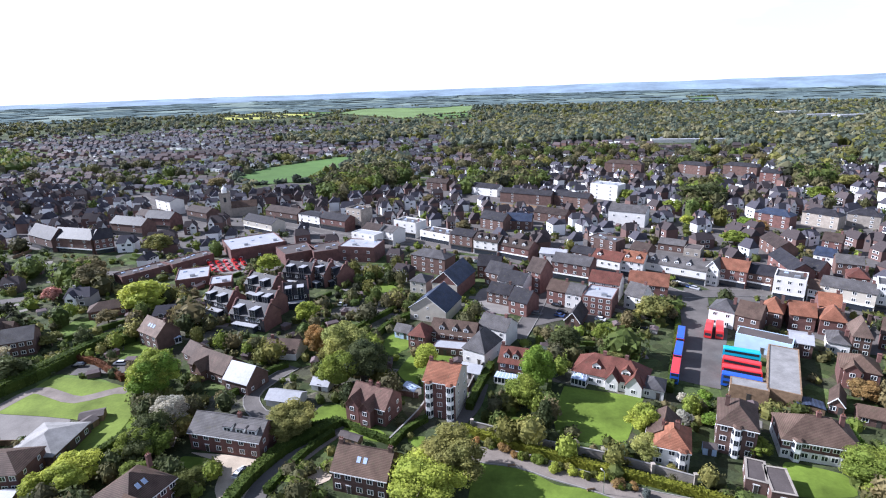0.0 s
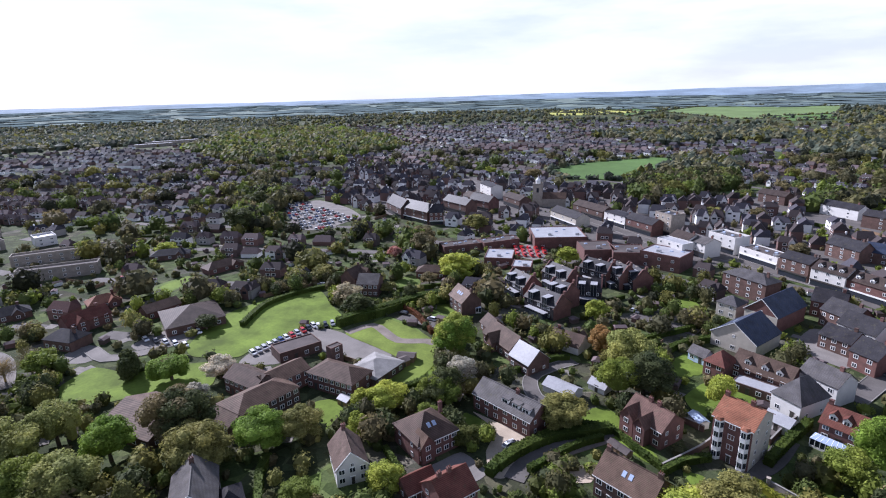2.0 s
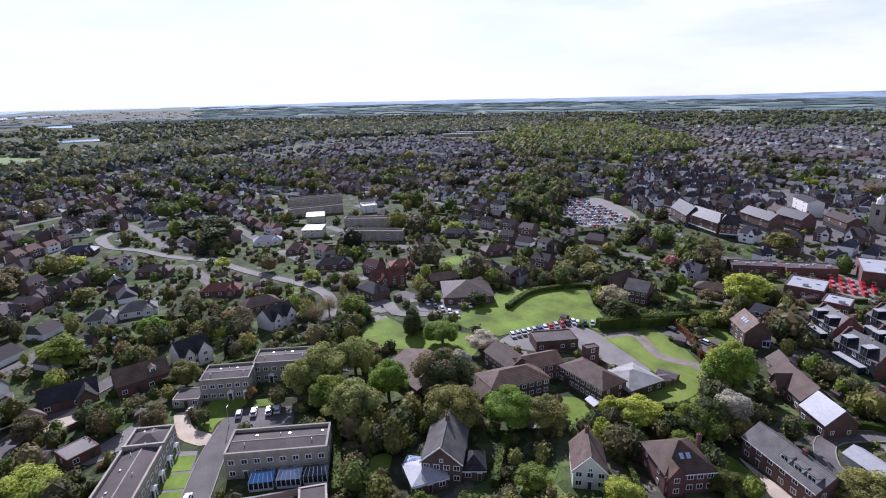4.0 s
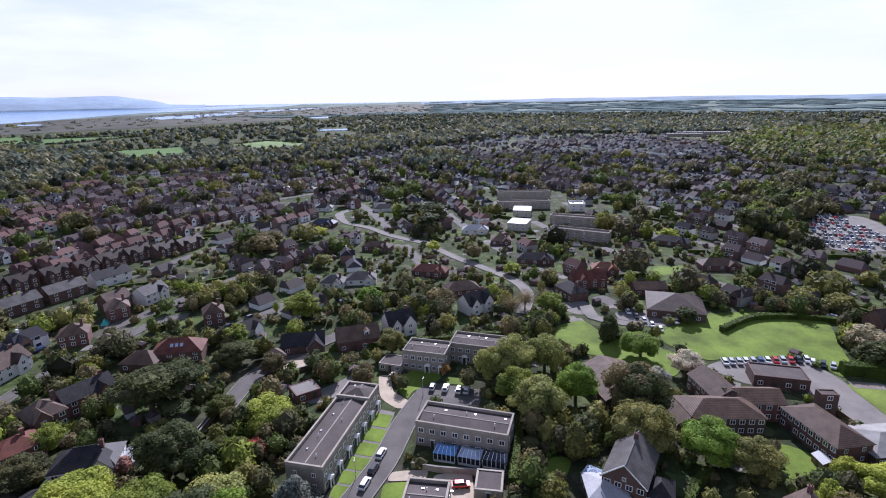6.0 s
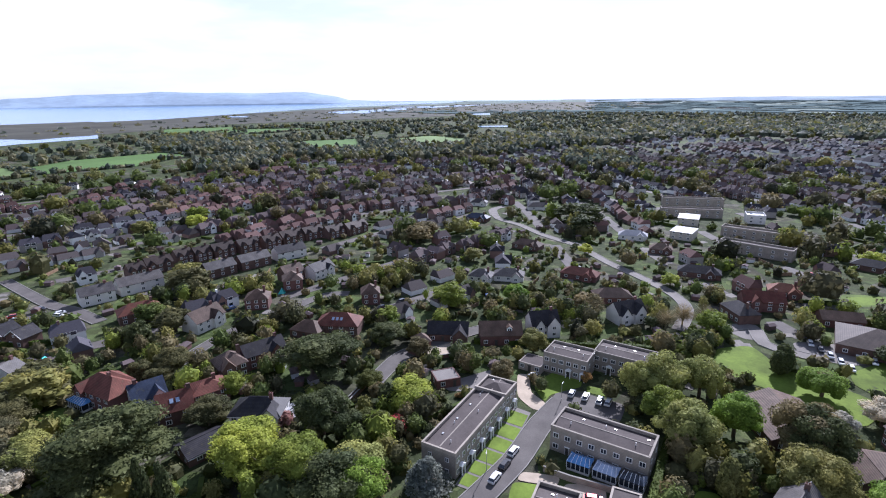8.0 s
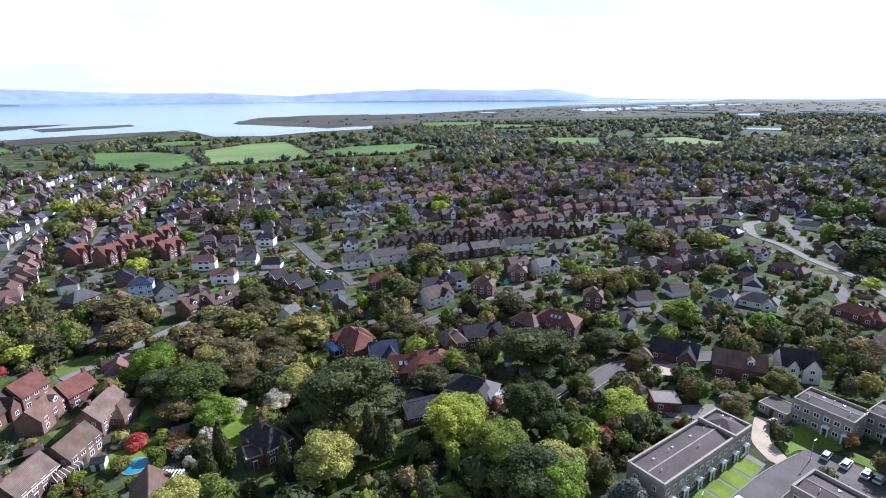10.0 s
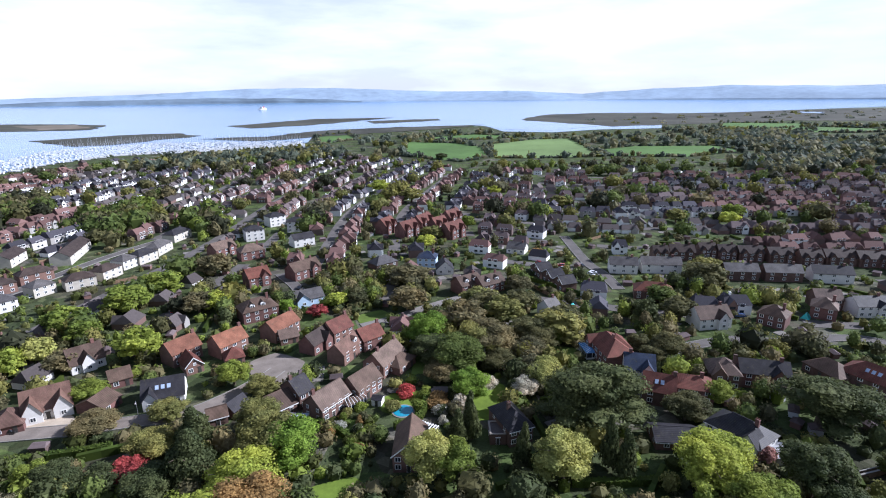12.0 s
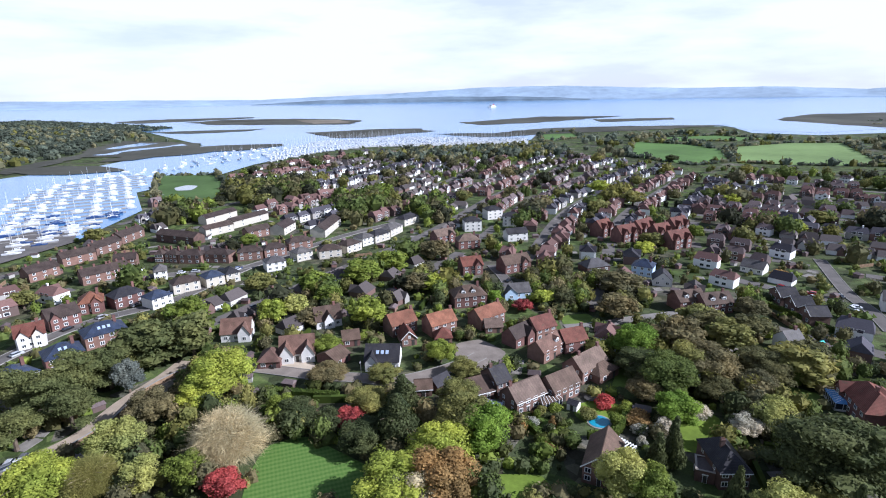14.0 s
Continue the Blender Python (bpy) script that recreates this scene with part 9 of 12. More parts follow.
tree(-96.1, -55.3, 12, 7, 'green', 'round', 'in a garden')
tree(-92.5, -44.4, 12, 8, 'dark', 'round', 'in a garden')
tree(-94.1, -38.9, 11, 6, 'bright', 'round', 'in a garden')
tree(-56.6, -109.5, 13, 2.2, 'dark', 'spire', 'in a garden')
tree(-62.8, -93.1, 12, 2.2, 'dark', 'spire', 'in a garden')
tree(-81.7, -84.2, 14, 2.4, 'dark', 'spire', 'in a garden')
tree(-82.5, -79.6, 13, 2.4, 'dark', 'spire', 'in a garden')
tree(-80.8, -120.6, 6, 4, 'blossom', 'round', 'in a garden')
tree(-60.0, -121.5, 5, 3, 'blossom', 'round', 'in a garden')
tree(-82.8, -135.6, 5, 3, 'blossom', 'round', 'in a garden')
tree(-70.3, -139.4, 6, 3.2, 'bright', 'round', 'in a garden')
tree(-65.2, -144.8, 6, 5, 'mid_olive', 'round', 'in a garden')
tree(-55.6, -126.9, 4, 4, 'russet', 'bush', 'in a garden')
tree(-48.5, -136.1, 4, 3, 'red', 'bush', 'in a garden')
tree(-48.9, -127.2, 4, 2.5, 'green', 'bush', 'in a garden')
tree(-101.3, -181.2, 9, 8, 'mid_olive', 'round', 'in a garden')
tree(-114.2, -177.4, 9, 7, 'mid_olive', 'round', 'in a garden')
tree(-119.7, -153.4, 10, 8, 'mid_olive', 'round', 'in a garden')
tree(-127.9, -301.2, 8, 7, 'olive', 'round', 'in a garden')
tree(-238.1, -416.9, 9, 7, 'lime', 'round', 'in a garden')
tree(-322.8, -242.4, 10, 7, 'lime', 'round', 'in a garden')
tree(-301.2, -268.1, 9, 7, 'olive', 'round', 'in a garden')
tree(-260.8, -348.5, 9, 8, 'olive', 'round', 'in a garden')
tree(-311.0, -695.8, 8, 8, 'dark', 'round', 'in a garden')
tree(-326.7, -79.2, 10, 9, 'brown', 'round', 'in a garden')
tree(-347.9, -51.9, 7, 5, 'lime', 'round', 'in a garden')
tree(-165.1, -239.7, 5, 4, 'russet', 'round', 'in a garden')
tree(-132.0, -127.1, 7, 4, 'mid_olive', 'round', 'in a garden')
tree(-130.1, -93.7, 7, 4, 'green', 'round', 'in a garden')
tree(52.0, -115.1, 15.5, 9, 'pale', 'bare', 'with fine pale twigs')
tree(65.9, -146.3, 14, 10, 'lime', 'round', 'in a garden')
tree(70.0, -138.9, 9, 6, 'lime', 'round', 'in a garden')
tree(91.4, -102.8, 11, 8, 'lime', 'round', 'in a garden')
tree(96.0, -149.6, 11, 4.5, 'blue', 'round', 'in a garden')
tree(110.5, -137.4, 16, 8, 'pine', 'pine', 'in a garden')
tree(121.3, -138.8, 15, 8, 'pine', 'pine', 'in a garden')
tree(108.6, -147.0, 16, 8, 'pine', 'pine', 'in a garden')
tree(95.9, -169.8, 16, 9, 'pine', 'pine', 'in a garden')
tree(86.0, -173.8, 16, 9, 'pine', 'pine', 'in a garden')
tree(102.2, -166.9, 15, 8, 'pine', 'pine', 'in a garden')
tree(103.3, -152.3, 14, 7, 'pine', 'pine', 'in a garden')
tree(101.9, -131.0, 13, 7, 'pine', 'pine', 'in a garden')
tree(110.5, -121.8, 12, 7, 'pine', 'pine', 'in a garden')
tree(100.0, -200.3, 12, 8, 'green', 'round', 'in a garden')
tree(79.7, -115.9, 12, 7, 'willow', 'round', 'in a garden')
tree(69.2, -105.8, 8, 5, 'willow', 'round', 'in a garden')
tree(80.2, -104.9, 10, 6, 'olive', 'bare', 'in a garden')
tree(59.1, -106.7, 9, 5, 'green', 'round', 'in a garden')
tree(49.1, -102.4, 7, 4.5, 'red', 'round', 'in a garden')
tree(80.1, -131.8, 11, 6, 'brown', 'round', 'in a garden')
tree(39.6, -129.0, 9, 5.5, 'dark', 'round', 'in a garden')
tree(43.8, -132.8, 8, 4, 'green', 'round', 'in a garden')
tree(30.7, -126.3, 7, 5, 'dark', 'round', 'in a garden')
tree(24.1, -128.1, 6, 4.5, 'red', 'round', 'in a garden')
tree(19.8, -118.8, 8, 6, 'dark', 'round', 'in a garden')
tree(11.1, -121.0, 14, 6, 'dark', 'spire', 'in a garden')
tree(9.6, -133.5, 12, 5, 'dark', 'spire', 'in a garden')
tree(20.2, -134.6, 8, 6, 'olive', 'round', 'in a garden')
tree(9.8, -99.7, 11, 8, 'lime', 'round', 'in a garden')
tree(-0.4, -110.4, 12, 8, 'lime', 'round', 'in a garden')
tree(-0.3, -100.4, 12, 8, 'russet', 'round', 'in a garden')
tree(4.8, -98.4, 10, 6, 'pale', 'round', 'in a garden')
tree(-7.9, -121.0, 13, 8, 'olive', 'round', 'in a garden')
tree(-11.9, -115.9, 13, 7, 'bright', 'round', 'in a garden')
tree(-5.6, -134.6, 10, 6, 'olive', 'round', 'in a garden')
tree(66.1, -199.7, 11, 6, 'lime', 'round', 'in a garden')
tree(58.8, -206.6, 10, 6, 'willow', 'round', 'in a garden')
tree(27.2, -196.2, 12, 7, 'lime', 'round', 'in a garden')
tree(54.9, -232.6, 11, 8, 'green', 'round', 'in a garden')
tree(35.8, -246.1, 12, 9, 'green', 'round', 'in a garden')
tree(23.6, -265.4, 11, 9, 'green', 'round', 'in a garden')
tree(82.3, -237.3, 9, 7, 'olive', 'round', 'in a garden')
tree(8.1, -232.7, 9, 7, 'brown', 'round', 'in a garden')
tree(0.3, -232.2, 9, 6, 'lime', 'round', 'in a garden')
tree(47.5, -220.5, 9, 6, 'green', 'round', 'in a garden')
tree(50.2, -198.3, 7, 6, 'brown', 'round', 'in a garden')
tree(38.6, -172.6, 7, 5, 'green', 'round', 'in a garden')
tree(-1.2, -165.1, 8, 5, 'green', 'round', 'in a garden')
tree(-8.4, -155.0, 6, 5, 'olive', 'round', 'in a garden')
tree(17.1, -153.5, 5, 5, 'olive', 'round', 'in a garden')
tree(35.1, -153.4, 6, 6, 'brown', 'round', 'in a garden')
tree(-65.9, -164.9, 11, 6, 'bright', 'round', 'in a garden')
tree(-83.3, -223.9, 11, 9, 'mid_brown', 'round', 'in a garden')
tree(-72.5, -199.1, 10, 8, 'brown', 'round', 'in a garden')
tree(-69.0, -142.6, 12, 9, 'mid_green', 'round', 'in a garden')
tree(-84.2, -149.0, 12, 9, 'brown', 'round', 'in a garden')
tree(-65.7, -127.1, 9, 6, 'bright', 'round', 'in a garden')
tree(-103.3, -170.9, 10, 8, 'olive', 'round', 'in a garden')
tree(-114.3, -148.5, 11, 9, 'olive', 'round', 'in a garden')
tree(-94.5, -138.7, 8, 6, 'mid_brown', 'round', 'in a garden')
tree(-89.1, -122.1, 9, 6, 'willow', 'willow', 'in a garden')
tree(-56.4, -108.1, 12, 2.3, 'dark', 'spire', 'in a garden')
tree(-52.2, -107.7, 10, 2.5, 'dark', 'spire', 'in a garden')
tree(-40.3, -98.9, 12, 6, 'willow', 'round', 'in a garden')
tree(-45.4, -95.8, 11, 5, 'green', 'round', 'in a garden')
tree(-41.7, -129.7, 4, 3, 'olive', 'bush', 'in a garden')
tree(-53.6, -132.0, 4, 2.5, 'green', 'bush', 'in a garden')
tree(-64.5, -153.0, 9, 7, 'dark', 'round', 'in a garden')
tree(-60.6, -138.0, 7, 5, 'brown', 'round', 'in a garden')
tree(-25.4, -217.0, 6, 3.5, 'bright', 'round', 'in a garden')
tree(-36.3, -208.0, 5, 4, 'red', 'round', 'in a garden')
tree(-46.2, -215.8, 6, 5, 'lime', 'round', 'in a garden')
tree(-55.1, -211.9, 6, 5, 'mid_olive', 'round', 'in a garden')
tree(-0.0, -285.0, 11, 8, 'brown', 'round', 'in a garden')
tree(-77.1, -236.8, 8, 6, 'mid_olive', 'round', 'in a garden')
tree(-116.1, -282.3, 8, 6, 'lime', 'round', 'in a garden')
tree(160.8, -509.9, 12, 9, 'dark', 'round', 'in a garden')
tree(43.8, -415.4, 12, 9, 'green', 'round', 'in a garden')
tree(-160.0, -314.9, 9, 5, 'green', 'round', 'in a garden')
tree(-149.0, -475.3, 12, 9, 'lime', 'round', 'in a garden')
tree(-159.3, -419.0, 12, 10, 'olive', 'round', 'in a garden')
tree(-225.7, -324.2, 9, 8, 'lime', 'round', 'in a garden')
tree(218.5, -337.7, 9, 7, 'olive', 'round', 'in a garden')
tree(114.1, -317.8, 8, 6, 'green', 'round', 'in a garden')
tree(181.9, -223.0, 8, 6, 'olive', 'round', 'in a garden')
tree(-309.5, -689.8, 9, 8, 'dark', 'round', 'in a garden')
tree(-65.5, -374.2, 8, 6, 'green', 'round', 'in a garden')
tree(-50.3, -174.8, 5, 4, 'mid_olive', 'round', 'in a garden')
tree(146.1, -514.9, 10, 7, 'dark', 'round', 'in a garden')
tree(-101.3, -187.4, 9, 8, 'olive', 'round', 'in a garden')
tree(-125.9, -195.8, 8, 6, 'mid_brown', 'round', 'in a garden')
tree(-103.6, -151.1, 9, 7, 'mid_olive', 'round', 'in a garden')
tree(-81.9, -137.0, 7, 6, 'mid_olive', 'round', 'in a garden')
tree(-70.8, -127.6, 5, 4, 'blossom', 'round', 'in a garden')

tree(-157.0, 13.7, 4.0, 1.6, 'russet', 'round', 'on the terrace lawn')
tree(-117.0, -69.8, 5, 3, 'pink', 'round', 'in a garden')

# ---- hedges and walls ----
garden_wall([(-131.3, -56.9), (-145.3, -54.5)], 1.8, TIMBER, 'tan timber fence along a garden', width=0.12)
HEDGE_RUSSET = leaf("russet beech leaves", (0.16, 0.075, 0.045))
hedge([(2.3, 123.1), (10.2, 118.5), (21.0, 113.1), (33.4, 106.8), (44.9, 101.7), (55.5, 96.7), (60.3, 94.2)], 1.8, 2.2, material=HEDGE_LIME, density=24.0, label='long clipped yellow-green hedge along the park road')
garden_wall([(5.4, 124.2), (11.9, 121.3), (22.9, 115.7), (35.9, 110.8), (46.4, 105.8), (55.1, 101.3)], 2.2, STONE, 'old grey stone garden wall with piers')
hedge([(-50.3, 98.2), (-48.4, 105.4), (-43.3, 115.6), (-36.2, 122.3), (-31.1, 127.2)], 3.0, 2.6, label='dense green hedge beside the lane')
hedge([(-43.0, 101.0), (-37.3, 114.7), (-31.7, 122.6)], 1.6, 2.0, label='clipped hedge beside the lane')
hedge([(-38.5, 125.5), (-31.2, 127.8), (-24.3, 123.2), (-16.2, 118.5)], 1.5, 1.8, label='bright clipped garden hedge')
hedge([(-141.1, 147.3), (-136.6, 155.7), (-133.7, 165.0), (-129.8, 177.5), (-118.8, 183.9)], 4, 3.5, label='tall dark hedge along the meadow')
hedge([(-130.6, 169.0), (-121.8, 165.1), (-112.9, 158.6), (-106.3, 153.8)], 1.6, 2.2, material=HEDGE_RUSSET, label='russet beech hedge across the meadow')
garden_wall([(-16.2, 118.5), (-9.4, 130.9), (-6.4, 139.5)], 1.8, BRICK_DARK, 'long brick garden wall')
garden_wall([(-30.4, 146.9), (-20.3, 143.2), (-9.8, 139.6)], 1.8, BRICK_DARK, 'brick garden wall beside the lane')
hedge([(-16.0, 116.1), (-12.1, 123.1), (-6.9, 128.0)], 1.5, 2.0)
garden_wall([(5.1, 142.1), (9.8, 155.5), (16.4, 167.0)], 1.8, BRICK, 'brick wall beside the lane')
hedge([(5.0, 132.5), (9.0, 144.5), (13.5, 156.5)], 2.2, 2.6)
hedge([(-30.9, 168.8), (-24.9, 187.0), (-16.9, 197.1), (-8.0, 203.4)], 2, 2.5)
hedge([(-40.7, 178.5), (-32.2, 192.9), (-22.2, 206.4)], 1.6, 2.2)
hedge([(64.7, 139.2), (86.8, 185.9), (91.4, 202.2)], 2, 2, label='ivy clad boundary of the depot')
hedge([(-67.3, 142.0), (-63.5, 148.3), (-59.0, 156.9), (-54.4, 160.4)], 1.6, 2)
hedge([(-177.0, 121.8), (-186.5, 141.6), (-184.1, 160.6), (-178.4, 172.2)], 2.4, 2.2, label='dark hedge round the field')
hedge([(-142.7, 140.7), (-138.7, 155.0), (-133.7, 167.2), (-127.6, 182.6), (-122.6, 187.8)], 3.5, 4, label='tall dark hedge along the meadow')
hedge([(-98.2, 102.6), (-96.9, 108.7), (-89.9, 116.1), (-87.2, 123.7)], 2.2, 3.0, label='dense hedge below the home')
hedge([(-50.6, 95.1), (-49.9, 101.3), (-46.9, 108.8), (-43.8, 116.6)], 2.5, 2.5)
hedge([(-87.7, 57.7), (-98.7, 67.3), (-101.0, 71.8)], 2, 2.5)
hedge([(-78.0, 89.9), (-66.9, 83.3), (-61.7, 80.9)], 1.5, 2.0)
hedge([(-181.8, 3.7), (-181.5, 15.3), (-183.3, 28.4), (-182.3, 40.5)], 2, 2.4)
hedge([(-178.6, -25.4), (-180.3, -8.9), (-182.2, 3.7)], 1.8, 2.0)
hedge([(-135.5, 35.2), (-115.3, 28.4), (-103.2, 24.5)], 2, 2.5)
garden_wall([(-130.6, -56.1), (-140.5, -54.6), (-148.5, -53.6)], 1.6, TIMBER, 'weathered timber garden fence')
garden_wall([(-166.9, -47.5), (-163.4, -39.0), (-168.3, -28.2)], 1.4, BRICK, 'low brick front wall')
garden_wall([(-112.3, 1.2), (-110.0, 7.4), (-108.2, 15.4), (-105.7, 23.1)], 1.6, STONE, 'stone garden wall of the terrace')
hedge([(-69.6, -82.9), (-78.0, -78.8), (-86.5, -75.6), (-92.7, -73.2)], 1.6, 2.0, label='clipped hedge between gardens')
hedge([(-137.1, -217.9), (-143.0, -199.1), (-148.7, -180.9)], 1.6, 2.0)
hedge([(-20.8, -132.4), (-25.2, -125.5), (-27.2, -120.4)], 1.5, 2.0, label='clipped garden hedge beside lawn')
hedge([(-39.3, -121.0), (-47.1, -121.9), (-51.6, -128.2), (-53.5, -133.7)], 1.5, 2.2, label='rounded clipped hedge round the pool garden')
garden_wall([(95.9, -122.0), (92.0, -133.2), (90.9, -149.8), (84.0, -161.9)], 1.8, TIMBER, 'timber fence above the lane')
hedge([(53.4, -147.7), (44.1, -145.7), (29.9, -143.4)], 2, 2.2)

# ---- garden buildings and small things ----
shed(-102.5, 132.4, 20.7, w=6, d=4, label='low timber store with a curved roof')
shed(-27.8, 120.0, -27.5)
shed(-25.1, 118.7, -27.5)
shed(-11.7, 142.7, -47.5, w=5, d=3, label='white greenhouse shed by a wall', wall=WHITE, cover=SOLAR)
shed(63.4, 112.1, -18.6, label='pale green garden shed', wall=PALE_BLUE)
shed(98.8, 129.0, -114.7, w=4, d=7, label='lean-to with blue-grey roof', cover=SLATE_BLUE)
shed(-101.8, 128.1, 75.3, w=5, d=4)
shed(-101.8, 100.9, -5.5, w=4, d=3, label='small pale roofed shed', cover=ROOF_PALE)
shed(-57.0, -131.0, 162.3, w=4, d=3, label='timber summerhouse in a garden')
shed(-57.9, -131.4, 159.4, w=4, d=3, label='small dark garden shed')
shed(-39.2, -135.1, 143.1, w=3, d=3, label='white summerhouse with a slate roof', wall=WHITE, cover=SLATE)
POOL_X, POOL_Y = -44.6, -128.2
PERGOLA_X, PERGOLA_Y, PERGOLA_TURN = -46.3, -115.6, 127.4

# ---- parked cars ----
car(-153.1, 108.1, -16.6, 'white')
car(-153.0, 110.4, -17.2, 'silver')
car(-152.8, 112.9, -17.7, 'silver')
car(-152.7, 115.3, -18.3, 'white')
car(-152.6, 117.8, -18.9, 'silver')
car(-152.4, 120.3, -19.5, 'blue')
car(-152.3, 122.8, -20.1, 'white')
car(-152.1, 125.4, -20.7, 'red')
car(-152.0, 128.0, -21.3, 'silver')
car(-151.8, 130.7, -21.9, 'red')
car(-151.7, 133.4, -22.5, 'black')
car(-151.5, 136.1, -23.1, 'white')
car(-149.4, 136.6, -37.8, 'white')
car(-147.9, 139.0, -38.5, 'black')
car(-146.3, 141.4, -39.2, 'silver')
car(-148.6, 9.0, 164.8, 'silver')
car(-147.5, 13.0, 163.5, 'white')
car(-146.0, 17.0, 162.1, 'white')
car(-145.6, 19.4, 161.4, 'white')
car(-107.0, -10.0, 158.2, 'white')
car(-112.2, -8.1, 158.3, 'black')
car(-117.7, -6.4, 158.4, 'white')
car(-157.2, -3.3, 150.7, 'silver')
car(-104.2, 12.5, 88.5, 'red', label='red car on gravel parking court')
car(-198.7, 104.8, -19.9, 'white')
car(-195.8, 105.9, -20.3, 'silver')
car(-192.9, 107.0, -20.8, 'white')
car(-190.0, 108.1, -21.3, 'silver')
car(-187.2, 109.2, -21.7, 'white')
car(-198.9, 94.5, -13.4, 'white')
car(-194.2, 95.8, -13.9, 'black')
car(-189.7, 97.0, -14.4, 'silver')
car(-185.2, 98.2, -14.9, 'white')
car(-180.9, 99.4, -15.4, 'white')
car(-50.8, 108.2, 43.1, 'black')
car(3.8, 153.3, -24.2, 'silver')
car(58.9, 190.9, -32.4, 'white')
car(44.9, 206.0, -33.1, 'black')
car(45.7, 198.9, -32.3, 'black')
car(35.3, 197.8, -31.4, 'grey')
car(43.9, 195.6, -31.8, 'blue')
car(-65.4, 180.7, -23.8, 'black')
car(-61.5, 178.1, -23.7, 'grey')
car(103.6, 228.7, -48.8, 'black')
car(104.7, 227.2, -48.7, 'white')
car(105.8, 225.6, -48.7, 'grey')
car(107.0, 224.1, -48.7, 'black')
car(108.1, 222.6, -48.6, 'blue')
car(109.1, 221.1, -48.6, 'silver')
car(-51.4, 107.9, 73.9, 'white')
car(56.6, -163.7, 160.4, 'black')
car(-28.7, -177.8, 132.3, 'silver')
car(107.2, -114.5, -130.1, 'grey')
car(105.3, -116.4, -121.3, 'white')
car(-164.5, -214.1, 92.3, 'silver')
car(-156.1, -197.1, 94.6, 'white')
car(-171.8, -200.9, 90.6, 'white')
car(-176.7, -214.8, 89.5, 'black')
car(-33.6, -139.7, 130.0, 'black')
car(153.1, -188.1, -109.8, 'white')
car(147.0, -198.5, -110.3, 'black')
car(140.4, -210.0, -110.8, 'silver')
car(133.1, -222.7, -111.3, 'grey')
car(124.8, -237.0, -111.9, 'blue')
car(115.6, -253.0, -112.4, 'white')
car(105.1, -271.1, -112.9, 'silver')
car(-174.2, -202.5, 154.6, 'white')
car(151.2, -177.0, -113.7, 'silver')

car(132.9, -267.5, -162.9, 'white')
car(126.4, -269.5, -171.7, 'silver')
car(113.3, -271.4, -167.5, 'black')
car(105.2, -273.2, -156.9, 'blue')
car(88.1, -280.5, -155.6, 'grey')
car(78.2, -285.0, -155.6, 'white')

car(107.8, -115.1, 100.0, 'silver', label='silver car parked at the edge of the lane')
car(105.8, -117.3, 100.0, 'grey', label='grey car parked at the edge of the lane')
car(57.1, -165.0, 8.0, 'black')

# ---- fields, shore and water ----
FIELDS = []
sheet('field', [(-233.1, 579.2), (-223.1, 664.2), (-150.1, 763.0), (-114.9, 742.2), (-124.5, 626.3), (-145.5, 549.9), (-194.1, 537.3)], FIELD, 'green sports field among trees', 'field', lift=0.25, rounded=False)
FIELDS.append([(-233.1, 579.2), (-223.1, 664.2), (-150.1, 763.0), (-114.9, 742.2), (-124.5, 626.3), (-145.5, 549.9), (-194.1, 537.3)])
sheet('field', [(-446.8, 2228.0), (-385.6, 2594.8), (-238.8, 2748.4), (148.0, 2619.3), (84.0, 1825.0), (-153.7, 1746.5)], FIELD_PALE, 'pale green distant field', 'field', lift=0.25, rounded=False)
FIELDS.append([(-446.8, 2228.0), (-385.6, 2594.8), (-238.8, 2748.4), (148.0, 2619.3), (84.0, 1825.0), (-153.7, 1746.5)])
sheet('field', [(-745.0, 2375.9), (-570.4, 2586.3), (-440.1, 2315.1), (-471.4, 1863.8)], FIELD, 'distant green field', 'field', lift=0.25, rounded=False)
FIELDS.append([(-745.0, 2375.9), (-570.4, 2586.3), (-440.1, 2315.1), (-471.4, 1863.8)])
sheet('field', [(-878.4, 2147.1), (-709.8, 2188.4), (-582.2, 1980.8), (-766.2, 1927.6)], RAPE, 'distant yellow crop field', 'field', lift=0.25, rounded=False)
FIELDS.append([(-878.4, 2147.1), (-709.8, 2188.4), (-582.2, 1980.8), (-766.2, 1927.6)])
sheet('field', [(-54.4, 518.3), (-30.0, 527.5), (-26.0, 501.3), (-48.3, 492.7)], FIELD_PALE, 'pale tennis lawn', 'field', lift=0.25, rounded=False)
FIELDS.append([(-54.4, 518.3), (-30.0, 527.5), (-26.0, 501.3), (-48.3, 492.7)])
sheet('field', [(1270.8, 2897.3), (1426.5, 2915.4), (1172.3, 2366.1), (1075.2, 2391.3)], FIELD, 'small distant field', 'field', lift=0.25, rounded=False)
FIELDS.append([(1270.8, 2897.3), (1426.5, 2915.4), (1172.3, 2366.1), (1075.2, 2391.3)])
sheet('field', [(-828.0, 2219.4), (-664.0, 2342.7), (-477.1, 2166.9), (-614.7, 2014.7)], RAPE, 'distant yellow crop field', 'field', lift=0.25, rounded=False)
FIELDS.append([(-828.0, 2219.4), (-664.0, 2342.7), (-477.1, 2166.9), (-614.7, 2014.7)])
sheet('field', [(-90.5, 1874.4), (89.9, 2023.3), (107.6, 1755.8), (-21.3, 1655.2)], FIELD, 'distant green field', 'field', lift=0.25, rounded=False)
FIELDS.append([(-90.5, 1874.4), (89.9, 2023.3), (107.6, 1755.8), (-21.3, 1655.2)])
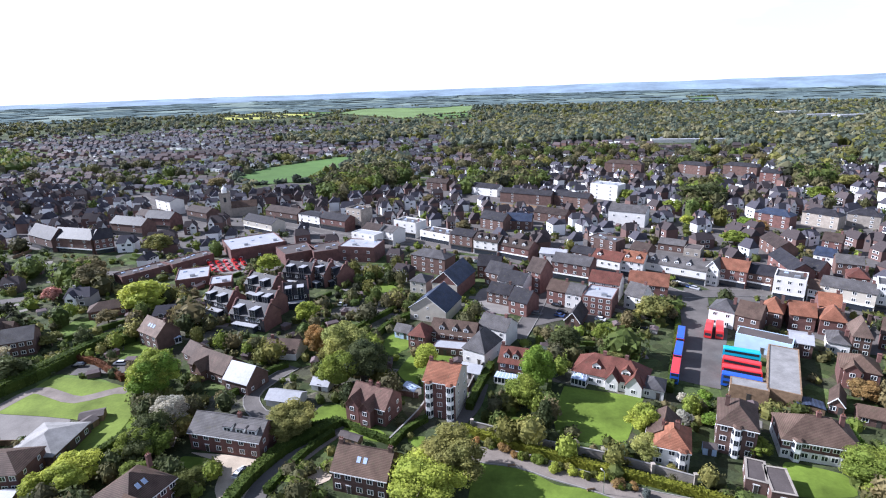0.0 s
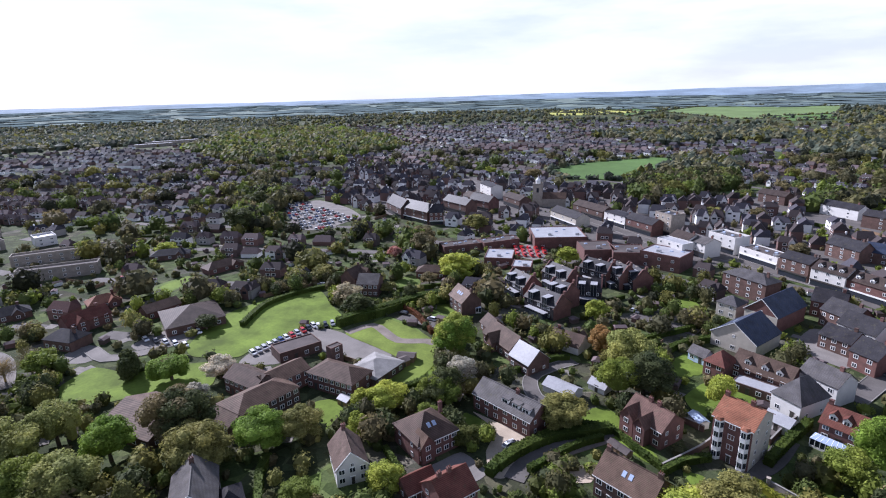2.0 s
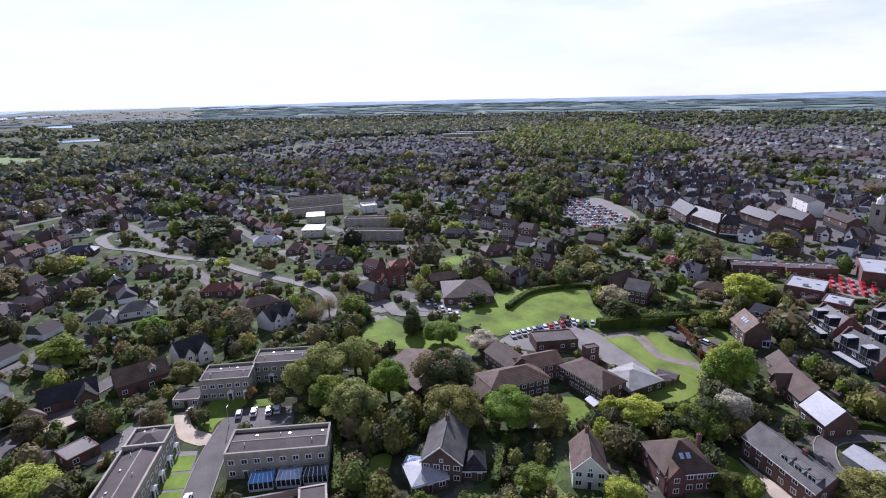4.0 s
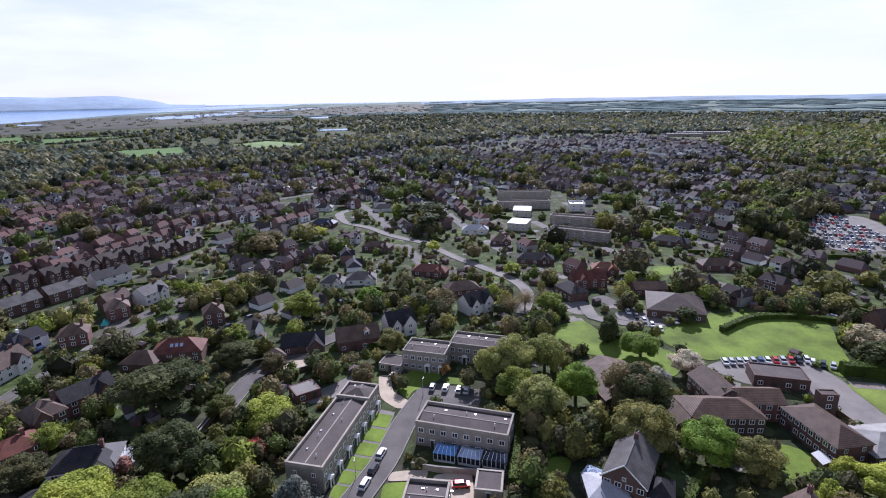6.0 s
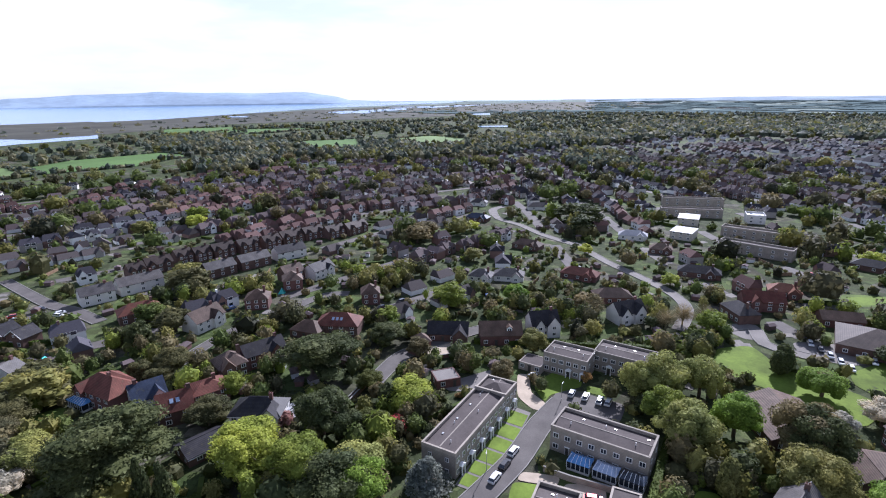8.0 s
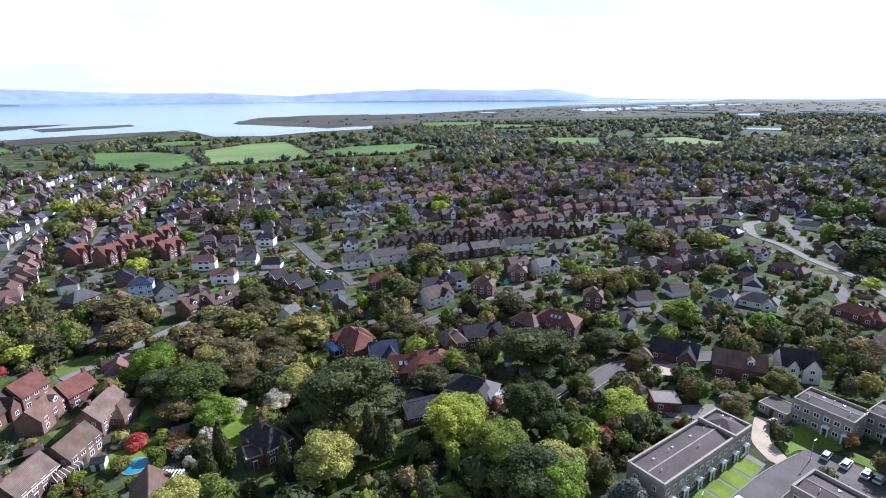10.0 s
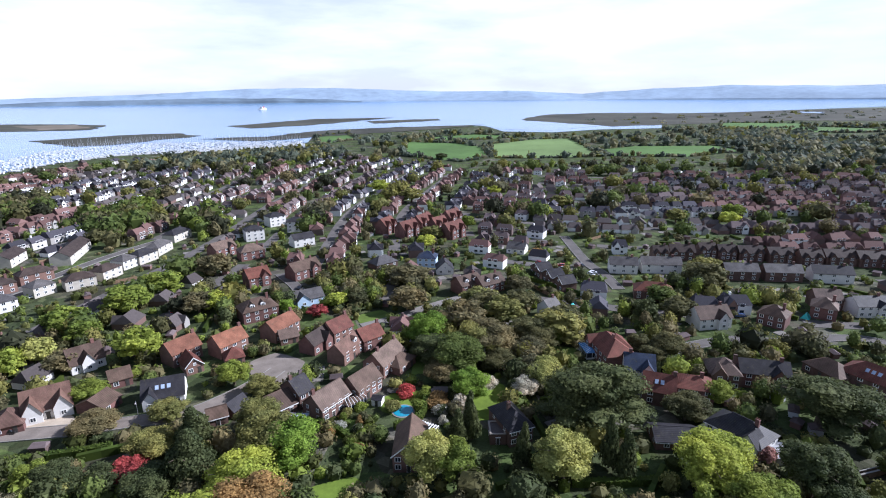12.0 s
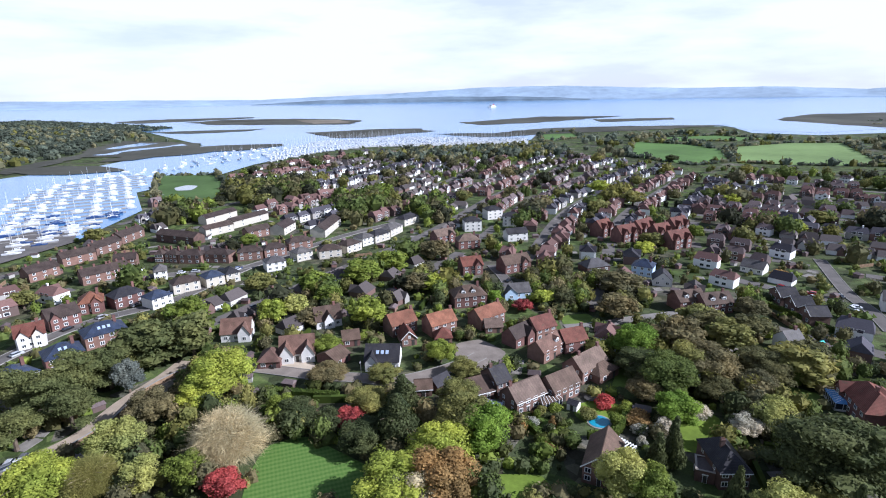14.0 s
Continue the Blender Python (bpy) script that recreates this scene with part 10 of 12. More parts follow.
sheet('field', [(-912.1, 2245.6), (-837.2, 2409.7), (-696.2, 2281.4), (-760.8, 2088.9)], RAPE, 'distant yellow crop field', 'field', lift=0.25, rounded=False)
FIELDS.append([(-912.1, 2245.6), (-837.2, 2409.7), (-696.2, 2281.4), (-760.8, 2088.9)])
sheet('field', [(-1405.6, -1128.0), (-1544.5, -983.2), (-1295.7, -787.6), (-1202.4, -968.2)], FIELD, 'green coastal field', 'field', lift=0.25, rounded=False)
FIELDS.append([(-1405.6, -1128.0), (-1544.5, -983.2), (-1295.7, -787.6), (-1202.4, -968.2)])
sheet('field', [(-1052.3, -522.6), (-1123.4, -417.1), (-937.3, -340.0), (-893.4, -417.8)], FIELD, 'green coastal field', 'field', lift=0.25, rounded=False)
FIELDS.append([(-1052.3, -522.6), (-1123.4, -417.1), (-937.3, -340.0), (-893.4, -417.8)])
sheet('field', [(-1124.7, -347.5), (-1233.6, -277.9), (-1116.1, -147.6), (-980.5, -222.3)], FIELD_PALE, 'pale green field', 'field', lift=0.25, rounded=False)
FIELDS.append([(-1124.7, -347.5), (-1233.6, -277.9), (-1116.1, -147.6), (-980.5, -222.3)])
sheet('field', [(-588.0, -693.8), (-681.0, -710.6), (-805.8, -650.3), (-768.9, -571.0), (-628.8, -551.9), (-543.0, -613.0)], FIELD, 'green field between hedges', 'field', lift=0.25, rounded=False)
FIELDS.append([(-588.0, -693.8), (-681.0, -710.6), (-805.8, -650.3), (-768.9, -571.0), (-628.8, -551.9), (-543.0, -613.0)])
sheet('field', [(-450.6, -1065.4), (-573.6, -1095.3), (-639.2, -982.0), (-529.8, -963.3), (-427.1, -994.5)], FIELD, 'narrow green field by the shore', 'field', lift=0.25, rounded=False)
FIELDS.append([(-450.6, -1065.4), (-573.6, -1095.3), (-639.2, -982.0), (-529.8, -963.3), (-427.1, -994.5)])
sheet('field', [(-1223.8, -905.8), (-1447.0, -877.0), (-1507.8, -656.6), (-1277.9, -721.5)], FIELD, 'green field', 'field', lift=0.25, rounded=False)
FIELDS.append([(-1223.8, -905.8), (-1447.0, -877.0), (-1507.8, -656.6), (-1277.9, -721.5)])
sheet('field', [(-365.2, -983.9), (-441.2, -909.9), (-441.8, -808.1), (-383.7, -683.9), (-322.7, -651.7), (-276.3, -755.7)], FIELD, 'broad green field with hedges', 'field', lift=0.25, rounded=False)
FIELDS.append([(-365.2, -983.9), (-441.2, -909.9), (-441.8, -808.1), (-383.7, -683.9), (-322.7, -651.7), (-276.3, -755.7)])
sheet('field', [(-481.8, -860.7), (-609.2, -913.0), (-691.4, -897.8), (-529.0, -610.9), (-442.9, -635.3), (-384.3, -671.0)], FIELD_PALE, 'broad pale green field with hedges', 'field', lift=0.25, rounded=False)
FIELDS.append([(-481.8, -860.7), (-609.2, -913.0), (-691.4, -897.8), (-529.0, -610.9), (-442.9, -635.3), (-384.3, -671.0)])
sheet('field', [(-238.9, -1212.3), (-326.9, -1285.1), (-303.4, -1099.4), (-205.0, -1011.0)], FIELD, 'green field by the shore', 'field', lift=0.25, rounded=False)
FIELDS.append([(-238.9, -1212.3), (-326.9, -1285.1), (-303.4, -1099.4), (-205.0, -1011.0)])
sheet('field', [(326.0, -640.0), (256.0, -638.0), (214.9, -553.5), (180.8, -443.0), (238.5, -459.6), (284.0, -545.0)], PARK_GRASS, 'green waterside park', 'field', lift=0.95, rounded=False)
sheet('water', [(264.2, -543.7), (259.0, -560.6), (243.9, -555.3), (239.1, -527.8), (253.9, -526.1)], POND, 'pale pond in the waterside park', 'pond', lift=1.15)
FIELDS.append([(326.0, -640.0), (256.0, -638.0), (214.9, -553.5), (180.8, -443.0), (238.5, -459.6), (284.0, -545.0)])
WATER = Mat("sea water", 0.18)
WATER.b.inputs["Specular IOR Level"].default_value = 0.5
WATER.bump(WATER.noise(0.25, 6), 0.25, 0.4)
WATER = WATER.base(WATER.ramp(WATER.noise(0.004, 4), ((0.35, (0.08, 0.20, 0.40)), (0.65, (0.13, 0.27, 0.47)))))
sheet('water', [(241.9, -245.0), (245.5, -291.6), (233.0, -336.2), (239.7, -434.3), (291.5, -523.9), (254.9, -642.5), (244.9, -737.9), (206.2, -852.9), (130.6, -993.4), (-193.6, -1065.7), (-283.7, -1405.3), (-486.1, -1396.0), (-748.8, -1366.6), (-675.5, -1141.0), (-760.6, -1055.7), (-914.3, -1080.8), (-1081.0, -1037.6), (-3125.2, -3053.7), (-2943.9, -3542.2), (-177.0, -4896.8), (2987.0, -3884.3), (3573.0, -3353.2), (2717.6, -2530.8), (1756.6, -2260.6), (888.1, -1649.4), (447.7, -1064.7), (462.9, -744.0), (511.5, -637.6), (549.8, -541.4)], WATER, 'blue grey tidal river and sea', 'water', rounded=False, lift=0.4)
sheet('water', [(-1941.4, -4499.0), (-605.5, -1442.3), (-744.5, -1388.7), (-716.5, -1207.2), (-797.7, -1108.8), (-1105.0, -1233.6), (-1005.7, -1572.1), (-1361.8, -1845.6), (-1972.7, -1582.2), (-2562.6, -1551.2), (-3344.7, -1459.0), (-4288.4, -806.9), (-4667.5, -746.4), (-4823.0, -865.5)], WATER, 'bright open sea beyond the marsh', 'water', rounded=False, lift=0.6)
sheet('mud_flat', [(1224.9, -2124.6), (1146.1, -2268.5), (775.9, -2407.9), (747.7, -2304.2), (933.4, -2097.5), (1063.8, -1982.2)], MARSH, 'low brown saltmarsh bank in the water', 'marsh', lift=0.9, rounded=False, ragged=14)
sheet('mud_flat', [(897.0, -2014.3), (818.2, -2190.0), (554.2, -2205.1), (357.0, -2103.9), (256.7, -1992.1), (261.9, -1748.1), (484.8, -1777.2), (726.2, -1838.2)], MARSH, 'low brown saltmarsh bank in the water', 'marsh', lift=0.9, rounded=False, ragged=14)
sheet('mud_flat', [(520.6, -2069.0), (349.8, -2060.1), (273.0, -1849.8), (383.1, -1813.6)], MUD, 'low brown saltmarsh bank in the water', 'marsh', lift=1.2, rounded=False, ragged=14)
sheet('mud_flat', [(788.1, -1488.9), (668.6, -1529.0), (489.6, -1582.9), (499.6, -1490.2), (634.1, -1414.7)], MARSH, 'low brown saltmarsh bank in the water', 'marsh', lift=0.9, rounded=False, ragged=14)
sheet('mud_flat', [(578.6, -725.0), (581.6, -841.0), (649.3, -1055.0), (671.1, -1215.5), (508.0, -1127.2), (447.1, -1076.9), (419.3, -970.9), (467.4, -854.1), (554.9, -867.6), (528.4, -697.0), (534.7, -667.9)], MARSH, 'low brown saltmarsh bank in the water', 'marsh', lift=0.9, rounded=False, ragged=14)
sheet('mud_flat', [(543.8, -698.6), (546.5, -743.2), (454.1, -742.4), (386.0, -693.9), (420.0, -672.7), (489.0, -662.0)], MARSH, 'low brown saltmarsh bank in the water', 'marsh', lift=1.05, rounded=False, ragged=18)
sheet('mud_flat', [(504.9, -787.2), (475.6, -887.2), (460.6, -1019.9), (327.0, -1065.2), (276.6, -1019.9), (302.4, -949.7), (403.1, -910.2), (449.5, -820.7)], MARSH, 'low brown saltmarsh bank in the water', 'marsh', lift=1.05, rounded=False, ragged=18)
sheet('water', [(560.0, -900.0), (540.0, -1010.0), (500.0, -1090.0), (480.0, -1060.0), (522.0, -960.0), (535.0, -880.0)], WATER, 'bright creek winding through the saltmarsh', 'creek', rounded=False, lift=1.25, ragged=12)
sheet('water', [(600.0, -1000.0), (610.0, -1130.0), (560.0, -1120.0), (575.0, -1010.0)], WATER, 'bright creek winding through the saltmarsh', 'creek', rounded=False, lift=1.25, ragged=12)
sheet('mud_flat', [(489.0, -691.9), (458.8, -743.4), (449.3, -697.2), (493.1, -667.5)], MARSH, 'low brown saltmarsh bank in the water', 'marsh', lift=0.9, rounded=False, ragged=14)
sheet('mud_flat', [(403.7, -1021.5), (348.4, -1046.0), (340.4, -1021.2), (394.6, -997.9)], MARSH, 'low brown saltmarsh bank in the water', 'marsh', lift=0.9, rounded=False, ragged=14)
sheet('mud_flat', [(315.2, -1382.7), (176.9, -1480.3), (39.6, -1492.8), (-6.0, -1366.7), (133.2, -1212.4), (203.0, -1179.6)], MARSH, 'low brown saltmarsh bank in the water', 'marsh', lift=0.9, rounded=False, ragged=14)
sheet('mud_flat', [(-80.3, -1744.4), (-414.6, -2061.6), (-692.0, -1996.5), (-319.1, -1669.3), (-140.1, -1602.6)], MARSH, 'low brown saltmarsh bank in the water', 'marsh', lift=0.9, rounded=False, ragged=14)
sheet('mud_flat', [(-532.7, -1806.1), (-802.7, -1820.6), (-775.1, -1715.8), (-501.8, -1641.7)], MARSH, 'low brown saltmarsh bank in the water', 'marsh', lift=0.9, rounded=False, ragged=14)
sheet('mud_flat', [(-1021.7, -1620.2), (-1289.9, -1862.9), (-1561.0, -1863.1), (-1786.6, -1731.7), (-1253.3, -1206.9), (-1098.6, -1303.5), (-1062.3, -1506.4)], MARSH, 'low brown saltmarsh bank in the water', 'marsh', lift=0.9, rounded=False, ragged=14)
sheet('mud_flat', [(-5.5, -1267.9), (-150.8, -1270.4), (-283.7, -1405.3), (-501.5, -1441.0), (-771.9, -1409.5), (-564.6, -1305.4), (-269.0, -1205.1), (-111.8, -1141.8)], MARSH, 'low brown saltmarsh bank in the water', 'marsh', lift=0.9, rounded=False, ragged=14)
sheet('mud_flat', [(-1002.0, -1579.9), (-1361.8, -1845.6), (-1972.7, -1582.2), (-2665.0, -1503.3), (-3679.5, -1024.3), (-3960.5, -706.3), (-2358.7, -416.6), (-1665.4, -1080.4), (-1033.9, -1155.2), (-1011.4, -1376.1)], MARSH, 'low brown saltmarsh bank in the water', 'marsh', lift=0.7, rounded=False, ragged=14)
sheet('mud_flat', [(-2948.2, -713.9), (-3986.4, -717.3), (-4295.6, 17.7), (-4238.5, 537.7), (-3729.1, 702.8), (-2864.7, 364.2), (-2662.5, -208.6)], MARSH, 'low brown saltmarsh bank in the water', 'marsh', lift=0.7, rounded=False, ragged=14)
sheet('mud_flat', [(-4151.4, -2603.1), (-4319.9, -2312.7), (-4255.1, -2324.0), (-4060.6, -2507.4)], MARSH, 'low brown saltmarsh bank in the water', 'marsh', lift=0.9, rounded=False, ragged=14)
sheet('water', [(-4424.2, -1786.3), (-4636.3, -1021.6), (-4679.6, 19.4), (-4899.5, 70.9), (-4823.6, -862.1), (-4546.7, -1826.9)], WATER, 'thin bright strip of open sea at the horizon', 'water', rounded=False, lift=0.8)
sheet('water', [(-4115.4, -1872.3), (-4357.5, -1360.5), (-4147.6, -915.2), (-3899.8, -1179.5), (-3789.3, -1610.0)], WATER, 'still lagoon in the marsh', 'water', lift=1.3, rounded=False, ragged=10)
sheet('water', [(-2860.0, -1175.6), (-2948.7, -985.5), (-2612.2, -877.2), (-2597.3, -1055.8)], WATER, 'still lagoon in the marsh', 'water', lift=1.3, rounded=False, ragged=10)
sheet('water', [(-2533.6, -375.6), (-2567.8, -296.2), (-2392.9, -276.4), (-2414.5, -348.3)], WATER, 'still lagoon in the marsh', 'water', lift=1.3, rounded=False, ragged=10)
sheet('water', [(-2240.5, -1440.3), (-2269.8, -1366.0), (-2177.5, -1311.3), (-2148.6, -1371.1)], WATER, 'still lagoon in the marsh', 'water', lift=1.3, rounded=False, ragged=10)
sheet('water', [(-3615.4, -799.2), (-3658.0, -621.6), (-3475.6, -626.5)], WATER, 'still lagoon in the marsh', 'water', lift=1.3, rounded=False, ragged=10)
sheet('water', [(-1608.7, -227.3), (-1638.6, -121.4), (-1556.7, -123.5), (-1549.9, -203.1)], WATER, 'still lagoon in the marsh', 'water', lift=1.3, rounded=False, ragged=10)
sheet('water', [(-2722.5, -1105.9), (-2884.0, -993.7), (-2561.1, -897.0)], WATER, 'still lagoon in the marsh', 'water', lift=1.3, rounded=False, ragged=10)
sheet('water', [(-3420.9, -1071.3), (-3827.0, -532.5), (-4074.0, -316.6), (-3336.0, -738.2)], WATER, 'still lagoon in the marsh', 'water', lift=1.3, rounded=False, ragged=10)
sheet('water', [(-2702.6, -1178.5), (-3304.0, -919.0), (-3062.9, -819.3), (-2533.9, -1013.9)], WATER, 'still lagoon in the marsh', 'water', lift=1.3, rounded=False, ragged=10)
NEAR_MARINA = [(250.7, -298.4), (239.6, -343.7), (250.5, -444.4), (288.0, -512.0), (336.0, -650.0), (372.0, -664.0), (410.0, -590.0), (392.2, -482.4)]
FAR_MARINA = [(224.6, -747.5), (188.6, -875.3), (116.2, -958.2), (-167.6, -948.4), (-187.5, -1095.3), (81.1, -1184.5), (235.2, -1099.7), (266.7, -862.6)]
MOORINGS = [(385.3, -593.8), (321.2, -701.9), (254.3, -821.1), (251.7, -982.8), (348.4, -968.6), (376.0, -709.2), (419.6, -618.1)]
OLD_TOWN = [(-131.6, 295.4), (-201.3, 307.4), (-311.6, 323.5), (-492.9, 528.7), (-331.8, 526.4), (-203.3, 487.1), (-46.7, 492.5), (127.3, 566.4), (436.0, 528.1), (203.4, 209.5), (140.5, 154.3), (128.5, 171.3), (113.2, 229.9), (85.5, 232.0), (56.3, 242.0), (18.2, 282.1), (-23.4, 296.9), (-57.6, 268.6)]
FAR_BANK = [(2143.1, -2313.1), (1689.7, -2173.2), (1602.7, -2235.3), (1026.8, -1876.1), (802.9, -1682.4), (789.3, -1408.3), (596.3, -890.3), (598.3, -750.6), (661.2, -693.4)]
BRUSH = [[(-1091.0, -1457.0), (-1883.3, -1510.9), (-2530.9, -1427.7), (-3580.8, -996.6), (-3856.0, -687.3), (-2466.1, -436.0), (-1736.1, -1126.0), (-1086.4, -1213.2)], [(-3024.1, -732.0), (-3877.4, -697.9), (-4175.3, 17.1), (-4063.2, 515.6), (-3646.6, 649.9), (-2938.5, 373.6), (-2728.9, -213.7)]]
WOODS = []
WOODS.append([(423.6, 691.1), (505.0, 740.1), (424.8, 571.8), (330.8, 448.2), (280.9, 401.6), (289.5, 449.2)])
WOODS.append([(202.2, 446.5), (239.4, 474.2), (220.3, 414.5), (184.5, 352.6), (165.0, 351.6)])
WOODS.append([(603.9, 813.1), (661.7, 813.9), (435.7, 527.9), (409.5, 514.0)])
WOODS.append([(209.6, -551.9), (131.7, -576.4), (105.9, -473.0), (171.2, -448.1)])
WOODS.append([(85.7, -457.6), (34.4, -493.5), (25.9, -412.2), (70.6, -388.0)])
WOODS.append([(13.5, -418.9), (-12.8, -428.8), (-13.2, -352.7), (10.7, -350.2)])
WOODS.append([(232.0, -452.0), (195.2, -441.4), (167.4, -376.6), (202.0, -383.4)])
WOODS.append([(-6.9, 1081.7), (174.2, 1475.1), (559.1, 1729.0), (1186.9, 1478.2), (1215.6, 1293.8), (681.0, 714.3), (397.2, 739.9), (291.2, 891.4), (97.1, 819.4), (11.7, 842.0)])
WOODS.append([(-112.3, 456.0), (-133.0, 573.6), (-113.0, 729.3), (-49.5, 697.7), (-33.8, 545.5), (-64.6, 467.2), (-87.6, 429.0)])
WOODS.append([(15.2, 455.8), (28.1, 511.5), (82.5, 547.3), (102.5, 515.7), (86.5, 472.2), (44.1, 451.6)])
WOODS.append([(-338.8, 1060.8), (-238.9, 1237.4), (-8.2, 1392.6), (4.3, 1077.9), (-160.9, 924.4)])
COPSE = [(-943.1, 575.1), (-1281.7, 936.2), (-1152.0, 1176.8), (-705.7, 886.1), (-554.5, 741.8), (-545.2, 580.6), (-645.6, 468.9)]
WOODS.append(COPSE)
WOODS.append([(-1794.7, 204.4), (-1949.9, 504.6), (-1781.1, 665.3), (-1246.0, 461.8), (-1367.9, 182.0)])
WOODS.append([(-860.8, 19.1), (-852.9, 88.6), (-688.4, 110.6), (-658.5, 45.9), (-696.6, 12.1)])
WOODS.append([(-448.1, 316.7), (-479.2, 395.6), (-344.2, 289.5), (-289.9, 227.5), (-316.4, 227.2)])
WOODS.append([(-781.9, -391.8), (-963.3, -379.2), (-1003.5, -227.4), (-1214.2, -97.1), (-1344.6, 172.0), (-1221.7, 283.6), (-962.0, 22.9), (-780.3, -112.8), (-704.4, -265.5)])
WOODS.append([(-1112.2, -897.3), (-1138.7, -741.4), (-907.3, -452.5), (-778.6, -471.7), (-816.7, -664.5)])
WOODS.append([(-1540.8, 356.5), (-1735.1, 760.4), (-1626.3, 1335.3), (-1157.5, 956.2), (-1170.9, 516.4)])
WOODS.append([(-609.8, -473.6), (-736.9, -479.8), (-817.9, -418.1), (-665.2, -357.9), (-555.1, -379.0)])
WOODS.append([(101.4, -762.1), (5.9, -862.2), (-174.4, -905.4), (-193.9, -788.3), (-24.8, -711.7)])
flat_block(870.1, 1526.9, 12, 108.0, 22, 9, WHITE, ROOF_PALE, 'long white industrial shed far off', name='warehouse', n=2, storeys=1, fine=False, sides=0)
flat_block(894.4, 1415.3, 12, 96.0, 22, 9, WHITE, ROOF_PALE, 'long white industrial shed far off', name='warehouse', n=2, storeys=1, fine=False, sides=0)
flat_block(868.1, 1268.4, 12, 108.0, 22, 9, WHITE, ROOF_PALE, 'long white industrial shed far off', name='warehouse', n=2, storeys=1, fine=False, sides=0)
flat_block(906.8, 1223.4, 12, 84.0, 22, 9, WHITE, ROOF_PALE, 'long white industrial shed far off', name='warehouse', n=2, storeys=1, fine=False, sides=0)
flat_block(381.9, 825.7, -12, 128.0, 14, 5, WHITE, ROOF_PALE, 'long white industrial shed far off', name='warehouse', n=2, storeys=1, fine=False, sides=0)
flat_block(365.2, 868.6, 12, 60.0, 14, 5, WHITE, ROOF_PALE, 'long white industrial shed far off', name='warehouse', n=2, storeys=1, fine=False, sides=0)
flat_block(-2843.1, 846.5, 70, 120, 18, 6, STONE, ROOF_PALE, 'long pale glasshouse range far off', name='warehouse', n=2, storeys=1, fine=False, sides=0)
flat_block(-1149.0, 655.3, 70, 60, 18, 6, STONE, ROOF_PALE, 'long pale glasshouse range far off', name='warehouse', n=2, storeys=1, fine=False, sides=0)
flat_block(-3026.1, 882.2, 70, 150, 18, 6, STONE, ROOF_PALE, 'long pale glasshouse range far off', name='warehouse', n=2, storeys=1, fine=False, sides=0)
flat_block(-1100.8, 612.7, 70, 70, 18, 6, STONE, ROOF_PALE, 'long pale glasshouse range far off', name='warehouse', n=2, storeys=1, fine=False, sides=0)
flat_block(-1130.5, 699.9, 70, 60, 18, 6, STONE, ROOF_PALE, 'long pale glasshouse range far off', name='warehouse', n=2, storeys=1, fine=False, sides=0)
CAR_PARK = [(-360.9, 302.4), (-351.6, 336.8), (-301.5, 321.3), (-266.5, 299.8), (-266.1, 254.6), (-281.8, 247.1)]
sheet('car_park', CAR_PARK, ASPHALT_PALE, 'large town car park full of cars', 'car park')
sheet('boatyard', [(246.7, -270.2), (243.8, -289.4), (231.2, -333.3), (248.8, -367.1), (279.6, -366.3), (294.1, -327.4)], ASPHALT, 'grey hardstanding of the boatyard', 'yard', lift=0.9, rounded=False)

# ---- street and garden things ----
street_lamp(33.5, 98.8, 200)
street_lamp(-109.9, -12.3, 90)
street_lamp(-144.6, 5.8, 250)
street_lamp(24.8, -155.9, 180)
street_lamp(134.6, -211.9, 40)
street_lamp(114.1, -230.2, 40)
bench(31.0, 100.1, 190)
bench(14.1, 108.7, 190)
trampoline(-45.4, -139.4)
play_tent(-215.2, -121.6, 'teal', 'teal garden tent beside a house')
play_tent(-136.5, -170.1, 'teal', 'bright green covered boat on a drive')
tree(4.6, 118.7, 2.0, 1.3, 'green', 'bush', 'in the border below the hedge')
tree(6.1, 117.5, 2.6, 1.3, 'russet', 'bush', 'in the border below the hedge')
tree(9.4, 116.5, 2.6, 1.6, 'olive', 'bush', 'in the border below the hedge')
tree(9.9, 116.2, 1.6, 1.3, 'green', 'bush', 'in the border below the hedge')
tree(12.6, 114.9, 2.6, 1.3, 'russet', 'bush', 'in the border below the hedge')
tree(13.2, 114.3, 2.0, 1.6, 'russet', 'bush', 'in the border below the hedge')
tree(15.4, 112.2, 2.0, 1.0, 'russet', 'bush', 'in the border below the hedge')
tree(16.8, 111.3, 2.6, 1.0, 'green', 'bush', 'in the border below the hedge')
tree(17.9, 111.2, 2.6, 1.3, 'shrub', 'bush', 'in the border below the hedge')
tree(20.5, 110.3, 2.0, 1.6, 'green', 'bush', 'in the border below the hedge')
tree(21.2, 109.5, 2.0, 1.3, 'green', 'bush', 'in the border below the hedge')
tree(22.6, 109.5, 1.6, 1.0, 'shrub', 'bush', 'in the border below the hedge')
tree(24.1, 106.9, 2.6, 1.6, 'lime', 'bush', 'in the border below the hedge')
tree(25.8, 107.2, 2.6, 1.0, 'shrub', 'bush', 'in the border below the hedge')
tree(27.3, 106.7, 2.6, 1.3, 'olive', 'bush', 'in the border below the hedge')
tree(28.3, 105.6, 2.6, 1.3, 'lime', 'bush', 'in the border below the hedge')
tree(30.3, 104.8, 1.6, 1.0, 'lime', 'bush', 'in the border below the hedge')
tree(31.1, 103.6, 2.6, 1.0, 'shrub', 'bush', 'in the border below the hedge')
tree(33.0, 104.2, 2.0, 1.0, 'shrub', 'bush', 'in the border below the hedge')
tree(34.5, 103.6, 2.0, 1.6, 'lime', 'bush', 'in the border below the hedge')
tree(36.9, 102.9, 2.0, 1.3, 'green', 'bush', 'in the border below the hedge')
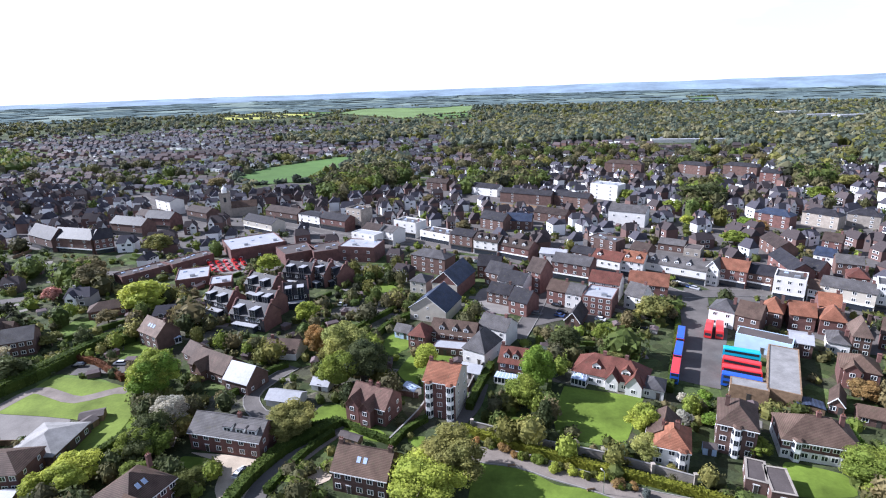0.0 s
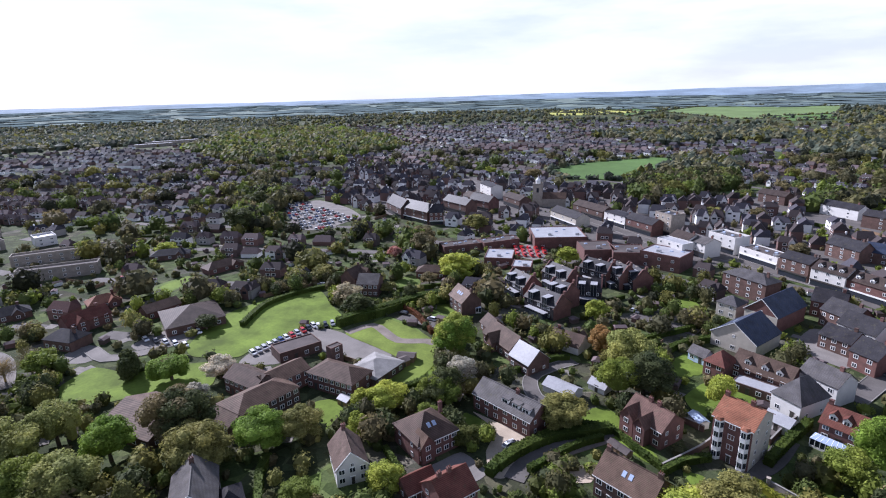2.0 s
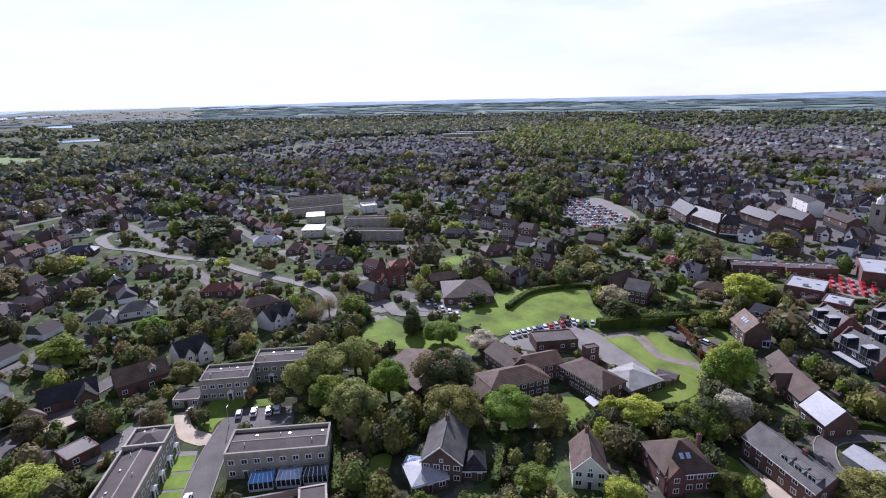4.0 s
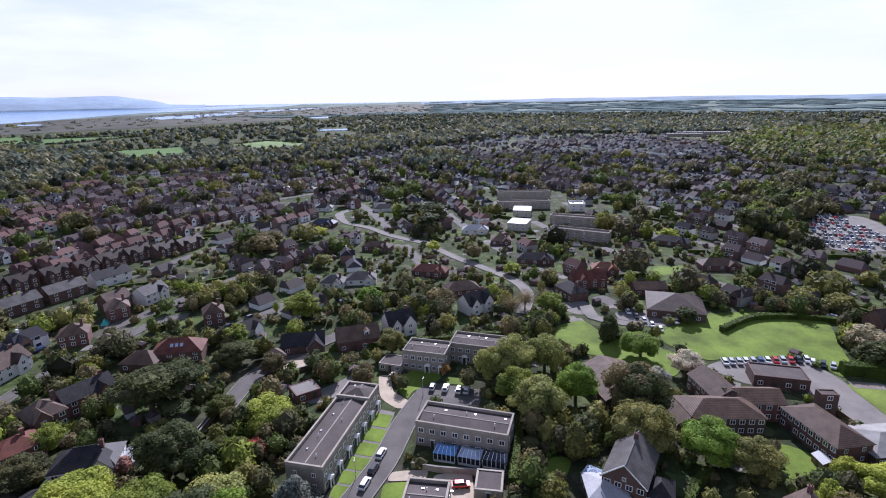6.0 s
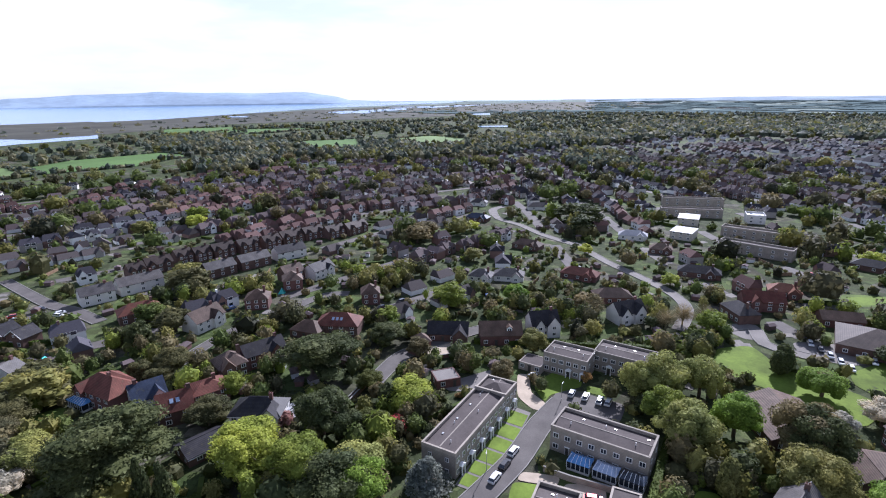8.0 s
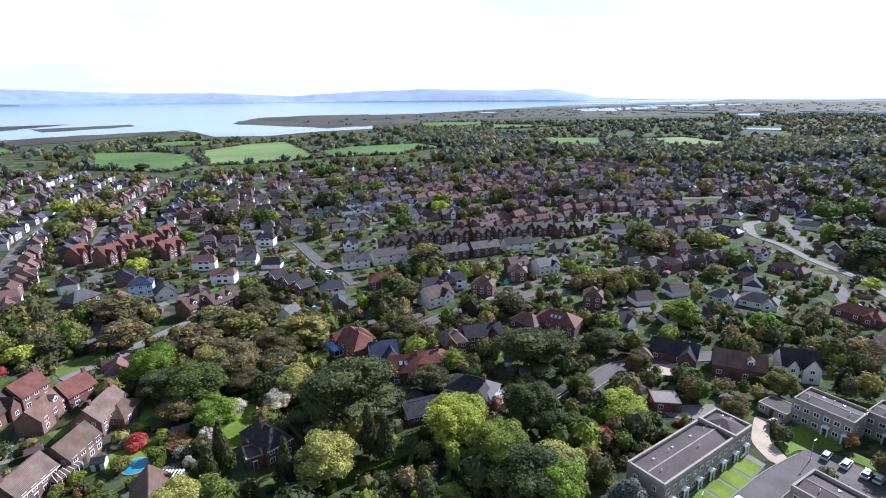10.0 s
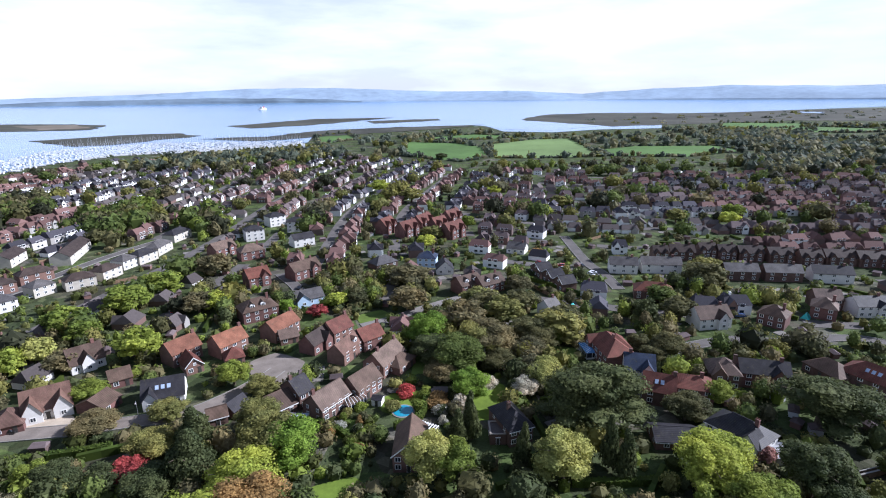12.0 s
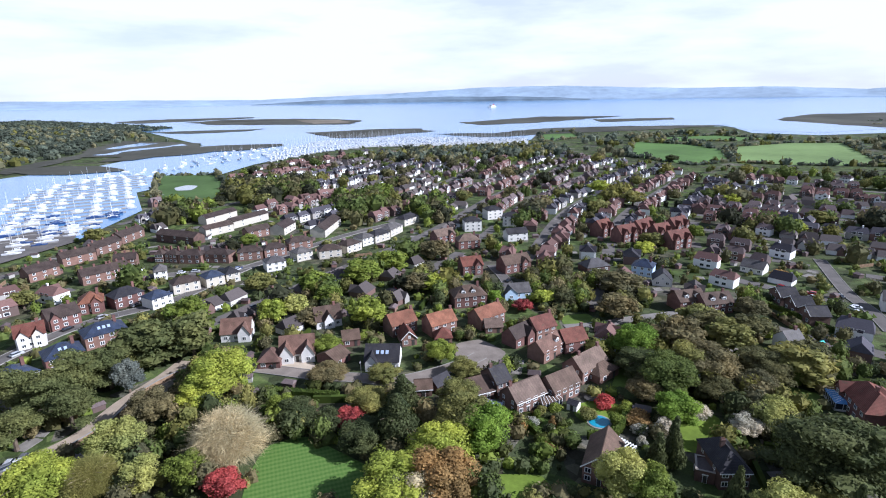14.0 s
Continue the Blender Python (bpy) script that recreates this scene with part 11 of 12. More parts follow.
tree(37.6, 101.3, 2.6, 1.6, 'russet', 'bush', 'in the border below the hedge')
tree(38.0, 100.7, 2.0, 1.3, 'green', 'bush', 'in the border below the hedge')
tree(39.7, 100.3, 1.6, 1.3, 'dark', 'bush', 'in the border below the hedge')
tree(40.9, 100.4, 1.6, 1.3, 'russet', 'bush', 'in the border below the hedge')
tree(42.7, 97.8, 2.6, 1.0, 'blue', 'bush', 'in the border below the hedge')
tree(10.5, 126.3, 1.6, 1.2, 'shrub', 'bush', 'along the garden wall')
tree(11.7, 124.0, 1.6, 1.2, 'brown', 'bush', 'along the garden wall')
tree(16.2, 123.5, 1.6, 1.2, 'brown', 'bush', 'along the garden wall')
tree(18.8, 120.1, 1.6, 1.6, 'green', 'bush', 'along the garden wall')
tree(22.1, 119.9, 1.6, 1.2, 'olive', 'bush', 'along the garden wall')
tree(25.5, 117.4, 2.2, 1.2, 'olive', 'bush', 'along the garden wall')
tree(28.3, 117.3, 2.2, 1.2, 'brown', 'bush', 'along the garden wall')
tree(31.2, 115.4, 2.2, 1.2, 'blossom', 'bush', 'along the garden wall')
tree(33.6, 112.9, 1.6, 1.6, 'shrub', 'bush', 'along the garden wall')
tree(37.9, 113.2, 1.6, 1.2, 'blossom', 'bush', 'along the garden wall')
tree(40.0, 110.6, 2.2, 1.6, 'brown', 'bush', 'along the garden wall')
tree(42.3, 108.6, 2.2, 1.6, 'olive', 'bush', 'along the garden wall')
tree(47.1, 108.7, 2.2, 1.2, 'shrub', 'bush', 'along the garden wall')
tree(48.2, 106.3, 2.2, 1.2, 'green', 'bush', 'along the garden wall')
tree(51.5, 105.4, 2.2, 1.6, 'olive', 'bush', 'along the garden wall')
tree(53.7, 105.4, 1.6, 1.2, 'brown', 'bush', 'along the garden wall')
tree(74.1, 135.7, 2.5, 1.2, 'olive', 'bush', 'in a crowded garden')
tree(59.4, 121.4, 1.5, 1.8, 'olive', 'bush', 'in a crowded garden')
tree(69.6, 128.4, 3, 1.8, 'shrub', 'bush', 'in a crowded garden')
tree(61.6, 125.8, 1.5, 1.8, 'olive', 'bush', 'in a crowded garden')
tree(70.0, 127.1, 1.5, 1.2, 'blossom', 'bush', 'in a crowded garden')
tree(60.2, 122.6, 1.5, 1.8, 'blossom', 'bush', 'in a crowded garden')
tree(73.7, 136.0, 3, 1.8, 'bright', 'bush', 'in a crowded garden')
tree(60.3, 120.1, 2.5, 1.2, 'bright', 'bush', 'in a crowded garden')
tree(71.7, 131.0, 1.5, 1.2, 'olive', 'bush', 'in a crowded garden')
tree(71.0, 130.8, 2.5, 1.8, 'bright', 'bush', 'in a crowded garden')
tree(60.1, 122.5, 1.5, 1.8, 'bright', 'bush', 'in a crowded garden')
tree(64.1, 123.8, 1.5, 1.8, 'green', 'bush', 'in a crowded garden')
tree(66.6, 135.4, 2.5, 1.8, 'blossom', 'bush', 'in a crowded garden')
tree(63.8, 120.8, 3, 1.2, 'shrub', 'bush', 'in a crowded garden')
tree(-140.7, -33.8, 1.5, 1.8, 'olive', 'bush', 'in the garden of the terrace')
tree(-142.3, -38.6, 1.5, 1.8, 'dark', 'bush', 'in the garden of the terrace')
tree(-121.6, -37.0, 3.5, 1.2, 'shrub', 'bush', 'in the garden of the terrace')
tree(-134.2, -33.5, 2.5, 2.2, 'dark', 'bush', 'in the garden of the terrace')
tree(-128.6, -24.2, 2.5, 2.2, 'olive', 'bush', 'in the garden of the terrace')
tree(-138.5, -38.8, 3.5, 1.8, 'dark', 'bush', 'in the garden of the terrace')
tree(-142.4, -48.2, 1.5, 2.2, 'olive', 'bush', 'in the garden of the terrace')
tree(-119.3, -40.6, 2.5, 1.2, 'olive', 'bush', 'in the garden of the terrace')
tree(-125.2, -27.2, 1.5, 1.2, 'russet', 'bush', 'in the garden of the terrace')
tree(-118.9, -29.6, 2.5, 2.2, 'dark', 'bush', 'in the garden of the terrace')
tree(-135.6, -41.2, 1.5, 2.2, 'shrub', 'bush', 'in the garden of the terrace')
tree(-123.4, -33.4, 1.5, 1.8, 'shrub', 'bush', 'in the garden of the terrace')
tree(-127.1, -43.2, 2.5, 2.2, 'olive', 'bush', 'in the garden of the terrace')
tree(-141.8, -24.7, 1.5, 1.2, 'russet', 'bush', 'in the garden of the terrace')
tree(-121.9, -29.4, 3.5, 2.2, 'dark', 'bush', 'in the garden of the terrace')
tree(-123.2, -25.4, 3.5, 1.2, 'russet', 'bush', 'in the garden of the terrace')
tree(-25.3, -127.6, 2.5, 2.2, 'blossom', 'bush', 'in a garden border')
tree(-29.8, -123.7, 3.5, 1.8, 'dark', 'bush', 'in a garden border')
tree(-33.8, -125.9, 1.5, 1.8, 'green', 'bush', 'in a garden border')
tree(-54.3, -122.5, 3.5, 2.2, 'dark', 'bush', 'in a garden border')
tree(-23.0, -125.2, 3.5, 1.2, 'russet', 'bush', 'in a garden border')
tree(-53.4, -113.3, 2.5, 2.2, 'dark', 'bush', 'in a garden border')
tree(-52.9, -117.6, 2.5, 1.2, 'blossom', 'bush', 'in a garden border')
tree(-52.9, -115.8, 1.5, 1.2, 'green', 'bush', 'in a garden border')
tree(-27.3, -132.2, 1.5, 1.2, 'russet', 'bush', 'in a garden border')
tree(-26.7, -119.3, 3.5, 1.8, 'shrub', 'bush', 'in a garden border')
tree(-24.8, -131.8, 1.5, 1.8, 'shrub', 'bush', 'in a garden border')
tree(-29.2, -132.1, 3.5, 1.8, 'olive', 'bush', 'in a garden border')
tree(-52.3, -117.8, 3.5, 1.2, 'blossom', 'bush', 'in a garden border')
tree(-30.8, -132.1, 1.5, 2.2, 'dark', 'bush', 'in a garden border')
tree(-26.5, -118.5, 3.5, 1.8, 'green', 'bush', 'in a garden border')
tree(-31.5, -126.8, 3.5, 1.2, 'russet', 'bush', 'in a garden border')
tree(-27.7, -116.4, 2.5, 2.2, 'russet', 'bush', 'in a garden border')
tree(-27.1, -128.5, 1.5, 1.8, 'shrub', 'bush', 'in a garden border')
tree(-32.9, -134.4, 1.5, 1.8, 'green', 'bush', 'in a garden border')
tree(-27.7, -130.9, 3.5, 1.2, 'green', 'bush', 'in a garden border')
tree(-33.5, -133.1, 3.5, 2.2, 'green', 'bush', 'in a garden border')
tree(-53.9, -122.6, 3.5, 2.2, 'blossom', 'bush', 'in a garden border')
tree(-57.0, -125.6, 1.5, 2.2, 'olive', 'bush', 'in a garden border')
tree(-29.9, -124.0, 2.5, 1.8, 'blossom', 'bush', 'in a garden border')
for i in range(7):
    f = i / 6
    px_, py_ = 5.4 + (49.7) * f, 124.2 + (-22.9) * f
    tagged(new('wall_pier', Geo().box(px_ - 0.35, py_ - 0.35, -0.2, px_ + 0.35, py_ + 0.35, 2.7).box(px_ - 0.45, py_ - 0.45, 2.7, px_ + 0.45, py_ + 0.45, 2.9).mesh('wall_pier', STONE)), 'grey stone pier of the garden wall', 'pier', 'wall piers')
FERRY = (-340.1, -3124.1)


# ---- special buildings ----
tower = thing("church_tower", TOWER_X, TOWER_Y, 20, "grey stone church tower with a pale domed cupola", "church")
claim(TOWER_X, TOWER_Y, 24, 10, 20)
part("shaft", Geo().box(-4, -4, -1, 4, 4, 17, inset=0.3).box(-4.1, -4.1, 16.4, 4.1, 4.1, 17.2), STONE, tower)
part("parapet", Geo().box(-4, -4, 17.2, 4, -3.6, 18.4).box(-4, 3.6, 17.2, 4, 4, 18.4).box(-4, -3.6, 17.2, -3.6, 3.6, 18.4).box(3.6, -3.6, 17.2, 4, 3.6, 18.4), STONE, tower)
part("cupola", Geo().tube(0, 0, 17.2, 20.5, 1.9, 1.8, 8).tube(0, 0, 20.5, 21.6, 2.1, 1.5, 8).tube(0, 0, 21.6, 22.6, 1.5, 0.5, 8).tube(0, 0, 22.6, 25, 0.2, 0.05, 6), PAINT, tower)
for a in (0, 90, 180, 270):
    part("belfry_opening", Geo().box(-0.9, -4.02, 11.5, 0.9, -3.7, 15), GLASS, tower, at=pose(0, 0, 0, 0, 0, a))
part("nave", Geo().box(4, -5, -1, 22, 5, 7), STONE, tower)
part("nave_roof", roof_gable(18, 10, 7, 4), TILE_BROWN, tower, at=pose(13, 0, 0))

for p_, w_, d_ in (((POOL_X, POOL_Y), 14, 12), ((PERGOLA_X, PERGOLA_Y), 10, 8)):
    claim(*p_, w_, d_, 15, 0, True)
pool = thing("swimming_pool", POOL_X, POOL_Y, 15, "small blue garden swimming pool with stone edge", "pool")
claim(POOL_X, POOL_Y, 8, 6, 15, 0)
part("surround", Geo().tube(0, 0, -0.1, 0.14, 3.4, 3.4, 20), KERB, pool)
part("pool_water", Geo().tube(0, 0, 0.1, 0.2, 2.9, 2.9, 20), plain("pool water", (0.03, 0.26, 0.38), 0.05, coat=0.6), pool)

pergola = thing("pergola", PERGOLA_X, PERGOLA_Y, PERGOLA_TURN, "white slatted timber pergola beside a brown roof", "pergola")
for i in range(9):
    part("slat", once("slat", lambda: Geo().box(-0.12, -1.6, 2.55, 0.12, 1.6, 2.75).mesh("slat", PAINT)), None, pergola, at=pose(-3.2 + i * 0.8, 0, 0))
for s in (-1.4, 1.4):
    part("beam", Geo().box(-3.5, s - 0.08, 2.35, 3.5, s + 0.08, 2.55), PAINT, pergola)
    for u in (-3.2, 0, 3.2):
        part("post", Geo().box(u - 0.07, s - 0.07, 0, u + 0.07, s + 0.07, 2.4), PAINT, pergola)

# ---- boats ----
BOAT_WHITE = plain("white hull gelcoat", (0.52, 0.53, 0.55), 0.35, coat=0.2)
BOAT_BLUE = plain("dark blue hull", (0.03, 0.06, 0.16), 0.25, coat=0.5)


def hull_geo(g, at, L, m=0):
    b = L * 0.11
    low = [(-L / 2, -b * 0.7), (L * 0.2, -b * 0.8), (L / 2 * 0.9, 0), (L * 0.2, b * 0.8), (-L / 2, b * 0.7)]
    top = [(-L / 2, -b), (L * 0.15, -b), (L / 2, 0), (L * 0.15, b), (-L / 2, b)]
    g.hull([at(u, v, 0.1) for u, v in low], [at(u, v, 1.3) for u, v in top], m)
    g.hull([at(-L * 0.25, -b * 0.55, 1.3), at(L * 0.18, -b * 0.45, 1.3), at(L * 0.18, b * 0.45, 1.3), at(-L * 0.25, b * 0.55, 1.3)],
           [at(-L * 0.22, -b * 0.45, 1.95), at(L * 0.08, -b * 0.35, 1.95), at(L * 0.08, b * 0.35, 1.95), at(-L * 0.22, b * 0.45, 1.95)], m)


def boat_parts(L, dark):
    def make():
        g, here = Geo(), lambda u, v, z: (u, v, z)
        hull_geo(g, here, L)
        mast = Geo().tube(L * 0.08, 0, 1.3, L * 1.35, 0.075, 0.055, 5).box(-L * 0.32, -0.12, 2.4, L * 0.08, 0.12, 2.7)
        return g.mesh("hull", BOAT_BLUE if dark else BOAT_WHITE), mast.mesh("mast", PAINT)
    return once(("boat", L, dark), make)


rng = np.random.default_rng(11)


def spots_in(poly, step_x, step_y, turn, jitter):
    c, s = math.cos(radians(turn)), math.sin(radians(turn))
    mid = np.mean(poly, axis=0)
    reach = max(math.hypot(p[0] - mid[0], p[1] - mid[1]) for p in poly)
    rows = []
    for u in np.arange(-reach, reach, step_x):
        for v in np.arange(-reach, reach, step_y):
            x = mid[0] + u * c - v * s + rng.uniform(-jitter, jitter)
            y = mid[1] + u * s + v * c + rng.uniform(-jitter, jitter)
            if inside(poly, x, y):
                rows.append((float(x), float(y)))
    return rows


berths = spots_in(NEAR_MARINA, 13.0, 5.6, 30, 1.6)
berths.sort(key=lambda p: math.hypot(*p))
for k, (x, y) in enumerate(berths[:100]):
    if rng.uniform() < 0.3:
        continue
    L = float(rng.choice([7, 8.5, 10, 12.5]))
    dark = bool(rng.uniform() < 0.28)
    boat = thing("yacht", x, y, 30 + (0 if k % 3 else 180), ("dark blue" if dark else "white") + " sailing yacht moored in the marina", "boat", "moored yachts", z=0.5)
    hull_me, mast_me = boat_parts(L, dark)
    part("hull", hull_me, None, boat)
    if rng.uniform() < 0.55:
        part("mast", mast_me, None, boat)
pontoons = Geo()
far_boats = Geo()
for x, y in [p for p in berths[100:] if rng.uniform() < 0.38] + spots_in(FAR_MARINA, 6, 15, 12, 2) + spots_in(MOORINGS, 19, 19, 20, 7):
    a = radians(30) if inside(NEAR_MARINA, x, y) else radians(12 + 90 * rng.integers(0, 2)) if inside(FAR_MARINA, x, y) else rng.uniform(0, 6.28)
    z, L = float(dish(x, y)) + 0.6, float(rng.choice([9, 11, 13] if inside(FAR_MARINA, x, y) else [6, 7, 9]))
    at = lambda u, v, w: (x + u * math.cos(a) - v * math.sin(a), y + u * math.sin(a) + v * math.cos(a), z + w)  # noqa: E731
    hull_geo(far_boats, at, L)
    if rng.uniform() < 0.75:
        px, py, _ = at(1, 0, 0)
        far_boats.tube(px, py, z + 1.3, z + L * 1.4, 0.14, 0.1, 3)
tagged(new("far_yachts", far_boats.mesh("far_yachts", plain("far white hulls", (0.64, 0.65, 0.67), 0.45))), "hundreds of white yachts moored in the far marina", "boats", kind="stuff")
c30, s30 = math.cos(radians(30)), math.sin(radians(30))
for v in range(-10, 11):
    mid = np.mean(NEAR_MARINA, axis=0)
    run = [u for u in range(-160, 161, 8) if inside(NEAR_MARINA, mid[0] + u * c30 - v * 17 * s30, mid[1] + u * s30 + v * 17 * c30)]
    if len(run) > 2:
        ends = [(mid[0] + u * c30 - (v * 17 + 8.5) * s30, mid[1] + u * s30 + (v * 17 + 8.5) * c30) for u in (run[0], run[-1])]
        tagged(new("pontoon", ribbon(ends, 1.2, 0.4, 1.0).mesh("pontoon", KERB)), "grey floating pontoon between moored yachts", "pontoon", "pontoons")
ferry = thing("ferry", *FERRY, 60, "white car ferry crossing the strait", "ship", z=float(dish(*FERRY)) + 0.5)
part("hull", Geo().hull([(-40, -7, 0), (34, -7, 0), (42, 0, 0), (34, 7, 0), (-40, 7, 0)], [(-42, -8, 7), (36, -8, 7), (46, 0, 7), (36, 8, 7), (-42, 8, 7)]), BOAT_WHITE, ferry)
part("deckhouse", Geo().box(-30, -7, 7, 25, 7, 12, inset=0.5).box(5, -6, 12, 20, 6, 16, inset=0.5), BOAT_WHITE, ferry)
part("funnel", Geo().box(-20, -2, 12, -14, 2, 19, inset=0.4), BUS_RED, ferry)

# ---- town car park ----
k = 0
for x, y in spots_in(CAR_PARK, 2.9, 9.0, 70, 0.25):
    k += 1
    if k <= 130 and rng.uniform() < 0.8:
        car(x, y, 160, ["white", "silver", "silver", "grey", "black", "blue", "red"][k % 7])

# ---- ground ----
GARDEN = Mat("gardens and verges", 0.95)
patch = GARDEN.ramp(GARDEN.cells(0.075), ((0.0, (0.055, 0.075, 0.03)), (0.3, (0.08, 0.125, 0.03)), (0.48, (0.08, 0.072, 0.055)), (0.62, (0.05, 0.065, 0.028)), (0.82, (0.16, 0.148, 0.13)), (0.9, (0.07, 0.10, 0.032))), True)
patch = GARDEN.mix(0.5, patch, GARDEN.ramp(GARDEN.noise(0.05, 6), ((0.35, (0.042, 0.052, 0.028)), (0.65, (0.088, 0.108, 0.048)))))
beds = GARDEN.ramp(GARDEN.cells(0.3), ((0.0, (0.55, 0.6, 0.5)), (0.3, (1.0, 1.0, 1.0)), (0.55, (0.75, 0.7, 0.65)), (0.72, (1.15, 1.2, 1.0)), (0.9, (1.7, 1.6, 1.5))), True)
patch = GARDEN.mix(0.75, patch, beds, "MULTIPLY")
patch = GARDEN.mix(0.7, patch, GARDEN.ramp(GARDEN.noise(1.2, 6, rough=0.7), ((0.3, (0.45, 0.45, 0.45)), (0.7, (1.1, 1.1, 1.1)))), "MULTIPLY")
GARDEN.b.inputs["Specular IOR Level"].default_value = 0.1
GARDEN.bump(GARDEN.noise(1.5, 5), 0.6, 0.3)
GARDEN = GARDEN.base(GARDEN.mix(1.0, patch, (1.12, 1.06, 1.12), "MULTIPLY"))
g = Geo()
radii = [0, 40, 80, 120, 200, 320, 500, 750, 1000, 1200] + [1200 + 3720 * i / 24 for i in range(1, 25)]
turns = 144
for r0, r1 in zip(radii, radii[1:]):
    for i in range(turns):
        a, b = 2 * math.pi * i / turns, 2 * math.pi * (i + 1) / turns
        ring = [(r * math.cos(q), r * math.sin(q), float(dish(r, 0))) for r, q in ((r0, a), (r1, a), (r1, b), (r0, b))]
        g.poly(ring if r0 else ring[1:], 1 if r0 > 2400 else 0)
        if not r0:
            g.v[-3:] = [ring[1], ring[2], (0, 0, 0)]
# Far farmland tone with blue-green haze put into the colour.
FAR_LAND = surface("haze-tinted farmland and woods", (0.15, 0.19, 0.165), 0.006, 0.03, 0.5, 1.0)
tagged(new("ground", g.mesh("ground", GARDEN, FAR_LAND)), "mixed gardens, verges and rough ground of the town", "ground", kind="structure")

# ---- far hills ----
# Distance haze is mixed into these ridge colours as pale blue.
HILLS = surface("haze-blue hills", (0.29, 0.37, 0.47), 0.0025, 0.012, 0.16, 1.0)
HILLS_WOOD = surface("haze-blue wooded ridge", (0.22, 0.285, 0.35), 0.004, 0.03, 0.3, 1.0)


def ridge(name, start, stop, height, near, far, material, label):
    g = Geo()
    steps = int((stop - start) / 0.5)
    rows = []
    for i in range(steps + 1):
        yaw = start + (stop - start) * i / steps
        h = height(yaw)
        col = []
        for r, q in ((near, -0.5), (near + 25, 0.12), (near + (far - near) * 0.35, 0.5), (near + (far - near) * 0.7, 0.85), (far, 1.0)):
            x, y = -r * math.sin(radians(yaw)), r * math.cos(radians(yaw))
            col.append((x, y, float(dish(x, y)) + (h * q if q > 0 else -4)))
        rows.append(col)
    for a, b in zip(rows, rows[1:]):
        for j in range(4):
            g.poly((a[j], a[j + 1], b[j + 1], b[j]))
    return tagged(new(name, g.mesh(name, material)), label, "hills", kind="structure")


def wave(yaw, k):
    return noise.noise(Vector((yaw * k, 3.7, 0.2)))


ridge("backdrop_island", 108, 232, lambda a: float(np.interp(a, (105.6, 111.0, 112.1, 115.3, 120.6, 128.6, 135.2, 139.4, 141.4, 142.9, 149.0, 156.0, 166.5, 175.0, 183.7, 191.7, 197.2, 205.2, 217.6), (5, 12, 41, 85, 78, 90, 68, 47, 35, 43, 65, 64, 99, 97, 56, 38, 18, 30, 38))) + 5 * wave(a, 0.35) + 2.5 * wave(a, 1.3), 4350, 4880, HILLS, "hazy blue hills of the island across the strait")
# Nearer shore, with less of the blue haze in its colour.
HILLS_SHORE = surface("haze-blue wooded shore", (0.14, 0.185, 0.235), 0.004, 0.02, 0.3, 1.0)
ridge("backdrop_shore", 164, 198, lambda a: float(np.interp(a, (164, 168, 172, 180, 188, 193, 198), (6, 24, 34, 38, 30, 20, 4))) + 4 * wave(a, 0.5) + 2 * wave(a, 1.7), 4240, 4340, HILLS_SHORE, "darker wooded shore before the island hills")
ridge("backdrop_woods", -62, 87, lambda a: min(1.0, (87.5 - a) / 14) * (13 + 8 * wave(a, 0.12) + 3 * wave(a, 0.7)) + 0.6 * max(0, 42 - a), 4300, 4880, HILLS_WOOD, "low haze-blue wooded skyline beyond the town")
ridge("backdrop_woods", 232, 298, lambda a: 14 + 8 * wave(a, 0.12) + 3 * wave(a, 0.7), 4300, 4880, HILLS_WOOD, "low haze-blue wooded skyline beyond the town")

# ---- houses of the suburbs ----
TEMPLATES = []
for i, (L, D, e, r, roof, wall_m, cover_m, words) in enumerate((
    (11, 8.5, 5.0, 3.0, "hip", BRICK, TILE_BROWN, "red brick house with a brown hipped roof"), (9, 8, 5.0, 3.2, "gable", BRICK_DARK, SLATE, "brown brick house with a slate gable roof"),
    (12, 9, 2.8, 3.0, "hip", BRICK, TILE_BROWN, "low brick bungalow with a brown roof"), (13, 8.5, 5.0, 2.8, "gable", WHITE, SLATE_GREY, "white rendered house with a grey roof"),
    (10, 8.5, 5.0, 3.2, "gable", BRICK_WARM, TILE_RED, "orange brick house with a red tiled roof"), (12, 9, 2.8, 3.0, "gable", WHITE, TILE_BROWN, "white bungalow with a brown roof"),
    (14, 8, 5.0, 3.0, "gable", BRICK, SLATE, "pair of brick houses with a slate roof"), (9, 9, 5.0, 3.6, "hip", BRICK_DARK, TILE_TAN, "brown brick house with a tan roof"))):
    TEMPLATES.append((house(0, 0, 0, L, D, e, r, roof, wall=wall_m, cover=cover_m, label=words + " in the suburbs", fine=False, keep=False, sides=0, n=3, storeys=1 if e < 4 else 2, wings=((0.25, 3.6, 0.8),) if i % 2 == 0 else ((-0.2, 4.2, 1.0),), chimneys=(0.35,), door=1), L, D, e, r))


def yaw_of(x, y):
    return math.degrees(math.atan2(-x, y))


def reach_of_houses(a):
    return float(np.interp(a % 360, (0, 15, 45, 70, 100, 115, 130, 150, 165, 180, 200, 220, 300, 330, 360), (1500, 1700, 1750, 1350, 1000, 850, 700, 680, 850, 950, 900, 700, 900, 1000, 1500)))


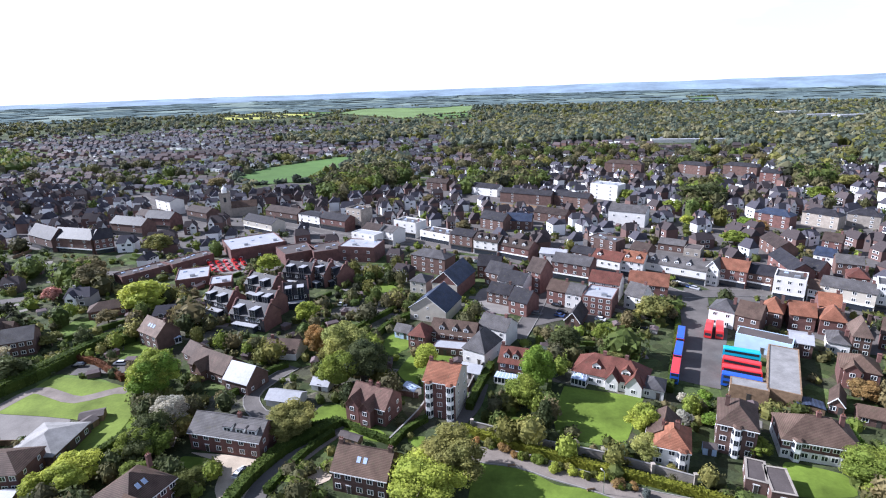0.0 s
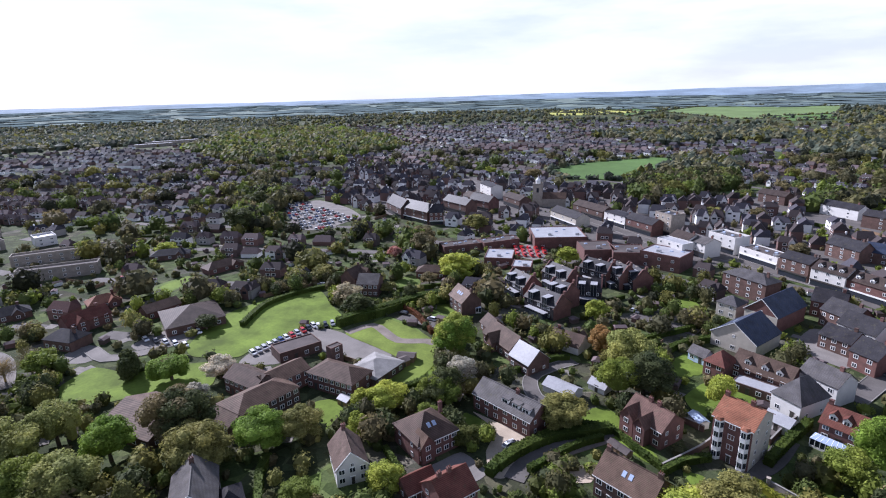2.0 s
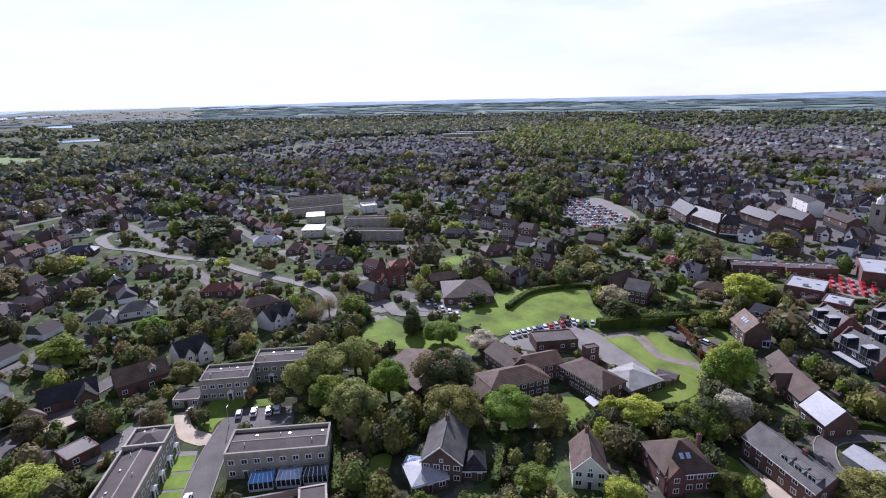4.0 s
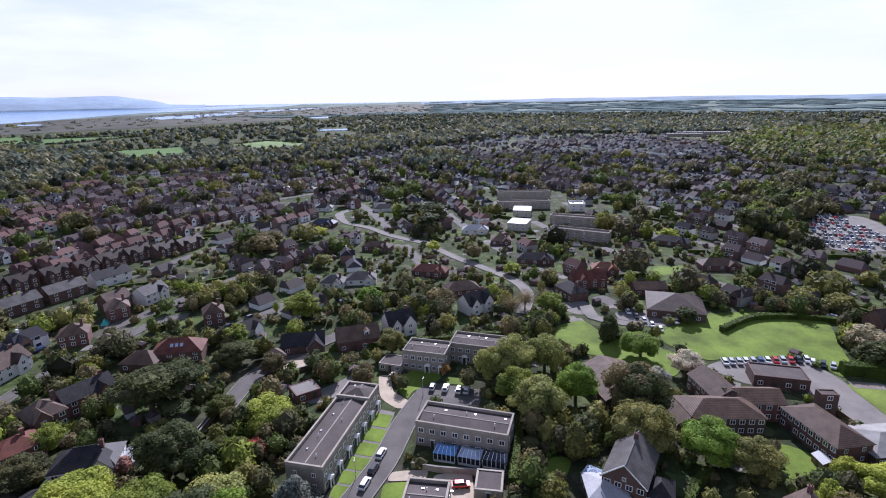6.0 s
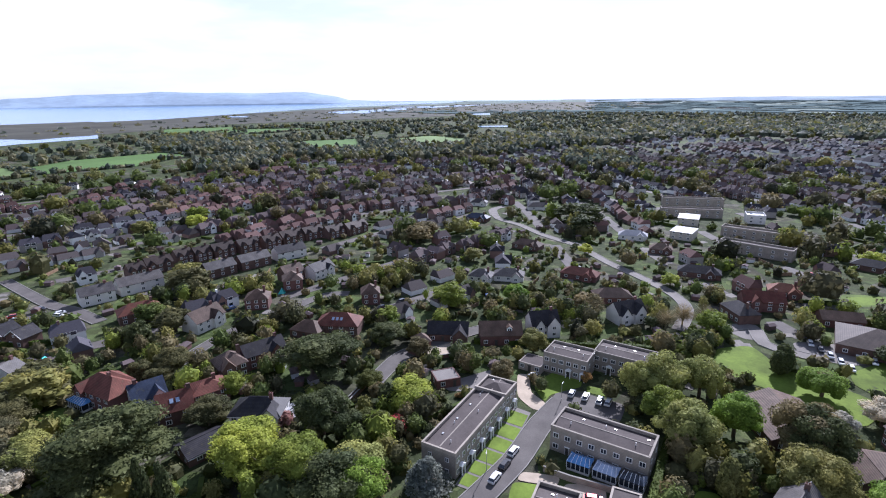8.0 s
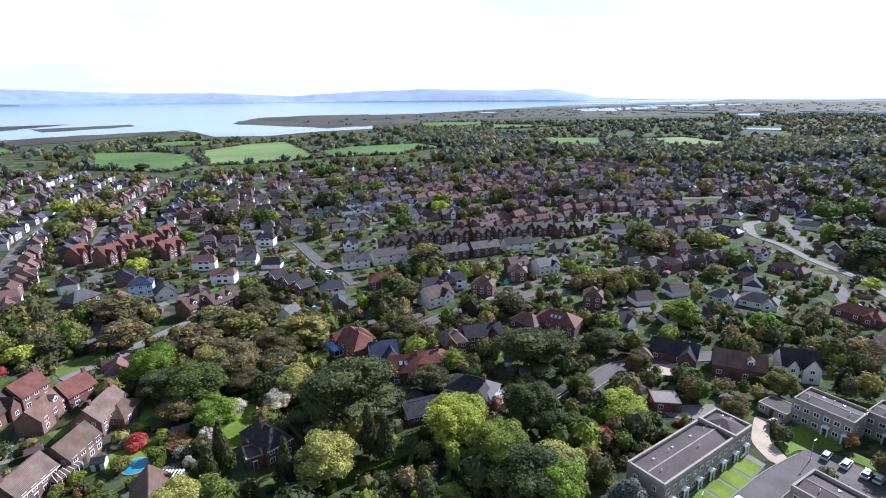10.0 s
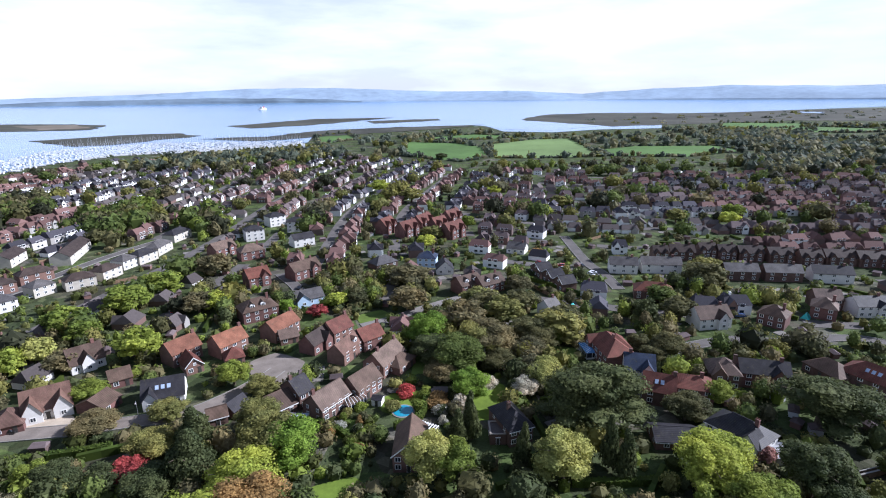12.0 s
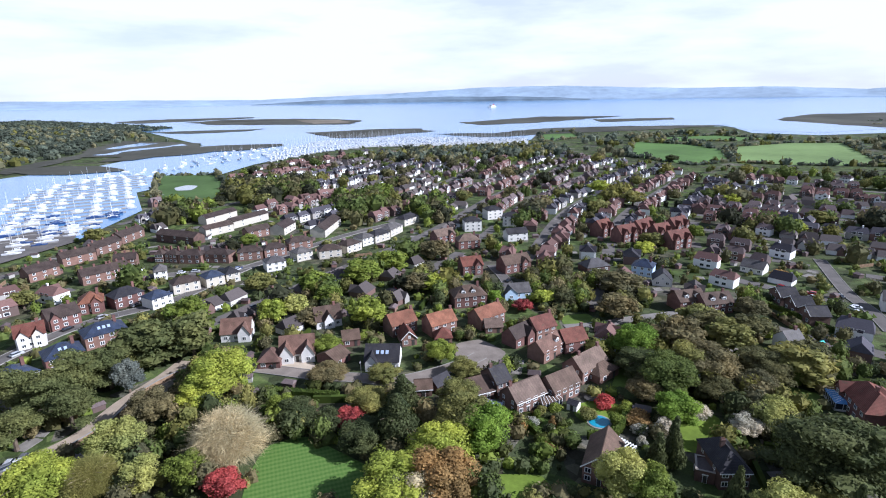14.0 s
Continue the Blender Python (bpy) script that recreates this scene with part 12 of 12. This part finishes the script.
# streets run in families: yaw from and to, distance from and to, heading, space between streets, houses' pitch
FAMILIES = ((96, 152, 165, 640, 146, 46, 11.5), (152, 228, 165, 1000, 60, 48, 11.5), (40, 96, 165, 470, 20, 58, 15.5), (40, 96, 470, 2000, 18, 50, 13.0), (96, 152, 640, 1200, 128, 48, 12.0), (0, 40, 165, 2000, -16, 52, 13.0), (305, 361, 165, 2000, -34, 54, 13.5))
mid_spots, far_spots, street_runs, garden_spots = [], [], [], []
for f_, (yaw0, yaw1, d0, d1, heading, gap, pitch) in enumerate(FAMILIES):
    c, s = math.cos(radians(heading)), math.sin(radians(heading))
    for k in range(int(-d1 / gap), int(d1 / gap) + 1):
        run = []
        for u in np.arange(-d1, d1, pitch):
            bend = 44 * noise.noise(Vector((u / 240, f_ * 7.3, k * 0.17)))
            slope = (44 * noise.noise(Vector(((u + 5) / 240, f_ * 7.3, k * 0.17))) - bend) / 5
            for side in (-2, -1, 0, 1, 2):
                v = k * gap + bend + (0, 0.23, 0.4)[abs(side)] * gap * (1 if side > 0 else -1) + (rng.uniform(-2.2, 2.2) if side else 0)
                w = u + (rng.uniform(-1.5, 1.5) if side else 0)
                x, y = float(w * c - v * s), float(w * s + v * c)
                d, a = math.hypot(x, y), (yaw_of(x, y) + 7 * noise.noise(Vector((x / 150, y / 150, 8)))) % 360
                if not (yaw0 <= a < yaw1 and d0 <= d < d1):
                    continue
                if not side:
                    if d < 620:
                        run.append((x, y))
                    continue
                if inside(OLD_TOWN, x, y):
                    continue
                if abs(side) == 2:
                    if rng.uniform() < (0.85 if a > 305 else 0.5 if a < 96 else 0.34) and d < 800 and is_free(x, y):
                        big = rng.uniform() < 0.24 + 0.25 * (a > 305) + 0.3 * (noise.noise(Vector((x / 90, y / 90, 3))) > 0.15)
                        h = float(rng.uniform(8, 14) if big else rng.uniform(3, 7.5))
                        if not hides(x, y, h):
                            garden_spots.append((x, y, h, h * float(rng.uniform(0.5, 0.72) if big else rng.uniform(0.36, 0.55)), big))
                    continue
                if d > reach_of_houses(a) * rng.uniform(0.8, 1.0) or rng.uniform() < 0.13 + 0.3 * max(0, d - 700) / 800 + 0.22 * (a > 305 and d > 480) or noise.noise(Vector((u / 70, k * 3.1, f_ + side))) > 0.36:
                    continue
                if not any(inside(w_, x, y) for w_ in WOODS) and not hides(x, y, 7) and all(is_free(x + p * 5, y + q * 5) for p in (-1, 0, 1) for q in (-1, 0, 1)):
                    style = int(abs(math.sin(k * 12.9 + math.floor(u / 130) * 78.2 + f_)) * 9973) % 8
                    style = (1, 1, 3, 1, 0, 1, 3, 0)[style] if a < 96 and d > 430 else (0, 0, 2, 3, 0, 1, 2, 0)[style] if 60 < a < 152 else (1, 3, 2, 1, 0, 3, 1, 2)[style] if 152 <= a < 228 else (4, 1, 4, 1, 4, 0, 1, 4)[style]
                    (mid_spots if d < 430 else far_spots).append((d, x, y, heading + math.degrees(math.atan(slope)) + (180 if side > 0 else 0), style))
        street_runs.append(run)
mid_spots.sort()
k = 0
for d, x, y, turn, style in mid_spots:
    root, L, D, e, r = TEMPLATES[int(rng.integers(0, 8))]
    if not is_free(x, y):
        continue
    claim(x, y, L, D, turn, 0.5)
    if k < 6:
        copy_thing(root, pose(x, y, 0, 0, 0, turn))
    else:
        far_spots.append((d, x, y, turn, style))
    k += 1
for root, *_ in TEMPLATES:
    for o in (*root.children_recursive, root):
        bpy.data.objects.remove(o)
rows = [[], [], [], [], []]
for d, x, y, turn, style in far_spots:
    low = style == 3 or rng.uniform() < 0.15
    rows[style].append((x, y, turn + rng.uniform(-9, 9) + 90 * (rng.uniform() < 0.16), rng.uniform(7.5, 11.8), rng.uniform(6.4, 8.2), 2.5 if low else 4.4, rng.uniform(2.5, 3.5)))
    claim(x, y, 10, 8, turn, 0)
streets = Geo()
for run in street_runs:
    for p, q in zip(run, run[1:]):
        if math.dist(p, q) < 20 and is_free(*p) and is_free(*q):
            ribbon([p, q], 3.4, -0.2, 0.12, streets)
            claim(p[0], p[1], 3, 3, 0, 0)
            claim((p[0] + q[0]) / 2, (p[1] + q[1]) / 2, 3, 3, 0, 0)
kerbside = 0
for run in street_runs:
    for p, q in zip(run, run[1:]):
        if kerbside < 36 and math.dist(p, q) < 20 and 165 < math.hypot(*p) < 330 and rng.uniform() < 0.3 and not hides(*p, 2):
            way = math.atan2(q[1] - p[1], q[0] - p[0])
            car(p[0] - 2.3 * math.sin(way), p[1] + 2.3 * math.cos(way), math.degrees(way) + 180 * int(rng.integers(0, 2)), ["white", "silver", "grey", "black", "blue", "red"][int(rng.integers(0, 6))])
            kerbside += 1
tagged(new("road", streets.mesh("road", ASPHALT)), "grey asphalt streets between the rows of suburban houses", "road", kind="structure")
town_rows = []
for x, y in spots_in(OLD_TOWN, 9.5, 10.5, 12, 2.0):
    if all(is_free(x + p * 4, y + q * 4) for p in (-1, 0, 1) for q in (-1, 0, 1)) and not hides(x, y, 5) and not any(inside(w_, x, y) for w_ in WOODS):
        town_rows.append((x, y, 12 + 90 * rng.integers(0, 2) + rng.uniform(-8, 8), rng.uniform(7, 11), rng.uniform(6, 8), rng.choice([3.0, 5.2, 5.5, 7.0]), rng.uniform(2.8, 4.4)))
        claim(x, y, 8, 7, 12, 0)
sheet("town_yards", OLD_TOWN, ASPHALT, "grey tarmac yards and lanes of the old town", "yard", lift=0.015, keep=False)
town_rows.sort(key=lambda r: math.hypot(r[0], r[1]))
for k, row in enumerate(town_rows[:180]):
    ob = far_town("town_house", [row], "old town house with a dark pitched roof behind the shops" if row[5] > 4 else "low old town outbuilding with a pitched roof", (4, 1, 4, 1, 4)[k % 5])
    del ob["kind"]
    tagged(ob, "", "house", "old town houses")
far_town("far_town_houses", town_rows[180::2], "close rows of old town houses with brown roofs", 4)
far_town("far_town_houses", town_rows[181::2], "close rows of old town houses with slate roofs", 1)
sheds = []
while len(sheds) < 320:
    d, a = rng.uniform(150, 390), rng.uniform(-45, 225)
    x, y = -d * math.sin(radians(a)), d * math.cos(radians(a))
    if is_free(x, y):
        sheds.append((x, y, rng.uniform(0, 180), rng.uniform(2.4, 4.5), rng.uniform(2, 3), 1.9, 0.6))
        claim(x, y, 3, 3, 0, 0)
far_town("garden_sheds", sheds, "small garden sheds and garages between houses")
strips = Geo()
for _ in range(900):
    d, a = rng.uniform(100, 420), rng.uniform(-45, 225)
    x, y = -d * math.sin(radians(a)), d * math.cos(radians(a))
    way = radians(15 * math.floor(8 * noise.noise(Vector((x / 120, y / 120, 1)))) + 90 * rng.integers(0, 2))
    n = int(rng.uniform(3, 9))
    run = [(x + math.cos(way) * 3 * i, y + math.sin(way) * 3 * i) for i in range(n)]
    if all(is_free(*p) for p in run):
        ribbon([run[0], run[-1]], 0.6, -0.2, float(rng.uniform(1.2, 2.2)), strips)
        for p in run:
            claim(*p, 1, 1, 0, 0)
tagged(new("garden_hedges", strips.mesh("garden_hedges", HEDGE)), "clipped hedges dividing the gardens", "hedges", kind="stuff")
PATIO = surface("garden paving", (0.21, 0.192, 0.172), 0.4, 4.0, 0.2)
patios, fences = Geo(), Geo()
for k in range(1500):
    d, a = 130 + 290 * rng.uniform(0, 1), rng.uniform(-45, 225)
    x, y = -d * math.sin(radians(a)), d * math.cos(radians(a))
    way = radians(15 * math.floor(8 * noise.noise(Vector((x / 120, y / 120, 1)))) + 90 * rng.integers(0, 2))
    c, s = math.cos(way), math.sin(way)
    if k % 2 and is_free(x, y):
        u, v = rng.uniform(1.5, 3.2), rng.uniform(1.2, 2.4)
        ring_ = [(x + p * u * c - q * v * s, y + p * u * s + q * v * c) for p, q in ((-1, -1), (1, -1), (1, 1), (-1, 1))]
        patios.hull([(*p, -0.1) for p in ring_], [(*p, 0.05 + 0.0001 * k) for p in ring_])
    elif not k % 2:
        run = [(x + c * 3 * i, y + s * 3 * i) for i in range(int(rng.uniform(3, 8)))]
        if all(is_free(*p) for p in run):
            ribbon([run[0], run[-1]], 0.05, -0.1, 1.7, fences)
tagged(new("garden_patios", patios.mesh("garden_patios", PATIO)), "small pale paved patios in the gardens", "patios", kind="stuff")
tagged(new("garden_fences", fences.mesh("garden_fences", TIMBER)), "weathered timber fences between gardens", "fences", kind="stuff")
for style, words in enumerate(("brick houses with brown roofs", "rendered houses with slate roofs", "brick houses with red roofs", "low bungalows with grey brown roofs", "older brick houses with dark roofs")):
    far_town("far_houses", rows[style], "suburban rows of small " + words, style)

# ---- woods, garden trees and shrubs nobody could count ----
shrubs, mids, fars, horizon, near_trees = [], [], [], [], []
for _ in range(26000):
    d, a = 80 + 350 * rng.uniform(0, 1) ** 1.3, rng.uniform(-45, 225)
    x, y = -d * math.sin(radians(a)), d * math.cos(radians(a))
    if len(shrubs) < 5900 and rng.uniform() < (0.62 if d < 180 else 1.2 - d / 480) and is_free(x, y):
        h = rng.uniform(1.2, 3.8)
        shrubs.append((x, y, h, h * rng.uniform(0.45, 0.85)))
for _ in range(9000):
    d, a = math.sqrt(rng.uniform(95 ** 2, 260 ** 2)), rng.uniform(-45, 225)
    x, y = -d * math.sin(radians(a)), d * math.cos(radians(a))
    if len(near_trees) < 950 and is_free(x, y) and rng.uniform() < 0.25 + 0.75 * (noise.noise(Vector((x / 45, y / 45, 9))) > 0.0):
        h = rng.uniform(4, 8.5)
        if hides(x, y, h * 0.7):
            continue
        near_trees.append((x, y, h, h * rng.uniform(0.3, 0.5)))
for _ in range(30000):
    d, a = math.sqrt(rng.uniform(120 ** 2, 800 ** 2)), rng.uniform(-45, 225)
    x, y = -d * math.sin(radians(a)), d * math.cos(radians(a))
    if 96 < a and d > 190 and rng.uniform() < 0.4:
        continue
    if len(mids) < 2500 and is_free(x, y) and rng.uniform() < 0.3 + 0.6 * (noise.noise(Vector((x / 70, y / 70, 5))) > 0):
        h = rng.uniform(7, 12) if d > 200 and rng.uniform() < 0.16 else rng.uniform(2.8, 6.2)
        if hides(x, y, h):
            continue
        mids.append((x, y, h, h * rng.uniform(0.36, 0.6)))
for _ in range(70000):
    d, a = math.sqrt(rng.uniform(780 ** 2, 2550 ** 2)), rng.uniform(-46, 226)
    x, y = -d * math.sin(radians(a)), d * math.cos(radians(a))
    thick = 0.35 + 0.65 * (noise.noise(Vector((x / 160, y / 160, 0))) > -0.15)
    if len(fars) < 8600 and rng.uniform() < thick and is_free(x, y):
        town = d < reach_of_houses(a) * 0.95 and not any(inside(w_, x, y) for w_ in WOODS)
        if town and rng.uniform() < 0.15:
            continue
        h = rng.uniform(3.5, 8) if town else rng.uniform(7, 13)
        if hides(x, y, h):
            continue
        fars.append((x, y, h, h * (rng.uniform(0.45, 0.65) if town else rng.uniform(0.5, 0.85))))
for _ in range(30000):
    d, a = math.sqrt(rng.uniform(2500 ** 2, 4700 ** 2)), rng.uniform(-46, 112)
    if a > 86 and d > 2900:
        continue
    x, y = -d * math.sin(radians(a)), d * math.cos(radians(a))
    if len(horizon) < 1700 and noise.noise(Vector((x / 300, y / 300, 2))) > -0.2 and is_free(x, y):
        horizon.append((x, y, rng.uniform(3, 5.5), rng.uniform(50, 130)))
copse = []
for patch_ in WOODS:
    for x, y in spots_in(patch_, 9, 9, 25, 4):
        d = math.hypot(x, y)
        if rng.uniform() < (650 / max(d, 650)) ** 1.5 and is_free(x, y) and not hides(x, y, 8):
            h = rng.uniform(8, 15)
            (copse if patch_ is COPSE else fars if d > 600 else mids).append((x, y, h, h * rng.uniform(0.42, 0.62) * min(1.7, max(1, d / 800))))
for patch_ in BRUSH:
    for x, y in spots_in(patch_, 120, 85, 12, 40):
        fars.append((x, y, rng.uniform(1.5, 4), rng.uniform(7, 16)))
for ring_ in FIELDS:
    for p, q in zip(ring_, ring_[1:] + ring_[:1]):
        n = int(math.dist(p, q) / 7) + 1
        for i in range(n):
            if rng.uniform() < 0.85:
                f = (i + rng.uniform(0, 1)) / n
                h = rng.uniform(2.5, 5) if rng.uniform() < 0.8 else rng.uniform(7, 11)
                fars.append((p[0] + (q[0] - p[0]) * f, p[1] + (q[1] - p[1]) * f, h, rng.uniform(3.5, 6)))
bank = []
for x, y in spots_in(FAR_BANK, 17, 17, 10, 8):
    if noise.noise(Vector((x / 60, y / 60, 4))) > -0.12:
        bank.append((x, y, rng.uniform(4, 9), rng.uniform(6, 11)))
SHRUB_TONES = ("shrub", "green", "mid_olive", "dark", "mid_green", "brown", "olive")
wood("near_shrubs", [r for r in shrubs if math.hypot(r[0], r[1]) < 180], SHRUB_TONES, "garden shrubs near the houses", 46, 0.27, level=0, seed=3)
wood("garden_shrubs", [r for r in shrubs if math.hypot(r[0], r[1]) >= 180], SHRUB_TONES, "garden shrubs between houses", 12, 0.55, level=0, seed=13)
wood("garden_trees", near_trees, ("green", "mid_olive", "dark", "mid_green", "brown", "mid_brown", "olive", "mid_fresh"), "small trees between gardens", 170, 0.24, seed=8)
mids += [r[:4] for r in garden_spots if not r[4]]
wood("garden_oaks", [r[:4] for r in garden_spots if r[4]], ("mid_olive", "mid_green", "mid_brown", "mid_green", "olive", "mid_dark", "mid_fresh", "brown"), "broad spreading trees at the backs of the gardens", 120, 0.27, seed=21)
mids += [r for r in fars if math.hypot(r[0], r[1]) < 560]
fars = [r for r in fars if math.hypot(r[0], r[1]) >= 560]
wood("suburb_trees", mids, ("mid_green", "mid_olive", "mid_dark", "mid_brown", "mid_green", "green", "mid_olive", "mid_fresh"), "trees between suburban houses", 52, 0.36, level=0, seed=4)
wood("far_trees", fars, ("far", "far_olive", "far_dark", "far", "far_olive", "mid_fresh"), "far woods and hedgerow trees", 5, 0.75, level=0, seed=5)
wood("copse_trees", copse, ("mid_green", "olive", "green", "mid_fresh", "mid_green", "far_olive"), "fresh spring wood beyond the town", 7, 0.6, level=0, seed=31)
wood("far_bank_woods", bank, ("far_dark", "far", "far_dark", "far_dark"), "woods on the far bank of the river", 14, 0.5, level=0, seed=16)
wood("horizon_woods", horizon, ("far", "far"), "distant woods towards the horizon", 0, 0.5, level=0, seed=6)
